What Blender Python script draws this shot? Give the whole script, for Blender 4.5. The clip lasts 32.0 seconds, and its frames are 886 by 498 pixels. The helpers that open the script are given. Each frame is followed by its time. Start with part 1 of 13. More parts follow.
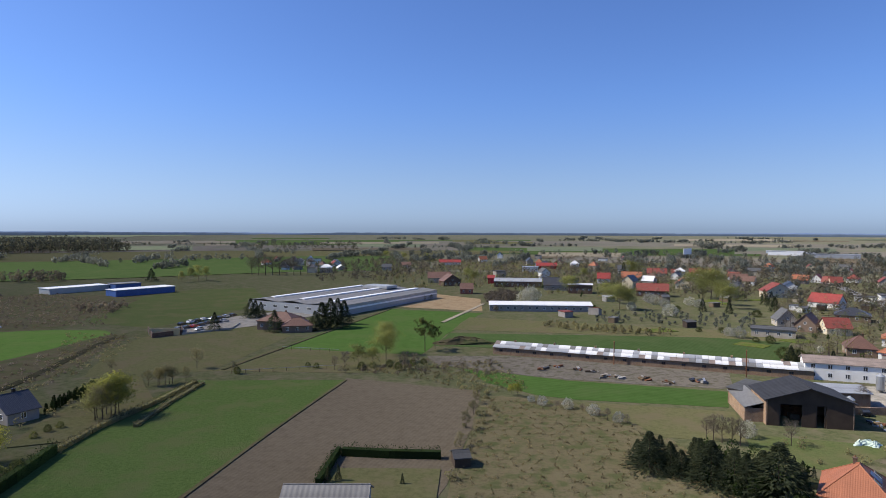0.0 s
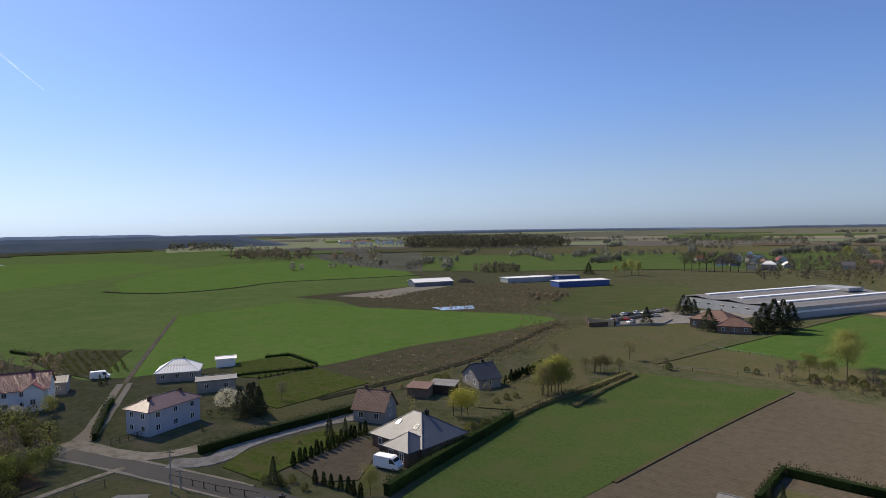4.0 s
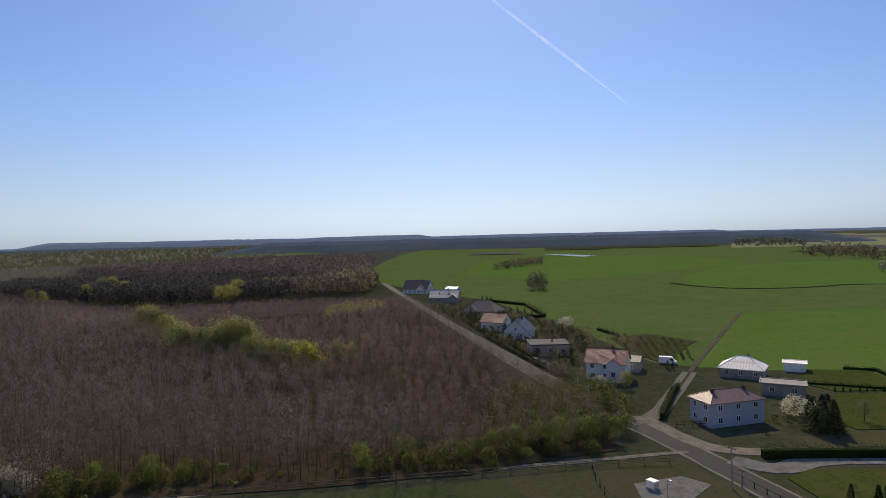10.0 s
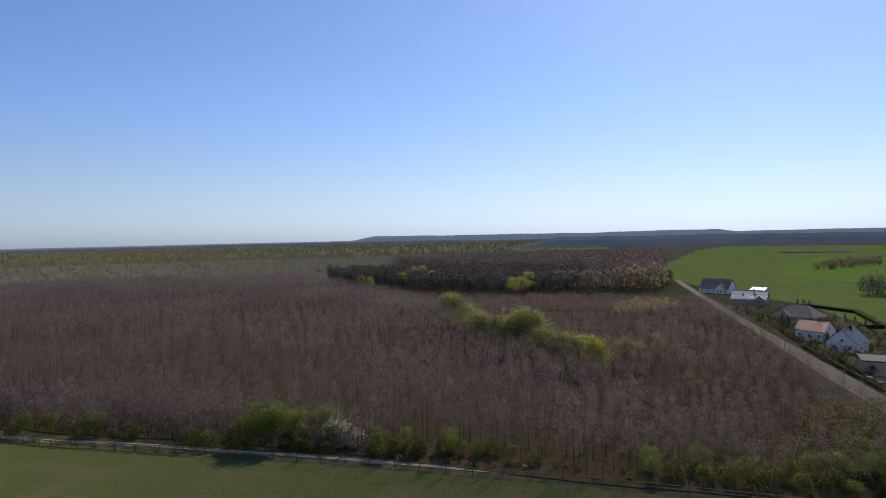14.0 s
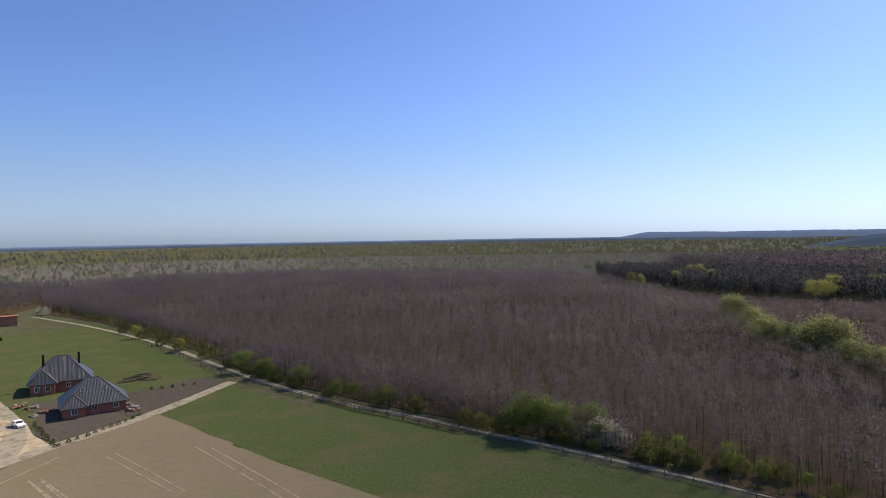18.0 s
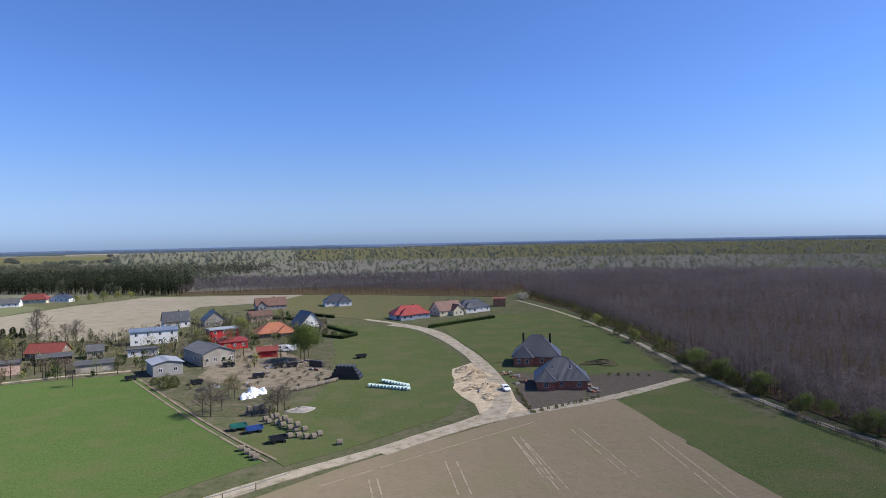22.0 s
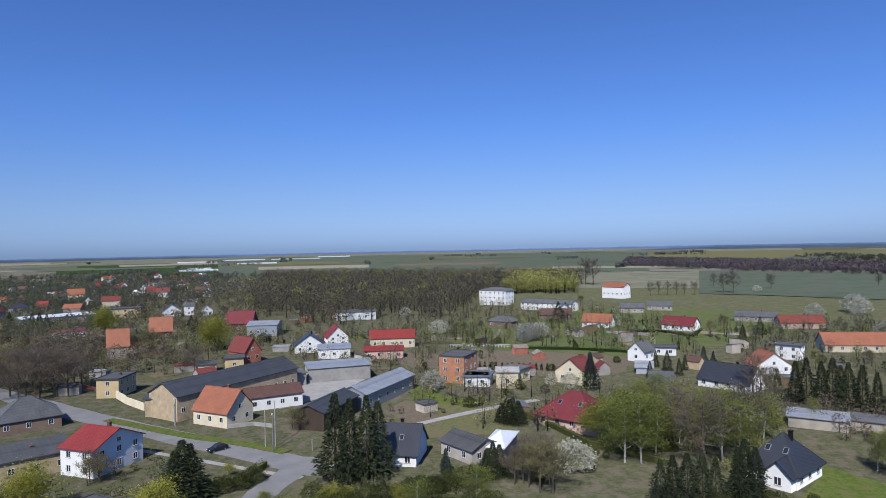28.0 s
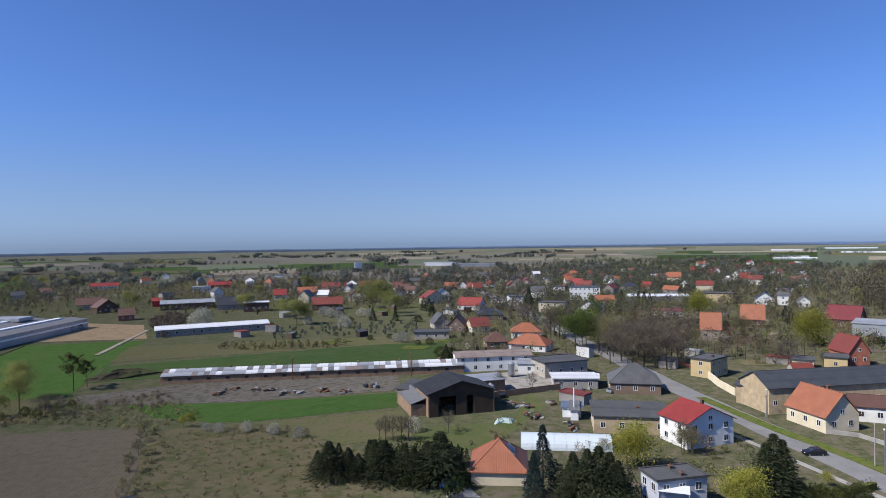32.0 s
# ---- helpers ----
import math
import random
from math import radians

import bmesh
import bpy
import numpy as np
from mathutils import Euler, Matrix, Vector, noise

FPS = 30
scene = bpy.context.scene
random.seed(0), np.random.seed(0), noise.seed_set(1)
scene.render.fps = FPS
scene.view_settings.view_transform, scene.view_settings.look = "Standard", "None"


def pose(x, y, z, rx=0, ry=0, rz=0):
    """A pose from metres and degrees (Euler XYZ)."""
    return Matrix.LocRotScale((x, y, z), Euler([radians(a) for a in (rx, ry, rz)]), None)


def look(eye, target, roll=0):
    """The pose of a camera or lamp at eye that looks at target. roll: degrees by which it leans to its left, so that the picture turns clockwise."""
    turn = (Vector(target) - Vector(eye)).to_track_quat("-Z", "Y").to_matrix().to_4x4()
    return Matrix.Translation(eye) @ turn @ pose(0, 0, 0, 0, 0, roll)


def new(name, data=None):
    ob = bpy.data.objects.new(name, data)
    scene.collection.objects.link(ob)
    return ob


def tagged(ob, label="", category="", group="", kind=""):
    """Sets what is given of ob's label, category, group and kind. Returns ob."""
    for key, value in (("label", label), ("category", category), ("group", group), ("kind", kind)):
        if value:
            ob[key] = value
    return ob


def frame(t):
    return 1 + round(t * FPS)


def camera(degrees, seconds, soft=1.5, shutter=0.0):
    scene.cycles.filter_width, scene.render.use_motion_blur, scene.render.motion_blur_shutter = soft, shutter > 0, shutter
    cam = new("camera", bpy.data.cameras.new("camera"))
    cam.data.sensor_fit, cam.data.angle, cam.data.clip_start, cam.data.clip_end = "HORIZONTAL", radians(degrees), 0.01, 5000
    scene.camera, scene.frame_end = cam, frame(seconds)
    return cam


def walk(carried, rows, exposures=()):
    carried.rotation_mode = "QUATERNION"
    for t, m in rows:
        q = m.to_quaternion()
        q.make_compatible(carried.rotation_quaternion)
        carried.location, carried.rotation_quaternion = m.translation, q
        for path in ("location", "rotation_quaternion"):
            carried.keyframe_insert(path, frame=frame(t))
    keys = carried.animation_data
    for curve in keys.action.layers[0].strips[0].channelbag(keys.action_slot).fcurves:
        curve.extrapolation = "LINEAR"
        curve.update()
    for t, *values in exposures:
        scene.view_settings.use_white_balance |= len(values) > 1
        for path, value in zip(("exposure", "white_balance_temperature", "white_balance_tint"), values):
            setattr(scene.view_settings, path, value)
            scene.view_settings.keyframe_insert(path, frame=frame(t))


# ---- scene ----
EYE = 44.0
cam = camera(70.6, 32.0, soft=0.8)
# seconds, yaw, pitch, roll of a camera that turns on one spot in the air
ROWS = [
    (0, -0.00, -1.78, -0.15),
    (0.5, 3.14, -1.83, 0.01),
    (1, 7.89, -1.88, 0.13),
    (1.5, 12.85, -1.93, 0.25),
    (2, 17.89, -1.94, 0.40),
    (2.5, 23.27, -1.95, 0.55),
    (3, 28.15, -1.94, 0.73),
    (3.5, 33.20, -1.93, 0.92),
    (5.5, 52.04, -1.80, 1.29),
    (6, 56.89, -1.74, 1.41),
    (6.5, 61.60, -1.65, 1.50),
    (7, 65.87, -1.56, 1.55),
    (7.5, 70.10, -1.51, 1.50),
    (8, 73.84, -1.45, 1.53),
    (8.5, 77.33, -1.37, 1.53),
    (9, 80.74, -1.31, 1.51),
    (9.5, 83.56, -1.30, 1.45),
    (10, 86.73, -1.26, 1.46),
    (10.5, 89.99, -1.23, 1.49),
    (11, 93.32, -1.20, 1.46),
    (11.5, 96.78, -1.18, 1.44),
    (12, 99.97, -1.18, 1.39),
    (12.5, 103.28, -1.16, 1.38),
    (13, 106.65, -1.15, 1.36),
    (13.5, 109.69, -1.17, 1.30),
    (14, 112.76, -1.15, 1.26),
    (14.5, 115.70, -1.14, 1.21),
    (16.5, 127.05, -1.09, 0.96),
    (17, 130.14, -1.05, 1.01),
    (17.5, 133.34, -1.07, 0.97),
    (18, 136.99, -1.08, 0.96),
    (18.5, 141.21, -1.07, 0.97),
    (19, 145.44, -1.05, 0.96),
    (19.5, 149.78, -1.04, 1.05),
    (20, 154.16, -1.01, 1.00),
    (20.5, 158.99, -0.98, 0.95),
    (21, 164.75, -0.95, 1.05),
    (21.5, 170.91, -0.90, 1.16),
    (22, 176.96, -0.81, 1.13),
    (22.5, 183.49, -0.77, 1.23),
    (23, 191.04, -0.71, 1.24),
    (23.5, 199.00, -0.62, 1.23),
    (24, 207.29, -0.56, 1.27),
    (24.5, 216.50, -0.48, 1.30),
    (25, 225.60, -0.40, 1.31),
    (25.5, 235.12, -0.31, 1.21),
    (26, 244.61, -0.27, 1.15),
    (26.5, 254.31, -0.19, 1.13),
    (28.5, 286.63, -0.15, 1.12),
    (29, 291.69, -0.16, 1.05),
    (29.5, 296.60, -0.19, 0.95),
    (30, 302.36, -0.24, 0.84),
    (30.5, 308.94, -0.29, 0.80),
    (31, 315.94, -0.33, 0.80),
    (31.5, 323.23, -0.40, 0.75),
    (32, 330.89, -0.46, 0.81),
]
walk(cam, [(t, pose(0, 0, EYE, 90 + p, r, y)) for t, y, p, r in ROWS],
     exposures=[(0.0, 0.22, 7000, 9), (3.0, 0.2, 7700, 9), (6.0, -0.05, 8400, 9), (10.0, -0.03, 8800, 9), (14.0, 0.15, 8500, 9), (18.0, 0.32, 7900, 9), (21.0, 0.3, 6800, 9), (23.0, 0.2, 6350, 10), (26.0, -0.14, 6100, 10), (29.0, -0.2, 6100, 10), (32.0, -0.02, 6450, 10)])

# ---- world, sun ----
SUN_AZ, SUN_EL = 86.0, 44.0          # azimuth to the left of +y
world = bpy.data.worlds.new("sky")
world.use_nodes = True
scene.world = world
wn = world.node_tree
sky = wn.nodes.new("ShaderNodeTexSky")
sky.sky_type, sky.sun_disc = "NISHITA", False
sky.sun_elevation, sky.sun_rotation = radians(SUN_EL), radians(-SUN_AZ)
sky.altitude, sky.air_density, sky.dust_density, sky.ozone_density = 900, 1.0, 1.2, 2.0
back = wn.nodes["Background"]
back.inputs["Strength"].default_value = 0.11
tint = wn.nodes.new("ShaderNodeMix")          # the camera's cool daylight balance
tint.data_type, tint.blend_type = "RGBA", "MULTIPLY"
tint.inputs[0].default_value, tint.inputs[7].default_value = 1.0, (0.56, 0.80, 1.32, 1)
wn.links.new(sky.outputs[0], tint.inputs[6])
# spring haze: the low sky loses its colour towards the horizon
bw = wn.nodes.new("ShaderNodeRGBToBW")
wn.links.new(sky.outputs[0], bw.inputs[0])
veil = wn.nodes.new("ShaderNodeMix")
veil.data_type, veil.blend_type = "RGBA", "MULTIPLY"
veil.inputs[0].default_value, veil.inputs[7].default_value = 1.0, (0.50, 0.70, 1.12, 1)
wn.links.new(bw.outputs[0], veil.inputs[6])
gen = wn.nodes.new("ShaderNodeTexCoord")
sep = wn.nodes.new("ShaderNodeSeparateXYZ")
wn.links.new(gen.outputs["Generated"], sep.inputs[0])
low = wn.nodes.new("ShaderNodeValToRGB")
low.color_ramp.interpolation = "EASE"
low.color_ramp.elements[0].position, low.color_ramp.elements[0].color = 0.0, (0.7, 0.7, 0.7, 1)
low.color_ramp.elements[1].position, low.color_ramp.elements[1].color = 0.22, (0, 0, 0, 1)
wn.links.new(sep.outputs[2], low.inputs[0])
air = wn.nodes.new("ShaderNodeMix")
air.data_type = "RGBA"
wn.links.new(low.outputs[0], air.inputs[0])
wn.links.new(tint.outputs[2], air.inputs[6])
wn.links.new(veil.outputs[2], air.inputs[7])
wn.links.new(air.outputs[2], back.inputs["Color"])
sun = new("sun", bpy.data.lights.new("sun", "SUN"))
sun.data.energy, sun.data.angle, sun.data.color = 5.0, radians(0.53), (1.0, 0.95, 0.87)
_a, _e = radians(SUN_AZ), radians(SUN_EL)
SUN_DIR = Vector((-math.sin(_a) * math.cos(_e), math.cos(_a) * math.cos(_e), math.sin(_e)))
sun.matrix_world = look(SUN_DIR * 300, (0, 0, 0))


# ---- materials ----
MATS = {}


def nodes_of(name, rough=0.8, metal=0.0, spec=0.3):
    m = bpy.data.materials.new(name)
    m.use_nodes = True
    b = m.node_tree.nodes["Principled BSDF"]
    b.inputs["Roughness"].default_value = rough
    b.inputs["Metallic"].default_value = metal
    b.inputs["Specular IOR Level"].default_value = spec
    b.inputs["Diffuse Roughness"].default_value = 1.0 if rough > 0.65 else 0.0
    MATS[name] = m
    return m, m.node_tree, b


def coords(nt, turn=0.0, squeeze=(1, 1, 1)):
    tc = nt.nodes.new("ShaderNodeTexCoord")
    mp = nt.nodes.new("ShaderNodeMapping")
    mp.inputs["Rotation"].default_value = (0, 0, radians(turn))
    mp.inputs["Scale"].default_value = squeeze
    nt.links.new(tc.outputs["Object"], mp.inputs["Vector"])
    return mp.outputs[0]


def noise_of(nt, vec, scale, detail=4.0, rough=0.6):
    n = nt.nodes.new("ShaderNodeTexNoise")
    n.inputs["Scale"].default_value, n.inputs["Detail"].default_value, n.inputs["Roughness"].default_value = scale, detail, rough
    nt.links.new(vec, n.inputs["Vector"])
    return n.outputs[0]


def ramp_of(nt, fac, stops):
    r = nt.nodes.new("ShaderNodeValToRGB")
    e = r.color_ramp.elements
    e[0].position, e[0].color = stops[0][0], (*stops[0][1], 1)
    e[1].position, e[1].color = stops[-1][0], (*stops[-1][1], 1)
    for p, c in stops[1:-1]:
        k = e.new(p)
        k.color = (*c, 1)
    nt.links.new(fac, r.inputs[0])
    return r.outputs[0]


def mix_of(nt, fac, a, b, mode="MIX"):
    m = nt.nodes.new("ShaderNodeMix")
    m.data_type, m.blend_type = "RGBA", mode
    for sock, val in ((m.inputs[0], fac), (m.inputs[6], a), (m.inputs[7], b)):
        if isinstance(val, (int, float)):
            sock.default_value = val
        elif isinstance(val, tuple):
            sock.default_value = (*val, 1)
        else:
            nt.links.new(val, sock)
    return m.outputs[2]


def bump_of(nt, b, height, strength=0.4, dist=0.1):
    n = nt.nodes.new("ShaderNodeBump")
    n.inputs["Strength"].default_value, n.inputs["Distance"].default_value = strength, dist
    nt.links.new(height, n.inputs["Height"])
    nt.links.new(n.outputs[0], b.inputs["Normal"])


def land(name, c1, c2, patch=0.02, fine=0.6, c3=None, rows=0.0, turn=0.0, bump=0.6, rowmix=0.35, grain=0.55, young=False):
    """Field or open ground: large soft patches, fine clumps, and drilled rows where rows (metres apart) is given."""
    m, nt, b = nodes_of(name, 0.95, 0, 0.0)
    if young:          # fresh blades let light through and scatter it forward
        b.inputs["Diffuse Roughness"].default_value = 0.0
    v = coords(nt)
    big = noise_of(nt, v, patch, 5, 0.6)
    sm = noise_of(nt, v, fine, 6, 0.75)
    col = ramp_of(nt, big, [(0.3, c1), (0.7, c2)])
    dark = tuple(c * 0.45 for c in c1)
    lite = tuple(min(1, c * 1.45) for c in (c3 or c2))
    col = mix_of(nt, grain, col, ramp_of(nt, sm, [(0.3, dark), (0.5, c2), (0.72, lite)]))
    h = sm
    if c3:
        mid = noise_of(nt, v, patch * 5, 5, 0.65)
        k = ramp_of(nt, mid, [(0.48, (0, 0, 0)), (0.62, (1, 1, 1))])
        col = mix_of(nt, k, col, c3)
    if rows:
        w = nt.nodes.new("ShaderNodeTexWave")
        w.wave_type, w.bands_direction = "BANDS", "X"
        w.inputs["Scale"].default_value = 0.314 / rows
        w.inputs["Distortion"].default_value, w.inputs["Detail"].default_value = 1.2, 3
        nt.links.new(coords(nt, turn), w.inputs["Vector"])
        col = mix_of(nt, rowmix, col, mix_of(nt, w.outputs["Fac"], dark, lite))
    nt.links.new(col, b.inputs["Base Color"])
    bump_of(nt, b, h, bump, 0.4)
    return m


def plain(name, c, rough=0.7, metal=0.0, var=0.2, scale=1.2, spec=0.3, bump=0.15, stain=None):
    """Paint, render, concrete, cloth: a base colour with stains at two scales."""
    m, nt, b = nodes_of(name, rough, metal, spec)
    v = coords(nt)
    big, sm = noise_of(nt, v, scale * 0.35, 5), noise_of(nt, v, scale * 7, 4, 0.7)
    d = stain or tuple(x * (1 - var) for x in c)
    l = tuple(min(1, x * (1 + var * 0.35)) for x in c)
    col = ramp_of(nt, big, [(0.32, d), (0.6, c), (0.8, l)])
    col = mix_of(nt, var * 0.7, col, ramp_of(nt, sm, [(0.3, d), (0.7, l)]))
    nt.links.new(col, b.inputs["Base Color"])
    bump_of(nt, b, sm, bump, 0.02)
    return m


def roofing(name, c, pitch=0.33, rough=0.6, metal=0.0, var=0.25, courses=0.36, spec=0.35):
    """Pantiles or profiled sheet: ribs across the slope and courses up it, weathered."""
    m, nt, b = nodes_of(name, rough, metal, spec)
    v = coords(nt)
    tc = nt.nodes.new("ShaderNodeTexCoord")
    uvw = nt.nodes.new("ShaderNodeMapping")
    nt.links.new(tc.outputs["UV"], uvw.inputs["Vector"])
    rib = nt.nodes.new("ShaderNodeTexWave")
    rib.bands_direction = "X"
    rib.inputs["Scale"].default_value = 0.314 / pitch
    nt.links.new(uvw.outputs[0], rib.inputs["Vector"])
    crs = nt.nodes.new("ShaderNodeTexWave")
    crs.bands_direction, crs.wave_profile = "Y", "SAW"
    crs.inputs["Scale"].default_value = 0.314 / courses
    nt.links.new(uvw.outputs[0], crs.inputs["Vector"])
    big, sm = noise_of(nt, v, 0.35, 5), noise_of(nt, v, 5, 3, 0.7)
    d, l = tuple(x * (1 - var) for x in c), tuple(min(1, x * (1 + 0.4 * var)) for x in c)
    col = ramp_of(nt, big, [(0.3, d), (0.7, l)])
    col = mix_of(nt, 0.3, col, ramp_of(nt, sm, [(0.3, tuple(x * 0.6 for x in d)), (0.7, l)]))
    line = ramp_of(nt, crs.outputs["Fac"], [(0.0, (0.45, 0.45, 0.45)), (0.25, (1, 1, 1))])
    col = mix_of(nt, 0.5, col, line, "MULTIPLY")
    nt.links.new(col, b.inputs["Base Color"])
    add = nt.nodes.new("ShaderNodeMath")
    add.operation = "ADD"
    nt.links.new(rib.outputs["Fac"], add.inputs[0])
    nt.links.new(crs.outputs["Fac"], add.inputs[1])
    bump_of(nt, b, add.outputs[0], 0.5, 0.05)
    return m


def leafy(name, c1, c2, c3=None, rough=0.7, through_it=0.42):
    """Leaves and twigs, light shining through them: each clump takes its own tone."""
    m, nt, b = nodes_of(name, rough, 0, 0.04)
    g = nt.nodes.new("ShaderNodeNewGeometry")
    stops = [(0.0, c1), (1.0, c2)] if c3 is None else [(0.0, c1), (0.6, c2), (1.0, c3)]
    col = ramp_of(nt, g.outputs["Random Per Island"], stops)
    o = nt.nodes.new("ShaderNodeObjectInfo")
    tone = ramp_of(nt, o.outputs["Random"], [(0, (0.72, 0.72, 0.72)), (1, (1.25, 1.2, 1.1))])
    col = mix_of(nt, 1.0, col, tone, "MULTIPLY")
    patch = noise_of(nt, coords(nt), 0.045, 4, 0.6)
    col = mix_of(nt, 1.0, col, ramp_of(nt, patch, [(0.3, (0.66, 0.66, 0.68)), (0.7, (1.28, 1.25, 1.15))]), "MULTIPLY")
    nt.links.new(col, b.inputs["Base Color"])
    tl, mx = nt.nodes.new("ShaderNodeBsdfTranslucent"), nt.nodes.new("ShaderNodeMixShader")
    nt.links.new(col, tl.inputs[0])
    mx.inputs[0].default_value = through_it
    nt.links.new(b.outputs[0], mx.inputs[1])
    nt.links.new(tl.outputs[0], mx.inputs[2])
    nt.links.new(mx.outputs[0], nt.nodes["Material Output"].inputs[0])
    return m


def stripes(name, c1, c2, width, turn, rough=0.5, metal=0.0, soft=0.1):
    m, nt, b = nodes_of(name, rough, metal, 0.4)
    v = coords(nt, turn)
    w = nt.nodes.new("ShaderNodeTexWave")
    w.inputs["Scale"].default_value = 0.314 / width
    w.inputs["Distortion"].default_value = 0.3
    nt.links.new(v, w.inputs["Vector"])
    n = noise_of(nt, v, 0.4, 5)
    col = ramp_of(nt, w.outputs["Fac"], [(0.5 - soft, c1), (0.5 + soft, c2)])
    col = mix_of(nt, ramp_of(nt, n, [(0.45, (0, 0, 0)), (0.6, (1, 1, 1))]), col, c2)
    nt.links.new(col, b.inputs["Base Color"])
    bump_of(nt, b, w.outputs["Fac"], 0.3, 0.03)
    return m


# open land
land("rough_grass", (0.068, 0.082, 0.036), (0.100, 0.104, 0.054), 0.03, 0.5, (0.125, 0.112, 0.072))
land("village_ground", (0.060, 0.070, 0.034), (0.092, 0.092, 0.050), 0.05, 0.6, (0.130, 0.110, 0.082))
# Paler, greyer copy of the rough grass, with distance haze in its colour.
land("hazed_ground", (0.105, 0.118, 0.072), (0.145, 0.145, 0.100), 0.004, 0.03, (0.165, 0.150, 0.118))
land("wheat", (0.040, 0.072, 0.025), (0.056, 0.088, 0.032), 0.010, 0.25, (0.064, 0.088, 0.036), 1.6, 35, 0.3, 0.08, 0.35, True)
land("wheat_bright", (0.042, 0.088, 0.022), (0.056, 0.102, 0.028), 0.012, 0.25, (0.062, 0.098, 0.032), 2.2, 65, 0.3, 0.08, 0.35, True)
land("meadow", (0.070, 0.096, 0.034), (0.096, 0.114, 0.046), 0.016, 1.3, (0.112, 0.112, 0.054), 0, 0, 0.6, 0, 0.34)
land("meadow_green", (0.064, 0.106, 0.031), (0.084, 0.124, 0.039), 0.02, 1.3, (0.096, 0.118, 0.046), 0, 0, 0.7, 0, 0.4)
land("pale_green", (0.112, 0.128, 0.066), (0.140, 0.148, 0.082), 0.012, 0.6, (0.150, 0.144, 0.090), 0, 0, 0.4, 0, 0.3)
# Crop green washed out: the haze over far fields is put into the colour.
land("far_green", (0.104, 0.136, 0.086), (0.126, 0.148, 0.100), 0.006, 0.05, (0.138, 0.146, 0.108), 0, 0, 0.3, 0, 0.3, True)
land("lawn", (0.070, 0.105, 0.022), (0.092, 0.120, 0.030), 0.06, 0.9, (0.120, 0.115, 0.045))
land("dull_field", (0.096, 0.104, 0.046), (0.124, 0.118, 0.058), 0.02, 0.8, (0.132, 0.114, 0.066), 0, 0, 0.5, 0, 0.4)
land("dry_grass", (0.112, 0.100, 0.054), (0.158, 0.132, 0.080), 0.05, 0.9, (0.086, 0.094, 0.042), 0, 0, 1.0, 0, 0.6)
land("scrub", (0.092, 0.082, 0.050), (0.124, 0.104, 0.064), 0.03, 0.3, (0.084, 0.092, 0.042), 0, 0, 0.9)
land("plough", (0.112, 0.092, 0.066), (0.138, 0.114, 0.082), 0.02, 0.5, None, 0.9, 20, 0.5, 0.07, 0.35)
land("pale_soil", (0.206, 0.162, 0.108), (0.244, 0.194, 0.130), 0.015, 0.5, (0.205, 0.175, 0.105), 1.2, 65, 0.4, 0.05, 0.2)
land("dark_soil", (0.085, 0.070, 0.060), (0.115, 0.094, 0.080), 0.06, 0.7, (0.100, 0.090, 0.065))
land("tan_field", (0.285, 0.205, 0.120), (0.330, 0.245, 0.150), 0.03, 0.5, (0.265, 0.185, 0.110))
land("sand", (0.430, 0.345, 0.230), (0.540, 0.445, 0.310), 0.08, 0.5, (0.380, 0.300, 0.205))
land("stubble", (0.228, 0.198, 0.148), (0.262, 0.228, 0.174), 0.02, 0.6, (0.205, 0.184, 0.128), 0, 0, 0.4, 0, 0.3)
land("dirt", (0.185, 0.150, 0.108), (0.245, 0.200, 0.146), 0.05, 0.8, (0.135, 0.120, 0.078))
land("track", (0.330, 0.280, 0.205), (0.420, 0.360, 0.275), 0.08, 0.8, (0.240, 0.210, 0.140))
land("forest_floor", (0.080, 0.056, 0.036), (0.120, 0.082, 0.052), 0.05, 0.6, (0.060, 0.062, 0.028))
# Very dark tone; below the terrace it carries the shadow of the ditch.
land("ditch_bank", (0.034, 0.036, 0.020), (0.050, 0.052, 0.030), 0.1, 0.6, (0.060, 0.050, 0.034))
land("yard_dirt", (0.120, 0.105, 0.090), (0.165, 0.145, 0.122), 0.08, 0.9, (0.090, 0.086, 0.060))
# Bare soil muted towards grey, carrying the haze of distance in its colour.
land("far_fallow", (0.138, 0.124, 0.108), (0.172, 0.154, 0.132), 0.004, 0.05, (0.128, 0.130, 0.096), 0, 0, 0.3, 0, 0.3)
land("red_heath", (0.150, 0.095, 0.085), (0.190, 0.125, 0.105), 0.04, 0.4, (0.160, 0.135, 0.085), 0, 0, 0.8)
land("gravel", (0.260, 0.240, 0.210), (0.330, 0.305, 0.270), 0.06, 0.9, (0.210, 0.195, 0.165))
plain("asphalt", (0.195, 0.190, 0.186), 0.85, 0, 0.25, 0.6)
plain("old_asphalt", (0.050, 0.045, 0.044), 0.9, 0, 0.3, 0.6)
plain("paving", (0.30, 0.285, 0.265), 0.8, 0, 0.25, 1.0)
plain("water", (0.20, 0.26, 0.34), 0.08, 0, 0.1, 0.2, 0.5, 0.02)
# walls
plain("white_render", (0.76, 0.75, 0.72), 0.8, 0, 0.10)
plain("cream_render", (0.66, 0.58, 0.42), 0.8, 0, 0.14)
plain("yellow_render", (0.60, 0.47, 0.26), 0.8, 0, 0.14)
plain("pink_render", (0.62, 0.44, 0.36), 0.8, 0, 0.12)
plain("salmon_render", (0.60, 0.36, 0.26), 0.8, 0, 0.12)
plain("blue_render", (0.42, 0.44, 0.49), 0.8, 0, 0.12)
plain("grey_render", (0.36, 0.33, 0.30), 0.85, 0, 0.25)
plain("old_render", (0.46, 0.41, 0.34), 0.9, 0, 0.35, 0.8)
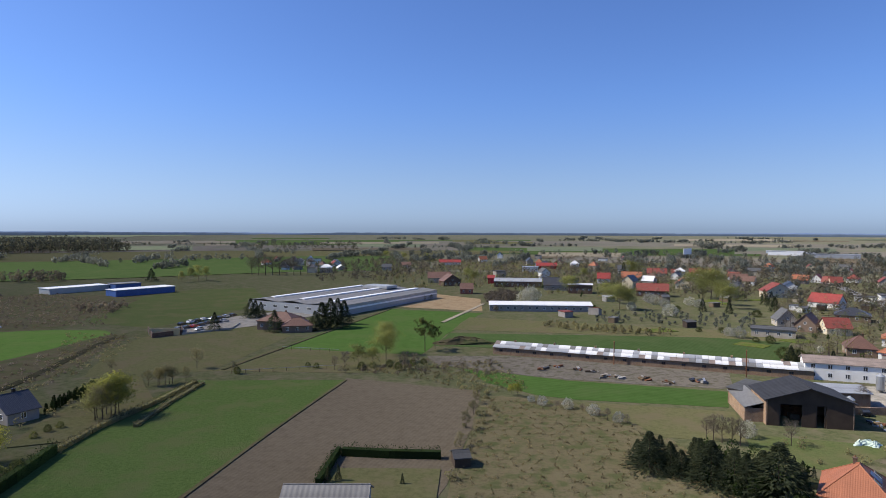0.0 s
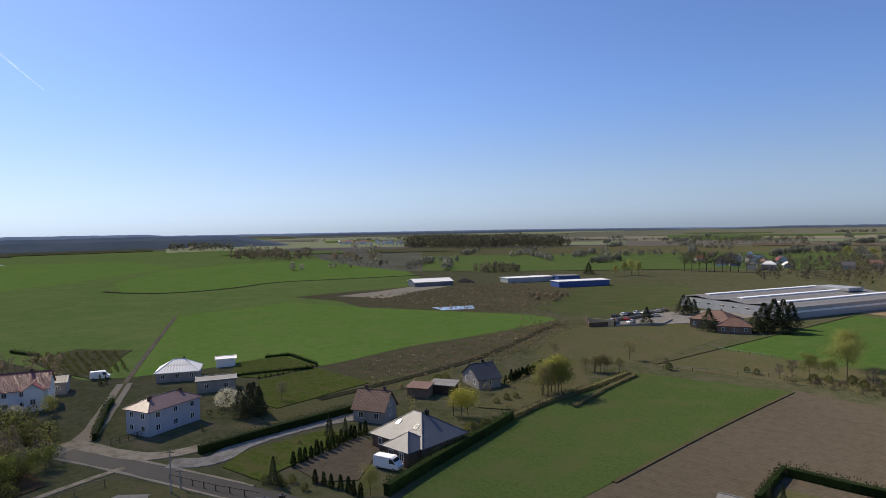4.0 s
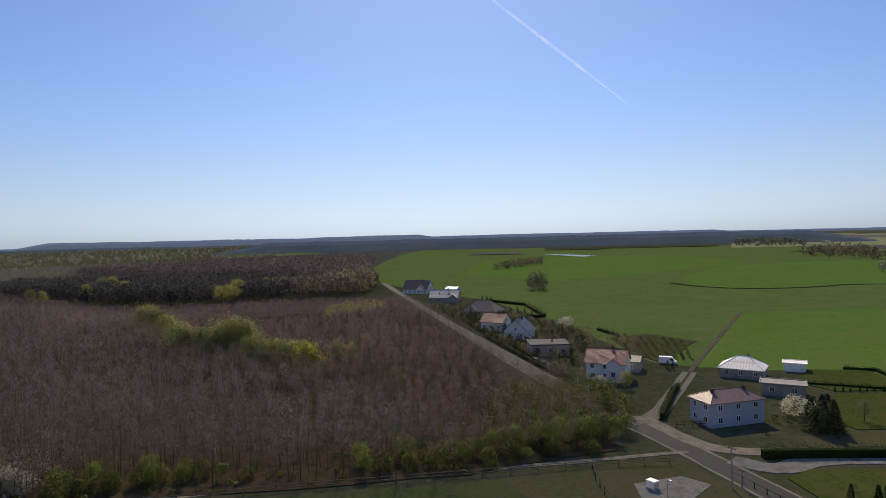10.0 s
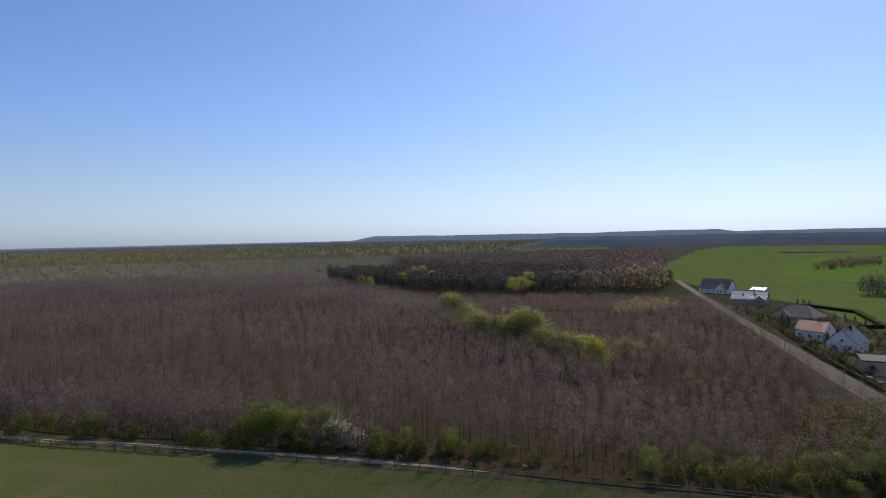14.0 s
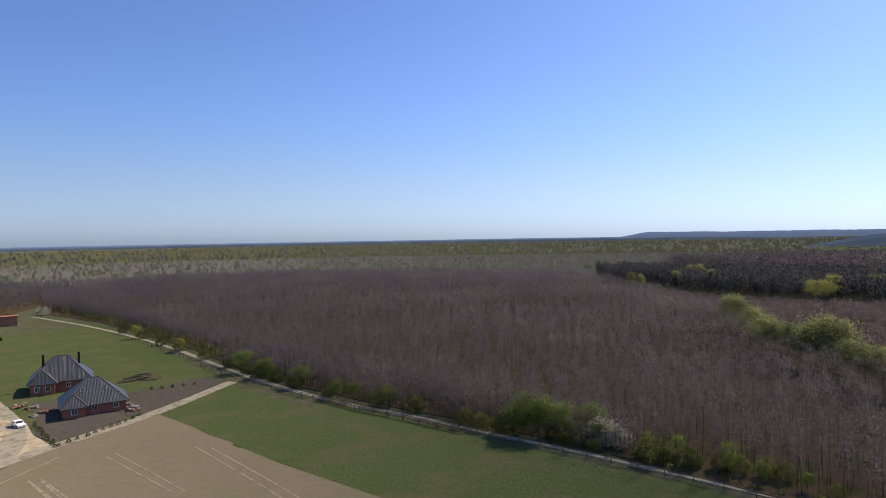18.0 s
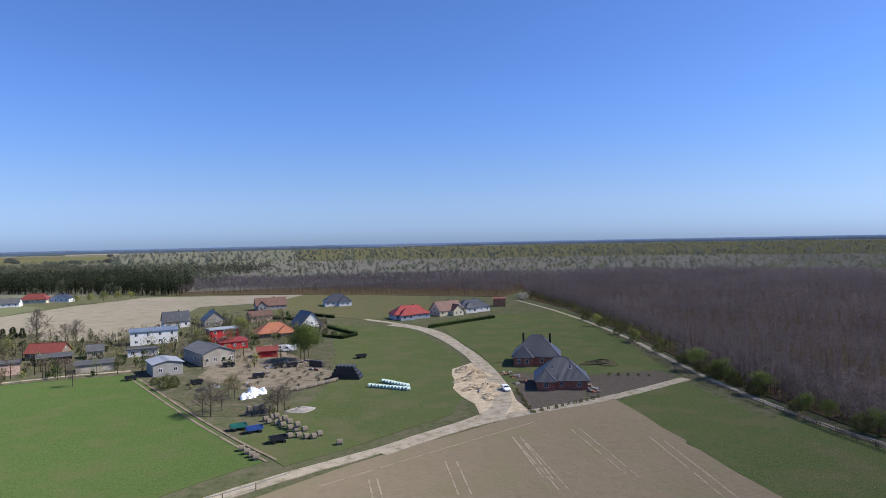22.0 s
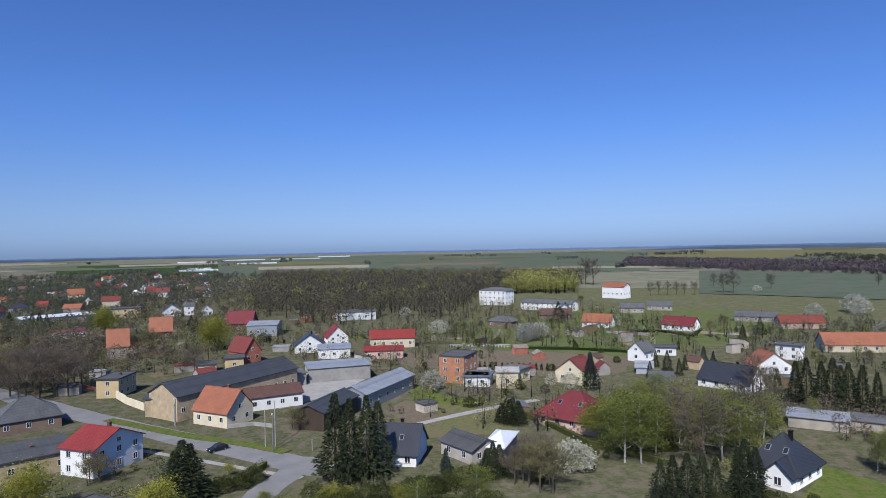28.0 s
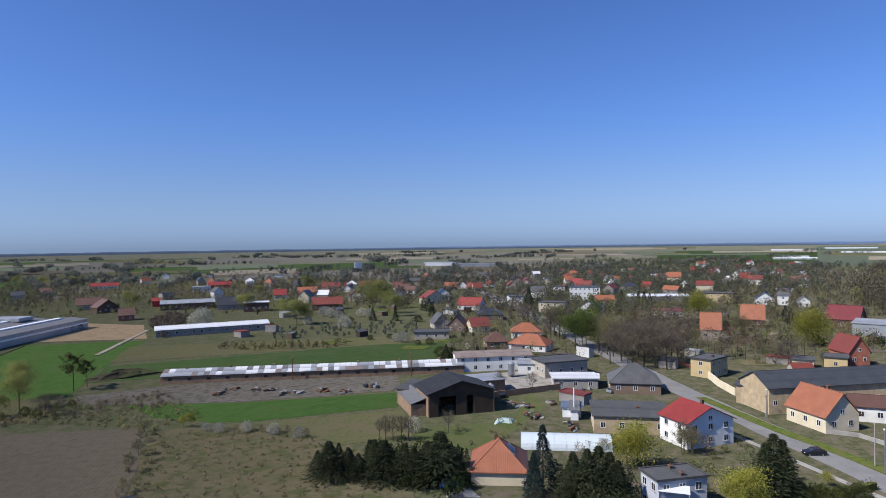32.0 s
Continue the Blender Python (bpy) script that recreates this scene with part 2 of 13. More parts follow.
plain("brown_render", (0.24, 0.17, 0.125), 0.85, 0, 0.25)
plain("red_paint", (0.46, 0.030, 0.035), 0.6, 0, 0.15)
plain("concrete", (0.38, 0.36, 0.33), 0.85, 0, 0.3)
plain("dark_wood", (0.075, 0.052, 0.036), 0.8, 0, 0.35)
plain("wood", (0.20, 0.14, 0.085), 0.8, 0, 0.35)
plain("blue_paint", (0.035, 0.085, 0.26), 0.5, 0, 0.2)
plain("teal_paint", (0.03, 0.16, 0.13), 0.5, 0, 0.2)
plain("green_paint", (0.02, 0.10, 0.05), 0.5, 0, 0.2)
plain("black_paint", (0.012, 0.012, 0.014), 0.4, 0, 0.2)
plain("car_dark", (0.02, 0.022, 0.028), 0.25, 0, 0.05, 1, 0.5, 0.0)
plain("car_white", (0.80, 0.80, 0.80), 0.25, 0, 0.03, 1, 0.5, 0.0)
plain("car_red", (0.40, 0.03, 0.03), 0.25, 0, 0.05, 1, 0.5, 0.0)
plain("car_silver", (0.42, 0.43, 0.45), 0.25, 0.4, 0.05, 1, 0.5, 0.0)
plain("rubber", (0.015, 0.015, 0.016), 0.8)
plain("white_metal", (0.78, 0.78, 0.78), 0.45, 0, 0.08, 0.5, 0.4)
plain("grey_metal", (0.33, 0.35, 0.37), 0.45, 0.2, 0.15, 0.5, 0.4)
plain("dark_metal", (0.10, 0.12, 0.16), 0.5, 0.2, 0.2, 0.5, 0.4)
plain("steel", (0.45, 0.46, 0.47), 0.4, 0.7, 0.15)
plain("frame_white", (0.78, 0.78, 0.77), 0.5, 0, 0.05)
plain("frame_brown", (0.09, 0.05, 0.03), 0.6, 0, 0.2)
plain("plastic_white", (0.80, 0.81, 0.82), 0.35, 0, 0.06, 2, 0.5)
plain("rust", (0.26, 0.11, 0.055), 0.8, 0.1, 0.4)
plain("straw", (0.30, 0.245, 0.18), 0.9, 0, 0.35, 3)
plain("film_green", (0.50, 0.60, 0.52), 0.35, 0, 0.12, 2, 0.5)
plain("black_film", (0.030, 0.032, 0.038), 0.35, 0, 0.2, 2, 0.5)
plain("rubble", (0.40, 0.36, 0.31), 0.9, 0, 0.5, 3)
plain("greenhouse_film", (0.62, 0.68, 0.70), 0.25, 0, 0.06, 1, 0.5)
plain("solar", (0.02, 0.05, 0.16), 0.12, 0, 0.1, 3, 0.6)
plain("bark", (0.10, 0.075, 0.055), 0.9, 0, 0.35, 3)
plain("birch_bark", (0.46, 0.43, 0.38), 0.8, 0, 0.45, 3)
# roofs
roofing("orange_tiles", (0.37, 0.135, 0.070))
roofing("red_tiles", (0.24, 0.060, 0.045))
roofing("bright_red_tiles", (0.30, 0.045, 0.038))
roofing("maroon_tiles", (0.20, 0.035, 0.040))
roofing("brown_tiles", (0.15, 0.080, 0.060))
roofing("graphite_tiles", (0.050, 0.052, 0.060), rough=0.35, spec=0.6)
roofing("shiny_tiles", (0.100, 0.112, 0.135), rough=0.48, spec=0.5, var=0.15)
roofing("grey_slates", (0.135, 0.135, 0.135), 0.9, 0.7, 0, 0.35, 0.9)
roofing("grey_sheet", (0.185, 0.182, 0.178), 0.8, 0.65, 0.0, 0.25, 6.0)
roofing("slate_sheet", (0.072, 0.076, 0.084), 0.8, 0.6, 0, 0.3, 3.0)
roofing("light_sheet", (0.42, 0.43, 0.44), 0.8, 0.45, 0.2, 0.25, 6.0)
roofing("white_sheet", (0.74, 0.74, 0.74), 0.8, 0.5, 0.0, 0.10, 6.0)
roofing("rusty_sheet", (0.34, 0.27, 0.23), 0.6, 0.7, 0.1, 0.45, 2.0)
roofing("tar_roof", (0.085, 0.086, 0.088), 1.0, 0.85, 0, 0.30, 6.0)
land("reeds", (0.190, 0.160, 0.095), (0.250, 0.212, 0.130), 0.06, 0.9, (0.120, 0.118, 0.055), 0, 0, 1.0, 0, 0.6)
land("soil_line", (0.300, 0.248, 0.172), (0.350, 0.292, 0.210), 0.08, 0.6, (0.225, 0.182, 0.125), 0, 0, 0.3, 0, 0.3)
land("pale_track", (0.300, 0.258, 0.190), (0.345, 0.300, 0.225), 0.05, 0.5, None, 0, 0, 0.3, 0, 0.3)
roofing("blue_slates", (0.150, 0.190, 0.255), 0.9, 0.6, 0, 0.25, 0.9)
plain("tarp", (0.86, 0.87, 0.89), 0.4, 0, 0.10, 1.5, 0.5, 0.5)
roofing("black_felt", (0.034, 0.035, 0.040), 1.0, 0.8, 0, 0.35, 3.0)
roofing("pale_pink_tiles", (0.34, 0.235, 0.215), rough=0.75, spec=0.2)
roofing("rose_tiles", (0.26, 0.085, 0.080), rough=0.5, spec=0.5)
roofing("pink_tiles", (0.20, 0.125, 0.115), rough=0.4, spec=0.6)


def brickwork(name, c1, c2, mortar):
    m, nt, b = nodes_of(name, 0.85, 0, 0.2)
    t = nt.nodes.new("ShaderNodeTexBrick")
    t.inputs["Color1"].default_value, t.inputs["Color2"].default_value, t.inputs["Mortar"].default_value = (*c1, 1), (*c2, 1), (*mortar, 1)
    t.inputs["Scale"].default_value = 1.0
    t.inputs["Brick Width"].default_value, t.inputs["Row Height"].default_value, t.inputs["Mortar Size"].default_value = 0.26, 0.077, 0.012
    tc = nt.nodes.new("ShaderNodeTexCoord")
    nt.links.new(tc.outputs["UV"], t.inputs["Vector"])
    v = coords(nt)
    big = noise_of(nt, v, 0.6, 5)
    col = mix_of(nt, 0.6, t.outputs["Color"], ramp_of(nt, big, [(0.3, tuple(x * 0.6 for x in c1)), (0.7, tuple(min(1, x * 1.1) for x in c2))]))
    nt.links.new(col, b.inputs["Base Color"])
    bump_of(nt, b, t.outputs["Fac"], 0.3, -0.01)
    return m


brickwork("red_brick", (0.34, 0.095, 0.055), (0.42, 0.130, 0.072), (0.36, 0.33, 0.29))
brickwork("orange_brick", (0.44, 0.17, 0.075), (0.50, 0.21, 0.10), (0.45, 0.42, 0.37))
brickwork("old_brick", (0.24, 0.14, 0.085), (0.34, 0.22, 0.13), (0.36, 0.32, 0.27))
brickwork("yellow_brick", (0.42, 0.31, 0.18), (0.50, 0.39, 0.24), (0.45, 0.41, 0.34))
brickwork("dark_brick", (0.115, 0.065, 0.045), (0.17, 0.095, 0.062), (0.22, 0.20, 0.18))

# plants
leafy("spruce_green", (0.044, 0.058, 0.036), (0.088, 0.106, 0.060))
leafy("thuja_green", (0.024, 0.044, 0.018), (0.050, 0.080, 0.026))
leafy("blue_spruce", (0.040, 0.062, 0.060), (0.075, 0.100, 0.095))
leafy("spring_green", (0.211, 0.239, 0.082), (0.315, 0.336, 0.118), (0.399, 0.409, 0.165), 0.7, 0.52)
leafy("fresh_green", (0.111, 0.167, 0.049), (0.170, 0.230, 0.067), (0.228, 0.274, 0.091), 0.7, 0.55)
leafy("yellow_green", (0.288, 0.300, 0.060), (0.400, 0.406, 0.090), (0.488, 0.475, 0.138), 0.7, 0.55)
leafy("birch_green", (0.196, 0.228, 0.061), (0.273, 0.314, 0.084), (0.339, 0.371, 0.121), 0.7, 0.55)
# Distance haze is put into these pale blue-grey leaf tones.
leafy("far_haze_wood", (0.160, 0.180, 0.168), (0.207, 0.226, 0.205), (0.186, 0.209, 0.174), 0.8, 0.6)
leafy("bush_green", (0.084, 0.104, 0.041), (0.129, 0.150, 0.057), (0.168, 0.181, 0.075), 0.7, 0.55)
leafy("olive_twigs", (0.184, 0.170, 0.099), (0.253, 0.236, 0.129), (0.293, 0.282, 0.149))
leafy("brown_twigs", (0.150, 0.126, 0.104), (0.215, 0.184, 0.150), (0.255, 0.218, 0.176))
leafy("grey_twigs", (0.120, 0.105, 0.090), (0.190, 0.165, 0.140))
leafy("wood_twigs", (0.112, 0.098, 0.115), (0.153, 0.133, 0.155), (0.184, 0.162, 0.186), 0.7, 0.5)
leafy("red_twigs", (0.117, 0.095, 0.109), (0.153, 0.123, 0.138), (0.179, 0.148, 0.162), 0.7, 0.5)
leafy("pine_dark", (0.033, 0.037, 0.050), (0.057, 0.062, 0.075), (0.073, 0.077, 0.083))
leafy("pine_green", (0.041, 0.055, 0.036), (0.070, 0.086, 0.050), (0.098, 0.115, 0.065))
leafy("olive_dark", (0.050, 0.048, 0.034), (0.080, 0.076, 0.050), (0.100, 0.096, 0.060))
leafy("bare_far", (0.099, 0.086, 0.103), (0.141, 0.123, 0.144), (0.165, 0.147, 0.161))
leafy("wood_stems", (0.085, 0.062, 0.052), (0.120, 0.088, 0.072))
leafy("dry_tussock", (0.180, 0.150, 0.085), (0.260, 0.215, 0.130), (0.150, 0.140, 0.065))
leafy("yellow_wood", (0.210, 0.225, 0.075), (0.307, 0.323, 0.108), (0.383, 0.383, 0.150))
leafy("lime_leaf", (0.204, 0.222, 0.102), (0.288, 0.306, 0.138), (0.360, 0.372, 0.180))
leafy("blossom", (0.42, 0.42, 0.38), (0.66, 0.65, 0.60), (0.30, 0.36, 0.20))
leafy("reddish_leaf", (0.060, 0.026, 0.026), (0.110, 0.045, 0.045))
leafy("far_wood", (0.062, 0.074, 0.060), (0.105, 0.112, 0.084), (0.150, 0.148, 0.105))
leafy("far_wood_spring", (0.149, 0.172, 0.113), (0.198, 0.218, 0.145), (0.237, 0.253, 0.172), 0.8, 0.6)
leafy("far_wood_brown", (0.132, 0.117, 0.097), (0.187, 0.165, 0.134), (0.165, 0.165, 0.099))


def glass(name, c):
    m, nt, b = nodes_of(name, 0.06, 0, 0.7)
    o = nt.nodes.new("ShaderNodeObjectInfo")
    col = ramp_of(nt, o.outputs["Random"], [(0, tuple(x * 0.5 for x in c)), (1, c)])
    nt.links.new(col, b.inputs["Base Color"])


glass("pane", (0.045, 0.052, 0.062))


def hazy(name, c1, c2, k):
    """Backdrop ridges at the edge of sight: kilometres of air haze put into colour and glow."""
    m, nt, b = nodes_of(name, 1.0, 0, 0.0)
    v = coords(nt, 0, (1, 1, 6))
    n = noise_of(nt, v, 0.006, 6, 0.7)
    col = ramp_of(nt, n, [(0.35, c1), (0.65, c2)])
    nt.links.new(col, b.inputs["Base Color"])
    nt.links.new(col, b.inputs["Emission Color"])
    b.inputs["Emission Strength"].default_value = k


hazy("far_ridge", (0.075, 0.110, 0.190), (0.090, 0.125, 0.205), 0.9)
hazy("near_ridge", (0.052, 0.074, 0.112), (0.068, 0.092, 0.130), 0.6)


# ---- building helpers ----
def mesh_of(name, verts, faces, mats, idx=None, uv=None, smooth=False):
    me = bpy.data.meshes.new(name)
    me.from_pydata([tuple(v) for v in verts], [], [tuple(f) for f in faces])
    for k in (mats if isinstance(mats, (list, tuple)) else [mats]):
        me.materials.append(MATS[k])
    if idx is not None:
        me.polygons.foreach_set("material_index", np.array(idx, dtype=np.int32))
    if uv is not None:
        layer = me.uv_layers.new(name="UVMap")
        layer.data.foreach_set("uv", np.array(uv, dtype=np.float32).ravel())
    if smooth:
        me.polygons.foreach_set("use_smooth", np.ones(len(me.polygons), dtype=bool))
    me.update()
    return me


def tri_mesh(name, verts, mats, idx=None, out=None):
    """A mesh of loose triangles from an array (n, 3, 3), for foliage; out bends the shading to the round of the crown."""
    n = len(verts)
    if out is not None:
        verts = np.array(verts, dtype=np.float32)
        flat = np.cross(verts[:, 1] - verts[:, 0], verts[:, 2] - verts[:, 0])
        flip = (flat * out).sum(1) < 0
        verts[flip] = verts[flip][:, [0, 2, 1]]
        flat[flip] *= -1
        out = unit(0.9 * unit(out) + 0.55 * unit(flat))
    me = bpy.data.meshes.new(name)
    me.vertices.add(n * 3)
    me.vertices.foreach_set("co", np.asarray(verts, dtype=np.float32).ravel())
    me.loops.add(n * 3)
    me.loops.foreach_set("vertex_index", np.arange(n * 3, dtype=np.int32))
    me.polygons.add(n)
    me.polygons.foreach_set("loop_start", np.arange(0, n * 3, 3, dtype=np.int32))
    me.polygons.foreach_set("loop_total", np.full(n, 3, dtype=np.int32))
    for k in (mats if isinstance(mats, (list, tuple)) else [mats]):
        me.materials.append(MATS[k])
    if idx is not None:
        me.polygons.foreach_set("material_index", np.asarray(idx, dtype=np.int32))
    me.update(calc_edges=True)
    if out is not None:
        bent = me.attributes.new("custom_normal", "FLOAT_VECTOR", "POINT")
        bent.data.foreach_set("vector", np.repeat(out, 3, axis=0).astype(np.float32).ravel())
    return me


def put(name, me, parent=None, label="", m=None):
    ob = new(name, me)
    if parent is not None:
        ob.parent = parent
    if m is not None:
        ob.matrix_basis = m
    if label:
        tagged(ob, label)
    return ob


def empty(name, m, label="", category="", group="", kind=""):
    ob = new(name)
    ob.empty_display_size = 0.5
    ob.matrix_basis = m
    return tagged(ob, label, category, group, kind)


class Mesh:
    """Collects boxes, prisms and sheets, with metre UVs, into one mesh."""

    def __init__(self):
        self.v, self.f, self.uv = [], [], []

    def face(self, pts, flip=False):
        pts = [Vector(p) for p in pts]
        if flip:
            pts.reverse()
        k = len(self.v)
        self.v += pts
        self.f.append(tuple(range(k, k + len(pts))))
        n = (pts[1] - pts[0]).cross(pts[2] - pts[0]).normalized()
        u = Vector((0, 0, 1)).cross(n)
        if u.length < 0.05:
            u = Vector((1, 0, 0))
        u.normalize()
        w = n.cross(u)
        self.uv += [(p.dot(u), p.dot(w)) for p in pts]

    def box(self, x0, x1, y0, y1, z0, z1):
        p = [Vector((x, y, z)) for z in (z0, z1) for y in (y0, y1) for x in (x0, x1)]
        for q in ((0, 2, 3, 1), (4, 5, 7, 6), (0, 1, 5, 4), (2, 6, 7, 3), (0, 4, 6, 2), (1, 3, 7, 5)):
            self.face([p[i] for i in q])
        return self

    def slab(self, pts, thick):
        """A sheet of that thickness below the points (given counter-clockwise from above)."""
        top = [Vector(p) for p in pts]
        low = [p - Vector((0, 0, thick)) for p in top]
        self.face(top)
        self.face(low, True)
        for i in range(len(top)):
            j = (i + 1) % len(top)
            self.face([low[i], low[j], top[j], top[i]])
        return self

    def tube(self, p, q, r0, r1, n=8):
        p, q = Vector(p), Vector(q)
        ax = (q - p).normalized()
        u = ax.orthogonal().normalized()
        w = ax.cross(u)
        a = [p + (u * math.cos(t) + w * math.sin(t)) * r0 for t in (2 * math.pi * i / n for i in range(n))]
        b = [q + (u * math.cos(t) + w * math.sin(t)) * r1 for t in (2 * math.pi * i / n for i in range(n))]
        for i in range(n):
            j = (i + 1) % n
            self.face([a[i], a[j], b[j], b[i]])
        self.face(a, True)
        self.face(b)
        return self

    def done(self, name, mat, smooth=False):
        return mesh_of(name, self.v, self.f, mat, uv=self.uv, smooth=smooth)


def rise(r):
    """The land is level near by and climbs slowly past a kilometre."""
    return 0.0 if r < 1200 else 9.0 * ((r - 1200) / 3600.0) ** 1.3


SHEETS = [0]


def parcel(name, mat, pts, label, z=None, jag=0.6, kind="structure", category="field"):
    """A field or plot: a thin sheet on the ground with slightly uneven borders."""
    SHEETS[0] += 1
    z = z if z is not None else 0.02 + 0.0018 * SHEETS[0]
    rnd = random.Random(SHEETS[0])
    ring = []
    for i in range(len(pts)):
        a, b = Vector(pts[i]), Vector(pts[(i + 1) % len(pts)])
        n = max(1, min(24, int((b - a).length / 9)))
        side = Vector((-(b - a).y, (b - a).x)).normalized()
        for k in range(n):
            p = a.lerp(b, k / n)
            if k:
                p = p + side * rnd.uniform(-jag, jag)
            ring.append(p)
    bm = bmesh.new()
    f = bm.faces.new([bm.verts.new((p.x, p.y, z + rise(p.length))) for p in ring])
    f.normal_update()
    if f.normal.z < 0:
        f.normal_flip()
    low = [bm.verts.new((v.co.x, v.co.y, v.co.z - 0.3)) for v in f.verts]
    top = list(f.verts)
    for i in range(len(top)):
        j = (i + 1) % len(top)
        bm.faces.new((low[i], low[j], top[j], top[i]))
    bmesh.ops.triangulate(bm, faces=[f])
    me = bpy.data.meshes.new(name)
    bm.to_mesh(me)
    bm.free()
    me.materials.append(MATS[mat])
    return tagged(new(name, me), label, category, "", kind)


def sector(name, mat, az0, az1, r0, r1, label, z=0.1, wob=0.1):
    """A far field: a strip between two azimuths and two distances, lying on the land."""
    SHEETS[0] += 1
    z += 0.004 * SHEETS[0]
    n = max(2, int((az1 - az0) / 1.5))
    rnd = random.Random(SHEETS[0] * 7)
    v, f = [], []
    ph = rnd.uniform(0, 6)
    for k in range(n + 1):
        a = radians(az0 + (az1 - az0) * k / n)
        for i in range(5):
            r = r0 + (r1 - r0) * i / 4
            r *= 1 + wob * 0.5 * math.sin(ph + a * 9) * (1 if i in (0, 4) else 0.5)
            v.append((-math.sin(a) * r, math.cos(a) * r, z + rise(r)))
    for k in range(n):
        for i in range(4):
            f.append((k * 5 + i, k * 5 + i + 1, (k + 1) * 5 + i + 1, (k + 1) * 5 + i))
    return tagged(new(name, mesh_of(name, v, f, mat)), label, "field", "", "structure")


def strip(name, mat, pts, width, label, z=None, category="road", thick=0.25, curb=0):
    """A road, track or ditch line of even width along a polyline, smoothed."""
    SHEETS[0] += 1
    z = z if z is not None else 0.03 + 0.0018 * SHEETS[0]
    P = [Vector(p) for p in pts]
    if width > 2.2:
        LANES.append((pts, width))
    if len(P) > 2:
        for _ in range(2):
            Q = [P[0]]
            for a, b in zip(P, P[1:]):
                Q += [a.lerp(b, 0.25), a.lerp(b, 0.75)]
            P = Q + [P[-1]]
    v, f = [], []
    rnd = random.Random(SHEETS[0])
    for i, p in enumerate(P):
        d = (P[min(i + 1, len(P) - 1)] - P[max(i - 1, 0)]).normalized()
        s = Vector((-d.y, d.x)) * (width / 2) * rnd.uniform(0.93, 1.07)
        for q in (p + s, p - s):
            v.append((q.x, q.y, z + rise(q.length)))
        for q in (p + s * 1.02, p - s * 1.02):
            v.append((q.x, q.y, z - thick + rise(q.length)))
    for i in range(len(P) - 1):
        a, b = i * 4, i * 4 + 4
        f += [(a, a + 1, b + 1, b), (a + 2, a, b, b + 2), (a + 1, a + 3, b + 3, b + 1)]
    return tagged(new(name, mesh_of(name, v, f, mat)), label, category, "", "structure")


def inside(pts, x, y):
    c = False
    for (x0, y0), (x1, y1) in zip(pts, pts[1:] + pts[:1]):
        if (y0 > y) != (y1 > y) and x < (x1 - x0) * (y - y0) / (y1 - y0) + x0:
            c = not c
    return c


def scatter(pts, gap, seed):
    """Uneven planting inside a plot."""
    rnd = random.Random(seed)
    xs, ys = [p[0] for p in pts], [p[1] for p in pts]
    out = []
    y = min(ys)
    while y < max(ys):
        x = min(xs)
        while x < max(xs):
            px, py = x + rnd.uniform(-0.5, 0.5) * gap, y + rnd.uniform(-0.5, 0.5) * gap
            if inside(pts, px, py):
                out.append((px, py))
            x += gap
        y += gap
    return out


def vapour(name):
    """A thin veil of ice: mostly see-through, sunlight scatters through it."""
    m, nt, b = nodes_of(name, 1.0, 0, 0.0)
    tl, tr, mx = (nt.nodes.new(k) for k in ("ShaderNodeBsdfTranslucent", "ShaderNodeBsdfTransparent", "ShaderNodeMixShader"))
    tl.inputs[0].default_value = (0.95, 0.96, 1.0, 1)
    n = noise_of(nt, coords(nt), 0.010, 4, 0.6)
    nt.links.new(ramp_of(nt, n, [(0.3, (0.03, 0.03, 0.03)), (0.7, (0.17, 0.17, 0.17))]), mx.inputs[0])
    nt.links.new(tr.outputs[0], mx.inputs[1])
    nt.links.new(tl.outputs[0], mx.inputs[2])
    nt.links.new(mx.outputs[0], nt.nodes["Material Output"].inputs[0])


vapour("trail")


# ---- plants ----
def blades(rng, centre, out, length, width):
    """Loose pointed triangles from centres along directions: twigs, needles or leaf clumps (arrays)."""
    n = len(centre)
    side = np.cross(out, rng.normal(size=(n, 3)))
    side /= np.linalg.norm(side, axis=1, keepdims=True) + 1e-9
    length, width = np.broadcast_to(length, n)[:, None], np.broadcast_to(width, n)[:, None]
    return np.stack([centre - side * width / 2, centre + side * width / 2, centre + out * length], axis=1)


def unit(v):
    return v / (np.linalg.norm(v, axis=-1, keepdims=True) + 1e-9)


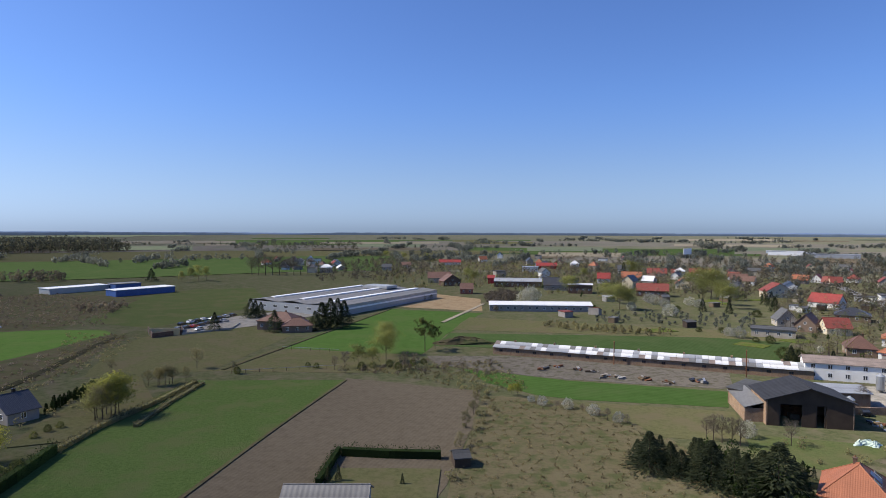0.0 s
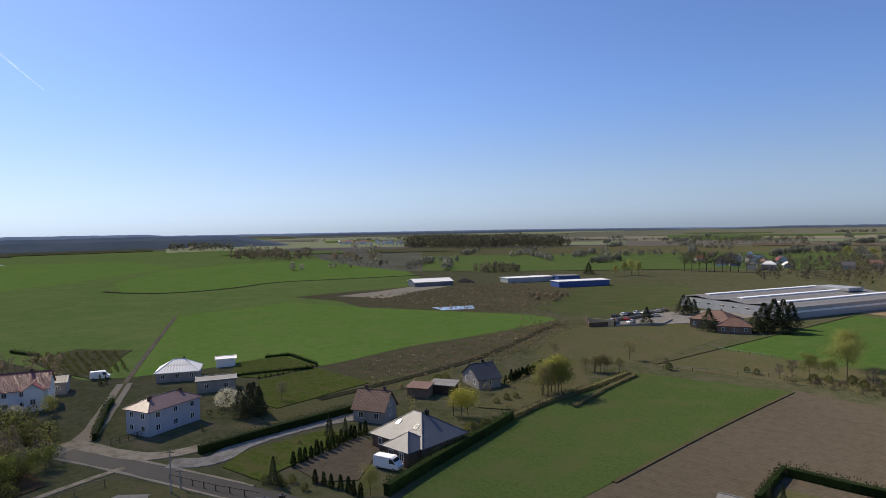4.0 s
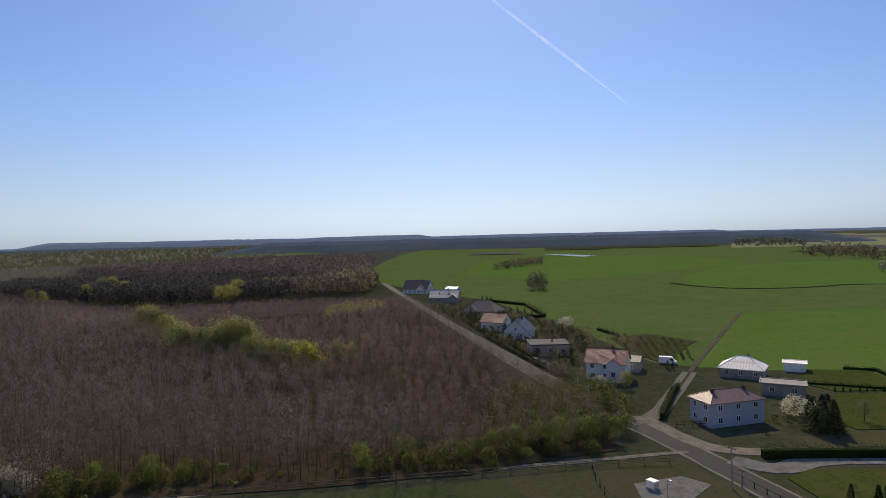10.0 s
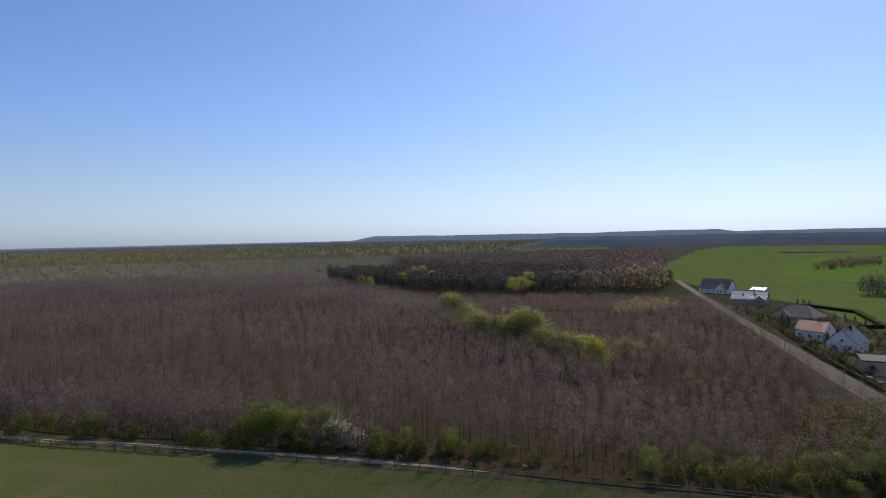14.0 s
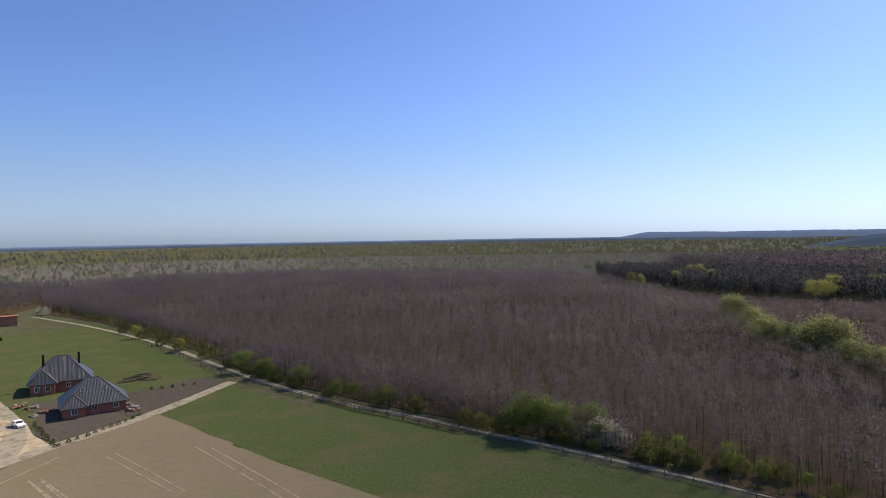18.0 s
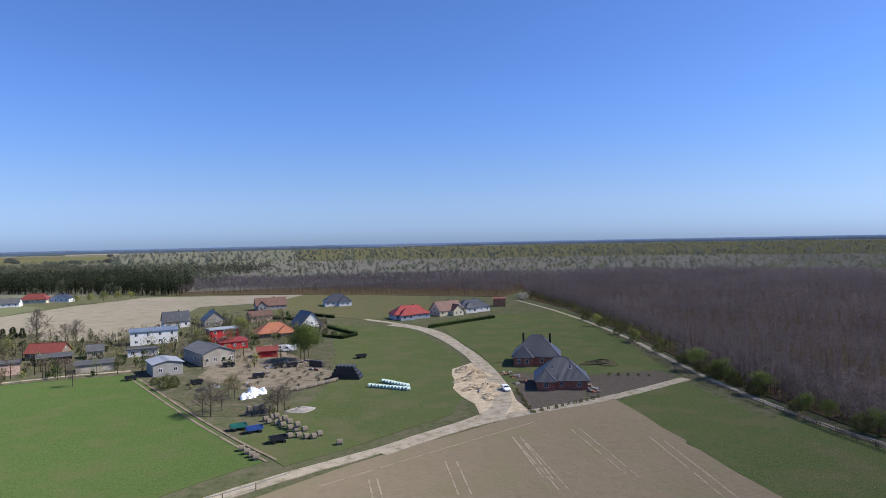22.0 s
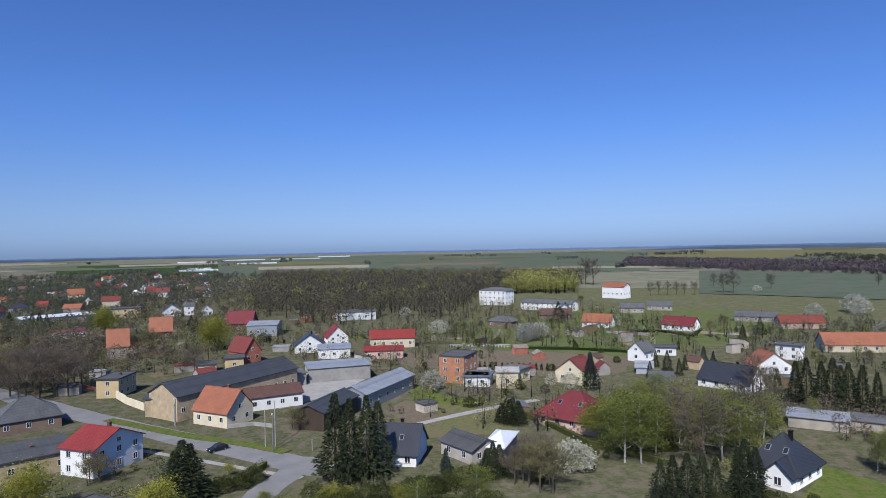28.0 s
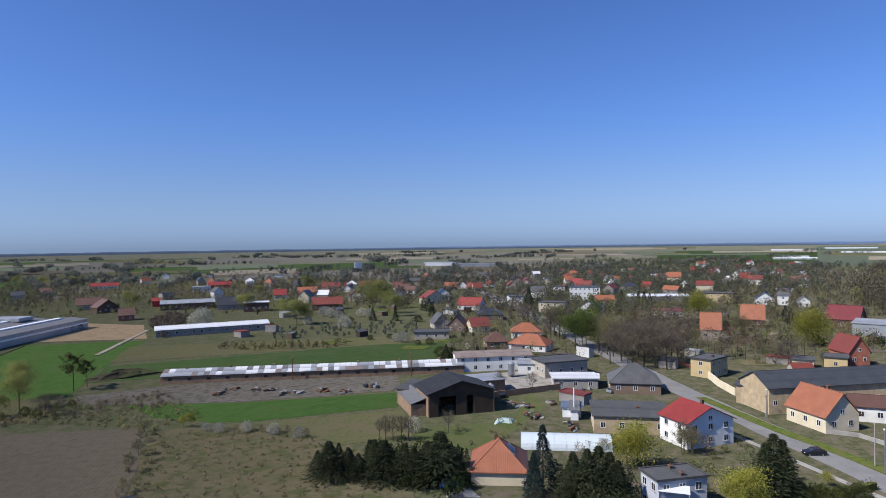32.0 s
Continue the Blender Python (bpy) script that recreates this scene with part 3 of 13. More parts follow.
def limbs(rng, height, trunk_r, n, lean, start=0.3, reach=0.35, mat="bark", sub=2):
    """A tapered trunk with rising limbs; returns its mesh and the points along the outer limbs."""
    M = Mesh()
    top = Vector((rng.normal() * lean, rng.normal() * lean, height * 0.86))
    mid = top * 0.5 + Vector((rng.normal() * lean, rng.normal() * lean, 0)) * 0.5
    M.tube((0, 0, -0.2), mid, trunk_r, trunk_r * 0.66, 6)
    M.tube(mid, top, trunk_r * 0.66, trunk_r * 0.12, 5)
    tips = []
    for i in range(n):
        k = start + (0.95 - start) * (i + rng.uniform(0, 1)) / n
        base = mid * (k / 0.5) if k < 0.5 else mid.lerp(top, (k - 0.5) / 0.5)
        a = i * 2.4 + rng.uniform(-0.5, 0.5)
        ln = height * reach * (1.15 - 0.65 * k) * rng.uniform(0.75, 1.2)
        end = base + Vector((math.cos(a) * ln, math.sin(a) * ln, ln * rng.uniform(0.5, 1.1)))
        r = trunk_r * 0.42 * (1.1 - 0.7 * k)
        M.tube(base, end, r, r * 0.25, 4)
        tips += [tuple(base.lerp(end, q)) for q in (0.5, 0.75, 1.0)]
        for _ in range(sub):
            b2 = base.lerp(end, rng.uniform(0.35, 0.8))
            d = Vector((rng.normal(), rng.normal(), abs(rng.normal()) * 0.7 + 0.3)).normalized() * ln * 0.5
            M.tube(b2, b2 + d, r * 0.4, r * 0.12, 3)
            tips += [tuple(b2 + d * 0.6), tuple(b2 + d)]
    tips.append(tuple(top))
    return M.done("trunk", mat), np.array(tips)


PLANTS = {}


def leaf_tree(key, seed, height, mat, count=1500, leaf=0.34, spread=0.10, bark="bark", n=11, start=0.28, reach=0.36, droop=0.0, twigs=300):
    rng = np.random.default_rng(seed)
    wood, tips = limbs(rng, height, height * 0.014, n, height * 0.02, start, reach, bark)
    pick = tips[rng.integers(0, len(tips), count)]
    c = pick + rng.normal(size=(count, 3)) * height * spread * np.array([1, 1, 0.75])
    c[:, 2] = np.maximum(c[:, 2] - droop * rng.uniform(0, 1, count) ** 2 * height, height * 0.08)
    d = unit(rng.normal(size=(count, 3)) + np.array([0, 0, -0.4 if droop else 0.2]))
    t1 = blades(rng, c, d, rng.uniform(0.7, 1.4, count) * leaf, rng.uniform(0.6, 1.2, count) * leaf)
    k = tips[rng.integers(0, len(tips), twigs)]
    t2 = blades(rng, k, unit(rng.normal(size=(twigs, 3)) + np.array([0, 0, 0.6 - 1.6 * (droop > 0)])), height * 0.11, 0.05)
    mid = np.array([0, 0, height * (0.5 + start * 0.4)])
    round_ = np.concatenate([unit(c - pick) + unit(c - mid), unit(k - mid)])
    PLANTS[key] = (wood, tri_mesh("crown", np.concatenate([t1, t2]), [mat], None, round_), height)


def bare_tree(key, seed, height, mat="brown_twigs", count=700, bark="bark", n=13, start=0.25, reach=0.34):
    rng = np.random.default_rng(seed)
    wood, tips = limbs(rng, height, height * 0.02, n, height * 0.02, start, reach, bark, 3)
    c = tips[rng.integers(0, len(tips), count)] + rng.normal(size=(count, 3)) * height * 0.035
    d = unit(rng.normal(size=(count, 3)) + np.array([0, 0, 0.7]) + unit(c * np.array([1, 1, 0.2])) * 0.6)
    PLANTS[key] = (wood, tri_mesh("crown", blades(rng, c, d, rng.uniform(0.08, 0.17, count) * height, rng.uniform(0.05, 0.11, count)), [mat]), height)


def conifer(key, seed, height, mat, base=0.22, count=1900, power=0.85, start=0.06, needle=0.36):
    rng = np.random.default_rng(seed)
    M = Mesh()
    M.tube((0, 0, -0.2), (0, 0, height), height * 0.018, 0.02, 6)
    k = rng.uniform(0, 1, count) ** 0.75
    z = height * (start + (1 - start) * k)
    tier = 1 + np.sin(k * 46 + seed) * 0.10 + 0.16 * np.sin(k * 11 + seed * 1.7)
    R = height * base * (1 - k) ** power * tier * rng.uniform(0.82, 1.18, count) + 0.05
    a = rng.uniform(0, 2 * np.pi, count)
    a = np.round(a * 2.2 + k * 9) / 2.2 - k * 4 + rng.normal(size=count) * 0.16
    inn = rng.uniform(0.35, 0.95, count)
    c = np.stack([np.cos(a) * R * inn, np.sin(a) * R * inn, z - R * inn * 0.25], 1)
    d = unit(np.stack([np.cos(a), np.sin(a), rng.uniform(-0.55, 0.15, count)], 1) + rng.normal(size=(count, 3)) * 0.25)
    s = np.clip(R / (height * base), 0.25, 1)
    PLANTS[key] = (M.done("trunk", "bark"), tri_mesh("crown", blades(rng, c, d, needle * 1.2 * (0.5 + 0.9 * s) * height / 9, needle * 0.55 * (0.6 + 0.6 * s) * height / 9), [mat]), height)


def column_bush(key, seed, height, radius, mat, count=900, leaf=0.22, flat=0.35):
    """A clipped or columnar evergreen, or a rounded shrub, of many small clumps."""
    rng = np.random.default_rng(seed)
    M = Mesh()
    for i in range(4):
        a = i * 1.6
        M.tube((0, 0, -0.1), (math.cos(a) * radius * 0.4, math.sin(a) * radius * 0.4, height * 0.6), 0.04, 0.015, 4)
    u = unit(rng.normal(size=(count, 3)))
    lump = 1 + 0.18 * np.sin(u[:, 0] * 5 + seed) * np.cos(u[:, 1] * 6 + seed * 2) + 0.1 * rng.normal(size=count)
    rr = rng.uniform(0.55, 1.0, count) ** 0.6 * lump
    c = u * np.array([radius, radius, height * 0.5])[None] * rr[:, None]
    c[:, 2] = c[:, 2] + height * 0.5
    wide = 1 - flat * np.clip(c[:, 2] / height, 0, 1) ** 2
    c[:, :2] *= wide[:, None]
    c[:, 2] = np.clip(c[:, 2], 0.08, None)
    d = unit(u + rng.normal(size=(count, 3)) * 0.7 + np.array([0, 0, 0.4]))
    PLANTS[key] = (M.done("trunk", "bark"), tri_mesh("crown", blades(rng, c, d, leaf * rng.uniform(0.7, 1.3, count), leaf * rng.uniform(0.6, 1.1, count)), [mat]), height)


for i in range(3):
    leaf_tree("spring%d" % i, 11 + i, 10.0, "spring_green", 4200, 0.20, 0.085)
    leaf_tree("fresh%d" % i, 21 + i, 10.0, "fresh_green", 3000, 0.25, 0.08)
    bare_tree("bare%d" % i, 31 + i, 10.0)
    bare_tree("olive%d" % i, 41 + i, 10.0, "olive_twigs", 1000)
    conifer("spruce%d" % i, 51 + i, 10.0, "spruce_green", 0.24 + 0.03 * i)
    conifer("thuja%d" % i, 61 + i, 4.0, "thuja_green", 0.17, 900, 0.5, 0.0, 0.65)
    column_bush("bush%d" % i, 71 + i, 3.0, 1.7, "bush_green", 1300, 0.20)
    column_bush("blossom%d" % i, 81 + i, 3.5, 1.8, "blossom", 900, 0.24)
    leaf_tree("birch%d" % i, 91 + i, 11.0, "birch_green", 3000, 0.19, 0.06, "birch_bark", 16, 0.14, 0.24)
leaf_tree("lime0", 111, 15.0, "lime_leaf", 4200, 0.36, 0.08, "bark", 12, 0.35, 0.26)
leaf_tree("lime1", 112, 15.0, "lime_leaf", 4200, 0.36, 0.08, "bark", 12, 0.35, 0.26)
leaf_tree("willow0", 101, 10.0, "yellow_green", 2600, 0.30, 0.10, "bark", 12, 0.3, 0.36, 0.42)
leaf_tree("willow1", 102, 10.0, "yellow_green", 2600, 0.30, 0.10, "bark", 12, 0.3, 0.36, 0.42)
leaf_tree("yellow0", 103, 10.0, "yellow_green", 1800, 0.32, 0.09)
leaf_tree("yellow1", 104, 10.0, "yellow_green", 1800, 0.32, 0.09)
conifer("blue0", 105, 10.0, "blue_spruce", 0.26)
conifer("blue1", 106, 10.0, "blue_spruce", 0.28)
leaf_tree("mistle0", 107, 12.0, "bush_green", 2600, 0.26, 0.03, "bark", 9, 0.35, 0.34)
leaf_tree("red0", 108, 6.0, "reddish_leaf", 900, 0.26)
bare_tree("grey0", 109, 10.0, "grey_twigs", 700)
bare_tree("grey1", 110, 10.0, "grey_twigs", 700)
PLANT_WORDS = {
    "spring": ("deciduous_tree", "deciduous tree in thin pale green spring leaf", "tree"),
    "fresh": ("deciduous_tree", "deciduous tree with a full fresh green crown", "tree"),
    "bare": ("bare_tree", "bare brown deciduous tree with fine twigs", "tree"),
    "grey": ("bare_tree", "bare grey deciduous tree with fine twigs", "tree"),
    "olive": ("budding_tree", "deciduous tree with olive twigs just in bud", "tree"),
    "spruce": ("spruce", "dark green spruce with drooping branches", "conifer"),
    "thuja": ("thuja", "dark green columnar thuja in a garden row", "conifer"),
    "bush": ("bush", "rounded dark green bush on rough grass", "bush"),
    "blossom": ("blossoming_shrub", "shrub covered in white spring blossom", "shrub"),
    "birch": ("birch", "slender birch with pale bark and young leaves", "tree"),
    "willow": ("weeping_willow", "weeping willow with hanging yellow-green shoots", "tree"),
    "yellow": ("flowering_tree", "tree with bright yellow-green spring flowers", "tree"),
    "blue": ("blue_spruce", "bluish grey ornamental spruce", "conifer"),
    "lime": ("deciduous_tree", "tree in pale yellow-green young leaf inside the wood", "tree"),
    "mistle": ("bare_tree", "bare tree with round mistletoe clumps in its crown", "tree"),
    "red": ("ornamental_tree", "small ornamental tree with dark red leaves", "tree"),
}
TREE_COUNT = [0]


def tree(kind, x, y, height, group="", wide=1.0):
    """One tree or shrub of a kind, scaled to its height and turned by its place."""
    TREE_COUNT[0] += 1
    n = sum(1 for k in PLANTS if k.rstrip("0123456789") == kind)
    rnd = random.Random(TREE_COUNT[0] * 13 + 5)
    wood, crown, h = PLANTS[kind + str(rnd.randrange(n))]
    s = height / h
    name, label, cat = PLANT_WORDS[kind]
    z = rise(math.hypot(x, y))
    m = Matrix.LocRotScale((x, y, z), Euler((0, 0, rnd.uniform(0, 6.28))), (s * (wide if kind in ("bush", "thuja", "blossom") else 1) * rnd.uniform(0.9, 1.1), s * (wide if kind in ("bush", "thuja", "blossom") else 1) * rnd.uniform(0.9, 1.1), s))
    if kind in ("bush", "thuja", "blossom"):
        return tagged(put(name, crown, None, "", m), label, cat, group)
    e = empty(name, m, label, cat, group)
    put("trunk", wood, e)
    put("crown", crown, e, "", Matrix.Diagonal((wide, wide, 1, 1)))
    return e


FEET, LANES = [], []


def clear(x, y, gap=1.0):
    """Whether a place is free of houses and roads."""
    if any((x - a) ** 2 + (y - b) ** 2 < (r + gap) ** 2 for a, b, r in FEET):
        return False
    for P, w in LANES:
        for (x0, y0), (x1, y1) in zip(P, P[1:]):
            dx, dy = x1 - x0, y1 - y0
            k = min(1, max(0, ((x - x0) * dx + (y - y0) * dy) / (dx * dx + dy * dy + 1e-9)))
            if (x - x0 - k * dx) ** 2 + (y - y0 - k * dy) ** 2 < (w / 2 + gap) ** 2:
                return False
    return True


def yard_trees(name, pts, gap, height, label, mat, seed, count=120, size=0.3, vary=0.45, wide=0.42, cat="wood"):
    """Garden trees and shrubs strewn between the houses, too many to count."""
    P = [p for p in scatter(pts, gap, seed) if clear(*p)]
    if P:
        clumps(name, P, height, label, mat, count, size, seed, vary, cat, wide)


def row_of(kind, x0, y0, x1, y1, gap, height, group, vary=0.15):
    n = max(1, int(math.hypot(x1 - x0, y1 - y0) / gap))
    rnd = random.Random(int(x0 * 7 + y0 * 3) + n)
    for i in range(n + 1):
        k = i / n
        tree(kind, x0 + (x1 - x0) * k + rnd.uniform(-0.15, 0.15) * gap, y0 + (y1 - y0) * k + rnd.uniform(-0.15, 0.15) * gap,
             height * rnd.uniform(1 - vary, 1 + vary), group)


def hedge(pts, width, height, label, mat="thuja_green", leaf=0.22, dens=26, seed=3):
    """A hedge: one continuous body of small leaves over a twiggy core along a line."""
    rng = np.random.default_rng(seed + int(abs(pts[0][0]) * 10))
    out = []
    M = Mesh()
    for (x0, y0), (x1, y1) in zip(pts, pts[1:]):
        ln = math.hypot(x1 - x0, y1 - y0)
        n = int(ln * dens * (0.6 + height * 0.4))
        d = np.array([x1 - x0, y1 - y0]) / ln
        s = np.array([-d[1], d[0]])
        a, b, c = rng.uniform(0, ln, n), rng.uniform(-1, 1, n), rng.uniform(0.03, 1, n) ** 0.7
        b = np.sign(b) * np.abs(b) ** 0.45 * (1 + 0.16 * np.sin(a * 1.7 + y0) + 0.1 * np.sin(a * 4.1))
        hh = height * (1 + 0.09 * np.sin(a * 1.3 + x0) + 0.08 * np.sin(a * 2.9 + y0) + 0.05 * rng.normal(size=n))
        w = width / 2 * (1 - 0.25 * c * c)
        p = np.stack([x0 + d[0] * a + s[0] * b * w, y0 + d[1] * a + s[1] * b * w, c * hh], 1)
        o = unit(np.stack([s[0] * b, s[1] * b, c * 1.2], 1) + rng.normal(size=(n, 3)) * 0.6)
        out.append(blades(rng, p, o, leaf * rng.uniform(0.8, 1.5, n), leaf * rng.uniform(0.7, 1.3, n)))
        k = Vector((d[0], d[1], 0)) * ln
        e = Vector((s[0], s[1], 0)) * width * 0.26
        p0 = Vector((x0, y0, height * 0.72))
        M.slab([p0 + e, p0 - e, p0 - e + k, p0 + e + k], height * 0.72)
    h = empty("hedge", Matrix.Identity(4), label, "hedge")
    put("core", M.done("core", mat), h)
    put("leaves", tri_mesh("leaves", np.concatenate(out), [mat]), h)
    return h


def swell(x, y):
    """Soft rolling of a canopy, about -1 to 1."""
    return (np.sin(x * 0.021 + y * 0.052 + 1.3) + np.sin(x * 0.057 - y * 0.031 + 0.4) + np.sin(x * 0.13 + y * 0.11) * 0.6) / 2.6


def forest(name, pts, height, label, twig="wood_twigs", bark="wood_stems", twigs=60, seed=1, vary=0.14, wide=0.05, crown=1.5, low=0.42):
    """A wood too thick to count: every tree a thin trunk under a broom of fine twigs, joined as stuff; fewer, coarser twigs far off."""
    rng = np.random.default_rng(seed)
    P = np.array(pts, dtype=float)
    n = len(P)
    away = np.hypot(P[:, 0], P[:, 1])
    H = height * rng.uniform(1 - vary, 1 + vary, n) * (1 + 0.17 * swell(P[:, 0], P[:, 1]))
    base = np.stack([P[:, 0], P[:, 1], np.zeros(n)], 1)
    lean = rng.normal(size=(n, 2)) * 0.3
    topp = base + np.stack([lean[:, 0], lean[:, 1], H * 0.92], 1)
    r = H * 0.006
    tr = []
    for i in range(3):
        a0, a1 = 2 * math.pi * i / 3, 2 * math.pi * (i + 1) / 3
        o0 = np.stack([np.cos(a0) * r, np.sin(a0) * r, 0 * r], 1)
        o1 = np.stack([np.cos(a1) * r, np.sin(a1) * r, 0 * r], 1)
        tr.append(np.stack([base + o0, base + o1, topp], 1))
    trunk = np.concatenate(tr)
    coarse = np.clip(away / 190.0, 0.85, 4.0)
    count = np.maximum(9, twigs / coarse ** 1.5).astype(int)
    k = np.repeat(np.arange(n), count)
    m = len(k)
    q = low + (1.0 - low) * rng.uniform(0, 1, m) ** 0.75
    e = (q - 0.70) / 0.36
    rad = crown * H[k] / height * np.sqrt(np.clip(1 - e * e, 0.06, 1)) * rng.uniform(0.05, 1, m) ** 0.5
    a = rng.uniform(0, 2 * np.pi, m)
    ring = np.stack([np.cos(a), np.sin(a), 0 * a], 1)
    c = base[k] + (topp[k] - base[k]) * q[:, None] + ring * rad[:, None]
    d = unit(ring * rng.uniform(0.2, 1.1, m)[:, None] + np.stack([0 * a, 0 * a, rng.uniform(0.1, 0.7, m)], 1) + rng.normal(size=(m, 3)) * 0.45)
    ln = 0.95 * rng.uniform(0.6, 1.4, m) * coarse[k] ** 0.35
    tw = blades(rng, c - d * ln[:, None] * 0.5, d, ln, wide * coarse[k] * rng.uniform(0.6, 1.4, m))
    v = np.concatenate([trunk, tw])
    idx = np.concatenate([np.zeros(len(trunk), int), np.ones(len(tw), int)])
    return tagged(new(name, tri_mesh(name, v, [bark, twig], idx)), label, "wood", "", "stuff")


def clumps(name, pts, height, label, mat, count=26, size=1.3, seed=1, vary=0.3, cat="wood", wide=0.42):
    """A far wood or thicket: each tree a loose crown of leaf clumps on a thin trunk."""
    rng = np.random.default_rng(seed)
    P = np.array(pts, dtype=float)
    n = len(P)
    zz = np.array([rise(q) for q in np.hypot(P[:, 0], P[:, 1])])
    H = height * rng.uniform(1 - vary, 1 + vary, n)
    k = np.tile(np.arange(n), count)
    u = unit(rng.normal(size=(len(k), 3))) * (rng.uniform(0.3, 1, len(k)) ** 0.5)[:, None]
    c = np.stack([P[k, 0] + u[:, 0] * H[k] * wide * 0.8, P[k, 1] + u[:, 1] * H[k] * wide * 0.8, zz[k] + H[k] * (0.56 + 0.42 * u[:, 2])], 1)
    d = unit(u + rng.normal(size=(len(k), 3)) * 0.6 + np.array([0, 0, 0.3]))
    t = blades(rng, c, d, size * rng.uniform(0.7, 1.4, len(k)), size * rng.uniform(0.7, 1.3, len(k)))
    b = np.stack([P[:, 0], P[:, 1], zz], 1)
    w = np.stack([0.02 * H, 0 * H, 0 * H], 1)
    tr = np.stack([b - w, b + w, b + np.stack([0 * H, 0 * H, H * 0.8], 1)], 1)
    tr2 = np.stack([b - w[:, [1, 0, 2]], b + w[:, [1, 0, 2]], b + np.stack([0 * H, 0 * H, H * 0.8], 1)], 1)
    v = np.concatenate([tr, tr2, t])
    idx = np.concatenate([np.zeros(2 * n, int), np.ones(len(t), int)])
    round_ = np.concatenate([np.tile([0.0, 0.0, 1.0], (2 * n, 1)), u + np.array([0, 0, 0.25])])
    return tagged(new(name, tri_mesh(name, v, ["bark", mat], idx, round_)), label, cat, "", "stuff")


# ---- houses ----
def window_part(parent, side, u, z, w, h, half, frame_mat="frame_white", name="window", bars=1):
    """A framed window with its sill on one side ('f','b','l','r') of a body of half sizes half."""
    hx, hy = half
    m = {"f": pose(u, -hy, z), "b": pose(-u, hy, z, 0, 0, 180), "l": pose(-hx, -u, z, 0, 0, -90), "r": pose(hx, u, z, 0, 0, 90)}[side]
    t = 0.09
    key = ("win", round(w, 1), round(h, 1), frame_mat, bars)
    if key not in SHARED:
        F = Mesh()
        F.box(-w / 2, -w / 2 + t, -0.05, 0.03, 0, h).box(w / 2 - t, w / 2, -0.05, 0.03, 0, h)
        F.box(-w / 2 + t, w / 2 - t, -0.05, 0.03, 0, t).box(-w / 2 + t, w / 2 - t, -0.05, 0.03, h - t, h)
        for b in range(bars):
            x = -w / 2 + w * (b + 1) / (bars + 1)
            F.box(x - 0.04, x + 0.04, -0.045, 0.03, t, h - t)
        SHARED[key] = (F.done("frame", frame_mat), Mesh().box(-w / 2 + t, w / 2 - t, -0.02, 0.02, t, h - t).done("pane", "pane"),
                       Mesh().box(-w / 2 - 0.06, w / 2 + 0.06, -0.14, 0.02, -0.06, -0.003).done("sill", "concrete"))
    f, p, s = SHARED[key]
    if parent.matrix_basis.translation.length > 150:
        both = key + ("far",)
        if both not in SHARED:
            vs, fs, ix = [], [], []
            for me, k in ((f, 0), (p, 1)):
                o = len(vs)
                vs += [v.co.copy() for v in me.vertices]
                fs += [tuple(o + i for i in q.vertices) for q in me.polygons]
                ix += [k] * len(me.polygons)
            SHARED[both] = mesh_of("window", vs, fs, [frame_mat, "pane"], ix)
        return put(name, SHARED[both], parent, "", m)
    win = put(name, f, parent, "", m)
    put("pane", p, win)
    put("sill", s, win)
    return win


def door_part(parent, side, u, w, h, half, mat="frame_brown", name="door"):
    hx, hy = half
    m = {"f": pose(u, -hy, 0), "b": pose(-u, hy, 0, 0, 0, 180), "l": pose(-hx, -u, 0, 0, 0, -90), "r": pose(hx, u, 0, 0, 0, 90)}[side]
    key = ("door", round(w, 1), round(h, 1), mat)
    if key not in SHARED:
        D = Mesh().box(-w / 2, w / 2, -0.05, 0.02, 0, h)
        D.box(-w / 2 - 0.08, -w / 2 - 0.003, -0.07, 0.02, 0, h + 0.08).box(w / 2 + 0.003, w / 2 + 0.08, -0.07, 0.02, 0, h + 0.08)
        for k in range(3):
            D.box(-w * 0.38, w * 0.38, -0.065, -0.053, h * (0.08 + 0.31 * k), h * (0.32 + 0.31 * k))
        SHARED[key] = D.done("door", mat)
    return put(name, SHARED[key], parent, "", m)


SHARED = {}
ROOF_WORDS = {"orange_tiles": "orange tiled", "red_tiles": "red tiled", "bright_red_tiles": "bright red", "maroon_tiles": "maroon tiled",
              "brown_tiles": "brown tiled", "graphite_tiles": "graphite", "shiny_tiles": "glinting dark tiled", "grey_slates": "grey slate",
              "grey_sheet": "grey sheet", "light_sheet": "light metal", "white_sheet": "white metal", "rusty_sheet": "rusty sheet",
              "tar_roof": "dark tar", "pink_tiles": "faded pink tiled", "tarp": "tarpaulin-covered", "blue_slates": "blue-grey"}
WALL_WORDS = {"white_render": "white rendered", "cream_render": "cream rendered", "yellow_render": "yellow rendered", "pink_render": "pink rendered",
              "salmon_render": "salmon rendered", "blue_render": "pale blue rendered", "grey_render": "grey rendered", "old_render": "weathered rendered",
              "brown_render": "brown", "red_paint": "red painted", "concrete": "concrete", "dark_wood": "dark timber", "wood": "timber",
              "red_brick": "red brick", "orange_brick": "orange brick", "old_brick": "old brick", "yellow_brick": "yellow brick",
              "dark_brick": "dark brick", "grey_metal": "grey metal", "white_metal": "white metal", "blue_slates": "blue-grey"}


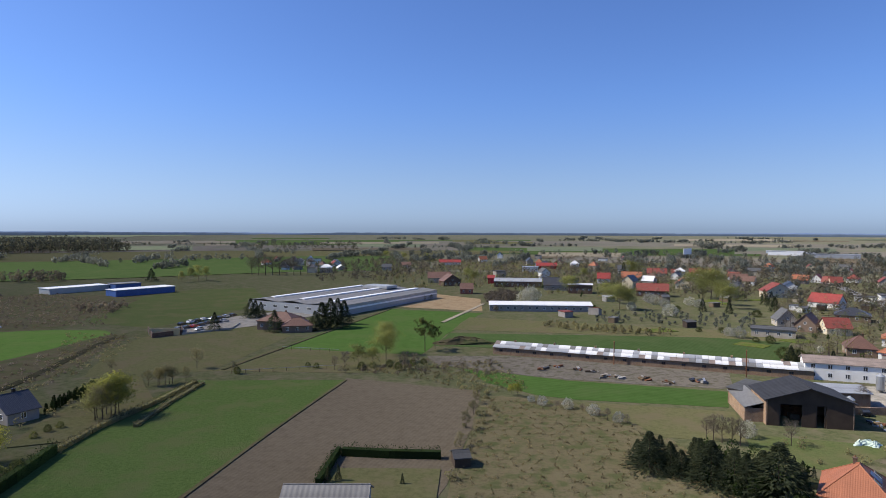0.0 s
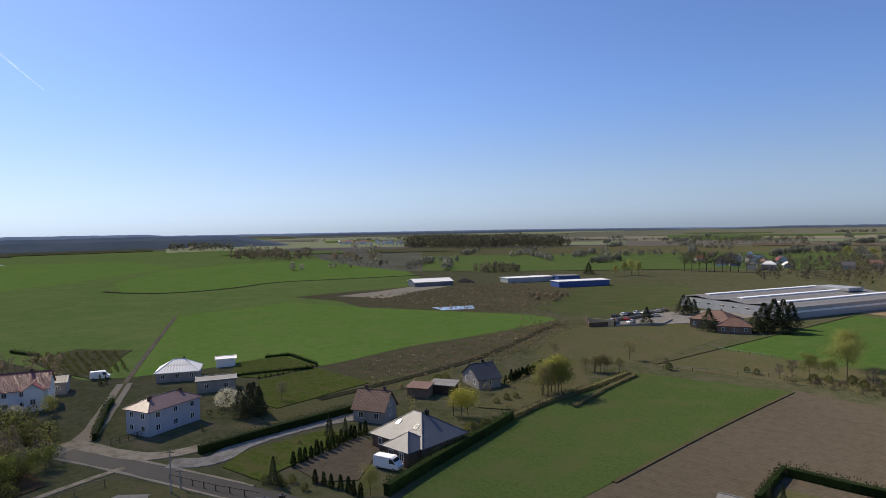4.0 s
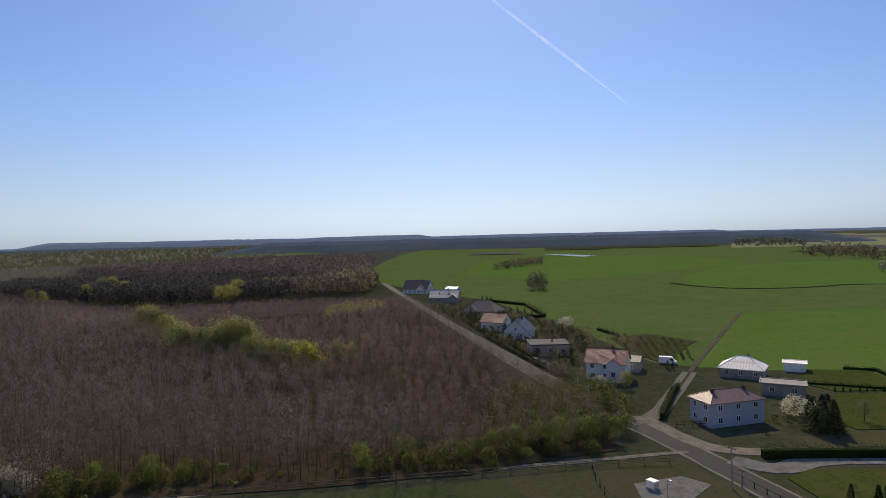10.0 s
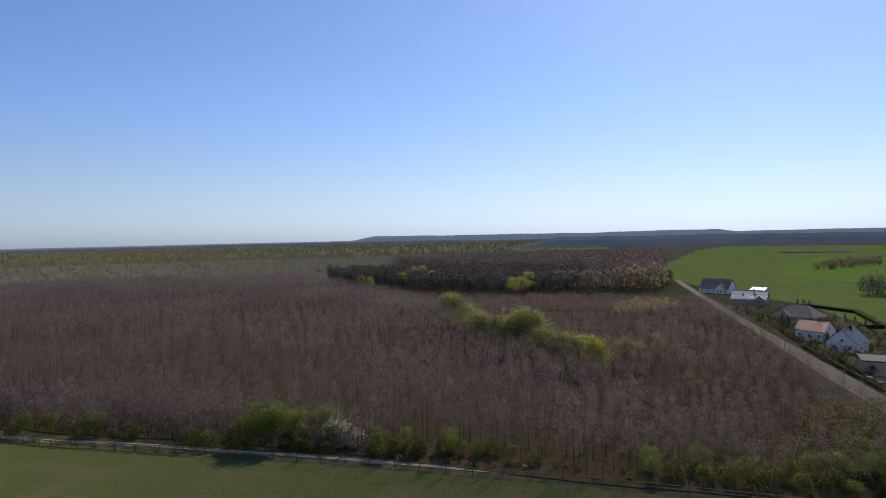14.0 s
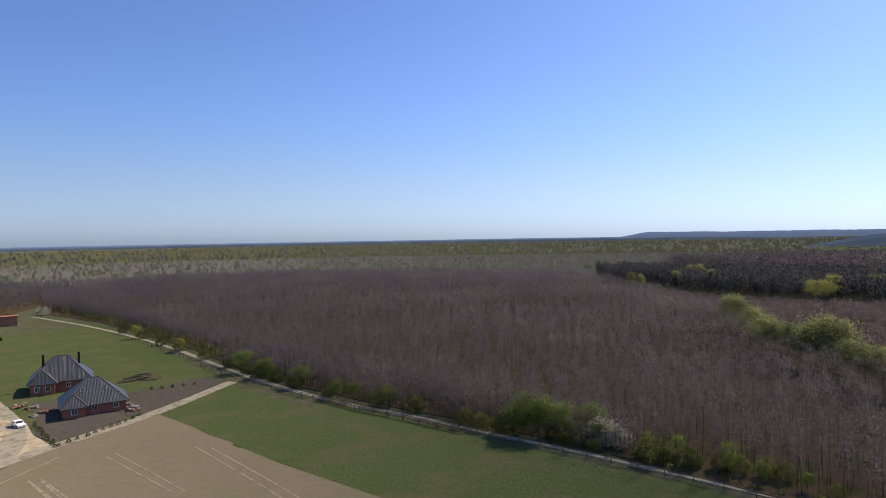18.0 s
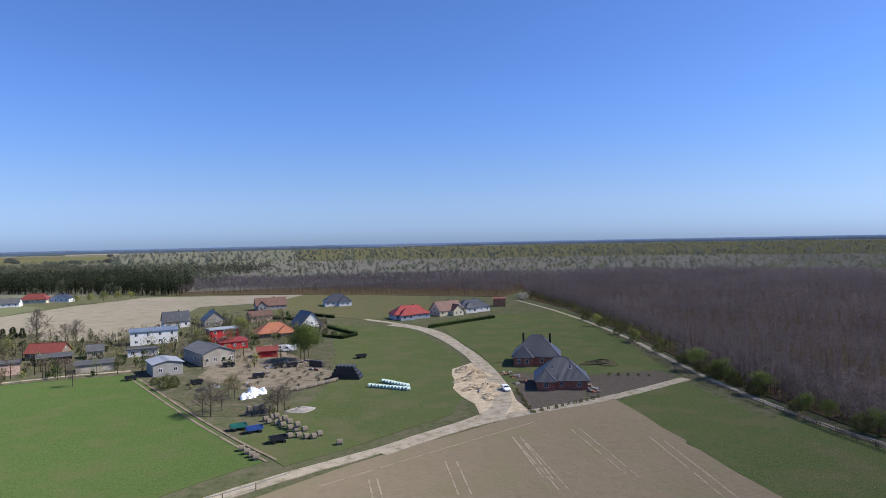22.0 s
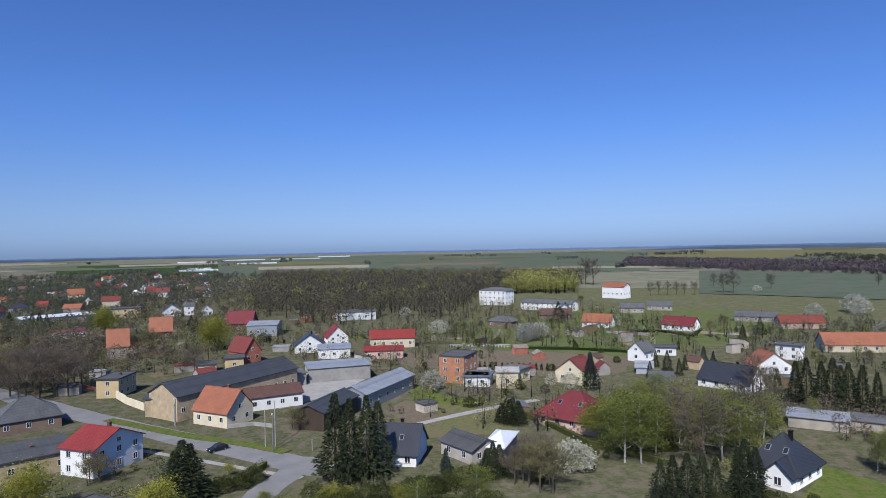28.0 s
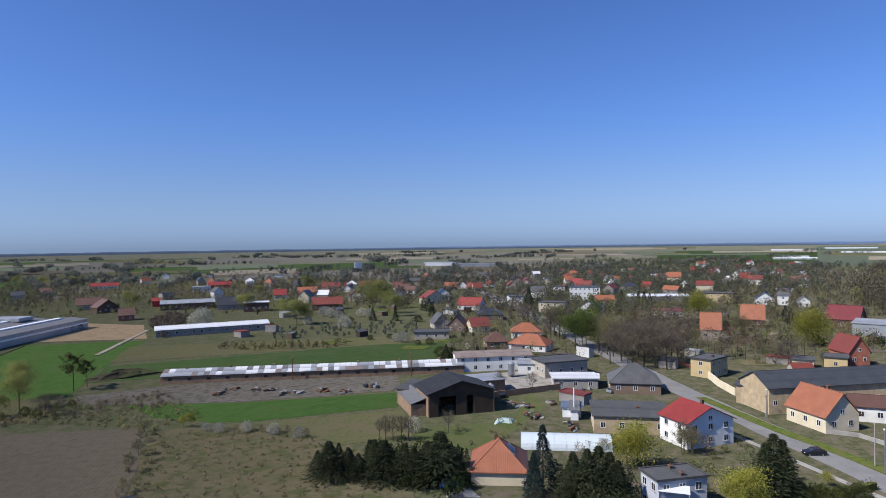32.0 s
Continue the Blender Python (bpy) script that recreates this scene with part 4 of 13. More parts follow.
def roof_mesh(w, d, eave, rise_, axis, over=0.45, thick=0.18, hip=0.0, kind="gable"):
    """Roof planes over a body w by d: gable along x or y, hip, flat, or mono slope; real thickness and overhang."""
    M = Mesh()
    if axis == "y":
        w, d = d, w
    X, Y = w / 2 + over, d / 2 + over
    z0 = eave - over * (rise_ / (d / 2)) if kind in ("gable", "hip") else eave
    if kind == "gable":
        for s in (-1, 1):
            pts = [(-X, s * Y, z0 + thick), (X, s * Y, z0 + thick), (X, 0, eave + rise_ + thick), (-X, 0, eave + rise_ + thick)]
            M.slab(pts if s < 0 else [pts[1], pts[0], pts[3], pts[2]], thick)
        M.tube((-X, 0, eave + rise_ + thick), (X, 0, eave + rise_ + thick), 0.11, 0.11, 6)
    elif kind == "hip":
        hx = max(0.05, X - Y * (hip or 1.0))
        zt = eave + rise_ + thick
        zl = z0 + thick
        for s in (-1, 1):
            pts = [(-X, s * Y, zl), (X, s * Y, zl), (hx, 0, zt), (-hx, 0, zt)]
            M.slab(pts if s < 0 else [pts[1], pts[0], pts[3], pts[2]], thick)
            tri = [(s * X, -Y, zl), (s * X, Y, zl), (s * hx, 0, zt)]
            M.slab(tri if s > 0 else [tri[1], tri[0], tri[2]], thick)
            for q in (-1, 1):
                M.tube((s * X, q * Y, zl), (s * hx, 0, zt), 0.10, 0.10, 5)
        M.tube((-hx, 0, zt), (hx, 0, zt), 0.10, 0.10, 5)
    elif kind == "flat":
        M.box(-X, X, -Y, Y, eave, eave + 0.22)
        t = 0.22
        for a in ((-X, X, -Y, -Y + t), (-X, X, Y - t, Y), (-X, -X + t, -Y + t, Y - t), (X - t, X, -Y + t, Y - t)):
            M.box(*a, eave + 0.22, eave + 0.40)
    else:
        M.slab([(-X, -Y, eave + thick), (X, -Y, eave + thick), (X, Y, eave + rise_ + thick), (-X, Y, eave + rise_ + thick)], thick)
    if axis == "y":
        M.v = [Vector((-p.y, p.x, p.z)) for p in M.v]
    return M


def body_mesh(w, d, eave, rise_, axis, kind):
    M = Mesh()
    x, y = w / 2, d / 2
    c = [(-x, -y), (x, -y), (x, y), (-x, y)]
    for i in range(4):
        a, b = c[i], c[(i + 1) % 4]
        M.face([(*a, -0.3), (*b, -0.3), (*b, eave), (*a, eave)])
    M.face([(*p, -0.3) for p in c], True)
    if kind == "gable":
        if axis == "x":
            M.face([(x, -y, eave), (x, y, eave), (x, 0, eave + rise_)])
            M.face([(-x, y, eave), (-x, -y, eave), (-x, 0, eave + rise_)])
        else:
            M.face([(-x, -y, eave), (x, -y, eave), (0, -y, eave + rise_)])
            M.face([(x, y, eave), (-x, y, eave), (0, y, eave + rise_)])
    elif kind == "mono":
        M.face([(x, -y, eave), (x, y, eave), (x, y, eave + rise_)])
        M.face([(-x, y, eave), (-x, -y, eave), (-x, y, eave + rise_)])
        M.face([(x, y, eave), (-x, y, eave), (-x, y, eave + rise_), (x, y, eave + rise_)])
    else:
        M.face([(*p, eave) for p in c])
    return M


def house(x, y, turn, w, d, eave, rise_, kind="gable", axis="x", wall="white_render", roof="red_tiles", name="house", floors=1, win=0,
          sides="flr", chimney=1, door="", over=0.45, hip=0.0, label="", skylights=0, sky_side=-1, gable_win=True, frame_mat="frame_white",
          base="", win_w=1.2, win_h=1.35, group="", trim="", solar=0, wing=None):
    """A building of one body: wall, roof, each window and door, chimneys and skylights are its parts.
    Front is local -y; turn is the heading of local x in degrees."""
    text = label or "%s %s under a %s roof" % (WALL_WORDS.get(wall, wall), name.replace("_", " "), ROOF_WORDS.get(roof, roof))
    e = empty(name, pose(x, y, rise(math.hypot(x, y)), 0, 0, turn), text, name.replace("_", " ") if name.count("_") < 2 else "building", group)
    put("wall", body_mesh(w, d, eave, rise_, axis, kind).done("wall", wall), e)
    put("roof", roof_mesh(w, d, eave, rise_, axis, over, 0.18, hip, kind).done("roof", roof), e)
    if base:
        put("plinth", Mesh().box(-w / 2 - 0.04, w / 2 + 0.04, -d / 2 - 0.04, d / 2 + 0.04, -0.3, 0.5).done("plinth", base), e)
    if trim:
        t = Mesh()
        o = over + 0.02
        if axis == "x" or kind in ("hip", "flat"):
            for s in (-1, 1):
                t.box(-w / 2 - o, w / 2 + o, s * (d / 2 + o) - 0.06, s * (d / 2 + o) + 0.06, eave - 0.22, eave - 0.05)
        else:
            for s in (-1, 1):
                t.box(s * (w / 2 + o) - 0.06, s * (w / 2 + o) + 0.06, -d / 2 - o, d / 2 + o, eave - 0.22, eave - 0.05)
        put("gutter", t.done("gutter", trim), e)
    if wing:          # a lower front wing: offset along the front, width, how far it stands out, roof kind
        u, ww, dd, wk = wing
        k = min(0.92, ww / d) * rise_
        deep = dd + (d / 2) * k / rise_
        at = pose(u, -d / 2 - dd + deep / 2, 0)
        put("wing_wall", body_mesh(ww, deep, eave - 0.02, k, "y", wk).done("wing_wall", wall), e, "", at)
        put("wing_roof", roof_mesh(ww, deep, eave - 0.02, k, "y", over, 0.18, 0.0, wk).done("wing_roof", roof), e, "", at)
        for q in (-1, 1) if ww > 5 else (0,):
            window_part(e, "f", u + q * ww * 0.22, eave * 0.3, 1.3, 1.5, (w / 2, d / 2 + dd), frame_mat)
    FEET.append((x, y, (w + d) / 4 + 1.0))
    half = (w / 2, d / 2)
    fh = eave / floors
    for s in sides:
        ln = w if s in "fb" else d
        n = win or max(1, int(ln / 3.6))
        if s in "lr" and win:
            n = max(1, int(round(win * d / w)))
        for fl in range(floors):
            for k in range(n):
                u = -ln / 2 + ln * (k + 0.5) / n
                if door and s == door[0] and fl == 0 and k == n // 2:
                    door_part(e, s, u, 1.1, 2.1, half)
                    continue
                hh = min(win_h, fh * 0.6)
                window_part(e, s, u, fl * fh + fh * 0.34, min(win_w, ln / n * 0.7), hh, half, frame_mat)
        if kind == "gable" and gable_win and rise_ > 2.2 and ((axis == "x" and s in "lr") or (axis == "y" and s in "fb")):
            window_part(e, s, 0, eave + 0.15, 1.1, min(1.2, rise_ * 0.36), half, frame_mat)
    for i in range(chimney):
        k = 0 if chimney == 1 else (i / (chimney - 1) - 0.5) * 0.6
        cx, cy = (k * w + (0.12 * w if chimney == 1 else 0), 0.06 * d) if axis == "x" else (0.06 * w, k * d + (0.12 * d if chimney == 1 else 0))
        top = eave + (rise_ if kind in ("gable", "hip") else rise_ * 0.5) + (0.8 if kind == "gable" else 0.5)
        C = Mesh().box(cx - 0.32, cx + 0.32, cy - 0.3, cy + 0.3, eave, top).box(cx - 0.4, cx + 0.4, cy - 0.38, cy + 0.38, top + 0.002, top + 0.14)
        ch = put("chimney", C.done("chimney", "dark_brick" if roof not in ("graphite_tiles", "shiny_tiles") else "black_paint"), e)
        put("pot", Mesh().tube((cx, cy, top + 0.14), (cx, cy, top + 0.5), 0.11, 0.09, 8).done("pot", "rust"), ch)
    for i in range(skylights):
        k = (i + 0.5) / skylights - 0.5
        span, slope = (w, d / 2) if axis == "x" else (d, w / 2)
        q = 0.5
        ang = math.degrees(math.atan2(rise_, slope))
        zc = eave + rise_ * q + 0.30
        m = pose(k * span * 0.7, sky_side * slope * q, zc, -sky_side * ang, 0, 0) if axis == "x" else pose(0, 0, 0, 0, 0, 90) @ pose(k * span * 0.7, sky_side * slope * q, zc, -sky_side * ang, 0, 0)
        F = Mesh().box(-0.45, 0.45, -0.65, 0.65, -0.12, 0.02)
        s = put("skylight", F.done("skylight", "grey_metal"), e, "", m)
        put("pane", Mesh().box(-0.36, 0.36, -0.56, 0.56, 0.022, 0.04).done("pane", "pane"), s)
    for i in range(solar):
        span, slope = (w, d / 2) if axis == "x" else (d, w / 2)
        ang = math.degrees(math.atan2(rise_, slope))
        m = pose((i - (solar - 1) / 2) * 2.1, -slope * 0.45, eave + rise_ * 0.55 + 0.3, ang, 0, 0)
        put("solar_panel", Mesh().box(-1, 1, -1, 1, -0.05, 0.03).done("solar_panel", "solar"), e, "blue solar panel", m if axis == "x" else pose(0, 0, 0, 0, 0, 90) @ m)
    return e


def add_box(parent, name, mat, x0, x1, y0, y1, z0, z1, label=""):
    return put(name, Mesh().box(x0, x1, y0, y1, z0, z1).done(name, mat), parent, label)


# ---- vehicles and farm things ----
def car(x, y, turn, mat="car_dark", van=False, label="", group=""):
    """A car or van: body with lower hull and glazed cabin, four wheels with rims, lights."""
    name = "van" if van else "car"
    paint = {"car_dark": "dark", "car_white": "white", "car_red": "red", "car_silver": "silver", "blue_paint": "blue", "teal_paint": "green"}[mat]
    e = empty(name, pose(x, y, rise(math.hypot(x, y)) + 0.08, 0, 0, turn), label or "%s parked %s standing on the ground" % (paint, name), name, group)
    key = (name, mat)
    if key not in SHARED:
        if van:
            prof = [(-2.7, 0.35), (2.7, 0.35), (2.75, 1.0), (2.2, 1.25), (1.55, 2.2), (1.2, 2.4), (-2.6, 2.4), (-2.72, 1.2)]
            hw = 0.98
            glassp = [(2.1, 1.33), (1.55, 2.12), (0.8, 2.12), (0.8, 1.33)]
        else:
            prof = [(-2.15, 0.3), (2.15, 0.3), (2.2, 0.62), (1.95, 0.85), (0.95, 0.98), (0.25, 1.45), (-1.2, 1.48), (-1.95, 1.02), (-2.18, 0.95)]
            hw = 0.87
            glassp = [(0.85, 1.0), (0.22, 1.38), (-1.15, 1.4), (-1.7, 1.03)]
        B = Mesh()
        B.face([(a, -hw, b) for a, b in prof])
        B.face([(a, hw, b) for a, b in prof], True)
        for (a, b), (c, d) in zip(prof, prof[1:] + prof[:1]):
            B.face([(a, hw, b), (c, hw, d), (c, -hw, d), (a, -hw, b)])
        G = Mesh()
        for s in (-1, 1):
            G.face([(a, s * (hw + 0.006), b) for a, b in glassp], s > 0)
        f = prof[4] if not van else prof[3]
        g = prof[5] if not van else prof[4]
        n = Vector((g[1] - f[1], 0, f[0] - g[0])).normalized() * 0.008
        G.face([Vector(q) + n for q in ((f[0] - 0.05, -hw + 0.1, f[1] + 0.04), (f[0] - 0.05, hw - 0.1, f[1] + 0.04), (g[0] + 0.03, hw - 0.12, g[1] - 0.03), (g[0] + 0.03, -hw + 0.12, g[1] - 0.03))])
        if not van:
            a, b = prof[6], prof[7]
            G.face([(a[0] - 0.06, hw - 0.12, a[1] - 0.02), (b[0] - 0.01, hw - 0.1, b[1] + 0.06), (b[0] - 0.01, -hw + 0.1, b[1] + 0.06), (a[0] - 0.06, -hw + 0.12, a[1] - 0.02)], True)
        SHARED[key] = (B.done("body", mat), G.done("glazing", "pane"), Mesh().tube((0, -0.11, 0), (0, 0.11, 0), 0.33, 0.33, 12).done("tyre", "rubber"),
                       Mesh().tube((0, -0.12, 0), (0, 0.12, 0), 0.19, 0.19, 8).done("rim", "steel"), Mesh().box(-0.03, 0.03, -0.16, 0.16, -0.07, 0.07).done("headlight", "white_metal"))
    b, g, t, r, l = SHARED[key]
    put("body", b, e)
    put("glazing", g, e)
    hw = 0.98 if van else 0.87
    wb = 1.75 if van else 1.35
    for sx in (-wb, wb):
        for sy in (-hw + 0.1, hw - 0.1):
            wheel = put("wheel", t, e, "", pose(sx, sy, 0.25))
            put("rim", r, wheel)
    for sy in (-0.6, 0.6):
        put("headlight", l, e, "", pose(2.2 if not van else 2.76, sy, 0.7))
    return e


def round_bale(x, y, turn, r=0.65, w=1.2, mat="straw", z=0.0, group="bales", label="round straw bale wrapped in net"):
    key = ("bale", mat, r, w)
    if key not in SHARED:
        v, f, n = [], [], 16
        for bx, br in ((-w / 2, r * 0.9), (-w / 2 + 0.07, r), (0, r * 1.01), (w / 2 - 0.07, r), (w / 2, r * 0.9)):
            v += [(bx, math.cos(2 * math.pi * i / n) * br, r + math.sin(2 * math.pi * i / n) * br) for i in range(n)]
        for k in range(4):
            f += [(k * n + i, k * n + (i + 1) % n, (k + 1) * n + (i + 1) % n, (k + 1) * n + i) for i in range(n)]
        f += [tuple(range(n - 1, -1, -1)), tuple(range(4 * n, 5 * n))]
        SHARED[key] = mesh_of("round_bale", v, f, mat)
    return tagged(put("round_bale", SHARED[key], None, "", pose(x, y, z, 0, 0, turn)), label, "bale", group)


def lump_pile(name, x, y, rx, ry, h, mat, label, category, turn=0, seed=1, rough=0.25):
    """A heap of loose stuff with an uneven, rounded outline."""
    rnd = random.Random(seed)
    n, rings = 20, 6
    v, f = [], []
    for k in range(rings + 1):
        q = k / rings
        for i in range(n):
            a = 2 * math.pi * i / n
            s = (1 - q) ** 0.8 * (1 + rough * math.sin(3 * a + seed) * 0.5 + rnd.uniform(-rough, rough) * 0.4)
            v.append((math.cos(a) * rx * s, math.sin(a) * ry * s, -0.1 + h * (math.sin(q * math.pi / 2)) * (1 + rnd.uniform(-rough, rough) * 0.5)))
    for k in range(rings):
        for i in range(n):
            j = (i + 1) % n
            f.append((k * n + i, k * n + j, (k + 1) * n + j, (k + 1) * n + i))
    f.append(tuple(range(rings * n, rings * n + n)))
    ob = put(name, mesh_of(name, v, f, mat), None, "", pose(x, y, 0, 0, 0, turn))
    return tagged(ob, label, category, "", "stuff")


def pole(x, y, h=9.0, label="grey concrete power pole beside the road", lamp=False, arm=True, turn=0, group="power poles"):
    name = "street_lamp" if lamp else "power_pole"
    e = empty(name, pose(x, y, 0, 0, 0, turn), label, "lamp" if lamp else "pole", group)
    put("post", Mesh().tube((0, 0, -0.3), (0, 0, h), 0.14, 0.09, 8).done("post", "concrete" if not lamp else "steel"), e)
    if lamp:
        put("arm", Mesh().tube((0, 0, h - 0.05), (0.9, 0, h + 0.25), 0.035, 0.03, 6).done("arm", "steel"), e)
        put("lantern", Mesh().box(0.8, 1.4, -0.13, 0.13, h + 0.16, h + 0.34).done("lantern", "white_metal"), e)
    elif arm:
        put("crossarm", Mesh().box(-0.8, 0.8, -0.05, 0.05, h - 0.45, h - 0.33).done("crossarm", "wood"), e)
        for k in (-0.7, 0, 0.7):
            put("insulator", Mesh().tube((k, 0, h - 0.33), (k, 0, h - 0.12), 0.05, 0.03, 6).done("insulator", "white_metal"), e)
    return e


def fence(pts, h, gap, label, rails=2, mat="wood", post_mat="wood", mesh=False):
    """A fence along a line: posts and rails, each its own part."""
    e = empty("fence", pose(0, 0, 0), label, "fence")
    key = ("post", h, post_mat)
    if key not in SHARED:
        SHARED[key] = Mesh().tube((0, 0, -0.2), (0, 0, h), 0.10, 0.085, 6).done("post", post_mat)
    for (x0, y0), (x1, y1) in zip(pts, pts[1:]):
        ln = math.hypot(x1 - x0, y1 - y0)
        n = max(1, int(round(ln / gap)))
        turn = math.degrees(math.atan2(y1 - y0, x1 - x0))
        for i in range(n):
            k = i / n
            put("post", SHARED[key], e, "", pose(x0 + (x1 - x0) * k, y0 + (y1 - y0) * k, 0))
        for r in range(rails):
            z = h * (0.9 - 0.42 * r)
            put("rail", Mesh().box(0, ln, -0.03, 0.03, z - 0.05, z + 0.05).done("rail", mat), e, "", pose(x0, y0, 0, 0, 0, turn))
    return e


def wall_run(pts, h, t, mat, label, name="garden_wall", category="wall"):
    M = Mesh()
    for (x0, y0), (x1, y1) in zip(pts, pts[1:]):
        d = Vector((x1 - x0, y1 - y0, 0))
        s = Vector((-d.y, d.x, 0)).normalized() * t / 2
        p = Vector((x0, y0, h))
        M.slab([p + s, p - s, p - s + d, p + s + d], h + 0.2)
    return tagged(put(name, M.done(name, mat)), label, category)


# ---- ground to the horizon ----
def build_ground():
    rings = [0, 20, 50, 90, 140, 200, 280, 380, 500, 650, 820, 1000, 1200, 1450, 1750, 2100, 2500, 3000, 3600, 4200, 4900]
    n = 120
    v, f, idx = [(0, 0, 0)], [], []
    for r in rings[1:]:
        for i in range(n):
            a = 2 * math.pi * i / n
            v.append((-math.sin(a) * r, math.cos(a) * r, rise(r)))
    for i in range(n):
        f.append((0, 1 + i, 1 + (i + 1) % n))
        idx.append(0)
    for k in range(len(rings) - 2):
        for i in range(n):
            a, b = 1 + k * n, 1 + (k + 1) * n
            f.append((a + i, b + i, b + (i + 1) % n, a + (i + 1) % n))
            # From 600 m outward the haze-paled copy replaces the near grass.
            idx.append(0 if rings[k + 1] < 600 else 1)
    me = mesh_of("ground", v, f, ["rough_grass", "hazed_ground"], idx)
    tagged(new("ground", me), "rough grassy ground reaching to the flat horizon", "ground", "", "structure")


build_ground()


def ridge(name, mat, az0, az1, r, top, label, bumps=0.25, seed=1, thick=60):
    """A long wooded ridge far away; top is the height of its skyline in metres."""
    rnd = random.Random(seed)
    n = max(8, int((az1 - az0) * 3))
    ph = [rnd.uniform(0, 6.28) for _ in range(4)]
    v, f = [], []
    for i in range(n + 1):
        q = i / n
        a = radians(az0 + (az1 - az0) * q)
        e = min(1, min(q, 1 - q) * 12)
        t = top * (1 + bumps * (0.5 * math.sin(a * 11 + ph[0]) + 0.3 * math.sin(a * 29 + ph[1]) + 0.2 * math.sin(a * 83 + ph[2]))) + rnd.uniform(-1, 1)
        z0 = rise(r) - 2
        z1 = z0 + (t - z0) * (0.15 + 0.85 * e)
        for rr, z in ((r, z0), (r + 8, z0 + (z1 - z0) * 0.7), (r + thick, z1), (r + thick * 2, z0)):
            v.append((-math.sin(a) * rr, math.cos(a) * rr, z))
    for i in range(n):
        for k in range(3):
            f.append((i * 4 + k, i * 4 + k + 1, i * 4 + 5 + k, i * 4 + 4 + k))
    return tagged(new(name, mesh_of(name, v, f, mat)), label, "ridge", "", "structure")


def belt(name, az0, az1, r0, r1, n, height, label, mat, count=40, size=1.6, seed=1, rows=0):
    """Trees strewn over a far stretch of land, or set in rows along field edges."""
    rnd = random.Random(seed)
    P = []
    if rows:
        for _ in range(rows):
            a, r, t, ln = rnd.uniform(az0, az1), rnd.uniform(r0, r1), rnd.choice([0.3, 1.2, 1.5, 1.8]) + rnd.uniform(-0.2, 0.2), rnd.uniform(60, 260)
            x, y = -math.sin(radians(a)) * r, math.cos(radians(a)) * r
            for i in range(max(2, n // rows)):
                k = rnd.uniform(-0.5, 0.5) * ln
                P.append((x + math.cos(radians(a) + t) * k + rnd.uniform(-4, 4), y + math.sin(radians(a) + t) * k + rnd.uniform(-4, 4)))
    else:
        for _ in range(n):
            a, r = radians(rnd.uniform(az0, az1)), math.exp(rnd.uniform(math.log(r0), math.log(r1)))
            P.append((-math.sin(a) * r, math.cos(a) * r))
    return clumps(name, P, height, label, mat, count, size, seed, 0.35)


# ---- the place ----
def patch_shed(x, y, turn, w, d, eave, rise_):
    """A long low shed whose roof is a patchwork of white and rusty sheets, each a part."""
    e = empty("livestock_shed", pose(x, y, 0, 0, 0, turn), "long low shed with a patchwork roof of white and rusty sheets", "shed")
    put("wall", body_mesh(w, d, eave, rise_, "x", "gable").done("wall", "old_brick"), e)
    rnd = random.Random(4)
    slope = math.degrees(math.atan2(rise_, d / 2))
    ln = math.hypot(rise_, d / 2) + 0.5
    n = int(w / 1.9)
    M = ("white_sheet", "light_sheet", "rusty_sheet", "grey_sheet")
    half_ln = ln / 2
    N = {k: Mesh().box(-w / n / 2 + 0.02, w / n / 2 - 0.02, 0, half_ln + 0.06, -0.05, 0).done("roof_sheet", k) for k in M}
    wear = ["white_sheet"] * 7 + ["light_sheet"] * 7 + ["grey_sheet"] * 1 + ["rusty_sheet"] * 2
    base = pose(0, -d / 2 - 0.45, eave - 0.12, slope, 0, 0)
    for i in range(n):
        for r in (0, 1):          # two sheets up the front slope, the upper lapping over the lower
            put("roof_sheet", N[rnd.choice(wear)], e, "", base @ pose(-w / 2 + w * (i + 0.5) / n, r * half_ln, 0.02 + 0.06 * r + rnd.uniform(0, 0.03), 0, 0, rnd.uniform(-0.6, 0.6)))
    back_slope = Mesh().box(-w / 2, w / 2, 0, ln, -0.06, 0).done("roof_sheet", "light_sheet")
    put("roof_sheet", back_slope, e, "", pose(0, 0, 0, 0, 0, 180) @ base)
    for i in range(int(w / 6)):
        window_part(e, "f", -w / 2 + 3 + i * 6, 1.1, 1.2, 0.8, (w / 2, d / 2), "frame_brown")
    for i in range(int(w / 14)):
        cx = -w / 2 + 7 + i * 14
        put("vent", Mesh().box(cx - 0.3, cx + 0.3, -0.3, 0.3, eave + rise_ - 0.1, eave + rise_ + 0.7).done("vent", "old_brick"), e)
    return e


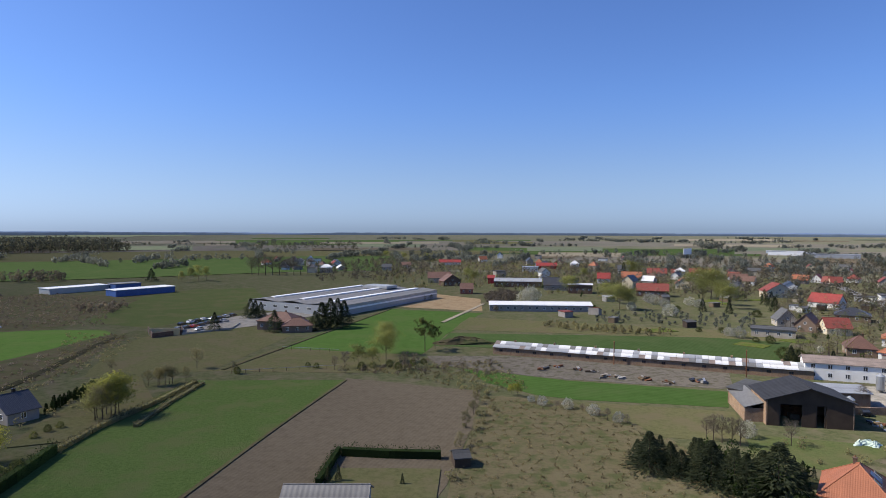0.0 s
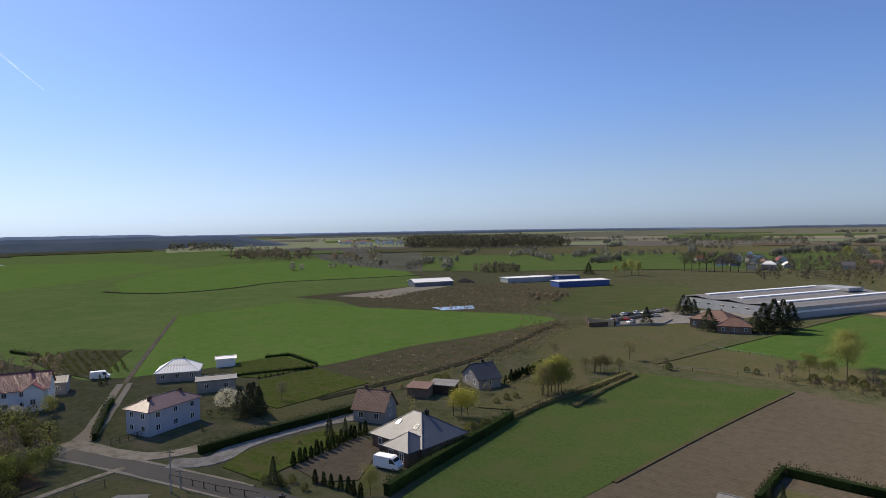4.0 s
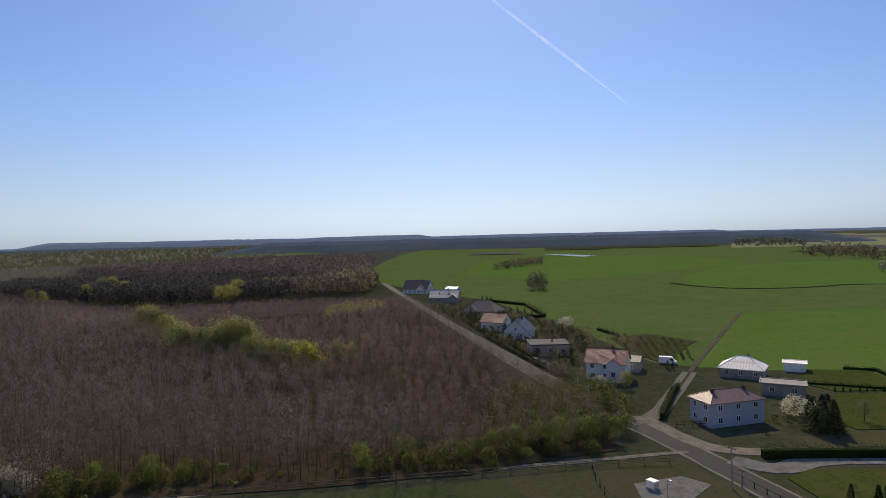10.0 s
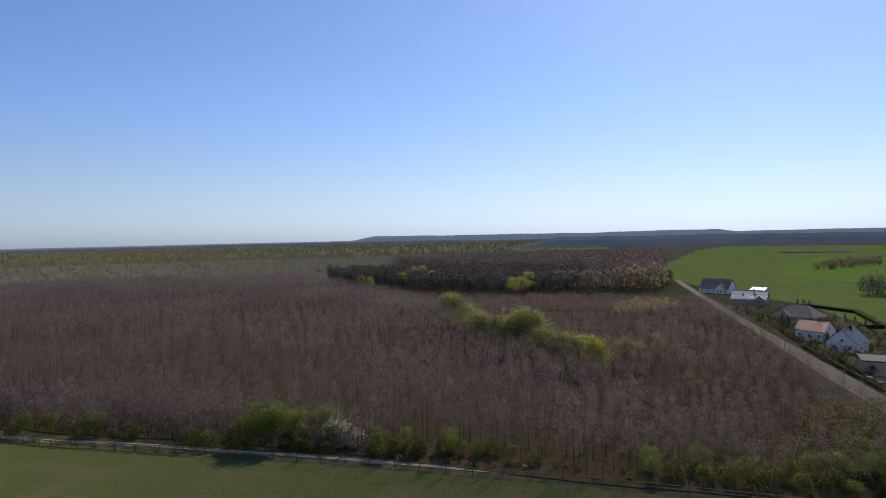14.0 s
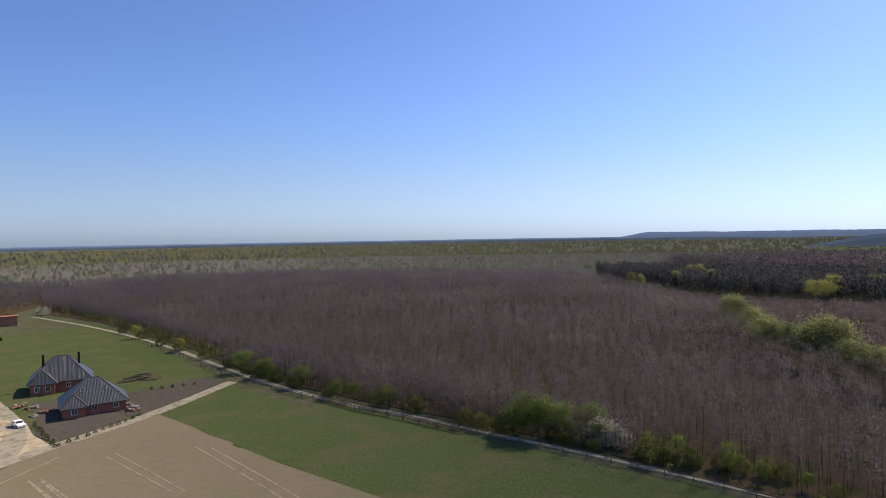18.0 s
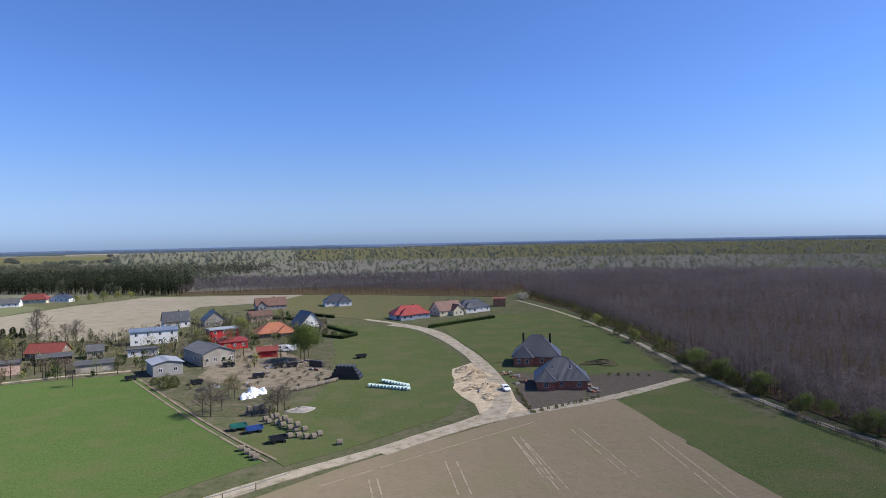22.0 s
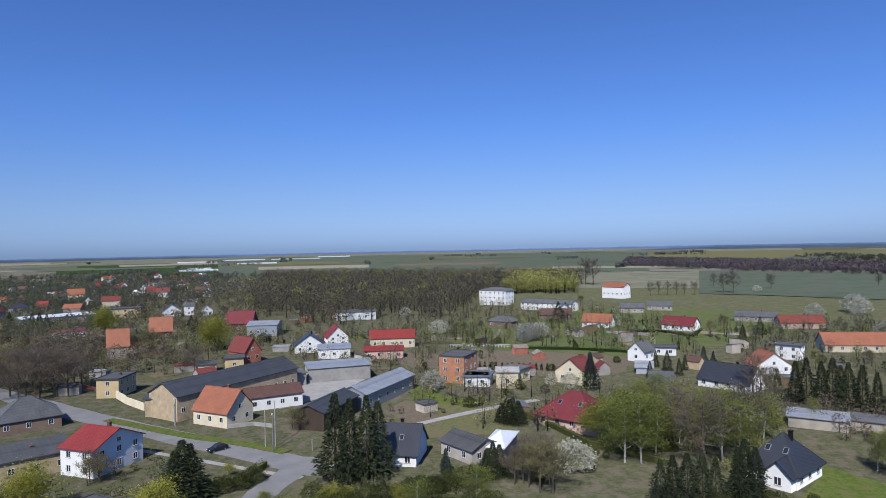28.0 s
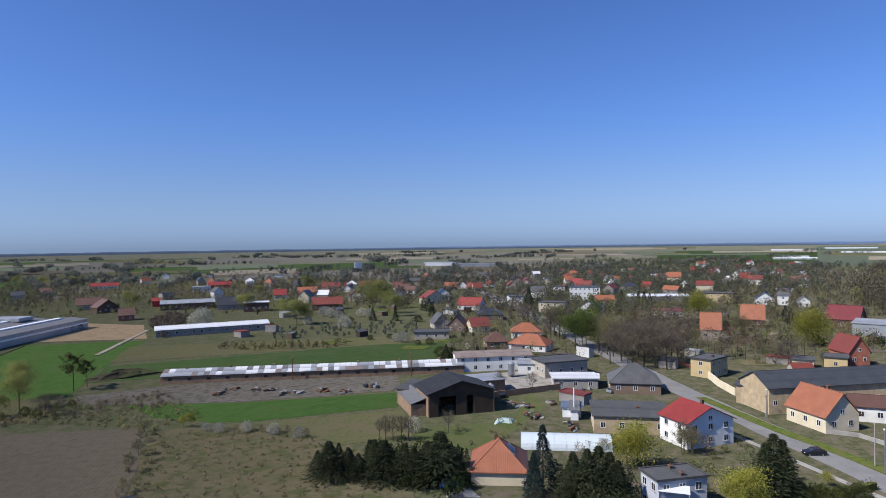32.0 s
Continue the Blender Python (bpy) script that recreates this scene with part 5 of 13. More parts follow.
def works(x, y, turn, w, d, eave, rise_):
    """A large low factory hall of several shallow bays with white roof lights."""
    e = empty("factory", pose(x, y, 0, 0, 0, turn), "large low grey metal factory hall with white roof lights", "factory")
    put("wall", body_mesh(w, d, eave, 0, "x", "flat").done("wall", "grey_metal"), e)
    n = 3
    for i in range(n):
        bw = w / n
        R = roof_mesh(bw, d, eave + 0.1, 1.1, "y", 0.1, 0.15)
        put("roof", R.done("roof", "grey_sheet"), e, "", pose(-w / 2 + bw * (i + 0.5), 0, 0))
        put("roof_light", Mesh().box(-1.6, 1.6, -d * 0.42, d * 0.42, eave + 1.1, eave + 1.75).done("roof_light", "white_metal"), e, "", pose(-w / 2 + bw * (i + 0.5), 0, 0))
    for i in range(8):
        window_part(e, "f", -w / 2 + w * (i + 0.5) / 8, 2.2, 3.0, 1.2, (w / 2, d / 2), "frame_white", bars=3)
    put("loading_band", Mesh().box(w / 2 + 0.003, w / 2 + 0.12, -d / 2, d / 2, eave * 0.55, eave * 0.72).done("loading_band", "white_metal"), e)
    put("roof_box", Mesh().box(-w * 0.2, w * 0.1, d * 0.3, d * 0.42, eave + 1.2, eave + 2.9).done("roof_box", "light_sheet"), e)
    return e


def trailer(x, y, turn, mat):
    """A farm trailer or machine: bed with side boards, drawbar, axle and wheels."""
    word = {"teal_paint": "green", "blue_paint": "blue", "car_dark": "dark", "car_red": "red"}[mat]
    e = empty("farm_trailer", pose(x, y, 0, 0, 0, turn), "%s farm trailer standing in the yard" % word, "trailer", "farm machines")
    put("bed", Mesh().box(-1.9, 1.9, -1.0, 1.0, 0.75, 0.9).done("bed", mat), e)
    for a in ((-1.9, 1.9, -1.0, -0.94), (-1.9, 1.9, 0.94, 1.0), (-1.9, -1.84, -0.94, 0.94), (1.84, 1.9, -0.94, 0.94)):
        put("side_board", Mesh().box(*a, 0.902, 1.5).done("side_board", mat), e)
    put("drawbar", Mesh().tube((1.9, 0, 0.7), (3.2, 0, 0.5), 0.06, 0.05, 6).done("drawbar", "rust"), e)
    for sx in (-1.2, 1.0):
        for sy in (-1.05, 1.05):
            put("wheel", Mesh().tube((sx, sy - 0.12, 0.4), (sx, sy + 0.12, 0.4), 0.4, 0.4, 12).done("wheel", "rubber"), e)
    return e


def scrap(x, y, seed, name="scrap_heap"):
    """A heap of loose boards, pallets and blocks, each lying its own way."""
    rnd = random.Random(seed)
    e = empty(name, pose(x, y, 0, 0, 0, rnd.uniform(0, 90)), "untidy heap of boards and old machine parts" if name == "scrap_heap" else "heap of building rubble and pallets", "heap")
    for i in range(7):
        w, d, h = rnd.uniform(0.5, 2.2), rnd.uniform(0.3, 1.0), rnd.uniform(0.15, 0.6)
        m = pose(rnd.uniform(-1.8, 1.8), rnd.uniform(-1.3, 1.3), rnd.uniform(0, 0.5), rnd.uniform(-14, 14), rnd.uniform(-14, 14), rnd.uniform(0, 180))
        k = rnd.choice(["rust", "wood", "dark_wood", "steel", "concrete", "black_film", "rubble"] if name == "scrap_heap" else ["rubble", "wood", "straw", "concrete", "orange_brick"])
        put("piece", Mesh().box(-w / 2, w / 2, -d / 2, d / 2, -0.1, h).done("piece", k), e, "", m)
    return e


def chimney_stack(x, y, h, mat="rust"):
    e = empty("chimney_stack", pose(x, y, 0), "slender metal flue rising beside the shed", "chimney")
    put("pipe", Mesh().tube((0, 0, 0), (0, 0, h), 0.16, 0.16, 8).done("pipe", mat), e)
    put("cap", Mesh().tube((0, 0, h + 0.1), (0, 0, h + 0.3), 0.3, 0.05, 8).done("cap", "rust"), e)
    for k in range(3):
        put("stay", Mesh().tube((0, 0, h + 0.0), (0.14 * math.cos(k * 2.1), 0.14 * math.sin(k * 2.1), h + 0.12), 0.015, 0.015, 4).done("stay", "rust"), e)
    return e


def billboard(x, y, turn):
    e = empty("billboard", pose(x, y, rise(math.hypot(x, y)), 0, 0, turn), "white advertising board on tall posts in the fields", "billboard")
    put("board", Mesh().box(-9, 9, -0.3, 0.3, 7, 16).done("board", "white_metal"), e)
    for k in (-5, 5):
        put("post", Mesh().tube((k, 0, -0.5), (k, 0, 7), 0.4, 0.35, 8).done("post", "steel"), e)
    return e


def kiosk(x, y, turn):
    """A small pale switchgear box on a plinth."""
    e = empty("transformer_box", pose(x, y, 0.2, 0, 0, turn), "small grey electrical box on a concrete pad", "electrical box")
    put("plinth", Mesh().box(-0.9, 0.9, -0.7, 0.7, -0.2, 0.12).done("plinth", "concrete"), e)
    put("body", Mesh().box(-0.8, 0.8, -0.6, 0.6, 0.122, 1.4).done("body", "grey_metal"), e)
    put("lid", Mesh().box(-0.88, 0.88, -0.68, 0.68, 1.402, 1.5).done("lid", "white_metal"), e)
    for k in (-0.39, 0.39):
        put("door", Mesh().box(k - 0.36, k + 0.36, -0.63, -0.602, 0.25, 1.3).done("door", "white_metal"), e)
    return e


def poly_tunnel(x, y, turn, w, d, h, rise_):
    """A long film greenhouse on hoops."""
    e = empty("polytunnel", pose(x, y, 0, 0, 0, turn), "long pale film greenhouse tunnel in a garden", "greenhouse")
    M = Mesh()
    n, R = 12, d / 2
    prof = [(math.cos(math.pi * i / n) * R, math.sin(math.pi * i / n) * (h + rise_)) for i in range(n + 1)]
    for (a, b), (c, q) in zip(prof, prof[1:]):
        M.face([(-w / 2, a, b), (w / 2, a, b), (w / 2, c, q), (-w / 2, c, q)])
    M.face([(-w / 2, a, b) for a, b in prof])
    M.face([(w / 2, a, b) for a, b in prof], True)
    put("film", M.done("film", "greenhouse_film", False), e)
    k = int(w / 2.2)
    for i in range(k + 1):
        H = Mesh()
        xx = -w / 2 + w * i / k
        for (a, b), (c, q) in zip(prof, prof[1:]):
            H.tube((xx, a * 1.01, b * 1.01), (xx, c * 1.01, q * 1.01), 0.03, 0.03, 4)
        put("hoop", H.done("hoop", "steel"), e)
    for i in range(9):
        xx = -w / 2 + w * (i + 0.5) / 9
        put("vent_flap", Mesh().box(xx - 0.12, xx + 0.12, -R * 0.93, -R * 0.90, 0.9, 1.3).done("vent_flap", "plastic_white"), e)
    return e


def silo(x, y):
    e = empty("silo", pose(x, y, 0), "small grey steel silo with a conical top", "silo")
    put("drum", Mesh().tube((0, 0, 1.0), (0, 0, 4.6), 1.1, 1.1, 16).done("drum", "steel"), e)
    put("cone", Mesh().tube((0, 0, 4.602), (0, 0, 5.4), 1.15, 0.15, 16).done("cone", "grey_metal"), e)
    put("hopper", Mesh().tube((0, 0, 0.3), (0, 0, 0.998), 0.2, 1.05, 16).done("hopper", "steel"), e)
    for k in range(4):
        a = k * math.pi / 2 + 0.4
        put("leg", Mesh().tube((math.cos(a) * 1.05, math.sin(a) * 1.05, -0.1), (math.cos(a) * 1.05, math.sin(a) * 1.05, 1.4), 0.06, 0.06, 6).done("leg", "steel"), e)
    return e


def open_barn(x, y, turn, w, d, eave, rise_):
    """A big barn, open in front: roof on posts and trusses, boarded back and sides, dark inside."""
    e = empty("barn", pose(x, y, 0, 0, 0, turn), "large open-fronted dark timber barn with a black roof", "barn")
    put("roof", roof_mesh(w, d, eave, rise_, "y", 0.6, 0.2).done("roof", "black_felt"), e)
    X, Y = w / 2, d / 2
    put("back_wall", Mesh().box(-X, X, Y - 0.15, Y, -0.2, eave).done("back_wall", "dark_wood"), e)
    g = Mesh()
    g.slab([(-X, Y - 0.16, eave), (X, Y - 0.16, eave), (X, Y, eave), (-X, Y, eave)], 0.05)
    g.face([(X, Y, eave), (-X, Y, eave), (0, Y, eave + rise_)])
    put("back_gable", g.done("back_gable", "dark_wood"), e)
    put("side_wall", Mesh().box(-X, -X + 0.25, -Y, Y - 0.16, -0.2, eave).done("side_wall", "old_brick"), e)
    put("side_wall", Mesh().box(X - 0.25, X, -Y, Y - 0.16, -0.2, eave).done("side_wall", "old_brick"), e)
    f = Mesh()
    f.face([(-X, -Y, eave - 0.9), (X, -Y, eave - 0.9), (X, -Y, eave), (0, -Y, eave + rise_), (-X, -Y, eave)])
    f.face([(-X, -Y + 0.12, eave - 0.9), (X, -Y + 0.12, eave - 0.9), (X, -Y + 0.12, eave), (0, -Y + 0.12, eave + rise_), (-X, -Y + 0.12, eave)], True)
    put("front_gable", f.done("front_gable", "dark_wood"), e)
    for x0, x1 in ((-X, -X + 2.6), (-1.6, 1.2), (X - 5.5, X)):          # boarded bays between the dark doorways
        put("front_board", Mesh().box(x0, x1, -Y + 0.02, -Y + 0.14, -0.2, eave - 0.9).done("front_board", "dark_wood"), e)
    for px in (-X + 0.2, -X + 2.8, 1.4, X - 5.7):
        put("post", Mesh().box(px - 0.16, px + 0.16, -Y + 0.16, -Y + 0.46, -0.2, eave - 0.2).done("post", "dark_wood"), e)
    lean = Mesh().slab([(-X - 4.2, -Y + 2, eave - 2.6), (-X - 0.02, -Y + 2, eave - 1.3), (-X - 0.02, Y + 6, eave - 1.3), (-X - 4.2, Y + 6, eave - 2.6)], 0.15)
    put("lean_to_roof", lean.done("lean_to_roof", "grey_sheet"), e)
    put("lean_to_wall", Mesh().box(-X - 4.0, -X - 3.8, -Y + 2.2, Y + 5.8, -0.2, eave - 2.76).done("lean_to_wall", "old_brick"), e)
    put("lean_to_wall", Mesh().box(-X - 3.798, -X - 0.02, -Y + 2.2, -Y + 2.4, -0.2, eave - 2.76).done("lean_to_wall", "old_brick"), e)
    rnd = random.Random(9)
    for k in range(7):
        bx = rnd.uniform(-X + 2, X - 2)
        put("stored_bale", Mesh().box(bx - 1, bx + 1, Y - 5 + rnd.uniform(-2, 2), Y - 3, -0.1, rnd.uniform(1, 3)).done("stored_bale", rnd.choice(["straw", "wood", "rust"])), e)
    return e


def awning(x, y, z):
    """A white balcony awning on thin posts against a house wall."""
    e = empty("balcony_awning", pose(x, y, 0, 0, 0, math.degrees(math.atan2(-x, y))), "white sheet awning over a balcony on posts", "awning")
    put("canopy", Mesh().slab([(-2.4, -1.3, z), (2.4, -1.3, z), (2.4, 1.3, z + 0.35), (-2.4, 1.3, z + 0.35)], 0.06).done("canopy", "white_metal"), e)
    for k in (-2.3, 2.3):
        put("post", Mesh().tube((k, -1.2, -0.2), (k, -1.2, z - 0.04), 0.05, 0.05, 6).done("post", "white_metal"), e)
    put("balcony_floor", Mesh().box(-2.4, 2.4, -1.3, 1.3, z - 2.3, z - 2.15).done("balcony_floor", "concrete"), e)
    put("railing", Mesh().box(-2.4, 2.4, -1.3, -1.26, z - 2.14, z - 1.2).done("railing", "white_metal"), e)


# fields and plots
parcel('field', 'wheat', [(-575, -20), (-660, -36), (-880, -52), (-1480, -20), (-1863, 52), (-1804, 244), (-1605, 690), (-1400, 900), (-1000, 820), (-706, 616), (-549, 531), (-428, 484), (-380, 445), (-312, 380), (-250, 260), (-240, 130), (-192, 92), (-203, 80), (-285.2, 74.4), (-414.3, 51.9), (-494.5, 10.4)], 'level green field of young cereal')
parcel('field', 'wheat_bright', [(-700, 60), (-1000, 120), (-1250, 330), (-1100, 480), (-760, 420), (-620, 240), (-560, 130)], 'paler green cereal field on the plain', jag=6)
parcel('field', 'wheat_bright', [(-472.3, 216.7), (-434.5, 237.2), (-429.9, 288), (-449.5, 331.6), (-409.7, 396.5), (-380.5, 444.7), (-428, 484), (-549, 531), (-706, 616), (-750, 484), (-709, 372), (-574, 256)], 'bright green terraced field above a dark ditch')
parcel('field', 'wheat_bright', [(-313.4, 170.8), (-193.9, 90.3), (-186.2, 105.3), (-182.6, 121.6), (-179.8, 134.4), (-156.3, 134.1), (-154.6, 148.9), (-153.9, 176.2), (-144.8, 213.2), (-138.2, 261.3), (-145.9, 269), (-171.2, 269.6), (-208.1, 259.7), (-258, 249.3), (-312.9, 243.8)], 'bright green cereal field with a straight field edge')
parcel('field', 'scrub', [(-332, 262), (-292.6, 263.6), (-258, 249.3), (-208.1, 259.7), (-171.2, 269.6), (-173.1, 296.3), (-184.4, 360.8), (-181, 405.8), (-202.2, 409.2), (-262.1, 420.1), (-305.6, 401.4), (-312, 364.4), (-329.6, 297)], 'brown fallow land with scrub', jag=2)
parcel('sand_ground', 'pale_track', [(-312.1, 282.2), (-274.8, 289.6), (-285, 332.8), (-288.6, 379.1), (-312.1, 358.4), (-309.6, 310)], 'pale bare ground beside the field barn', jag=2)
parcel('field', 'scrub', [(-156.3, 134.1), (-154.6, 148.9), (-153.9, 176.2), (-144.8, 213.2), (-138.2, 261.3), (-127.1, 252.7), (-115.5, 184.6), (-121.2, 158.7), (-130.6, 127.9)], 'strip of brown rough land along the ditch', jag=1.5)
parcel('garden', 'lawn', [(-174.4, 113.8), (-180.1, 137.2), (-158.2, 133.3), (-158.6, 111.8)], 'mown garden grass inside a hedge')
parcel('garden', 'meadow', [(-155.2, 111.1), (-154.3, 131.2), (-128.2, 127.7), (-130.7, 95.5)], 'green garden meadow with a fruit tree')
parcel('field', 'dull_field', [(-133.9, 96), (-129.6, 129.1), (-121.2, 158.7), (-110.5, 144.5), (-117, 118.6), (-118, 80), (-124.4, 80)], 'olive grass strip along the hedge')
parcel('field', 'meadow', [(-198.9, 389.1), (-180.1, 454.3), (-141, 466.5), (-111.2, 391.3), (-109.4, 341.3), (-129.2, 274.6), (-169, 294.1), (-188.3, 389.5)], 'olive green meadow beside the works')
parcel('field', 'dull_field', [(-121.8, 251.6), (-95.1, 288.3), (-62.9, 257.9), (-71.5, 192.6), (-106, 184), (-121.6, 225.5)], 'dull olive field in front of the car park')
parcel('field', 'wheat_bright', [(-61.2, 229.6), (-29.3, 345.5), (21.2, 327.8), (1.5, 261.7), (-7.6, 218.8), (-37.4, 224.6)], 'bright green field running to the works')
parcel('field', 'dull_field', [(-71.5, 192.6), (-61.2, 229.6), (-37.4, 224.6), (-7.6, 218.8), (-14.5, 190.9), (-31.8, 190.7)], 'dull grass strip with a wire fence')
parcel('field', 'tan_field', [(-11, 432.2), (23.7, 396.4), (21.4, 336), (-27.3, 355)], 'bare sandy tan field', jag=0.3)
parcel('field', 'dull_field', [(13.2, 312.8), (109, 278.5), (144.5, 266.9), (135, 245.2), (103.4, 255.1), (4.1, 273.7)], 'pale olive fallow strip')
parcel('field', 'wheat', [(2.8, 264.6), (103.9, 256.4), (137.3, 245.3), (113.3, 209), (97.8, 212.5), (18.2, 231.8), (-2.9, 236)], 'green field behind the long sheds')
parcel('field', 'yard_dirt', [(-5.6, 216.8), (16.7, 217.1), (56.1, 208.3), (88.5, 192.1), (80.6, 171.5), (58.8, 176.3), (36, 182.8), (6.6, 197.4), (-2.5, 203.2)], 'trampled grey earth yard in front of the long shed', jag=1.2)
parcel('field', 'wheat_bright', [(6.5, 195.8), (35.7, 181.4), (58.4, 175), (78, 169.1), (71, 153.9), (45.8, 158.7), (25.1, 165.1), (12.5, 178.4)], 'green strip below the long shed', jag=1.2)
parcel('field', 'dull_field', [(34.2, 158.6), (70.7, 150.1), (62.7, 128), (47.6, 131.4)], 'grey-brown weedy strip')
parcel('field', 'meadow_green', [(-73, 180.4), (-28.2, 181.2), (-45.3, 86.5), (-47.1, 72.7), (-53.2, 63), (-66.4, 68.6), (-71.2, 84.8), (-78.1, 116.7), (-77.9, 140.1)], 'green meadow with a straight edge to ploughland', jag=0.3)
parcel('field', 'plough', [(-28.4, 183.5), (10.3, 169.6), (6.5, 136.7), (0.7, 106.2), (-6.3, 83.6), (-46, 79.2)], 'bare brown ploughland with fine drill lines', jag=0.3)
parcel('field', 'dry_grass', [(10.8, 165), (34.2, 158.6), (47.6, 131.4), (54.5, 109), (39.8, 83.9), (-1.7, 83.7), (1.7, 111.2)], 'unmown dry grass with brown tussocks')
parcel('field', 'meadow', [(65.3, 133.4), (90.6, 126.5), (112.1, 151.7), (97.1, 113.9), (77.5, 107.2), (60.9, 121.8)], 'rough green yard behind the dark barn')

parcel('garden_bed', 'dark_soil', [(-88.5, 73.1), (-89.9, 84.3), (-86.7, 88.5), (-83.2, 82.5), (-81.8, 73.7), (-83.7, 69.8)], 'bare reddish soil plot inside a thuja row')
parcel('garden_bed', 'dark_soil', [(-108.5, 79.1), (-104.7, 91), (-100.8, 91), (-98.3, 75.8), (-101.6, 74.1)], 'bare soil oval in a front lawn')

clumps('dry_tussocks', scatter([(10.8, 163), (33, 157), (46, 131), (52, 109), (38, 86), (0, 86), (3, 111)], 2.7, 91), 0.5, 'dry tussocks and weeds on unmown grass', 'dry_tussock', seed=91, count=9, size=0.30, wide=1.1, cat='grass')

# ground beside the wood
parcel('clearing', 'dull_field', [(-107.1, -5.4), (-112.5, 29.6), (-117.1, 49.4), (-100.9, 56), (-80.5, 45.4), (-89.3, -24.4)], 'mown rough plot beside the crossroads')
parcel('field', 'meadow', [(-91.5, -150.7), (-99.8, -86.3), (-107, -31.4), (-110.8, 15.7), (-96.9, 20.9), (-59.4, -52.1), (-58.2, -108.2)], 'dull green strip of meadow along the forest track')
parcel('field', 'meadow', [(-53.3, -162.3), (-80.8, -186.2), (-88.4, -104.3), (-97.1, -70.5), (-103.8, -43.3), (-77.8, -46.1), (-64.4, -76.4)], 'green strip of young cereal along the forest track')
parcel('field', 'pale_soil', [(-53.3, -162.3), (-64.4, -76.4), (-40.8, -71.6), (8.7, -108), (-0.5, -134.1), (-27.5, -153.6)], 'pale sown field with tractor lines')
parcel('field', 'pale_soil', [(41.5, -97.4), (11.9, -124.3), (-29.5, -156.9), (-54.5, -167.1), (-58.3, -130.6), (-40.8, -91.6), (-19.3, -80.3), (31.2, -80.6)], 'pale sown field with tractor lines')
parcel('field', 'meadow', [(-26.6, -229.8), (-10.8, -336.3), (-48.2, -361.2), (-92.5, -374.9), (-92, -284.2), (-84.3, -200.6), (-51.1, -190.3), (-26.8, -181.2)], 'green meadow round the brick house')
parcel('field', 'meadow', [(42.7, -334.9), (0.8, -314.6), (-17.7, -240), (-16.8, -186.7), (-10, -157), (15, -132.6), (25.7, -124.2), (40, -141.6), (27.7, -175.4), (24.8, -206.2)], 'green meadow with tyre marks')
parcel('field', 'meadow_green', [(171, -188.2), (136.8, -205.8), (96.6, -219.8), (54.5, -160.2), (30.5, -127), (46.3, -109.2), (61.4, -94.6), (80.8, -91.8), (124.8, -114.7)], 'bright green field behind the gardens')
parcel('field', 'dull_field', [(90.5, -538), (-15.6, -517.9), (-10.7, -362.4), (28.5, -355), (89.4, -405.2), (103.8, -471.4)], 'brownish thin grass below the young wood', jag=2)
parcel('field', 'stubble', [(270.8, -269.1), (271.5, -336.9), (267.1, -399), (251.4, -480.9), (224.8, -544.7), (90.5, -538), (103.8, -471.4), (149.7, -451), (135.2, -344), (138.7, -296.4), (170.5, -274.8), (215.7, -249.1)], 'pale bare field below the pine wood')
parcel('field', 'pale_green', [(570.4, -542.4), (511.1, -573.5), (296.3, -448.2), (300.8, -356), (307.6, -291.8)], 'pale green field below the village')
parcel('field', 'pale_green', [(582.9, -429.3), (476.5, -610.2), (265.9, -472.7), (267.6, -402.1), (297.3, -273.8), (375.2, -227.8)], 'pale green field below the pine wood')
parcel('field', 'village_ground', [(246.5, -233.6), (282.1, -315.8), (203.3, -306.9), (125.1, -299.6), (65.7, -359.5), (38.4, -323.7), (29, -225.3), (36.3, -162.2), (55.5, -163), (96.6, -219.8), (136.8, -205.8), (171, -188.2), (157.5, -148.7)], 'grassy plots and farmyards of the hamlet', jag=1.5)
parcel('yard', 'dirt', [(74.9, -259.5), (61, -275.7), (35.2, -224.8), (23.4, -210.9), (35, -188.7), (54.2, -193.2), (71.6, -211.5)], 'bare earth farmyard')
parcel('sand_ground', 'sand', [(-13.6, -212.1), (-20.8, -221.2), (-26.5, -207.3), (-28.8, -181.9), (-29.5, -157.5), (-21.1, -149.9), (-16.7, -156.5), (-13.5, -175)], 'sandy building ground in front of the brick house', jag=2)
parcel('building_plot', 'dark_soil', [(-33.8, -204.8), (-49.6, -190.1), (-48.9, -174.5), (-44.7, -162), (-31.2, -155.7), (-28.3, -168.4)], 'dark dug-over soil round the new house')
parcel('building_plot', 'dark_soil', [(-55, -196.2), (-79.7, -200.1), (-82.3, -190.8), (-53.5, -166), (-48.4, -170.6)], 'dark dug-over soil beside the new house')

wall_run([(-126.6, 267.7), (-116.8, 250.7), (-108.8, 259.9), (-113.8, 271.7)], 2.0, 0.4, 'dark_brick', 'brown retaining wall below a car park')

# village ground
parcel('village_green', 'village_ground', [(364.8, 86.6), (361.1, 16.2), (332.7, -63.8), (325.1, -159.2), (291.6, -255.4), (188.8, -335.2), (150.3, -215.4), (116.3, -148.7), (73.8, -87), (79.1, -94.4), (64.5, -65.7), (107.4, 19.6), (145.9, 51.1)], 'grass and gardens between the houses', jag=1.5)
parcel('village_green', 'village_ground', [(259.4, 492), (681.6, 326.7), (407.2, -22.8), (209.4, -50.1), (102, -24.1), (67.2, 69), (35.4, 78.3), (82.2, 118), (123.4, 144.5), (116.1, 202.9)], 'gardens and yards of the village', jag=1.5)
parcel('field', 'plough', [(251, 77.3), (259.5, 37), (258.1, -25.1), (245.2, -30.4), (220.4, -20.3), (215.2, 8.5), (224.8, 52.5)], 'bare garden field between clipped hedges')
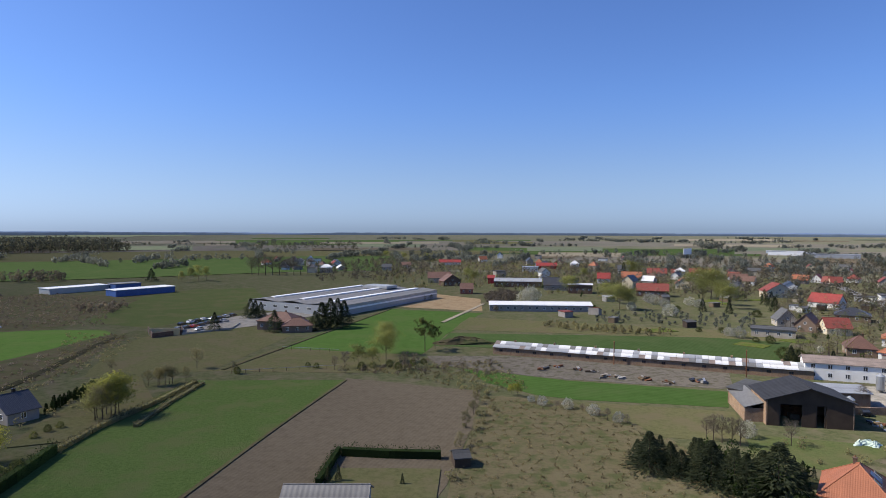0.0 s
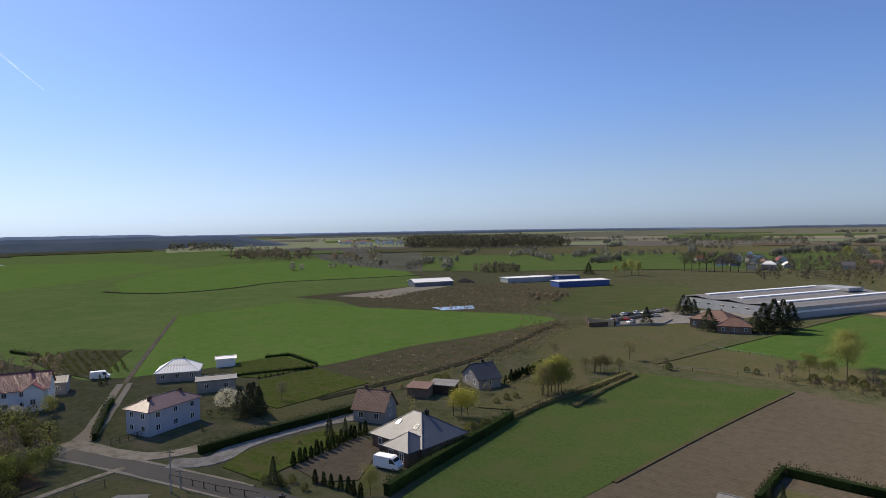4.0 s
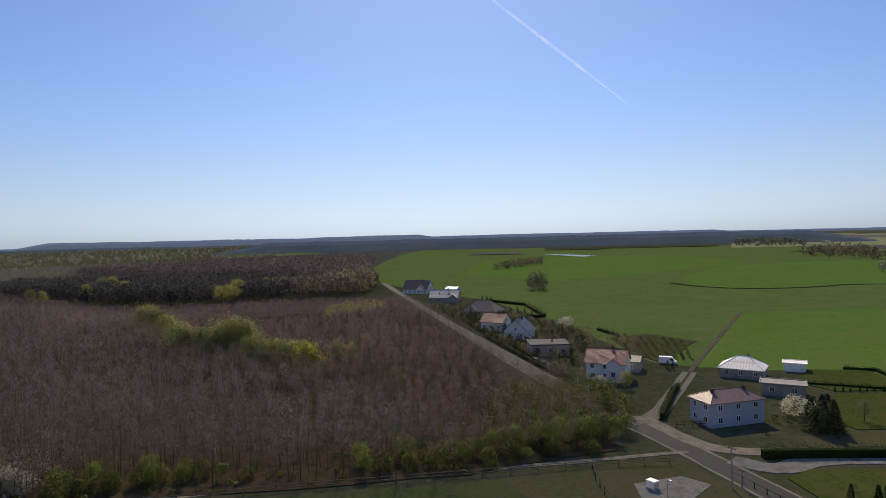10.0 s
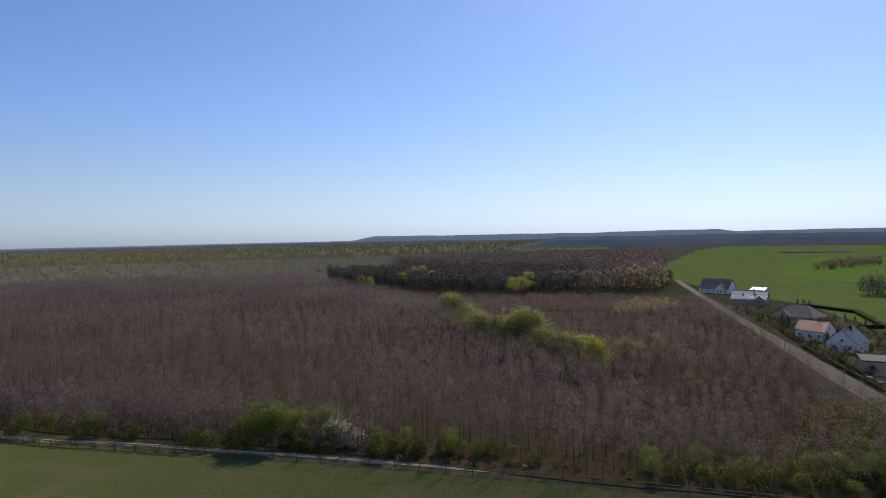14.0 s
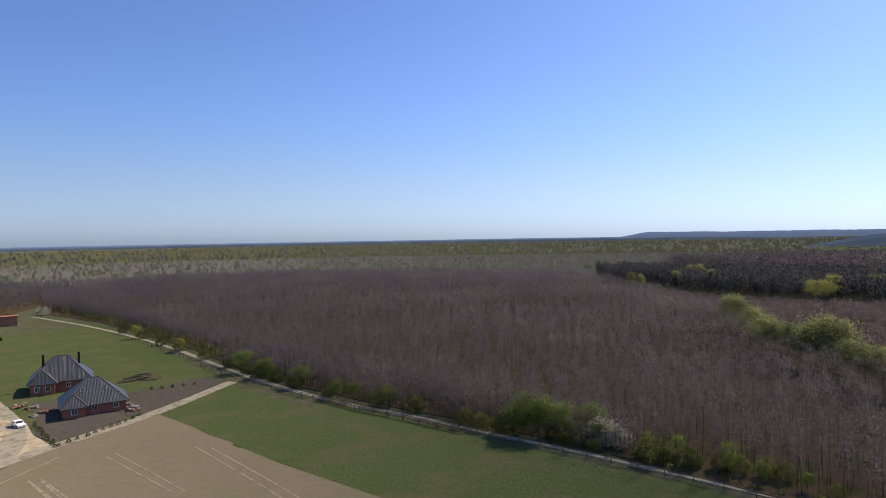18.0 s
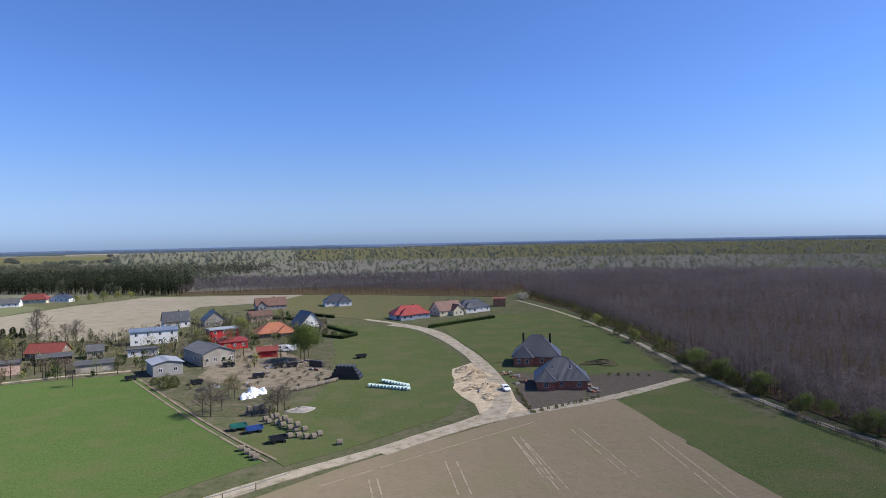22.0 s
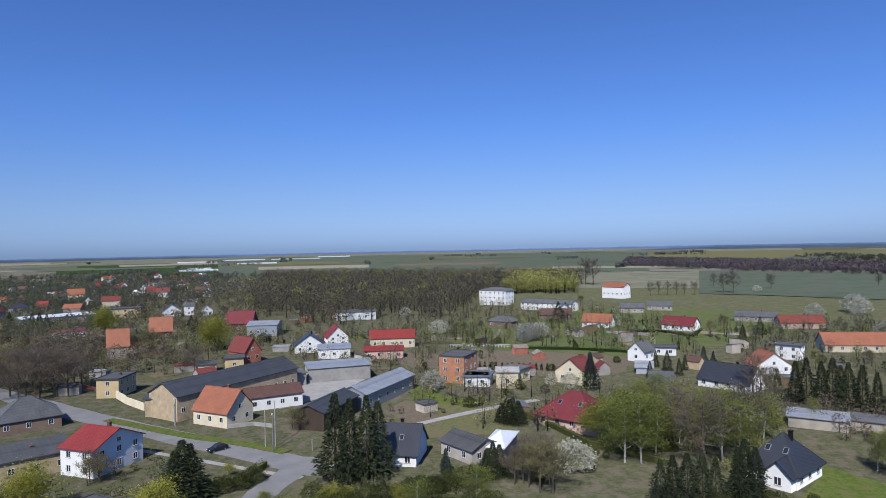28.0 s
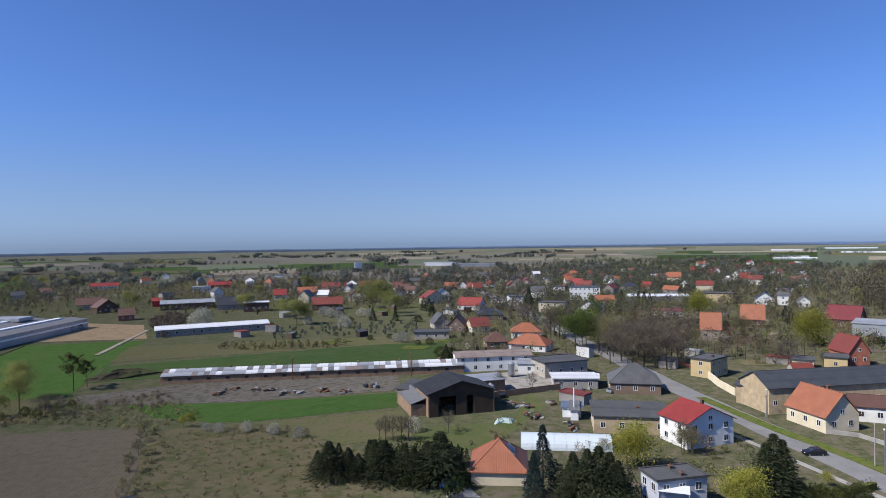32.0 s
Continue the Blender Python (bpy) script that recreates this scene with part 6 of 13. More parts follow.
parcel('field', 'plough', [(263.6, 32.7), (263.5, 2.5), (256.9, -27.7), (225, -23), (219.4, -5.9), (228.2, 12.1), (232.6, 28.9)], 'bare garden field between clipped hedges')
parcel('garden', 'plough', [(175, 31.4), (171.1, 17.5), (164.1, 13.5), (150.9, 23.4), (151.6, 27.4)], 'bare vegetable plot behind the bungalow')
parcel('field', 'lawn', [(132.5, -50.4), (120.9, -60), (114.4, -68.2), (104.8, -57.6), (106, -41.2), (111.5, -37.7)], 'mown lawn behind the black-roofed house')
parcel('field', 'lawn', [(155.4, 41.8), (187.6, 43.2), (175.3, 18), (160.5, 31)], 'green garden plot')
parcel('field', 'dull_field', [(158.5, 40.4), (173.6, 35.1), (165.5, 8.4), (147.7, 10.1), (140.7, 31.2)], 'grey-green vegetable plot')
parcel('rough_edge', 'reeds', [(108.5, -61.1), (107.9, -75.1), (82.2, -93.6), (70.5, -83), (63.5, -60), (86.7, -44.4)], 'pale dry reeds and grass')
parcel('rough_edge', 'reeds', [(106.4, -58.8), (109.9, -72.9), (97.4, -81.8), (83.4, -98.1), (72, -87.2), (68.1, -69.4), (80.4, -46.1), (97.1, -50.2)], 'pale dry reeds and grass')
parcel('pasture', 'meadow', [(343.7, 78.3), (452.1, -44.9), (411.7, -138.5), (318.7, -107.1), (250.1, -34.1), (270.7, 36.9)], 'green gardens with fruit trees')

parcel('field', 'meadow_green', [(197.4, -119), (187.4, -140), (145.7, -175.8), (113, -136), (141.5, -146.8), (160, -130), (164.9, -104.2)], 'green meadow running behind the birch grove')
parcel('field', 'meadow_green', [(170.2, -101), (200.5, -120.1), (175.6, -145.8), (150.8, -162.2), (152.1, -186.3), (145.8, -201), (79.2, -108.4), (77.6, -91.8), (111.8, -112), (145.8, -108.3)], 'bright green field behind the birch grove')

# roads and tracks
strip('verge', 'pale_track', [(-268, 26.7), (-183.8, 40.2), (-143.2, 49.1), (-122.9, 54.4), (-105.9, 57.7), (-91.5, 60.5)], 6.4, 'pale trodden dirt verge beside the road')
strip('road', 'old_asphalt', [(-594.6, -23.9), (-402.9, 4.6), (-268, 26.7), (-183.8, 40.2), (-143.2, 49.1), (-122.9, 54.4), (-105.9, 57.7), (-91.5, 60.5), (-78.3, 63.1)], 5.2, 'narrow worn asphalt road along the wood')
strip('track', 'pale_track', [(-139, 48.5), (-142.2, 56.5), (-162.3, 69.8), (-186.6, 85.4)], 4.2, 'pale dirt track between fields')
strip('track_middle', 'dull_field', [(-147, 60.5), (-162.3, 70), (-186.6, 85.6)], 0.8, 'strip of grass between the ruts', category='grass')
strip('track', 'dirt', [(-186, 85), (-230.7, 114.8), (-313.4, 170.8)], 1.6, 'worn dirt line along the field edge')
strip('track', 'track', [(-119.4, 54), (-119.1, 47.8), (-117.1, 33.1), (-115.1, 8.7), (-113.5, -9.6), (-107.9, -51.8), (-104.7, -77.1), (-102.7, -88.7)], 1.5, 'sandy track along the edge of the wood')
strip('track', 'track', [(-102.7, -88.7), (-97, -126.3), (-93.8, -133.3), (-90.4, -174.4), (-91.1, -210.6), (-94.4, -273.8), (-88.4, -369.5), (-74.8, -446.1)], 2.0, 'sandy track along the edge of the wood')
strip('driveway', 'track', [(-144.3, 53.7), (-122.9, 57.7), (-118.4, 63.6), (-117.2, 71.5)], 4.0, 'pale dirt apron at the crossroads')
strip('driveway', 'gravel', [(-114.4, 60.1), (-107.9, 65.8), (-112.5, 74.4), (-111.3, 89.2), (-106.6, 102.3)], 5.0, 'gravel drive to a house')
strip('track', 'track', [(7.4, -129.9), (-2.3, -139.3), (-14.5, -149.3), (-25, -162.6), (-26.5, -202.8), (-20.2, -255.7), (-6.4, -310.8), (11.3, -328.9)], 5.0, 'wide sandy track past the building site')
strip('track', 'track', [(-26.8, -181.2), (-21.8, -240.3), (-14.5, -296.5), (0.8, -325), (25.9, -354.9)], 4.0, 'sandy track to the new houses')
strip('track', 'track', [(56.6, -95.3), (43.3, -101.8), (24.6, -118.6), (12.2, -127.6), (-1.6, -138.5), (-18.5, -151), (-30.8, -157), (-53.8, -167), (-83.9, -187.2)], 3.6, 'sandy track along the sown field')
strip('track', 'dirt', [(91.6, -209.7), (60.1, -165.5), (40.1, -139.4), (29.6, -127.1)], 0.7, 'rut of a two-rutted farm track')
strip('track', 'dirt', [(90.1, -210.9), (58.8, -166.9), (38.6, -140.5), (27.9, -128)], 0.7, 'rut of a two-rutted farm track')
strip('road', 'asphalt', [(118.1, 46.3), (123.7, 60.1), (129.3, 75.1), (134, 87), (139.7, 101.6), (150.5, 128.9), (161.8, 154.4), (178.2, 191.1), (198.2, 235.7), (236.7, 313.6), (275.3, 408.2), (312.3, 490.9)], 7.6, 'asphalt village street')
strip('pavement', 'paving', [(113.7, 49), (116.2, 59.8), (120.3, 73.9), (125.1, 92.5), (128.4, 102.7)], 1.4, 'grey pavement beside the street')
strip('road', 'asphalt', [(125.4, 52.9), (114.9, 52.2), (107, 53.3), (97.6, 53), (84.7, 52)], 6.0, 'asphalt side road')
strip('garden_path', 'paving', [(145.4, 40.6), (165.2, 22.9), (179.8, 6)], 2.5, 'grey path between gardens')
parcel('yard', 'paving', [(189.3, 96.6), (213.1, 91.5), (202.3, 63.9), (179.6, 67.4), (162.6, 76.3), (172.8, 88.3)], 'concrete courtyard between the halls')
parcel('garden', 'plough', [(164, 46.7), (175.4, 43.4), (173, 33.8), (150.8, 29.5), (155.4, 39.7)], 'dug brown vegetable plot behind the halls')
parcel('yard', 'gravel', [(98.3, 152.2), (117.7, 146.1), (137.4, 159.8), (136.5, 172.1), (114.6, 175.9), (106, 168)], 'tan gravel farmyard')
parcel('car_park', 'gravel', [(-123, 259.8), (-103.7, 314.6), (-78.6, 342), (-55.4, 333), (-81.6, 286.9), (-107, 260)], 'pale gravel car park')
parcel('pond', 'water', [(-218.7, 268.3), (-204.3, 286.5), (-195.4, 276.2), (-206.3, 261.7)], 'small pond mirroring the sky', category='pond')
parcel('pond', 'water', [(-1260.5, 275.2), (-1087.2, 307.2), (-1107.8, 338), (-1244.2, 308.3)], 'narrow distant pond', category='pond')
parcel('track_plot', 'gravel', [(-105.5, 38), (-107.7, 47.5), (-103.4, 50.9), (-98.4, 45.3), (-96.9, 36.8)], 'pale concrete pad by the crossroads')
# No hollow here: the shadow line of the ditch is painted as a dark strip.
strip('ditch', 'ditch_bank', [(-500, 215), (-472.3, 216.7), (-434.5, 237.2), (-429.9, 288), (-449.5, 331.6), (-409.7, 396.5), (-381, 453)], 5.0, 'flat dark strip painted as the shade of a ditch below a terrace')
strip('ditch', 'ditch_bank', [(-125.6, 106.5), (-122, 132.6), (-119.5, 170), (-124.6, 202.5), (-130.1, 230), (-131.8, 251.4)], 3.0, 'dark overgrown ditch')
strip('edge_path', 'track', [(178.8, -131), (148, -191.5), (152.8, -199.4), (123.1, -217.7), (99, -225.3)], 2.0, 'pale path along the garden fences')

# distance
# The skyline ridges wear the haze colours and glow faintly, with no lamp behind them.
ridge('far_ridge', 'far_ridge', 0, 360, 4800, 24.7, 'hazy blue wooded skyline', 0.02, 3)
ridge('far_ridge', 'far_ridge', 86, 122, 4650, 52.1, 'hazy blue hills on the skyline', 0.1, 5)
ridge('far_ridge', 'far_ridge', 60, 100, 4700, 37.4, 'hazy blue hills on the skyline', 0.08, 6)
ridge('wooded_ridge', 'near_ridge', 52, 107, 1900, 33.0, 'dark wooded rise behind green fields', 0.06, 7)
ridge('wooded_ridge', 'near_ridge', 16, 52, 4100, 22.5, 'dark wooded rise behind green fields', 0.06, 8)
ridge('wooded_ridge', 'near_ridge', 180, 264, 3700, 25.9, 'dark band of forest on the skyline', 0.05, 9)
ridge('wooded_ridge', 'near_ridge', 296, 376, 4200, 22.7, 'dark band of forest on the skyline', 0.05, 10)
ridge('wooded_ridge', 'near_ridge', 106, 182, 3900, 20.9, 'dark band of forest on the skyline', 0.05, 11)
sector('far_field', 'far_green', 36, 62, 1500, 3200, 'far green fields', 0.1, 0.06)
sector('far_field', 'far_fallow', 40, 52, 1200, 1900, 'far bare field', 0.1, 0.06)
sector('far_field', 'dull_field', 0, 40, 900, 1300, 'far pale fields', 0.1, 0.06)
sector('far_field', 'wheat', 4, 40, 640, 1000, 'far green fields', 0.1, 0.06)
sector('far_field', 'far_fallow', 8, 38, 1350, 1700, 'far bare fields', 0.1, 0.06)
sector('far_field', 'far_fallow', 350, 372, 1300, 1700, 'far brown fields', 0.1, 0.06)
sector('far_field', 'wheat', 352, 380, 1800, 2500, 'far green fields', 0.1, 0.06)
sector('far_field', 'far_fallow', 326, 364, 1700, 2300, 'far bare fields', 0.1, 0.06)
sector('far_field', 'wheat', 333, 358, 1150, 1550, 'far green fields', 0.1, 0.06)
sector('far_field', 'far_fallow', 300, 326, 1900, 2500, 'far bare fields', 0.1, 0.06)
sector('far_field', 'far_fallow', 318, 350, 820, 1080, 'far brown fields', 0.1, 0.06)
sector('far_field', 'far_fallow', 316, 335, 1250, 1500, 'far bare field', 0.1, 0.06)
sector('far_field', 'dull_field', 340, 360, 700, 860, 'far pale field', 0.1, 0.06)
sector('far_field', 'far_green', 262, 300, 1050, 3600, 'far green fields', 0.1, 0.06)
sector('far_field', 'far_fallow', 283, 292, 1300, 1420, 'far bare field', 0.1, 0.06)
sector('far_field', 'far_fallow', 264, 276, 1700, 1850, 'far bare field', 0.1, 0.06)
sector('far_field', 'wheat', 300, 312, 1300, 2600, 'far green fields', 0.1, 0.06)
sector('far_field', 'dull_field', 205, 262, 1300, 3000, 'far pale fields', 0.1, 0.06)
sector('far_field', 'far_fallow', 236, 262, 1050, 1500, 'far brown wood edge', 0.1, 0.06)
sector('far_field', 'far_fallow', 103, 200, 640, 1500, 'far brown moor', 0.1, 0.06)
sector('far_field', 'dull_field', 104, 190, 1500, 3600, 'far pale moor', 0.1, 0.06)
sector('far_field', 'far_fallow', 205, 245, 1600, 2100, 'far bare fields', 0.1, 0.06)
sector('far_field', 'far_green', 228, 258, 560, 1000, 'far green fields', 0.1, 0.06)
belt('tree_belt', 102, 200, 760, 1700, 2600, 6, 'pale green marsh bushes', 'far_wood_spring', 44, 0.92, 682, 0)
# Farther belts take the leaf tones with haze mixed in.
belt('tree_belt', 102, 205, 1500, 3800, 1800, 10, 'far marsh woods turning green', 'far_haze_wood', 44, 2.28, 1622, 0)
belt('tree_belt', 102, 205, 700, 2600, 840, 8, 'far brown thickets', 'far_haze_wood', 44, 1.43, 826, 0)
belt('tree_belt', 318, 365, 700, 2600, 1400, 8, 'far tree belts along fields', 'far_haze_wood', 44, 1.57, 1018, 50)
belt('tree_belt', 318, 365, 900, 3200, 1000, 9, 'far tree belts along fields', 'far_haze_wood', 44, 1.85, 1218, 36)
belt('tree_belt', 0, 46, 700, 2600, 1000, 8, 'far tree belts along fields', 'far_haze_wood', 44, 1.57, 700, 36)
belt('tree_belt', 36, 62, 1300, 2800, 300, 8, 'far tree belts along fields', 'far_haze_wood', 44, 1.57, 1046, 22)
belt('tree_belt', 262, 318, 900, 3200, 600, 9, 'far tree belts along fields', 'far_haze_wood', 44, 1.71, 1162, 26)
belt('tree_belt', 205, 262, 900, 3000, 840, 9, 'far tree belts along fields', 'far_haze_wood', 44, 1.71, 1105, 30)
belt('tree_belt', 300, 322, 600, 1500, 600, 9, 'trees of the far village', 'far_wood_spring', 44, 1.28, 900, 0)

# the young bare wood
OLD_WOOD = [(-112.9, 10.7), (-109.6, -32.1), (-107.9, -75), (-104.9, -103.5), (-98.1, -139.4), (-93.6, -184.4), (-98.3, -270.4), (-97, -378.8), (-84, -455), (-100, -560), (-132, -675), (-253, -700), (-352, -680), (-490, -511), (-549, -399), (-445, -269), (-342, -146), (-300, -128), (-237, -84), (-188, -34), (-160, -14)]
LOW_WOOD = [(-300, -126), (-237, -80), (-188, -30), (-160, -10), (-113.6, 10.6), (-122.3, 41.8), (-142.3, 43.2), (-180.5, 31), (-266.6, 21.7), (-396, -2.5), (-388, -24), (-376, -46), (-362, -80), (-352, -132)]
HEATH = [(-352, -132), (-362, -80), (-376, -46), (-388, -24), (-440, -14), (-452, -95), (-436, -178), (-445, -260)]
parcel('wood_floor', 'forest_floor', OLD_WOOD, 'brown leaf litter under the bare wood')
parcel('wood_floor', 'forest_floor', LOW_WOOD, 'brown leaf litter under the bare wood')
parcel('heath', 'red_heath', HEATH, 'reddish brown heath in a clearing of the wood')
forest('young_wood', scatter(OLD_WOOD, 3.3, 5), 11.2, 'dense bare young wood with grey-brown twigs', seed=5, twigs=120)
forest('young_wood', scatter(LOW_WOOD, 3.2, 6), 9.2, 'lower bare young wood with reddish brown twigs', 'red_twigs', seed=6, twigs=105, crown=1.35)
parcel('wood_floor', 'forest_floor', [(205, -560), (125, -548), (36, -518), (-70, -472), (-110, -560), (-130, -690), (-104, -760), (51, -745), (163, -732), (241, -700)], 'brown leaf litter under the far bare wood')
forest('far_young_wood', scatter([(205, -560), (125, -548), (36, -518), (-70, -472), (-110, -560), (-130, -690), (-104, -760), (51, -745), (163, -732), (241, -700)], 3.4, 7), 9, 'bare young wood behind the hamlet', seed=7, twigs=110)
clumps('heath_scrub', scatter(HEATH, 6, 19), 2.2, 'low reddish scrub on the heath', 'red_twigs', seed=19, count=34, size=0.7, wide=0.9, cat='scrub')
clumps('pine_wood', scatter([(-495, -315), (-436, -180), (-452, -98), (-540, -70), (-620, -120), (-650, -250), (-590, -390)], 6.0, 8), 14.5, 'dark pine wood behind the young trees', 'pine_dark', seed=8, count=70, size=1.2, vary=0.16, wide=0.2)
clumps('mixed_wood', scatter([(-452, -95), (-470, -30), (-552, -28), (-700, -46), (-1100, -60), (-1050, -330), (-760, -400), (-620, -120), (-540, -64)], 9, 9), 17, 'grey-brown mixed wood in the distance', 'bare_far', seed=9, count=60, size=1.5, vary=0.2)
clumps('mixed_wood', scatter([(-470, -90), (-478, -28), (-560, -26), (-640, -40), (-640, -60), (-540, -60)], 8, 12), 15, 'mixed wood coming into pale leaf', 'olive_twigs', seed=12, count=60, size=1.0, vary=0.3)
clumps('pine_wood', scatter([(535, -590), (433, -624), (314, -602), (201, -552), (215, -640), (330, -760), (470, -760), (600, -700)], 6.5, 10), 17, 'dark pine wood behind the hamlet', 'pine_green', seed=10, count=90, size=1.1, vary=0.2, wide=0.24)
clumps('pine_wood', scatter([(525, -588), (433, -618), (320, -598), (230, -560), (240, -580), (320, -616), (433, -636), (525, -604)], 13, 18), 11, 'young leafy trees along the pine wood', 'far_wood_spring', seed=18, count=80, size=0.8, vary=0.35, wide=0.34)
clumps('mixed_wood', scatter([(1274.9, -128.6), (979, -278.9), (797.3, -418.8), (760.3, -560.2), (896.8, -660.9), (1245.1, -478.3), (1764.7, -192.7)], 11, 17), 10, 'bare brown wood behind the fields', 'bare_far', seed=17, count=50, size=1.6, vary=0.25)
clumps('mixed_wood', scatter([(878, -454), (687, -516), (535, -590), (600, -700), (800, -640), (1050, -560)], 9, 11), 13, 'bare brown wood behind the fields', 'bare_far', seed=11, count=60, size=1.3, vary=0.25)
clumps('mixed_wood', scatter([(1500, -560), (1060, -600), (700, -760), (420, -900), (230, -900), (240, -1100), (700, -1150), (1500, -800)], 20, 13), 12, 'mixed wood beyond the pines', 'far_wood', seed=13, count=60, size=1.9, vary=0.3)
clumps('park_wood', scatter([(427, 228.7), (336.7, 130), (385.5, 87.8), (358.2, 68.2), (572.8, 56.9), (609.4, -17), (798.7, -35.4), (887, 167.6), (916, 449.1)], 10.5, 14), 15, 'bare park wood with brown crowns', 'far_wood_brown', seed=14, count=130, size=0.85, vary=0.34, wide=0.5)
clumps('hill_wood', scatter([(-931.2, 1047.3), (-768.7, 1037.5), (-623.7, 1131.3), (-602.9, 1225), (-905.7, 1476.9), (-1229.6, 1446.9)], 14, 15), 22, 'dark wood on the far fields', 'far_wood', seed=15, count=36, size=3.0)

# buildings in front of the first view
open_barn(83.2, 144.4, -12, 17.9, 12.5, 5.9, 2.8)
house(100.5, 157.5, -12, 12, 6, 3.6, 0.7, kind='mono', wall='old_brick', roof='light_sheet', name='outbuilding', sides='', chimney=0, label='low brick shed with a pale sheet roof behind the barn')
house(128.5, 171.5, -40, 7.5, 6.5, 3.4, 0.6, kind='mono', wall='white_render', roof='light_sheet', name='garage', sides='f', chimney=0, win=1, label='white garage with a pale sheet roof by the yard')
house(77.8, 158.6, -54, 5.2, 9, 4, 0.8, kind='mono', wall='old_brick', roof='tar_roof', name='lean_to', sides='f', chimney=0, win=2)
patch_shed(65.2, 205.7, -22.1, 98.8, 9, 2.7, 1.3)
house(53.1, 342.2, -3.7, 54.7, 14, 3.4, 1.2, wall='grey_render', roof='white_sheet', name='livestock_shed', sides='f', win=14, chimney=0)
works(-55.5, 372.5, -28.9, 62.7, 100, 5, 1)
house(-71.8, 276.8, -9.4, 16.9, 12, 4, 3.2, kind='hip', wall='brown_render', roof='brown_tiles')
house(-63.1, 269.9, 14.5, 12.4, 10, 3, 2.6, kind='hip', wall='brown_render', roof='brown_tiles')
house(-204, 422.3, 53.4, 40.3, 14, 4, 0.6, kind='flat', wall='blue_paint', roof='white_sheet', name='warehouse', sides='', chimney=0)
house(-256.8, 435.6, 58.1, 40.2, 14, 3.6, 0.6, kind='flat', wall='grey_metal', roof='white_sheet', name='warehouse', sides='', chimney=0)
house(-231.2, 453.5, 47.8, 17.5, 14, 4.5, 0.6, kind='flat', wall='blue_paint', roof='grey_sheet', name='warehouse', sides='', chimney=0)
house(-307, 374.6, 58.1, 30.9, 18, 3.3, 2, wall='dark_metal', roof='white_sheet', name='field_barn', sides='', chimney=0)
lump_pile('earth_mound', -298, 408, 9, 5, 3, 'dark_soil', 'heap of dug brown earth beside the barn', 'mound')
house(-17.5, 93.7, 0.3, 12.4, 9, 3, 2.2, wall='grey_render', roof='grey_sheet', name='garage', sides='', chimney=0)

# houses by the crossroads
house(-99.6, 143.3, 62, 6.8, 10, 2.7, 3.2, wall='grey_render', roof='graphite_tiles', sides='fl')
house(-106.2, 124.5, 20, 5.5, 4.5, 2.5, 0.5, kind='mono', wall='brown_render', roof='brown_tiles', name='garden_shed', sides='', chimney=0, label='red-brown garden shed among fruit trees')
house(-102.8, 130.5, 20, 6.5, 4, 2.4, 0.5, kind='mono', wall='dark_wood', roof='grey_sheet', name='garden_shed', sides='', chimney=0, label='dark wooden garden shed with a grey sheet roof')
house(-101.8, 103.1, 16.3, 7.9, 6.3, 3.2, 3.6, over=0.45, axis='x', wall='grey_render', roof='brown_tiles', sides='fr', chimney=2)
house(-81.6, 94.9, -4.7, 14.3, 12.2, 3, 4, over=0.45, kind='hip', wall='dark_brick', roof='shiny_tiles', sides='fl', chimney=1, skylights=2, wing=(3.4, 6.5, 3.2, 'hip'), label='brick bungalow under a glinting hipped tile roof')
house(-138, 71.7, 11.8, 7.3, 14, 5.5, 1.8, over=0.45, kind='hip', axis='y', wall='blue_render', roof='pink_tiles', floors=2, sides='fr', chimney=2, label='pale blue two-storey house with a low roof')
house(-179.6, 98.4, 53.5, 11.8, 9, 3, 2.8, kind='hip', wall='grey_render', roof='white_sheet', sides='f')
house(-158.2, 97.5, 58.3, 10.2, 6, 3, 0.4, kind='flat', wall='grey_render', roof='grey_sheet', name='outbuilding', chimney=0)
house(-183.7, 116.9, 57.5, 5.9, 5, 2.4, 0.3, kind='flat', wall='white_metal', roof='white_sheet', name='container_shed', sides='', chimney=0)
house(-183.5, 59, 61.4, 11.3, 9, 5.4, 3.4, wall='white_render', roof='rose_tiles', floors=2, sides='flr', wing=(2.5, 4, 1.2, 'gable'))
house(-193.5, 68.5, 61.4, 8, 7, 3.4, 1.2, wall='grey_render', roof='grey_sheet', name='garage', sides='f', chimney=0)
house(-224.9, 50.1, 85.8, 13.6, 12, 4, 0.5, kind='flat', wall='pink_render', roof='tar_roof', win=3)
house(-260.5, 46.2, 60, 10, 10, 3.6, 4.6, axis='y', wall='white_render', roof='graphite_tiles')
house(-284, 39.5, 54.4, 10.8, 9, 4.2, 3.4, wall='white_render', roof='rose_tiles')
house(-338, 40.6, 55.5, 18.8, 12, 3, 5, kind='hip', wall='grey_render', roof='pale_pink_tiles', wing=(-5, 8, 3, 'hip'))
house(-412.5, 23.8, 77.9, 18.5, 11, 3.4, 4.4, wall='grey_render', roof='light_sheet', skylights=2, wing=(6, 5, 1.5, 'gable'))
house(-482, 7.4, 62.1, 20.7, 12, 3.4, 6.2, wall='white_render', roof='pale_pink_tiles', wing=(5, 6, 1.5, 'gable'))
house(-476.6, 34, 58.1, 9.6, 8, 3, 1.5, wall='white_render', roof='white_sheet')
house(-74.7, 54.2, 20, 12, 9, 2.8, 2.6, kind='hip', wall='grey_render', roof='graphite_tiles', sides='', chimney=1, label='low house under a dark grey hipped roof by the road')
car(-78.6, 82.7, 10, 'car_white', True)

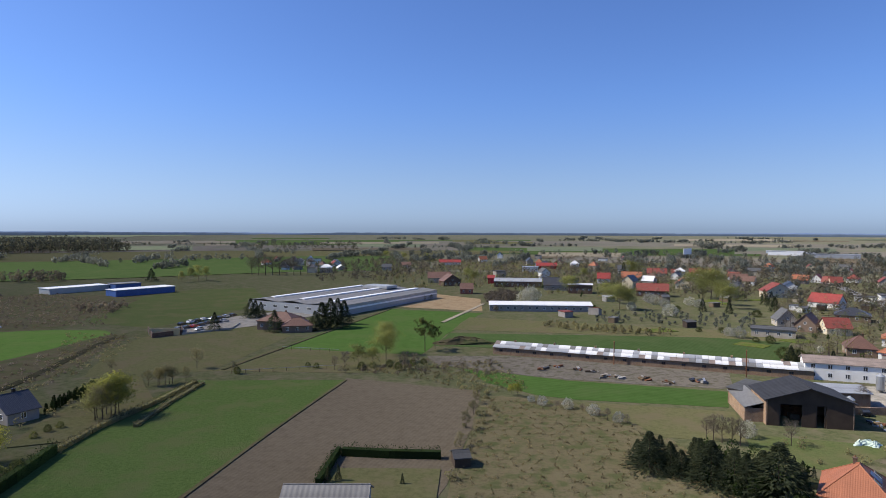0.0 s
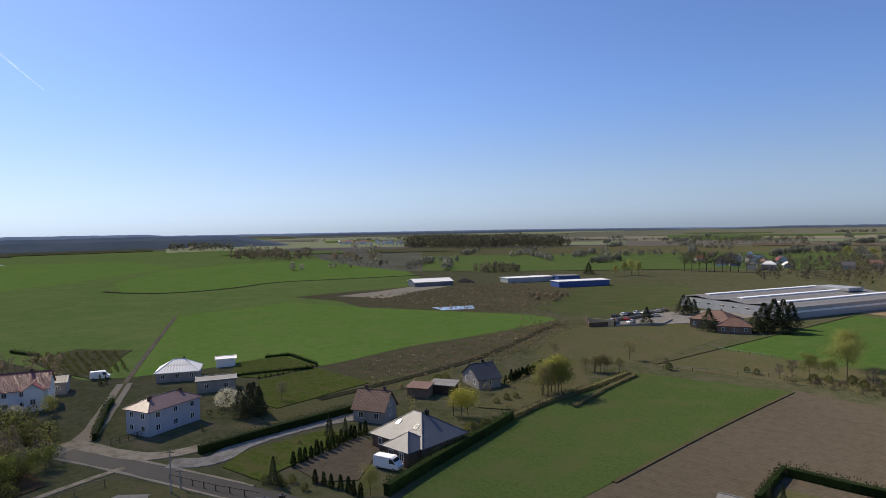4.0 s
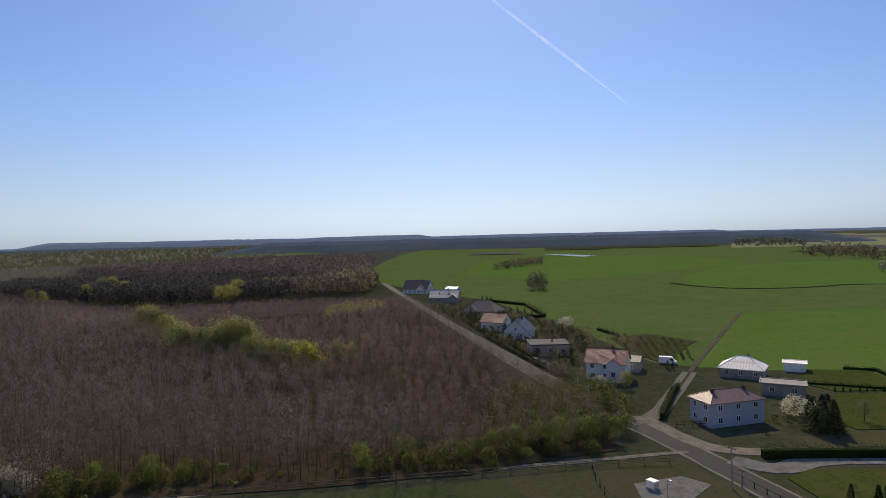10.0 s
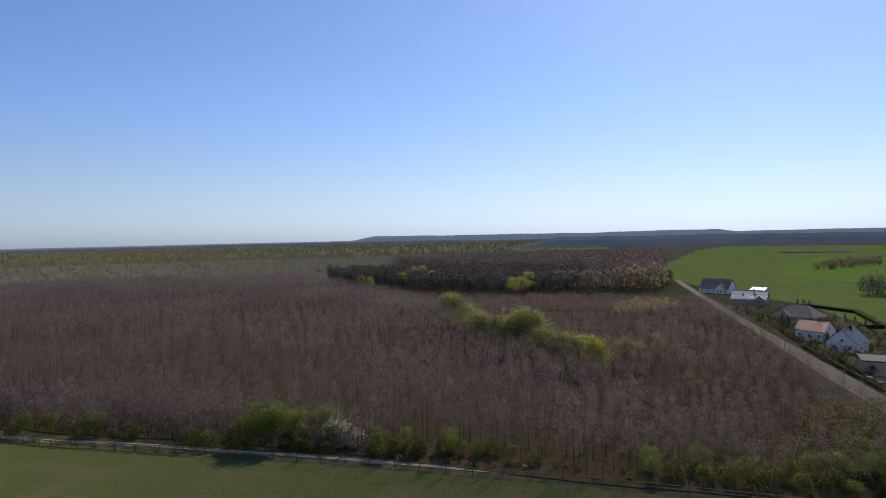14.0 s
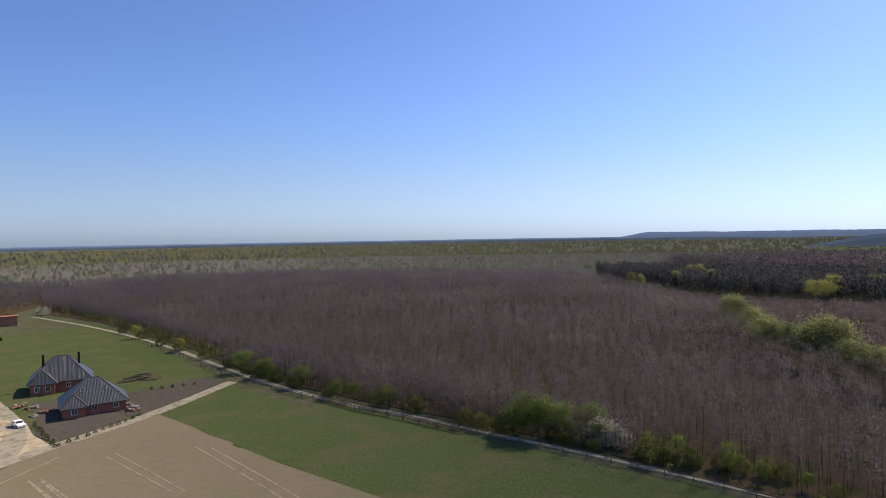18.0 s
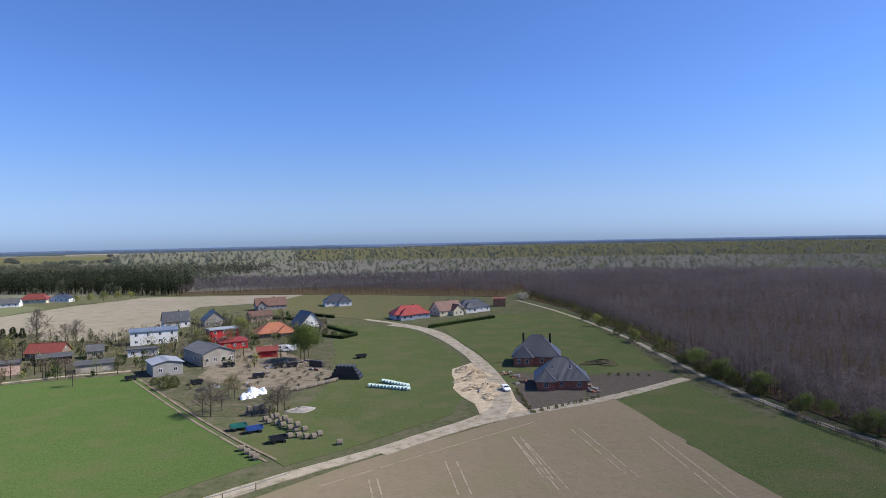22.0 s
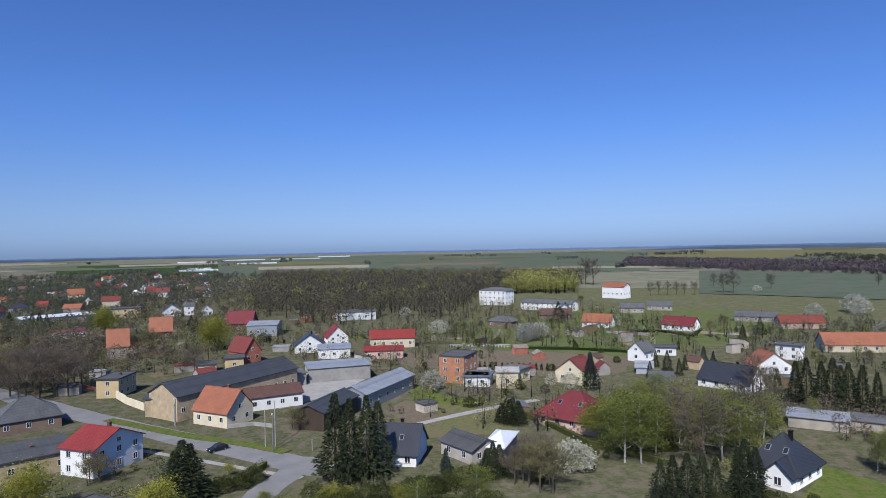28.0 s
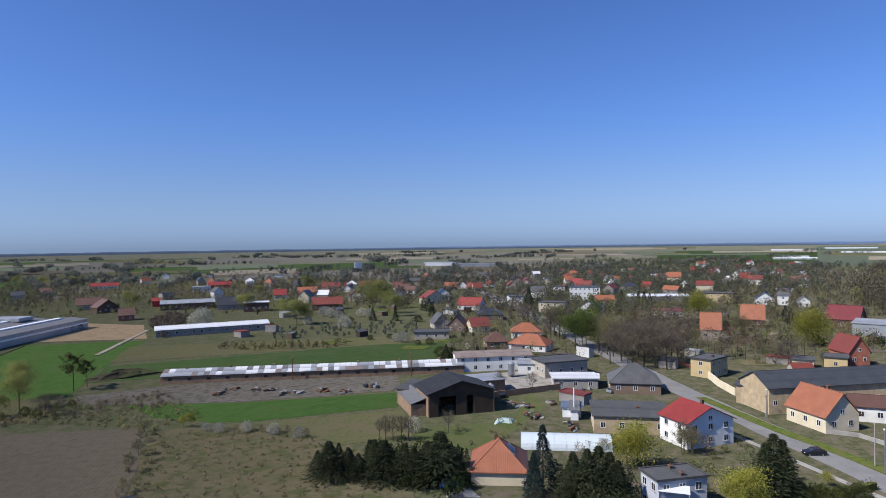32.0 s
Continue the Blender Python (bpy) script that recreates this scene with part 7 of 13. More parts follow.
# the new brick house
house(-44.2, -184.1, 169.3, 14.6, 11.5, 3.2, 5.2, kind='hip', wall='red_brick', roof='graphite_tiles', sides='flr', chimney=0, over=0.7, skylights=2, win=3, wing=(-4.6, 5, 1.8, 'hip'), label='new red brick house with graphite hipped roof')
house(-44, -218.5, 166, 15.5, 12, 3.8, 6.0, kind='hip', wall='red_brick', roof='graphite_tiles', sides='fl', chimney=2, over=0.7, wing=(-4.4, 6, 2.0, 'hip'), label='rear wing of a new red brick house with graphite hipped roof')
car(-26.9, -179.9, 100, 'car_white')

# hamlet
house(1, -356.8, -162, 21, 11, 3, 4.2, kind='hip', wall='blue_render', roof='bright_red_tiles', wing=(-4, 8, 4, 'hip'))
house(-20.7, -368.5, -150, 16, 11, 3.2, 4.8, wall='cream_render', roof='brown_tiles', wing=(3, 7, 3, 'gable'))
house(-37, -382.3, -157.9, 20, 11, 3.2, 4.0, kind='hip', wall='white_render', roof='graphite_tiles', wing=(-4, 8, 3, 'hip'))
house(-58, -408.3, 171.9, 7.9, 8, 5, 0.2, kind='flat', wall='orange_brick', roof='orange_tiles', chimney=0, sides='', name='outbuilding', label='unfinished orange block building')
house(51.4, -439.2, -165, 18, 12, 3.4, 4.6, kind='hip', wall='white_render', roof='graphite_tiles', wing=(4, 8, 3, 'hip'))
house(94, -423.9, -158.7, 19.6, 10, 3.2, 4.4, wall='grey_render', roof='brown_tiles', wing=(-6, 6, 2, 'gable'))
house(55.5, -334.4, -146, 12.5, 13, 1.4, 6.4, axis='y', wall='white_render', roof='graphite_tiles', over=0.7, win=2, chimney=0, label='white house under a steep dark roof reaching low')
house(64.9, -299.5, -155, 17, 12, 3, 3.6, kind='hip', wall='brown_render', roof='orange_tiles', over=0.9, wing=(4, 8, 3, 'hip'))
house(86.8, -292, -150, 12.6, 8, 5.4, 0.5, kind='flat', wall='red_paint', roof='light_sheet', name='workshop', chimney=0, label='red two-storey workshop with a flat light roof', floors=2, win=3)
house(75.8, -268.4, -150, 11.1, 7, 3.2, 0.8, kind='mono', wall='red_paint', roof='bright_red_tiles', name='workshop', chimney=0)
house(76.5, -240, -142, 12, 20, 4.6, 2.2, axis='y', wall='old_render', roof='grey_slates', name='farm_building', win=4, chimney=0, label='long plastered farm building with a light sheet roof')
house(85.5, -220.5, -148, 9.5, 11.5, 4.2, 1.0, axis='y', wall='concrete', roof='light_sheet', name='garage', sides='f', win=2, chimney=0, label='concrete garage with an orange door and a pale roof')
house(116.6, -289.2, -155, 19.3, 9, 6, 1, wall='white_render', roof='blue_slates', floors=2, win=4, sides='flr', label='white two-storey house with blue trim')
house(108, -257.4, -162.2, 10.8, 6, 2.8, 0.3, kind='flat', wall='white_render', roof='tar_roof', name='outbuilding', chimney=0)
house(127, -344.4, -150, 13, 9.5, 3.6, 4.6, wall='white_render', roof='graphite_tiles', skylights=2)
house(108.5, -348.7, -150, 11, 11, 3, 4.8, axis='y', wall='grey_render', roof='graphite_tiles')
house(86.8, -363.2, -152, 12.3, 8, 3, 2.5, wall='pink_render', roof='brown_tiles')
house(144.6, -256.6, -176.3, 13.1, 9, 3, 3, wall='brown_render', roof='red_tiles')
house(161.2, -228, -148.7, 5.4, 9, 8.2, 0.3, kind='flat', wall='salmon_render', roof='tar_roof', floors=2, win=2, sides='f', chimney=0, label='salmon two-storey house half with a flat roof')
house(154.4, -231, -150.2, 9.1, 9, 8.2, 0.3, kind='flat', wall='cream_render', roof='tar_roof', floors=2, win=3, sides='fr', label='cream two-storey house half with a flat roof')
house(152.9, -217.4, -144.9, 4.4, 5, 2.8, 0.2, kind='flat', wall='white_render', roof='tar_roof', name='porch', chimney=0, win=1, sides='f')
house(146.8, -216.8, -145.9, 5.4, 5, 2.8, 0.4, kind='mono', wall='pink_render', roof='tar_roof', name='porch', chimney=0, win=1, sides='f')
house(198.7, -246.4, -168.7, 12.5, 9, 3.6, 0.4, kind='flat', wall='white_render', roof='tar_roof', floors=2)
house(194.2, -199.7, -163.4, 11.2, 8, 6.8, 0.4, kind='flat', wall='grey_render', roof='tar_roof', floors=2)
house(172.6, -207.2, -164, 10.9, 7, 3, 0.6, kind='mono', wall='grey_render', roof='tar_roof', name='garage', chimney=0)
house(367.3, -494.9, -171.2, 22.9, 10, 3, 3, kind='hip', wall='white_render', roof='graphite_tiles')
house(338.2, -488.5, -173.1, 21.7, 10, 3, 4, axis='y', wall='white_render', roof='graphite_tiles')
house(301.3, -519.7, -177.7, 20.7, 10, 3.2, 4, kind='hip', wall='cream_render', roof='red_tiles')
house(304.1, -489, -163.9, 16.4, 9, 3, 3.2, wall='white_render', roof='grey_slates')
house(283.9, -524.1, -179.4, 16.5, 9, 3, 3.2, axis='y', wall='white_render', roof='graphite_tiles')
house(480.5, -535, -165.9, 21.5, 9, 3, 3.4, wall='white_render', roof='graphite_tiles')
house(519.7, -512.4, -162.4, 20.2, 9, 3, 3.4, wall='white_render', roof='graphite_tiles')

# village south of the green field
house(228.8, -164.5, -101.3, 18, 10, 2.6, 3.6, wall='white_render', roof='bright_red_tiles', sides='fr', chimney=0, name='farm_building', label='low white farm wing under a bright red roof')
house(225.6, -181, -101.3, 13.5, 13, 3.4, 5.8, wall='white_render', roof='bright_red_tiles', sides='fr', chimney=1, label='white farmhouse with a large bright red roof')
house(299.5, -194.9, -124.7, 12.5, 9, 3.4, 4, axis='y', wall='white_render', roof='grey_slates')
house(271.6, -115.1, -88.9, 24.5, 9, 3.2, 4, wall='cream_render', roof='orange_tiles', sides='fr')
house(226.3, -69.2, -79.5, 11.7, 9, 3, 4, axis='y', wall='white_render', roof='orange_tiles')
house(201.2, -51.3, -131.6, 15.6, 10, 2.6, 4.5, axis='x', wall='white_render', roof='graphite_tiles')
house(125.7, -41, -130.9, 9, 11, 3, 5.2, kind='hip', wall='white_render', roof='graphite_tiles', skylights=2, over=0.6, wing=(2, 4.5, 1.8, 'gable'))
house(157.3, -4.2, -118.6, 15.4, 12.5, 3, 4.8, over=0.8, skylights=2, kind='hip', wall='pink_render', roof='maroon_tiles', sides='fr')
house(245.3, -30.9, -124.7, 6.7, 8, 4, 3.2, axis='y', wall='white_render', roof='grey_slates')
house(205.3, -5.9, -119, 10.6, 9, 4, 4, axis='y', wall='cream_render', roof='red_tiles')
house(205.1, 32.5, -103.5, 8.7, 11.9, 8.6, 0.3, over=0.2, kind='flat', wall='orange_brick', roof='tar_roof', floors=3, win=2, sides='fr', chimney=0, label='unrendered orange brick house with a flat roof')
house(198.8, 24.9, -92.7, 8, 6, 3.2, 0.5, kind='flat', wall='white_render', roof='blue_slates', name='outbuilding', chimney=0, sides='f')
house(204.5, 14.3, -113.4, 7.3, 9, 4.2, 0.4, kind='flat', wall='cream_render', roof='grey_sheet')
house(332.2, -61.4, -123.4, 15.9, 9, 3, 3.6, wall='white_render', roof='maroon_tiles')
house(344, -21.6, -108.4, 15.1, 9, 3, 3.8, wall='white_render', roof='orange_tiles')
house(343.3, 29.3, -112.8, 14.2, 9, 3.4, 2.4, kind='hip', wall='brown_render', roof='grey_slates')
house(432.8, 5.2, -116.1, 37.3, 12, 5, 2, wall='white_render', roof='grey_slates', floors=2)
house(475.3, 45, -112.2, 22.3, 14, 10.9, 2, kind='hip', wall='white_render', roof='grey_slates', floors=3, name='manor')
house(528.7, -48, -122.9, 18.9, 12, 9.3, 3, wall='white_render', roof='orange_tiles')
house(342.2, -120.2, -87, 20.8, 9, 3, 3.2, wall='pink_render', roof='red_tiles')
house(369.4, -107.9, -109.6, 21.1, 9, 3, 2.4, wall='grey_render', roof='grey_slates', name='farm_building')
house(130.6, 18.6, -130.7, 9.9, 7.7, 3, 1.6, over=0.45, wall='grey_render', roof='tar_roof', sides='fr', chimney=0, label='low grey bungalow under a dark felt roof')
house(133.2, 12.4, -100.2, 4.4, 11.7, 3, 1.5, over=0.45, kind='hip', wall='grey_render', roof='tarp', sides='', chimney=0, label='bungalow whose roof is covered by a white tarpaulin')
house(252.7, -85.4, -122.1, 7.9, 8, 5.2, 0.4, kind='flat', wall='white_render', roof='tar_roof', floors=2)

# main street
house(114.6, 92.9, -100.2, 8.8, 12.2, 5.6, 2.8, over=0.45, axis='x', wall='white_render', roof='bright_red_tiles', floors=2, win=2, sides='flr', label='white two-storey house with a bright red roof')
house(109.2, 107.4, -39, 16.7, 10, 4, 1, kind='mono', wall='yellow_brick', roof='tar_roof', name='workshop', chimney=1)
house(149, 85.4, -106.6, 11.7, 9, 4, 4.8, over=0.45, axis='x', wall='cream_render', roof='orange_tiles', sides='fr', win=3)
house(174.5, 136.1, -79.4, 6.8, 11, 5.8, 0.4, kind='flat', wall='yellow_render', roof='tar_roof', floors=2)
house(158.2, 105.5, -83.3, 9.1, 14, 5, 2.5, axis='x', wall='yellow_brick', roof='slate_sheet', name='warehouse', chimney=0)
house(138.9, 134.6, -40.7, 14, 12, 3.4, 4.4, kind='hip', wall='brown_render', roof='grey_slates')
house(126.8, 147.1, -32.6, 13, 8, 3.2, 0.4, kind='flat', wall='grey_render', roof='white_sheet', name='garage', chimney=0)
house(134.8, 163.9, -12.1, 15.3, 11, 5, 0.4, kind='flat', wall='old_render', roof='tar_roof', chimney=0)
house(121.3, 183.6, -21.7, 26.4, 8, 5, 1.4, wall='white_render', roof='rusty_sheet', name='farm_building', floors=2, win=6, chimney=0, label='whitewashed farm building with a rusty sheet roof')
house(66.4, 98.5, 55, 11, 10, 2.8, 4.0, 'hip', 'x', 'cream_render', 'orange_tiles', solar=1, skylights=2, sides='fr', label='cream bungalow under an orange roof with a solar panel')
house(82.4, 71.4, -107.1, 5.3, 8.7, 5.8, 0.3, over=0.3, kind='flat', wall='blue_render', roof='tar_roof', floors=2, win=2, sides='fr', chimney=2, label='pale blue flat-roofed house with a white awning')
house(156.3, 207.2, -58.5, 15.8, 10, 3, 3.4, kind='hip', wall='white_render', roof='orange_tiles')

# plants in front of the first view
tree('spring', -18.8, 206.5, 10.6, wide=1.2)
tree('spring', -27.3, 201.2, 6.8, wide=1.2)
tree('spring', -22.5, 200.4, 6, wide=1.2)
tree('bare', -31, 197, 5.4)
tree('bare', -33.8, 194.6, 4.4)
tree('bare', -12.1, 194.8, 5.9)
tree('bare', -8.7, 198.9, 4.5)
tree('spring', -20, 219.6, 11.5, wide=1.35)
tree('mistle', -6.4, 225, 12.7)
tree('mistle', -2.8, 229.3, 9.6)
tree('spring', -76.6, 145.1, 9.8, wide=1.3)
tree('spring', -79.4, 146.4, 8.5, wide=1.3)
tree('spring', -79.8, 143.3, 8.1, wide=1.3)
tree('olive', -77.6, 196.4, 6.6, wide=1.1)
tree('olive', -100.9, 189.2, 4.3, wide=1.1)
tree('olive', -79.8, 174.9, 5.1, wide=1.1)
tree('olive', -82.3, 173.6, 4.6, wide=1.1)
tree('olive', -77.5, 176.2, 4.5, wide=1.1)
tree('olive', -63.3, 188.9, 3.8, wide=1.1)
tree('olive', -79.6, 142.1, 7.2, wide=1.1)
tree('spruce', -99, 270.4, 7.9, wide=1.6)
tree('spruce', -71.9, 266.4, 9.5, wide=1.6)
tree('spruce', -53.4, 275.8, 11.8, wide=1.6)
tree('spruce', -49.7, 275.9, 13.6, wide=1.6)
tree('spruce', -47, 279.1, 13.2, wide=1.6)
tree('spruce', -45.8, 289.2, 11.1, wide=1.6)
tree('spruce', -95.1, 308.7, 9.8, wide=1.6)
tree('spruce', -92.8, 308.8, 8.7, wide=1.6)
tree('spruce', -91.8, 314.9, 7.2, wide=1.6)
tree('spruce', -244.9, 524.6, 10.9, wide=1.6)
tree('spruce', -55.5, 271.1, 8.6, wide=1.6)
tree('spring', -207.8, 531.6, 13)
tree('spring', -212.1, 525.7, 11.4)
tree('spring', -199.4, 526.1, 12.4)
tree('spring', -215, 514.3, 9.3)
tree('grey', -183.1, 598.9, 19)
tree('grey', -176.6, 599.1, 17.4)
tree('grey', -170.2, 599.4, 20.1)
tree('grey', -163.7, 599.6, 18.5)
tree('grey', -156.8, 599.8, 19)
tree('grey', -149.8, 600.1, 17.4)
tree('grey', -143.3, 600.3, 19)
tree('grey', -136.8, 600.6, 16.9)
tree('grey', -131.5, 608.4, 17.1)
hedge([(-19.5, 120.6), (-10.1, 119.4), (-0.3, 118.9)], 2.6, 2.1, 'clipped dark green hedge round a garden plot')
hedge([(-20.3, 121.5), (-21.3, 105.6)], 1.6, 2.0, 'clipped dark green hedge round a garden plot')
tree('spruce', -19.9, 107.3, 3)
tree('spruce', -18.2, 108, 3)
tree('spruce', -6.9, 106.6, 2)
parcel('garden', 'dull_field', [(-20, 113.7), (-0.3, 113.3), (-1.1, 97.5), (-20.4, 91.7)], 'small mown garden with young shrubs')
tree('bush', -40, 196.9, 1.8)
tree('bush', -43, 198.5, 1.6)
tree('bush', -62.4, 188.9, 2.2)
tree('bush', -16.9, 198.8, 2.5)
tree('bush', -13.9, 194.8, 2.4)
tree('bush', -22.1, 197.1, 2.2)
tree('bush', -25.4, 194.7, 2.5)
tree('bush', -9.7, 200.6, 2.2)
tree('bush', -6.2, 203.1, 2)
tree('olive', 7.4, 147.2, 3.5, wide=1.2)
tree('olive', 5.2, 136.7, 4, wide=1.2)
tree('olive', 8.4, 156.8, 3, wide=1.2)
tree('olive', 3.7, 125.9, 3, wide=1.2)
tree('olive', 9.7, 165, 3, wide=1.2)
tree('yellow', 19.6, 163.4, 3.6)
tree('yellow', 18.3, 165, 2.8)
tree('blossom', 25, 155.5, 2.4, wide=1.2)
tree('bare', 28, 152.1, 2.2, wide=1.3)
tree('blossom', 30.8, 152.6, 2.6, wide=1.2)
tree('bare', 33.7, 149.7, 2.2, wide=1.3)
tree('blossom', 35.9, 147.5, 2.6, wide=1.2)
tree('bare', 38.4, 144.4, 2.6, wide=1.3)
tree('blossom', 40.3, 141.8, 2.4, wide=1.2)
tree('bare', 41.8, 140.2, 2.4, wide=1.3)
tree('blossom', 22.6, 158.5, 1.8, wide=1.2)
tree('bare', 36.4, 144.4, 2, wide=1.3)
tree('spruce', 36.4777, 115.665, 5.0, wide=1.6)
tree('spruce', 37.9064, 113.343, 7.2, wide=2.1)
tree('spruce', 41.0243, 111.455, 6.0, wide=1.7)
tree('spruce', 42.5763, 110.27, 4.9, wide=2.2)
tree('spruce', 45.3263, 108.891, 7.5, wide=1.7)
tree('spruce', 46.3958, 106.703, 7.8, wide=2.2)
tree('spruce', 49.1081, 103.939, 7.4, wide=2.0)
tree('spruce', 50.1095, 101.884, 7.3, wide=1.6)
tree('spruce', 52.5953, 101.485, 8.0, wide=1.7)
tree('spruce', 54.3542, 99.9158, 9.8, wide=2.2)
tree('spruce', 39.4134, 119.062, 4.8, wide=1.8)
tree('spruce', 40.7581, 115.988, 5.7, wide=1.5)
tree('spruce', 42.7741, 114.902, 4.3, wide=1.9)
tree('spruce', 45.754, 112.249, 6.5, wide=1.7)
tree('spruce', 47.2605, 109.424, 6.1, wide=1.7)
tree('spruce', 53.0693, 105.095, 5.2, wide=1.9)
tree('bare', 56.4, 129, 5.8, wide=0.8)
tree('bare', 57.8, 128, 5.9, wide=0.8)
tree('bare', 59.3, 126.9, 5.8, wide=0.8)
tree('bare', 60.7, 126.3, 5.6, wide=0.8)
tree('bare', 55.5, 130.4, 4.8, wide=0.8)
tree('blossom', 64.7, 131.5, 3.6)
tree('bare', 71.2, 126.4, 5.2)
tree('spruce', 61.3, 107.8, 4.7)
tree('spruce', 62.1, 106.6, 4.4)
tree('spruce', 65.5, 109, 2.5)

# rows of shrubs along the field edges
hedge([(-68, 137.2), (-68.7, 156.1), (-67.9, 176.3)], 1.6, 1.0, 'low brown hedge along the meadow', mat='olive_twigs', leaf=0.3, dens=20)
row_of('thuja', -95.1, 152.4, -93.9, 166.8, 1.8, 3.0, 'garden thujas')
clumps('thicket', scatter([(47.1, 294.4), (97.1, 263.3), (94.1, 254.9), (64.2, 265.6), (44.9, 280.7)], 4, 31), 2.6, 'strip of bare thicket between fields', 'olive_twigs', seed=31, count=60, size=0.5)
clumps('thicket', scatter([(-205.4, 346.7), (-180.8, 360.3), (-168.5, 324), (-187.6, 321.4)], 6, 32), 3, 'patch of grey scrub on fallow land', 'brown_twigs', seed=32, count=50, size=0.7)
clumps('thicket', scatter([(-157.8, 262.1), (-123.8, 255.6), (-109.3, 206.2), (-110.8, 163.7), (-109.3, 153.2), (-120.8, 169.5), (-127.1, 201.7)], 4.5, 33), 0.7, 'scattered low scrub on rough land', 'olive_twigs', seed=33, count=16, size=0.4, wide=1.3)
clumps('thicket', scatter([(-148.2, 145.2), (-138.1, 224.6), (-138.2, 261.4), (-125.8, 250.2), (-110, 184.8), (-115.7, 153.9), (-124.6, 121.9)], 4.5, 34), 0.7, 'scattered low scrub on rough land', 'brown_twigs', seed=34, count=16, size=0.4, wide=1.3)
clumps('thicket', scatter([(-292.2, 277.5), (-272.6, 429.8), (-195.7, 370.3), (-153.5, 280.7), (-213.8, 266.7)], 4.5, 35), 0.7, 'scattered low scrub on fallow land', 'brown_twigs', seed=35, count=16, size=0.45, wide=1.3)
clumps('rubble_weeds', scatter([(-34.2, 194.6), (18.2, 207.8), (24.4, 171), (11.5, 165), (-14.2, 187.2)], 2.6, 36), 0.8, 'bramble and dry weeds on the field edge', 'olive_twigs', seed=36, count=20, size=0.35, wide=1.1)

# trees on the green plain
clumps('far_copse', scatter([(-744, 101.1), (-844.6, 183.7), (-974, 212.1), (-894.3, 147.9)], 9, 41), 7, 'grey copse on the green plain', 'far_wood_brown', seed=41, count=60, size=1.1)
clumps('far_copse', scatter([(-475.4, 91.1), (-464.6, 101.5), (-496.4, 108.6), (-506.4, 99.2)], 6, 42), 12, 'grey copse on the green plain', 'far_wood', seed=42, count=90, size=1.1)
clumps('far_copse', scatter([(-862, 556.3), (-711.9, 577), (-844.9, 723.4), (-1037.2, 696.5)], 20, 43), 14, 'brown wood across the plain', 'far_wood_brown', seed=43, count=50, size=2.2)
clumps('far_copse', scatter([(-695.6, 622.6), (-569.5, 591.1), (-609.5, 632.8), (-748.3, 675.8)], 16, 44), 11, 'line of grey trees across the plain', 'far_wood_brown', seed=44, count=50, size=1.8)
clumps('far_copse', scatter([(-1407.7, 755.1), (-1234.4, 813.2), (-1515.1, 978.8), (-1703.1, 933.7)], 40, 45), 16, 'far settlement trees', 'far_wood', seed=45, count=40, size=3.5)
clumps('far_copse', scatter([(-351.7, 502.1), (-314.6, 504.4), (-333.4, 552.5), (-375.1, 563)], 10, 46), 8, 'brown thicket round a ruin', 'far_wood_brown', seed=46, count=60, size=1.2)
clumps('far_copse', scatter([(-350.6, 494.1), (-302.7, 511.5), (-335.5, 558.5), (-385.9, 543.9)], 12, 47), 6, 'brown thicket on the far fields', 'far_wood_brown', seed=47, count=60, size=1.0)

# crossroads gardens
hedge([(-268, 32), (-225, 38.6), (-186, 45), (-156, 51.8)], 1.2, 1.6, 'dark overgrown hedge along the asphalt road', mat='olive_dark', leaf=0.26, dens=18)
row_of('thuja', -96.1, 94.1, -93.7, 73.2, 1.5, 3.0, 'garden thujas')
row_of('thuja', -78.8, 71.2, -73.9, 71.1, 1.3, 2.6, 'garden thujas')
row_of('thuja', -84.4, 70.6, -80.8, 70.9, 1.3, 2.2, 'garden thujas')
tree('spruce', -101.2, 88.6, 4.9)
tree('spruce', -99.7, 91.8, 3.6)
tree('spruce', -89.7, 65.6, 5.1)
tree('bush', -91.6, 65.3, 1.6)
tree('bush', -89.6, 66.6, 1.8)
tree('bush', -87.7, 66.2, 1.4)
tree('bush', -87.8, 68.2, 1.5)
tree('bush', -75.4, 109.7, 3)
tree('bush', -77, 106.6, 3.2)
tree('bush', -83.7, 67.4, 1.5)
tree('spring', -72.9, 72.4, 4.8, wide=1.4)
tree('yellow', -84.7, 113.8, 7.3, wide=1.15)
tree('yellow', -85, 116.7, 6.1, wide=1.15)
tree('olive', -88.4, 115.5, 4.8, wide=1.15)
tree('yellow', -77, 144.1, 9.2, wide=1.15)
tree('yellow', -76.3, 146.4, 9.6, wide=1.15)
tree('olive', -77, 140.5, 8.7, wide=1.15)
tree('olive', -78.2, 175.1, 5.6, wide=1.15)
tree('olive', -76.9, 176.8, 5.2, wide=1.15)
tree('olive', -79.5, 173.5, 5.2, wide=1.15)
tree('olive', -73.1, 177, 4.8, wide=1.15)
hedge([(-114.5, 66.3), (-112.8, 83.8), (-110.1, 103.8)], 2.2, 2.4, 'long clipped dark hedge beside a gravel drive')
hedge([(-70.7, 73.9), (-72.3, 86.5), (-74.1, 106.8), (-75.7, 120.7)], 2.4, 2.8, 'tall untrimmed dark hedge beside the meadow')
hedge([(-75.7, 120.7), (-75.5, 135.5), (-72.2, 156.1), (-70.1, 176.6)], 1.8, 1.4, 'low brown hedge beside the meadow', mat='olive_twigs', leaf=0.3)
row_of('thuja', -93.5, 146.9, -95.9, 170.8, 1.8, 2.6, 'garden thujas')
tree('bush', -85.5, 129.5, 1.6)
tree('bush', -85.1, 133.6, 1.8)
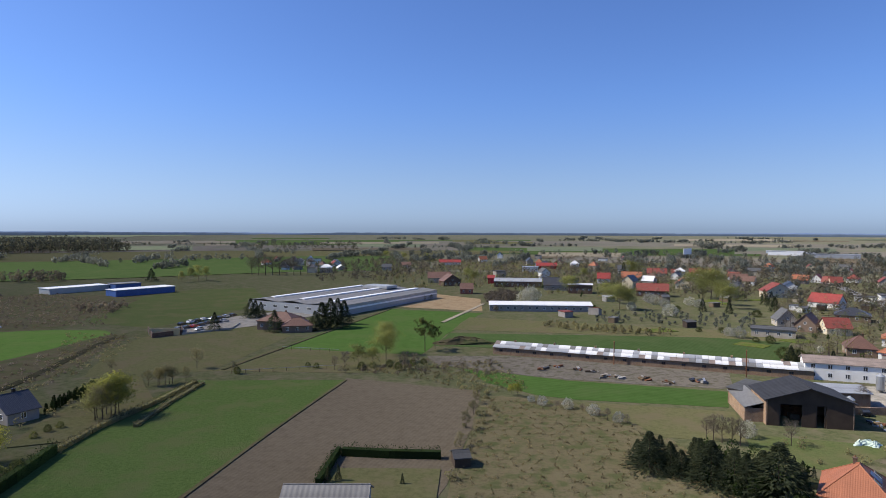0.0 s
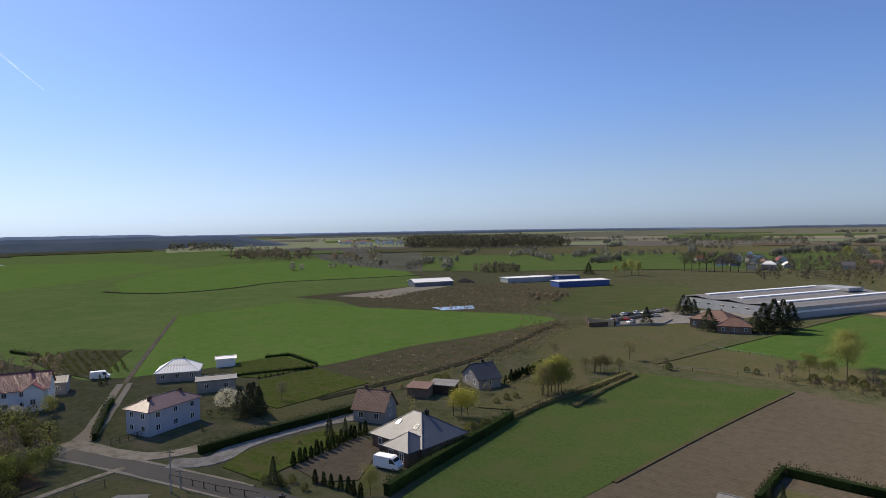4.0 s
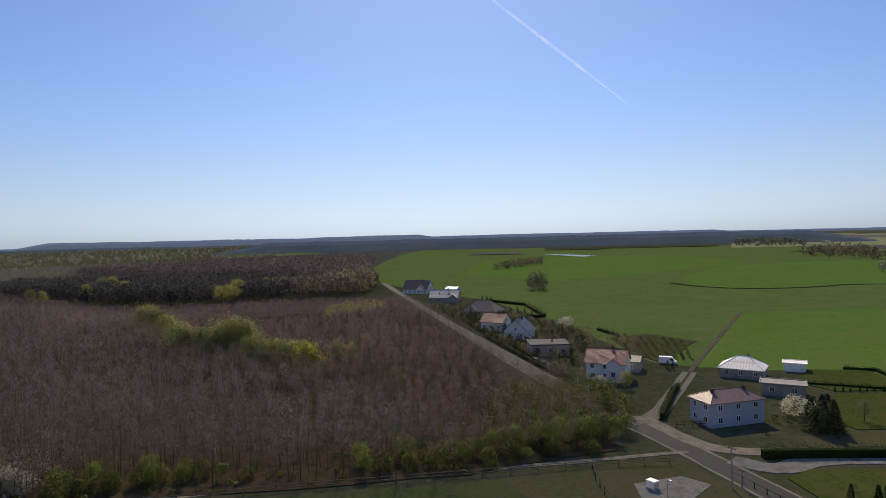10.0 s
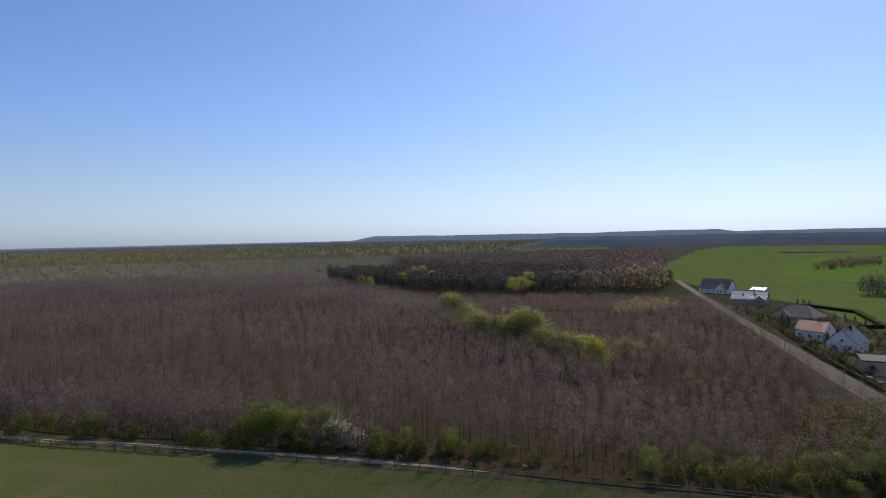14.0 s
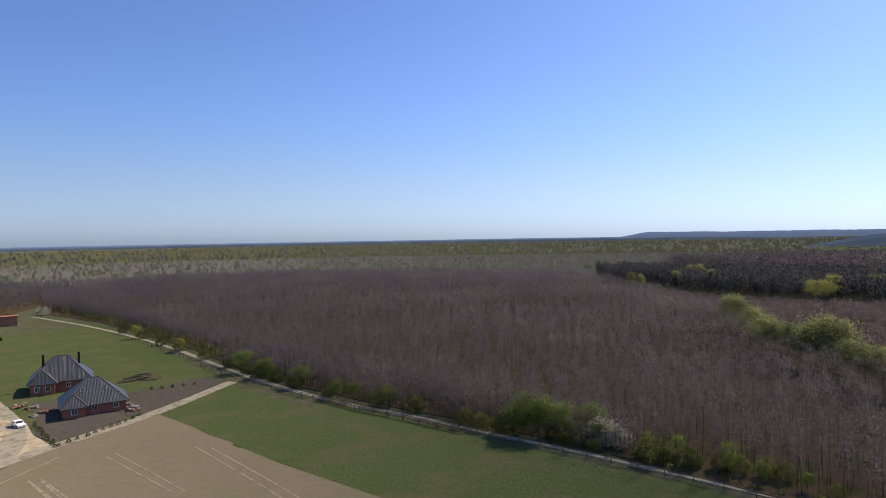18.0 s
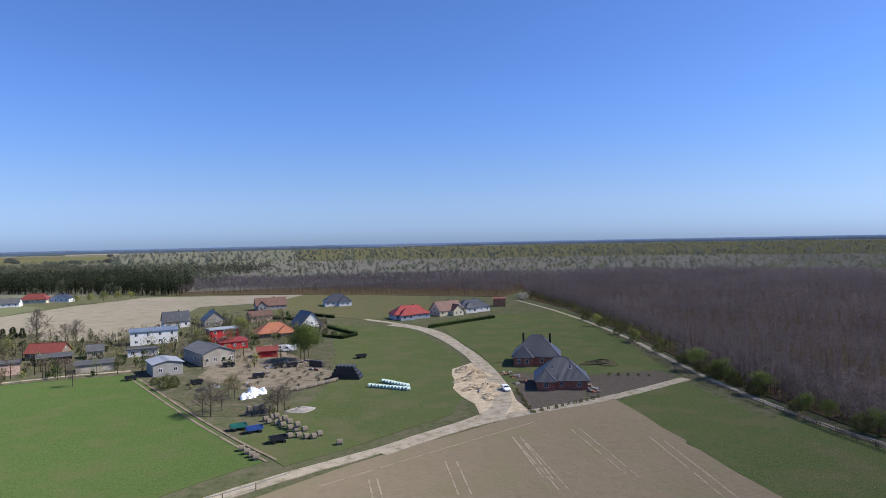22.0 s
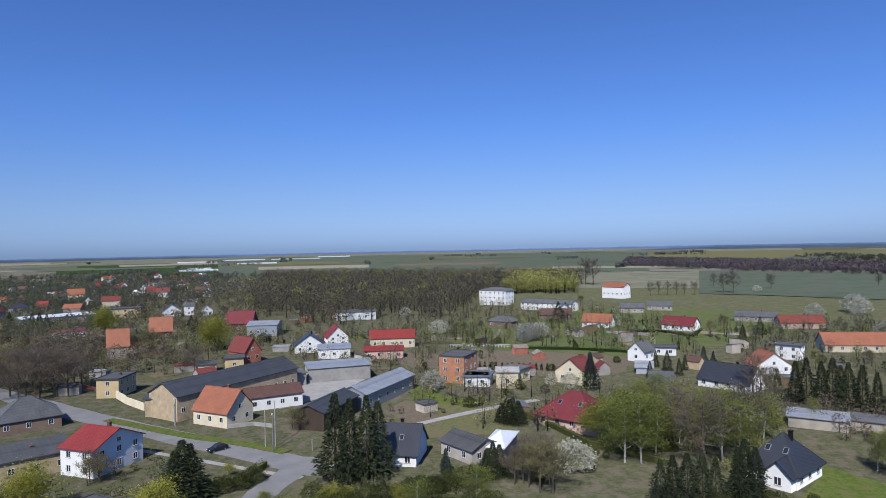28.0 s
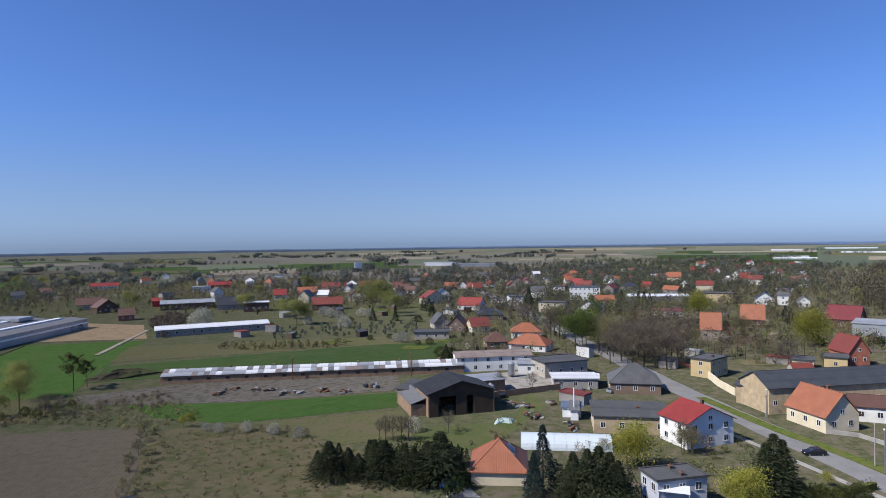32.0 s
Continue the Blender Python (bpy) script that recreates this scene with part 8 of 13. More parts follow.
tree('bush', -84.1, 136.4, 1.6)
tree('bush', -109.4, 136, 3)
tree('bush', -108.8, 138.7, 3)
tree('spruce', -129.6, 85.9, 7.1, wide=1.4)
tree('spruce', -126.7, 86.5, 8.4, wide=1.4)
tree('spruce', -127, 89.3, 7.1, wide=1.4)
tree('spruce', -130.2, 90.1, 7.5, wide=1.4)
tree('blossom', -139.5, 88.9, 4.8, wide=1.2)
tree('blossom', -140.8, 92.9, 3.4, wide=1.2)
tree('blossom', -145.6, 90.7, 2.4, wide=1.2)
tree('bare', -132.6, 100.3, 5, wide=1.2)
hedge([(-140.7, 57.6), (-162.3, 69.7), (-167.6, 73.3)], 1.6, 2.2, 'clipped dark hedge beside the dirt track')
hedge([(-166.6, 109.7), (-162.8, 117), (-155.5, 129.8)], 0.6, 1.0, 'low row of young conifers', leaf=0.3)
row_of('thuja', -158, 111.4, -155.8, 132, 2.0, 1.4, 'young garden thujas')
hedge([(-182.4, 131.3), (-178.8, 138.8), (-157.8, 133.7)], 0.8, 1.2, 'low dark hedge round a garden')
parcel('garden', 'lawn', [(-183.9, 120), (-180.1, 137.2), (-156.9, 133.4), (-158.7, 111.8), (-167.2, 109)], 'mown garden plot with small shrubs')
parcel('garden', 'lawn', [(-156.1, 110), (-154.3, 131.2), (-126.8, 126.3), (-127.7, 95.1), (-134.8, 94.8)], 'mown garden plot')
parcel('garden', 'plough', [(-93.9, 73), (-95.2, 92.9), (-86.5, 88.8), (-79.1, 75.6), (-84.1, 71)], 'bare brown garden bed by the thujas')
parcel('garden', 'lawn', [(-104.5, 65), (-108, 71.4), (-105.1, 90.5), (-98.5, 92.8), (-94.5, 74.1), (-93.3, 65.2)], 'lawn in front of a house')
parcel('garden', 'dull_field', [(-92, 144.5), (-94.5, 172.5), (-91.9, 188.8), (-72.7, 157.1), (-76.3, 128), (-87.2, 123.8)], 'mown garden behind the dark-roofed house')
parcel('orchard', 'dull_field', [(-251.2, 81.3), (-257.7, 100.9), (-237.2, 111.5), (-200.6, 82.3), (-221.7, 80)], 'nursery plot planted in rows')
row_of('bush', -258.4, 87.3, -212.2, 77.2, 3.2, 1.1, 'nursery rows')
row_of('bush', -255.5, 89.5, -211.1, 79.3, 3.2, 1.1, 'nursery rows')
row_of('bush', -252.7, 91.7, -210, 81.4, 3.2, 1.1, 'nursery rows')
row_of('bush', -249.9, 93.9, -208.9, 83.5, 3.2, 1.1, 'nursery rows')
row_of('bush', -247.1, 96, -207.7, 85.5, 3.2, 1.1, 'nursery rows')
row_of('bush', -245.7, 98.7, -206.6, 87.6, 3.2, 1.1, 'nursery rows')
row_of('bush', -244.3, 101.3, -205.5, 89.8, 3.2, 1.1, 'nursery rows')
row_of('bush', -242.8, 104, -204.4, 91.9, 3.2, 1.1, 'nursery rows')
row_of('bush', -241.4, 106.7, -203.3, 94, 3.2, 1.1, 'nursery rows')
tree('spruce', -190.9, 80.3, 3.3)
tree('spruce', -191.5, 82.1, 2.6)
tree('spruce', -175.6, 53.1, 3)
tree('spruce', -203.8, 49.2, 4)
tree('spruce', -204, 51.4, 3.6)
tree('spruce', -204.2, 53.7, 3.3)
tree('spring', -169.2, 59.1, 4.8)
tree('spring', -169.9, 60.2, 3.5)
tree('blossom', -280.8, 69.2, 4.6, wide=1.2)
tree('blossom', -284.4, 71.6, 4.8, wide=1.2)
tree('grey', -276.5, 64, 5.5)
tree('blossom', -289.2, 74.5, 4.4, wide=1.2)
tree('blossom', -173.8, 53.4, 3.2, wide=1.3)
tree('spruce', -255.4, 63.1, 6.1)
tree('spruce', -256.5, 61.9, 5.4)
tree('spruce', -276.4, 42.5, 4.6)
tree('spruce', -284, 41.5, 4.3)
tree('spruce', -321.1, 33.9, 5.2)
tree('spruce', -326.8, 32.2, 5.3)
tree('spruce', -305.7, 28.9, 4.9)
hedge([(-246.3, 39.6), (-202.4, 43.7), (-171.2, 47.1), (-156.2, 54.5)], 1.4, 1.6, 'dark hedge along the village road')
hedge([(-362.5, 18.1), (-305.7, 28.9), (-277.2, 32.1)], 1.6, 1.6, 'dark hedge along the village road')
hedge([(-404.9, 50.7), (-376.2, 70.3), (-322.3, 70.5), (-318.2, 56.6)], 2.5, 2.2, 'dark hedges round gardens')
tree('spruce', -343.3, 55.8, 4)
tree('spruce', -340.1, 59.3, 4)
tree('spruce', -332.6, 61.9, 4)
tree('spruce', -325.3, 64.5, 3.5)
tree('spruce', -410.6, 48.3, 4)
tree('spruce', -408, 51.1, 4)
tree('spruce', -402.3, 53.3, 4)
hedge([(-273.2, 83.4), (-255.6, 86.3), (-243.3, 81)], 1.4, 1.5, 'dark hedge behind gardens')

# edge of the wood
tree('fresh', -124.8, 17.5, 4.7, wide=1.5)
tree('fresh', -124.6, 21, 5.2, wide=1.5)
tree('fresh', -124.5, 25.7, 5.8, wide=1.5)
tree('fresh', -124.4, 30.4, 6.1, wide=1.5)
tree('fresh', -125.6, 35.6, 6.1, wide=1.5)
tree('fresh', -128.1, 40.7, 5.3, wide=1.5)
tree('fresh', -131, 44.9, 4.3, wide=1.5)
tree('fresh', -133.6, 26.4, 5.4, wide=1.5)
tree('fresh', -135.3, 35.8, 4.7, wide=1.5)
tree('fresh', -122.1, 8.2, 3.8, wide=1.5)
tree('fresh', -122, 12.6, 4.0, wide=1.5)
tree('fresh', -122.3, -1.7, 4.5, wide=1.5)
tree('fresh', -118.9, 21.7, 2.7, wide=1.5)
tree('fresh', -120.4, -10.1, 4.2, wide=1.5)
tree('bush', -116.6, -5.8, 4)
tree('bush', -116.7, -0.6, 3.5)
tree('bush', -116.9, 4.6, 4.5)
tree('bush', -117.4, 8.9, 4)
tree('bush', -117.6, 14.3, 3.5)
tree('bush', -119.5, 19, 4)
tree('bush', -120.5, 27.1, 3.5)
tree('bush', -120.5, 35.3, 3)
tree('fresh', -106, -86.4, 9.4, wide=1.4)
tree('fresh', -106.9, -84, 8.3, wide=1.4)
tree('fresh', -105.1, -89.3, 7, wide=1.4)
tree('blossom', -112.8, -73.4, 5.6, wide=1.3)
tree('blossom', -113.7, -71.5, 4.9, wide=1.3)
tree('blossom', -113.3, -69.4, 4.3, wide=1.3)
tree('bush', -104.2, -92.2, 5, wide=1.2)
tree('bush', -106.9, -78.6, 3, wide=1.2)
tree('bush', -107.7, -76.1, 2.5, wide=1.2)
tree('bush', -107.6, -71.9, 2.5, wide=1.2)
tree('bush', -110.6, -60.7, 5, wide=1.2)
tree('bush', -111.5, -58.2, 3, wide=1.2)
tree('bush', -112.5, -54.6, 4, wide=1.2)
tree('bush', -115.1, -49.3, 4.128, wide=0.9)
tree('bush', -116.1, -46.2, 3.648, wide=0.9)
tree('bush', -117.1, -42, 4.08, wide=0.9)
tree('bush', -117.4, -39.2, 3.84, wide=0.9)
tree('bush', -115.7, -30.7, 2.5, wide=1.2)
tree('bush', -102.7, -98.2, 4, wide=1.2)
tree('bush', -102, -102.5, 4, wide=1.2)
tree('bush', -109.4, -61.2, 2, wide=1.2)
tree('fresh', -115.5, -78.3, 7.3)
tree('fresh', -115.2, -75.6, 6.8)
tree('fresh', -115.1, -64.3, 4.2)
tree('fresh', -115.8, -58, 4.5)
tree('fresh', -111.9, -82.2, 7.3)
tree('fresh', -118, -48.8, 4.9)
tree('fresh', -115.5, -35.1, 3.5)
tree('fresh', -114.6, -9, 4.4)
tree('fresh', -105.7, -88.3, 5.2, wide=1.0)
tree('fresh', -91.7, -197.5, 7.4, wide=1.4)
tree('fresh', -93.6, -184.4, 6.5, wide=1.4)
tree('fresh', -95.1, -164.8, 6.6, wide=1.4)
tree('fresh', -113.5, -47, 4.6, wide=1.0)
tree('fresh', -113.6, -41.5, 4.2, wide=0.9)
tree('bush', -92.7, -209.3, 3.5, wide=1.3)
tree('bush', -92.4, -194.6, 3.5, wide=1.3)
tree('bush', -92.1, -185.6, 4, wide=1.3)
tree('bush', -93.3, -176.1, 4, wide=1.3)
tree('bush', -93, -164.6, 4, wide=1.3)
tree('bush', -93.8, -148.4, 2.975, wide=1.0)
tree('bush', -98, -131.5, 4.25, wide=1.0)
tree('bush', -101.3, -119.4, 4.25, wide=1.0)
tree('bush', -102.8, -105.1, 2.975, wide=1.0)
tree('bush', -107.9, -82.4, 2.975, wide=1.0)
tree('bush', -109.5, -73.6, 2.55, wide=1.0)
tree('bush', -111.8, -61.8, 2.975, wide=1.0)
tree('bush', -113.7, -53.7, 3.4, wide=1.0)
tree('bush', -92.8, -230.7, 3.5, wide=1.3)
tree('bush', -92.9, -255.7, 3.5, wide=1.3)
tree('bush', -92.4, -275.5, 3.5, wide=1.3)
tree('bush', -92.9, -301.4, 3.5, wide=1.3)
tree('bush', -92.2, -327.4, 3.5, wide=1.3)
tree('blossom', -113, -72.1, 4.5, wide=1.2)
tree('blossom', -113.9, -70.3, 4.5, wide=1.2)
tree('blossom', -82.1, -448.2, 5.3, wide=1.2)
tree('blossom', -80, -450.1, 4.5, wide=1.2)
tree('fresh', -95, -145.8, 5.1, wide=1.2)
tree('fresh', -96.6, -139.9, 5.1, wide=1.2)
tree('fresh', -100.3, -129.6, 5.5, wide=1.2)
tree('fresh', -93.5, -180.2, 4.8, wide=1.2)
tree('fresh', -109.2, -79.2, 5.0, wide=1.2)
tree('fresh', -111.4, -73, 5.0, wide=1.2)
tree('spring', -91.9, -253, 5.7, wide=1.2)
tree('spring', -90.7, -303.3, 6.3, wide=1.2)

# green line of trees inside the wood
tree('lime', -292.4, -120.0, 15.5, wide=1.4)
tree('lime', -282.2, -112.0, 15, wide=1.4)
tree('lime', -260.2, -99.5, 14.5, wide=1.4)
tree('lime', -237.2, -86.4, 14, wide=1.4)
tree('lime', -228.5, -79.1, 14, wide=1.4)
tree('lime', -222.9, -72.7, 14.5, wide=1.4)
tree('lime', -217.5, -66.2, 14, wide=1.4)
tree('lime', -221.7, -62.1, 17.5, wide=1.4)
tree('lime', -220.6, -58.6, 16.5, wide=1.4)
tree('lime', -203.0, -50.2, 13, wide=1.4)
tree('lime', -200.4, -46.3, 13, wide=1.4)
tree('lime', -198.2, -41.7, 13, wide=1.4)
tree('lime', -195.9, -37.4, 12.5, wide=1.4)
tree('lime', -518.5, -248.6, 17, wide=1)
tree('lime', -538.8, -247.6, 17, wide=1)
tree('lime', -482.2, -212.8, 16, wide=1)
tree('lime', -439.6, -248.6, 13, wide=1)
tree('lime', -459.4, -267.9, 13, wide=1)
tree('lime', -466.8, -233.3, 15, wide=1)
tree('yellow', -193.5, -32.4, 12, wide=1.2)
tree('yellow', -191.6, -30.8, 11, wide=1.1)
tree('spring', -453.7, -122.1, 16, wide=1.1)
tree('spring', -433.6, -120.9, 14, wide=1.1)
tree('spring', -435.7, -129.9, 13, wide=1)
tree('olive', -205.5, -24.3, 11, wide=1.1)
tree('olive', -205.0, -19.9, 10, wide=1)
tree('olive', -173.4, -4.3, 8, wide=1)
tree('olive', -226.9, -15.5, 9, wide=0.9)
tree('lime', -501.7, -111.5, 14, wide=1.1)
tree('lime', -505.0, -105.8, 14, wide=1.1)
tree('lime', -508.4, -100.1, 14, wide=1.1)
tree('lime', -511.7, -94.3, 14, wide=1.1)
tree('lime', -515.1, -88.5, 14, wide=1.1)
tree('lime', -518.5, -82.7, 14, wide=1.1)
tree('lime', -521.9, -76.9, 14, wide=1.1)
tree('lime', -525.3, -71.0, 14, wide=1.1)
tree('lime', -528.7, -65.2, 14, wide=1.1)
tree('lime', -532.2, -59.3, 14, wide=1.1)
tree('lime', -535.6, -53.4, 14, wide=1.1)
tree('lime', -539.1, -47.5, 14, wide=1.1)
tree('lime', -542.6, -41.5, 14, wide=1.1)
tree('lime', -546.0, -35.6, 14, wide=1.1)
tree('lime', -549.5, -29.6, 14, wide=1.1)
clumps('green_clearing', scatter([(-347.3, -45.8), (-368.7, -13.2), (-391.8, -14), (-396.1, -39.8), (-374.1, -47.6)], 4, 51), 5, 'bright green young planting in a clearing', 'yellow_green', seed=51, count=50, size=0.5)
clumps('undergrowth', scatter([(-98.6, -128.3), (-103.5, -89.4), (-110.6, -32.4), (-114.4, 10.9), (-117.5, 11.2), (-117.1, -34.3), (-110.1, -95), (-104.7, -136)], 4.2, 52), 1.3, 'green undergrowth along the edge of the wood', 'bush_green', seed=52, count=44, size=0.32)
clumps('undergrowth', scatter([(-109.9, -65), (-103.9, -102.6), (-95.1, -164.8), (-93, -220.1), (-103.2, -222.1), (-105.1, -164.6), (-110.6, -109.1), (-118.5, -70)], 4.0, 53), 1.6, 'green undergrowth along the edge of the wood', 'bush_green', seed=53, count=50, size=0.32)
clumps('undergrowth', scatter([(-127.4, 43.6), (-122.6, 26.5), (-118.4, -1.7), (-122.4, -6), (-128.4, 16.9), (-143.6, 38.1)], 2.6, 54), 2.6, 'green undergrowth along the edge of the wood', 'bush_green', seed=54, count=60, size=0.32)
fence([(-113.6, 47.9), (-114, 33.3), (-109.7, -23.9), (-107.1, -40.1), (-105.1, -60.5), (-101.1, -86), (-98.3, -101.3), (-91.8, -132.7), (-90.6, -147.9), (-97.8, -96.6), (-91.9, -130.7), (-87.6, -168.9), (-85.1, -194.6), (-89, -245.1), (-88.5, -296)], 1.4, 5.0, 'post and rail fence along the forest track')
clumps('edge_bushes', scatter([(-165.7, 22.3), (-171.9, 36.8), (-166.1, 49), (-143.8, 51.3), (-131.7, 46.3), (-126.5, 34), (-125.3, 21.9), (-135.6, 16.2)], 3.8, 58), 5.4, 'mass of olive green bushes at the edge of the wood', 'bush_green', seed=58, count=260, size=0.34, vary=0.25)
clumps('edge_bushes', scatter([(-170, 30), (-166, 37.3), (-170.2, 56.2), (-140.2, 46.2), (-140, 30.4), (-159.2, 26.4)],  4.2, 60), 4.8, 'mass of olive green bushes at the edge of the wood', 'bush_green', seed=60, count=260, size=0.32, vary=0.25)
clumps('wood_edge', scatter([(-109.3, -64.7), (-103.3, -102), (-94.3, -163.6), (-92.1, -218), (-117.7, -231.3), (-119.3, -169.2), (-120.9, -109.3), (-125.5, -64.7)], 2.6, 141), 6.5, 'low fuzzy brown trees at the edge of the wood', 'wood_twigs', seed=141, count=130, size=0.28, vary=0.35)
clumps('wood_edge', scatter([(-90.1, -503.4), (-97.4, -394.8), (-102, -300.6), (-101.5, -226.4), (-116.2, -258.9), (-118.9, -350.4), (-112.9, -457.3)], 3.4, 143), 6.0, 'low fuzzy brown trees at the edge of the wood', 'wood_twigs', seed=143, count=90, size=0.36, vary=0.35)

# farms behind the works
house(8.8, 769.9, -0.7, 26.2, 12, 4, 3, wall='white_render', roof='bright_red_tiles', name='farm_building', chimney=0)
house(-3.1, 523.9, 0.3, 18.4, 14, 4, 4.5, wall='old_render', roof='brown_tiles', name='barn', chimney=0, sides='f')
house(5.6, 492, 19.1, 14.5, 12, 4, 5, axis='y', wall='dark_brick', roof='brown_tiles', name='barn', chimney=0, sides='f')
house(16.4, 430.6, -2.2, 8.6, 9, 3.5, 3.5, wall='red_brick', roof='brown_tiles', chimney=0)
house(58.1, 483.6, -6.9, 35.7, 14, 4.5, 2, wall='dark_brick', roof='light_sheet', name='barn', chimney=0)
house(39.8, 514.8, -4.4, 5.3, 10, 4.5, 2, wall='red_paint', roof='bright_red_tiles', name='barn', chimney=0, sides='')
house(83.1, 458.3, -10.3, 17.5, 10, 4, 5, wall='grey_render', roof='graphite_tiles')
house(96.1, 436.4, -12.4, 16.1, 12, 6, 0.4, kind='flat', wall='dark_brick', roof='white_sheet', chimney=0)
house(116.3, 701.5, -9.4, 22.6, 12, 4, 3, wall='red_paint', roof='bright_red_tiles', name='farm_building', chimney=0, sides='')
house(92.4, 661.3, -8, 16.6, 12, 5, 0.5, kind='flat', wall='white_render', roof='light_sheet', name='warehouse', chimney=0)
house(-60, 668.9, 5.1, 10.3, 10, 4, 3, wall='blue_render', roof='grey_slates')
house(-41.7, 707.4, 3.4, 10, 10, 4, 3, wall='white_render', roof='brown_tiles')

# houses north of the street
house(133.6, 518.6, -14.5, 9.9, 10, 4.2, 4.2, axis='x', wall='white_render', roof='bright_red_tiles')
house(160.6, 531.7, -16.8, 16.1, 10, 4.2, 4.2, axis='x', wall='cream_render', roof='orange_tiles')
house(199.2, 581.7, -18.9, 17.1, 10, 4.2, 4.2, axis='x', wall='cream_render', roof='red_tiles')
house(139.8, 416.4, -18.6, 20.1, 10, 4.2, 4.2, axis='x', wall='dark_brick', roof='red_tiles')
house(180.8, 469.4, -21.1, 11.5, 10, 4.2, 4.2, axis='y', wall='cream_render', roof='orange_tiles')
house(237.7, 578.1, -22.3, 17.7, 10, 4.2, 4.2, axis='x', wall='white_render', roof='red_tiles')
house(183.2, 633.7, -16.1, 11.2, 10, 4.2, 4.2, axis='x', wall='white_render', roof='grey_slates')
house(242.5, 512, -25.3, 12.6, 10, 4.2, 4.2, axis='x', wall='white_render', roof='brown_tiles')
house(193.2, 420.2, -24.7, 8.2, 10, 4.2, 4.2, axis='x', wall='blue_render', roof='grey_slates')
house(219.2, 410.6, -3.4, 17, 11, 4.5, 5, axis='y', wall='cream_render', roof='red_tiles', floors=2)
house(219.7, 356.8, -56.3, 16.1, 10, 3.4, 4.5, wall='white_render', roof='bright_red_tiles')
house(158.4, 289, -13.9, 8.5, 10, 3.2, 4.5, axis='y', wall='old_render', roof='grey_slates', name='barn', chimney=0)
house(159.8, 272.5, -45.2, 8.7, 9, 3.2, 4.5, axis='y', wall='brown_render', roof='brown_tiles', name='barn', chimney=0)
house(137.6, 259.4, -27.9, 16.2, 10, 3.2, 0.5, kind='flat', wall='old_render', roof='tar_roof', name='barn', chimney=0)
house(167.1, 265.3, -12.5, 9.5, 10, 3.2, 3.6, wall='cream_render', roof='red_tiles')
house(147.8, 220.8, -24, 9, 10, 3.2, 3.6, kind='hip', wall='brown_render', roof='brown_tiles')
house(200.3, 304.7, -33.3, 14.5, 12, 3.2, 3, kind='hip', wall='brown_render', roof='graphite_tiles')
house(606.9, 1106.5, -28.7, 55.5, 16, 7, 0.5, kind='flat', wall='white_metal', roof='white_sheet', name='warehouse', sides='', chimney=0)
house(611.6, 973, -32.2, 64.8, 16, 7, 0.5, kind='flat', wall='grey_metal', roof='light_sheet', name='warehouse', sides='', chimney=0)

# middle of the village
house(261.2, 364.6, -25.8, 10, 12, 6.4, 0.4, kind='flat', wall='white_render', roof='tar_roof', floors=2)
house(253, 312.1, -50.9, 16.3, 11, 6.4, 0.4, kind='flat', wall='cream_render', roof='tar_roof', floors=2)
house(326.4, 364.8, -41.8, 22.4, 14, 10, 0.4, kind='flat', wall='white_render', roof='tar_roof', floors=3, win=7, label='white three-storey apartment block with balconies', name='apartment_block')
house(267.2, 292.9, -62.1, 13.9, 10, 3.2, 4.4, axis='y', wall='white_render', roof='graphite_tiles')
house(306.8, 323.3, -33.6, 12.5, 9, 4, 3, wall='cream_render', roof='orange_tiles')
house(357.7, 323.1, -36.2, 41.2, 22, 4.5, 0.8, wall='grey_render', roof='white_sheet', name='long_hall', chimney=0, win=16, sides='f')
house(386, 296, -52.5, 23.7, 14, 6.5, 0.5, kind='flat', wall='yellow_render', roof='tar_roof', floors=2)
house(433.7, 341.8, -51.8, 12.6, 10, 8, 3, wall='cream_render', roof='red_tiles')
house(531.8, 457, -49.3, 13.8, 12, 6, 5, wall='cream_render', roof='orange_tiles')
house(293.5, 256.3, -39, 15, 10, 3.2, 0.5, kind='mono', wall='white_render', roof='red_tiles')
house(237.6, 184.3, -52.2, 8.1, 9, 5.4, 6.5, axis='x', wall='old_render', roof='orange_tiles', label='tall plastered house with a steep orange roof')
house(290.8, 200.6, -55.4, 10.4, 9, 4.5, 6.5, axis='x', wall='dark_brick', roof='orange_tiles', label='old brick house with a steep orange roof')
house(393.4, 262.7, -56.3, 12, 10, 4, 4.5, axis='y', wall='white_render', roof='graphite_tiles')
house(402.7, 255.6, -57.6, 6.6, 10, 6.5, 2, wall='white_render', roof='grey_slates', floors=2)
house(399.1, 239.4, -59, 7.2, 9, 4, 3, axis='y', wall='white_render', roof='grey_slates')
house(321.3, 172.1, -76.6, 14.3, 12, 5, 6, wall='dark_brick', roof='maroon_tiles', name='barn', chimney=0)
house(307.6, 151.5, -73.5, 15, 18, 6, 1.2, wall='grey_metal', roof='light_sheet', name='warehouse', chimney=0)
house(231.9, 123.2, -27.7, 7.3, 11, 4.8, 5, axis='y', wall='red_brick', roof='red_tiles', chimney=2)
house(219.5, 120.9, -61.2, 6.7, 8, 4, 0.4, kind='flat', wall='yellow_render', roof='tar_roof', name='outbuilding', chimney=0)
house(209.7, 126.3, -58.9, 6.2, 8, 3.4, 0.4, kind='flat', wall='cream_render', roof='tar_roof', name='outbuilding', chimney=0)

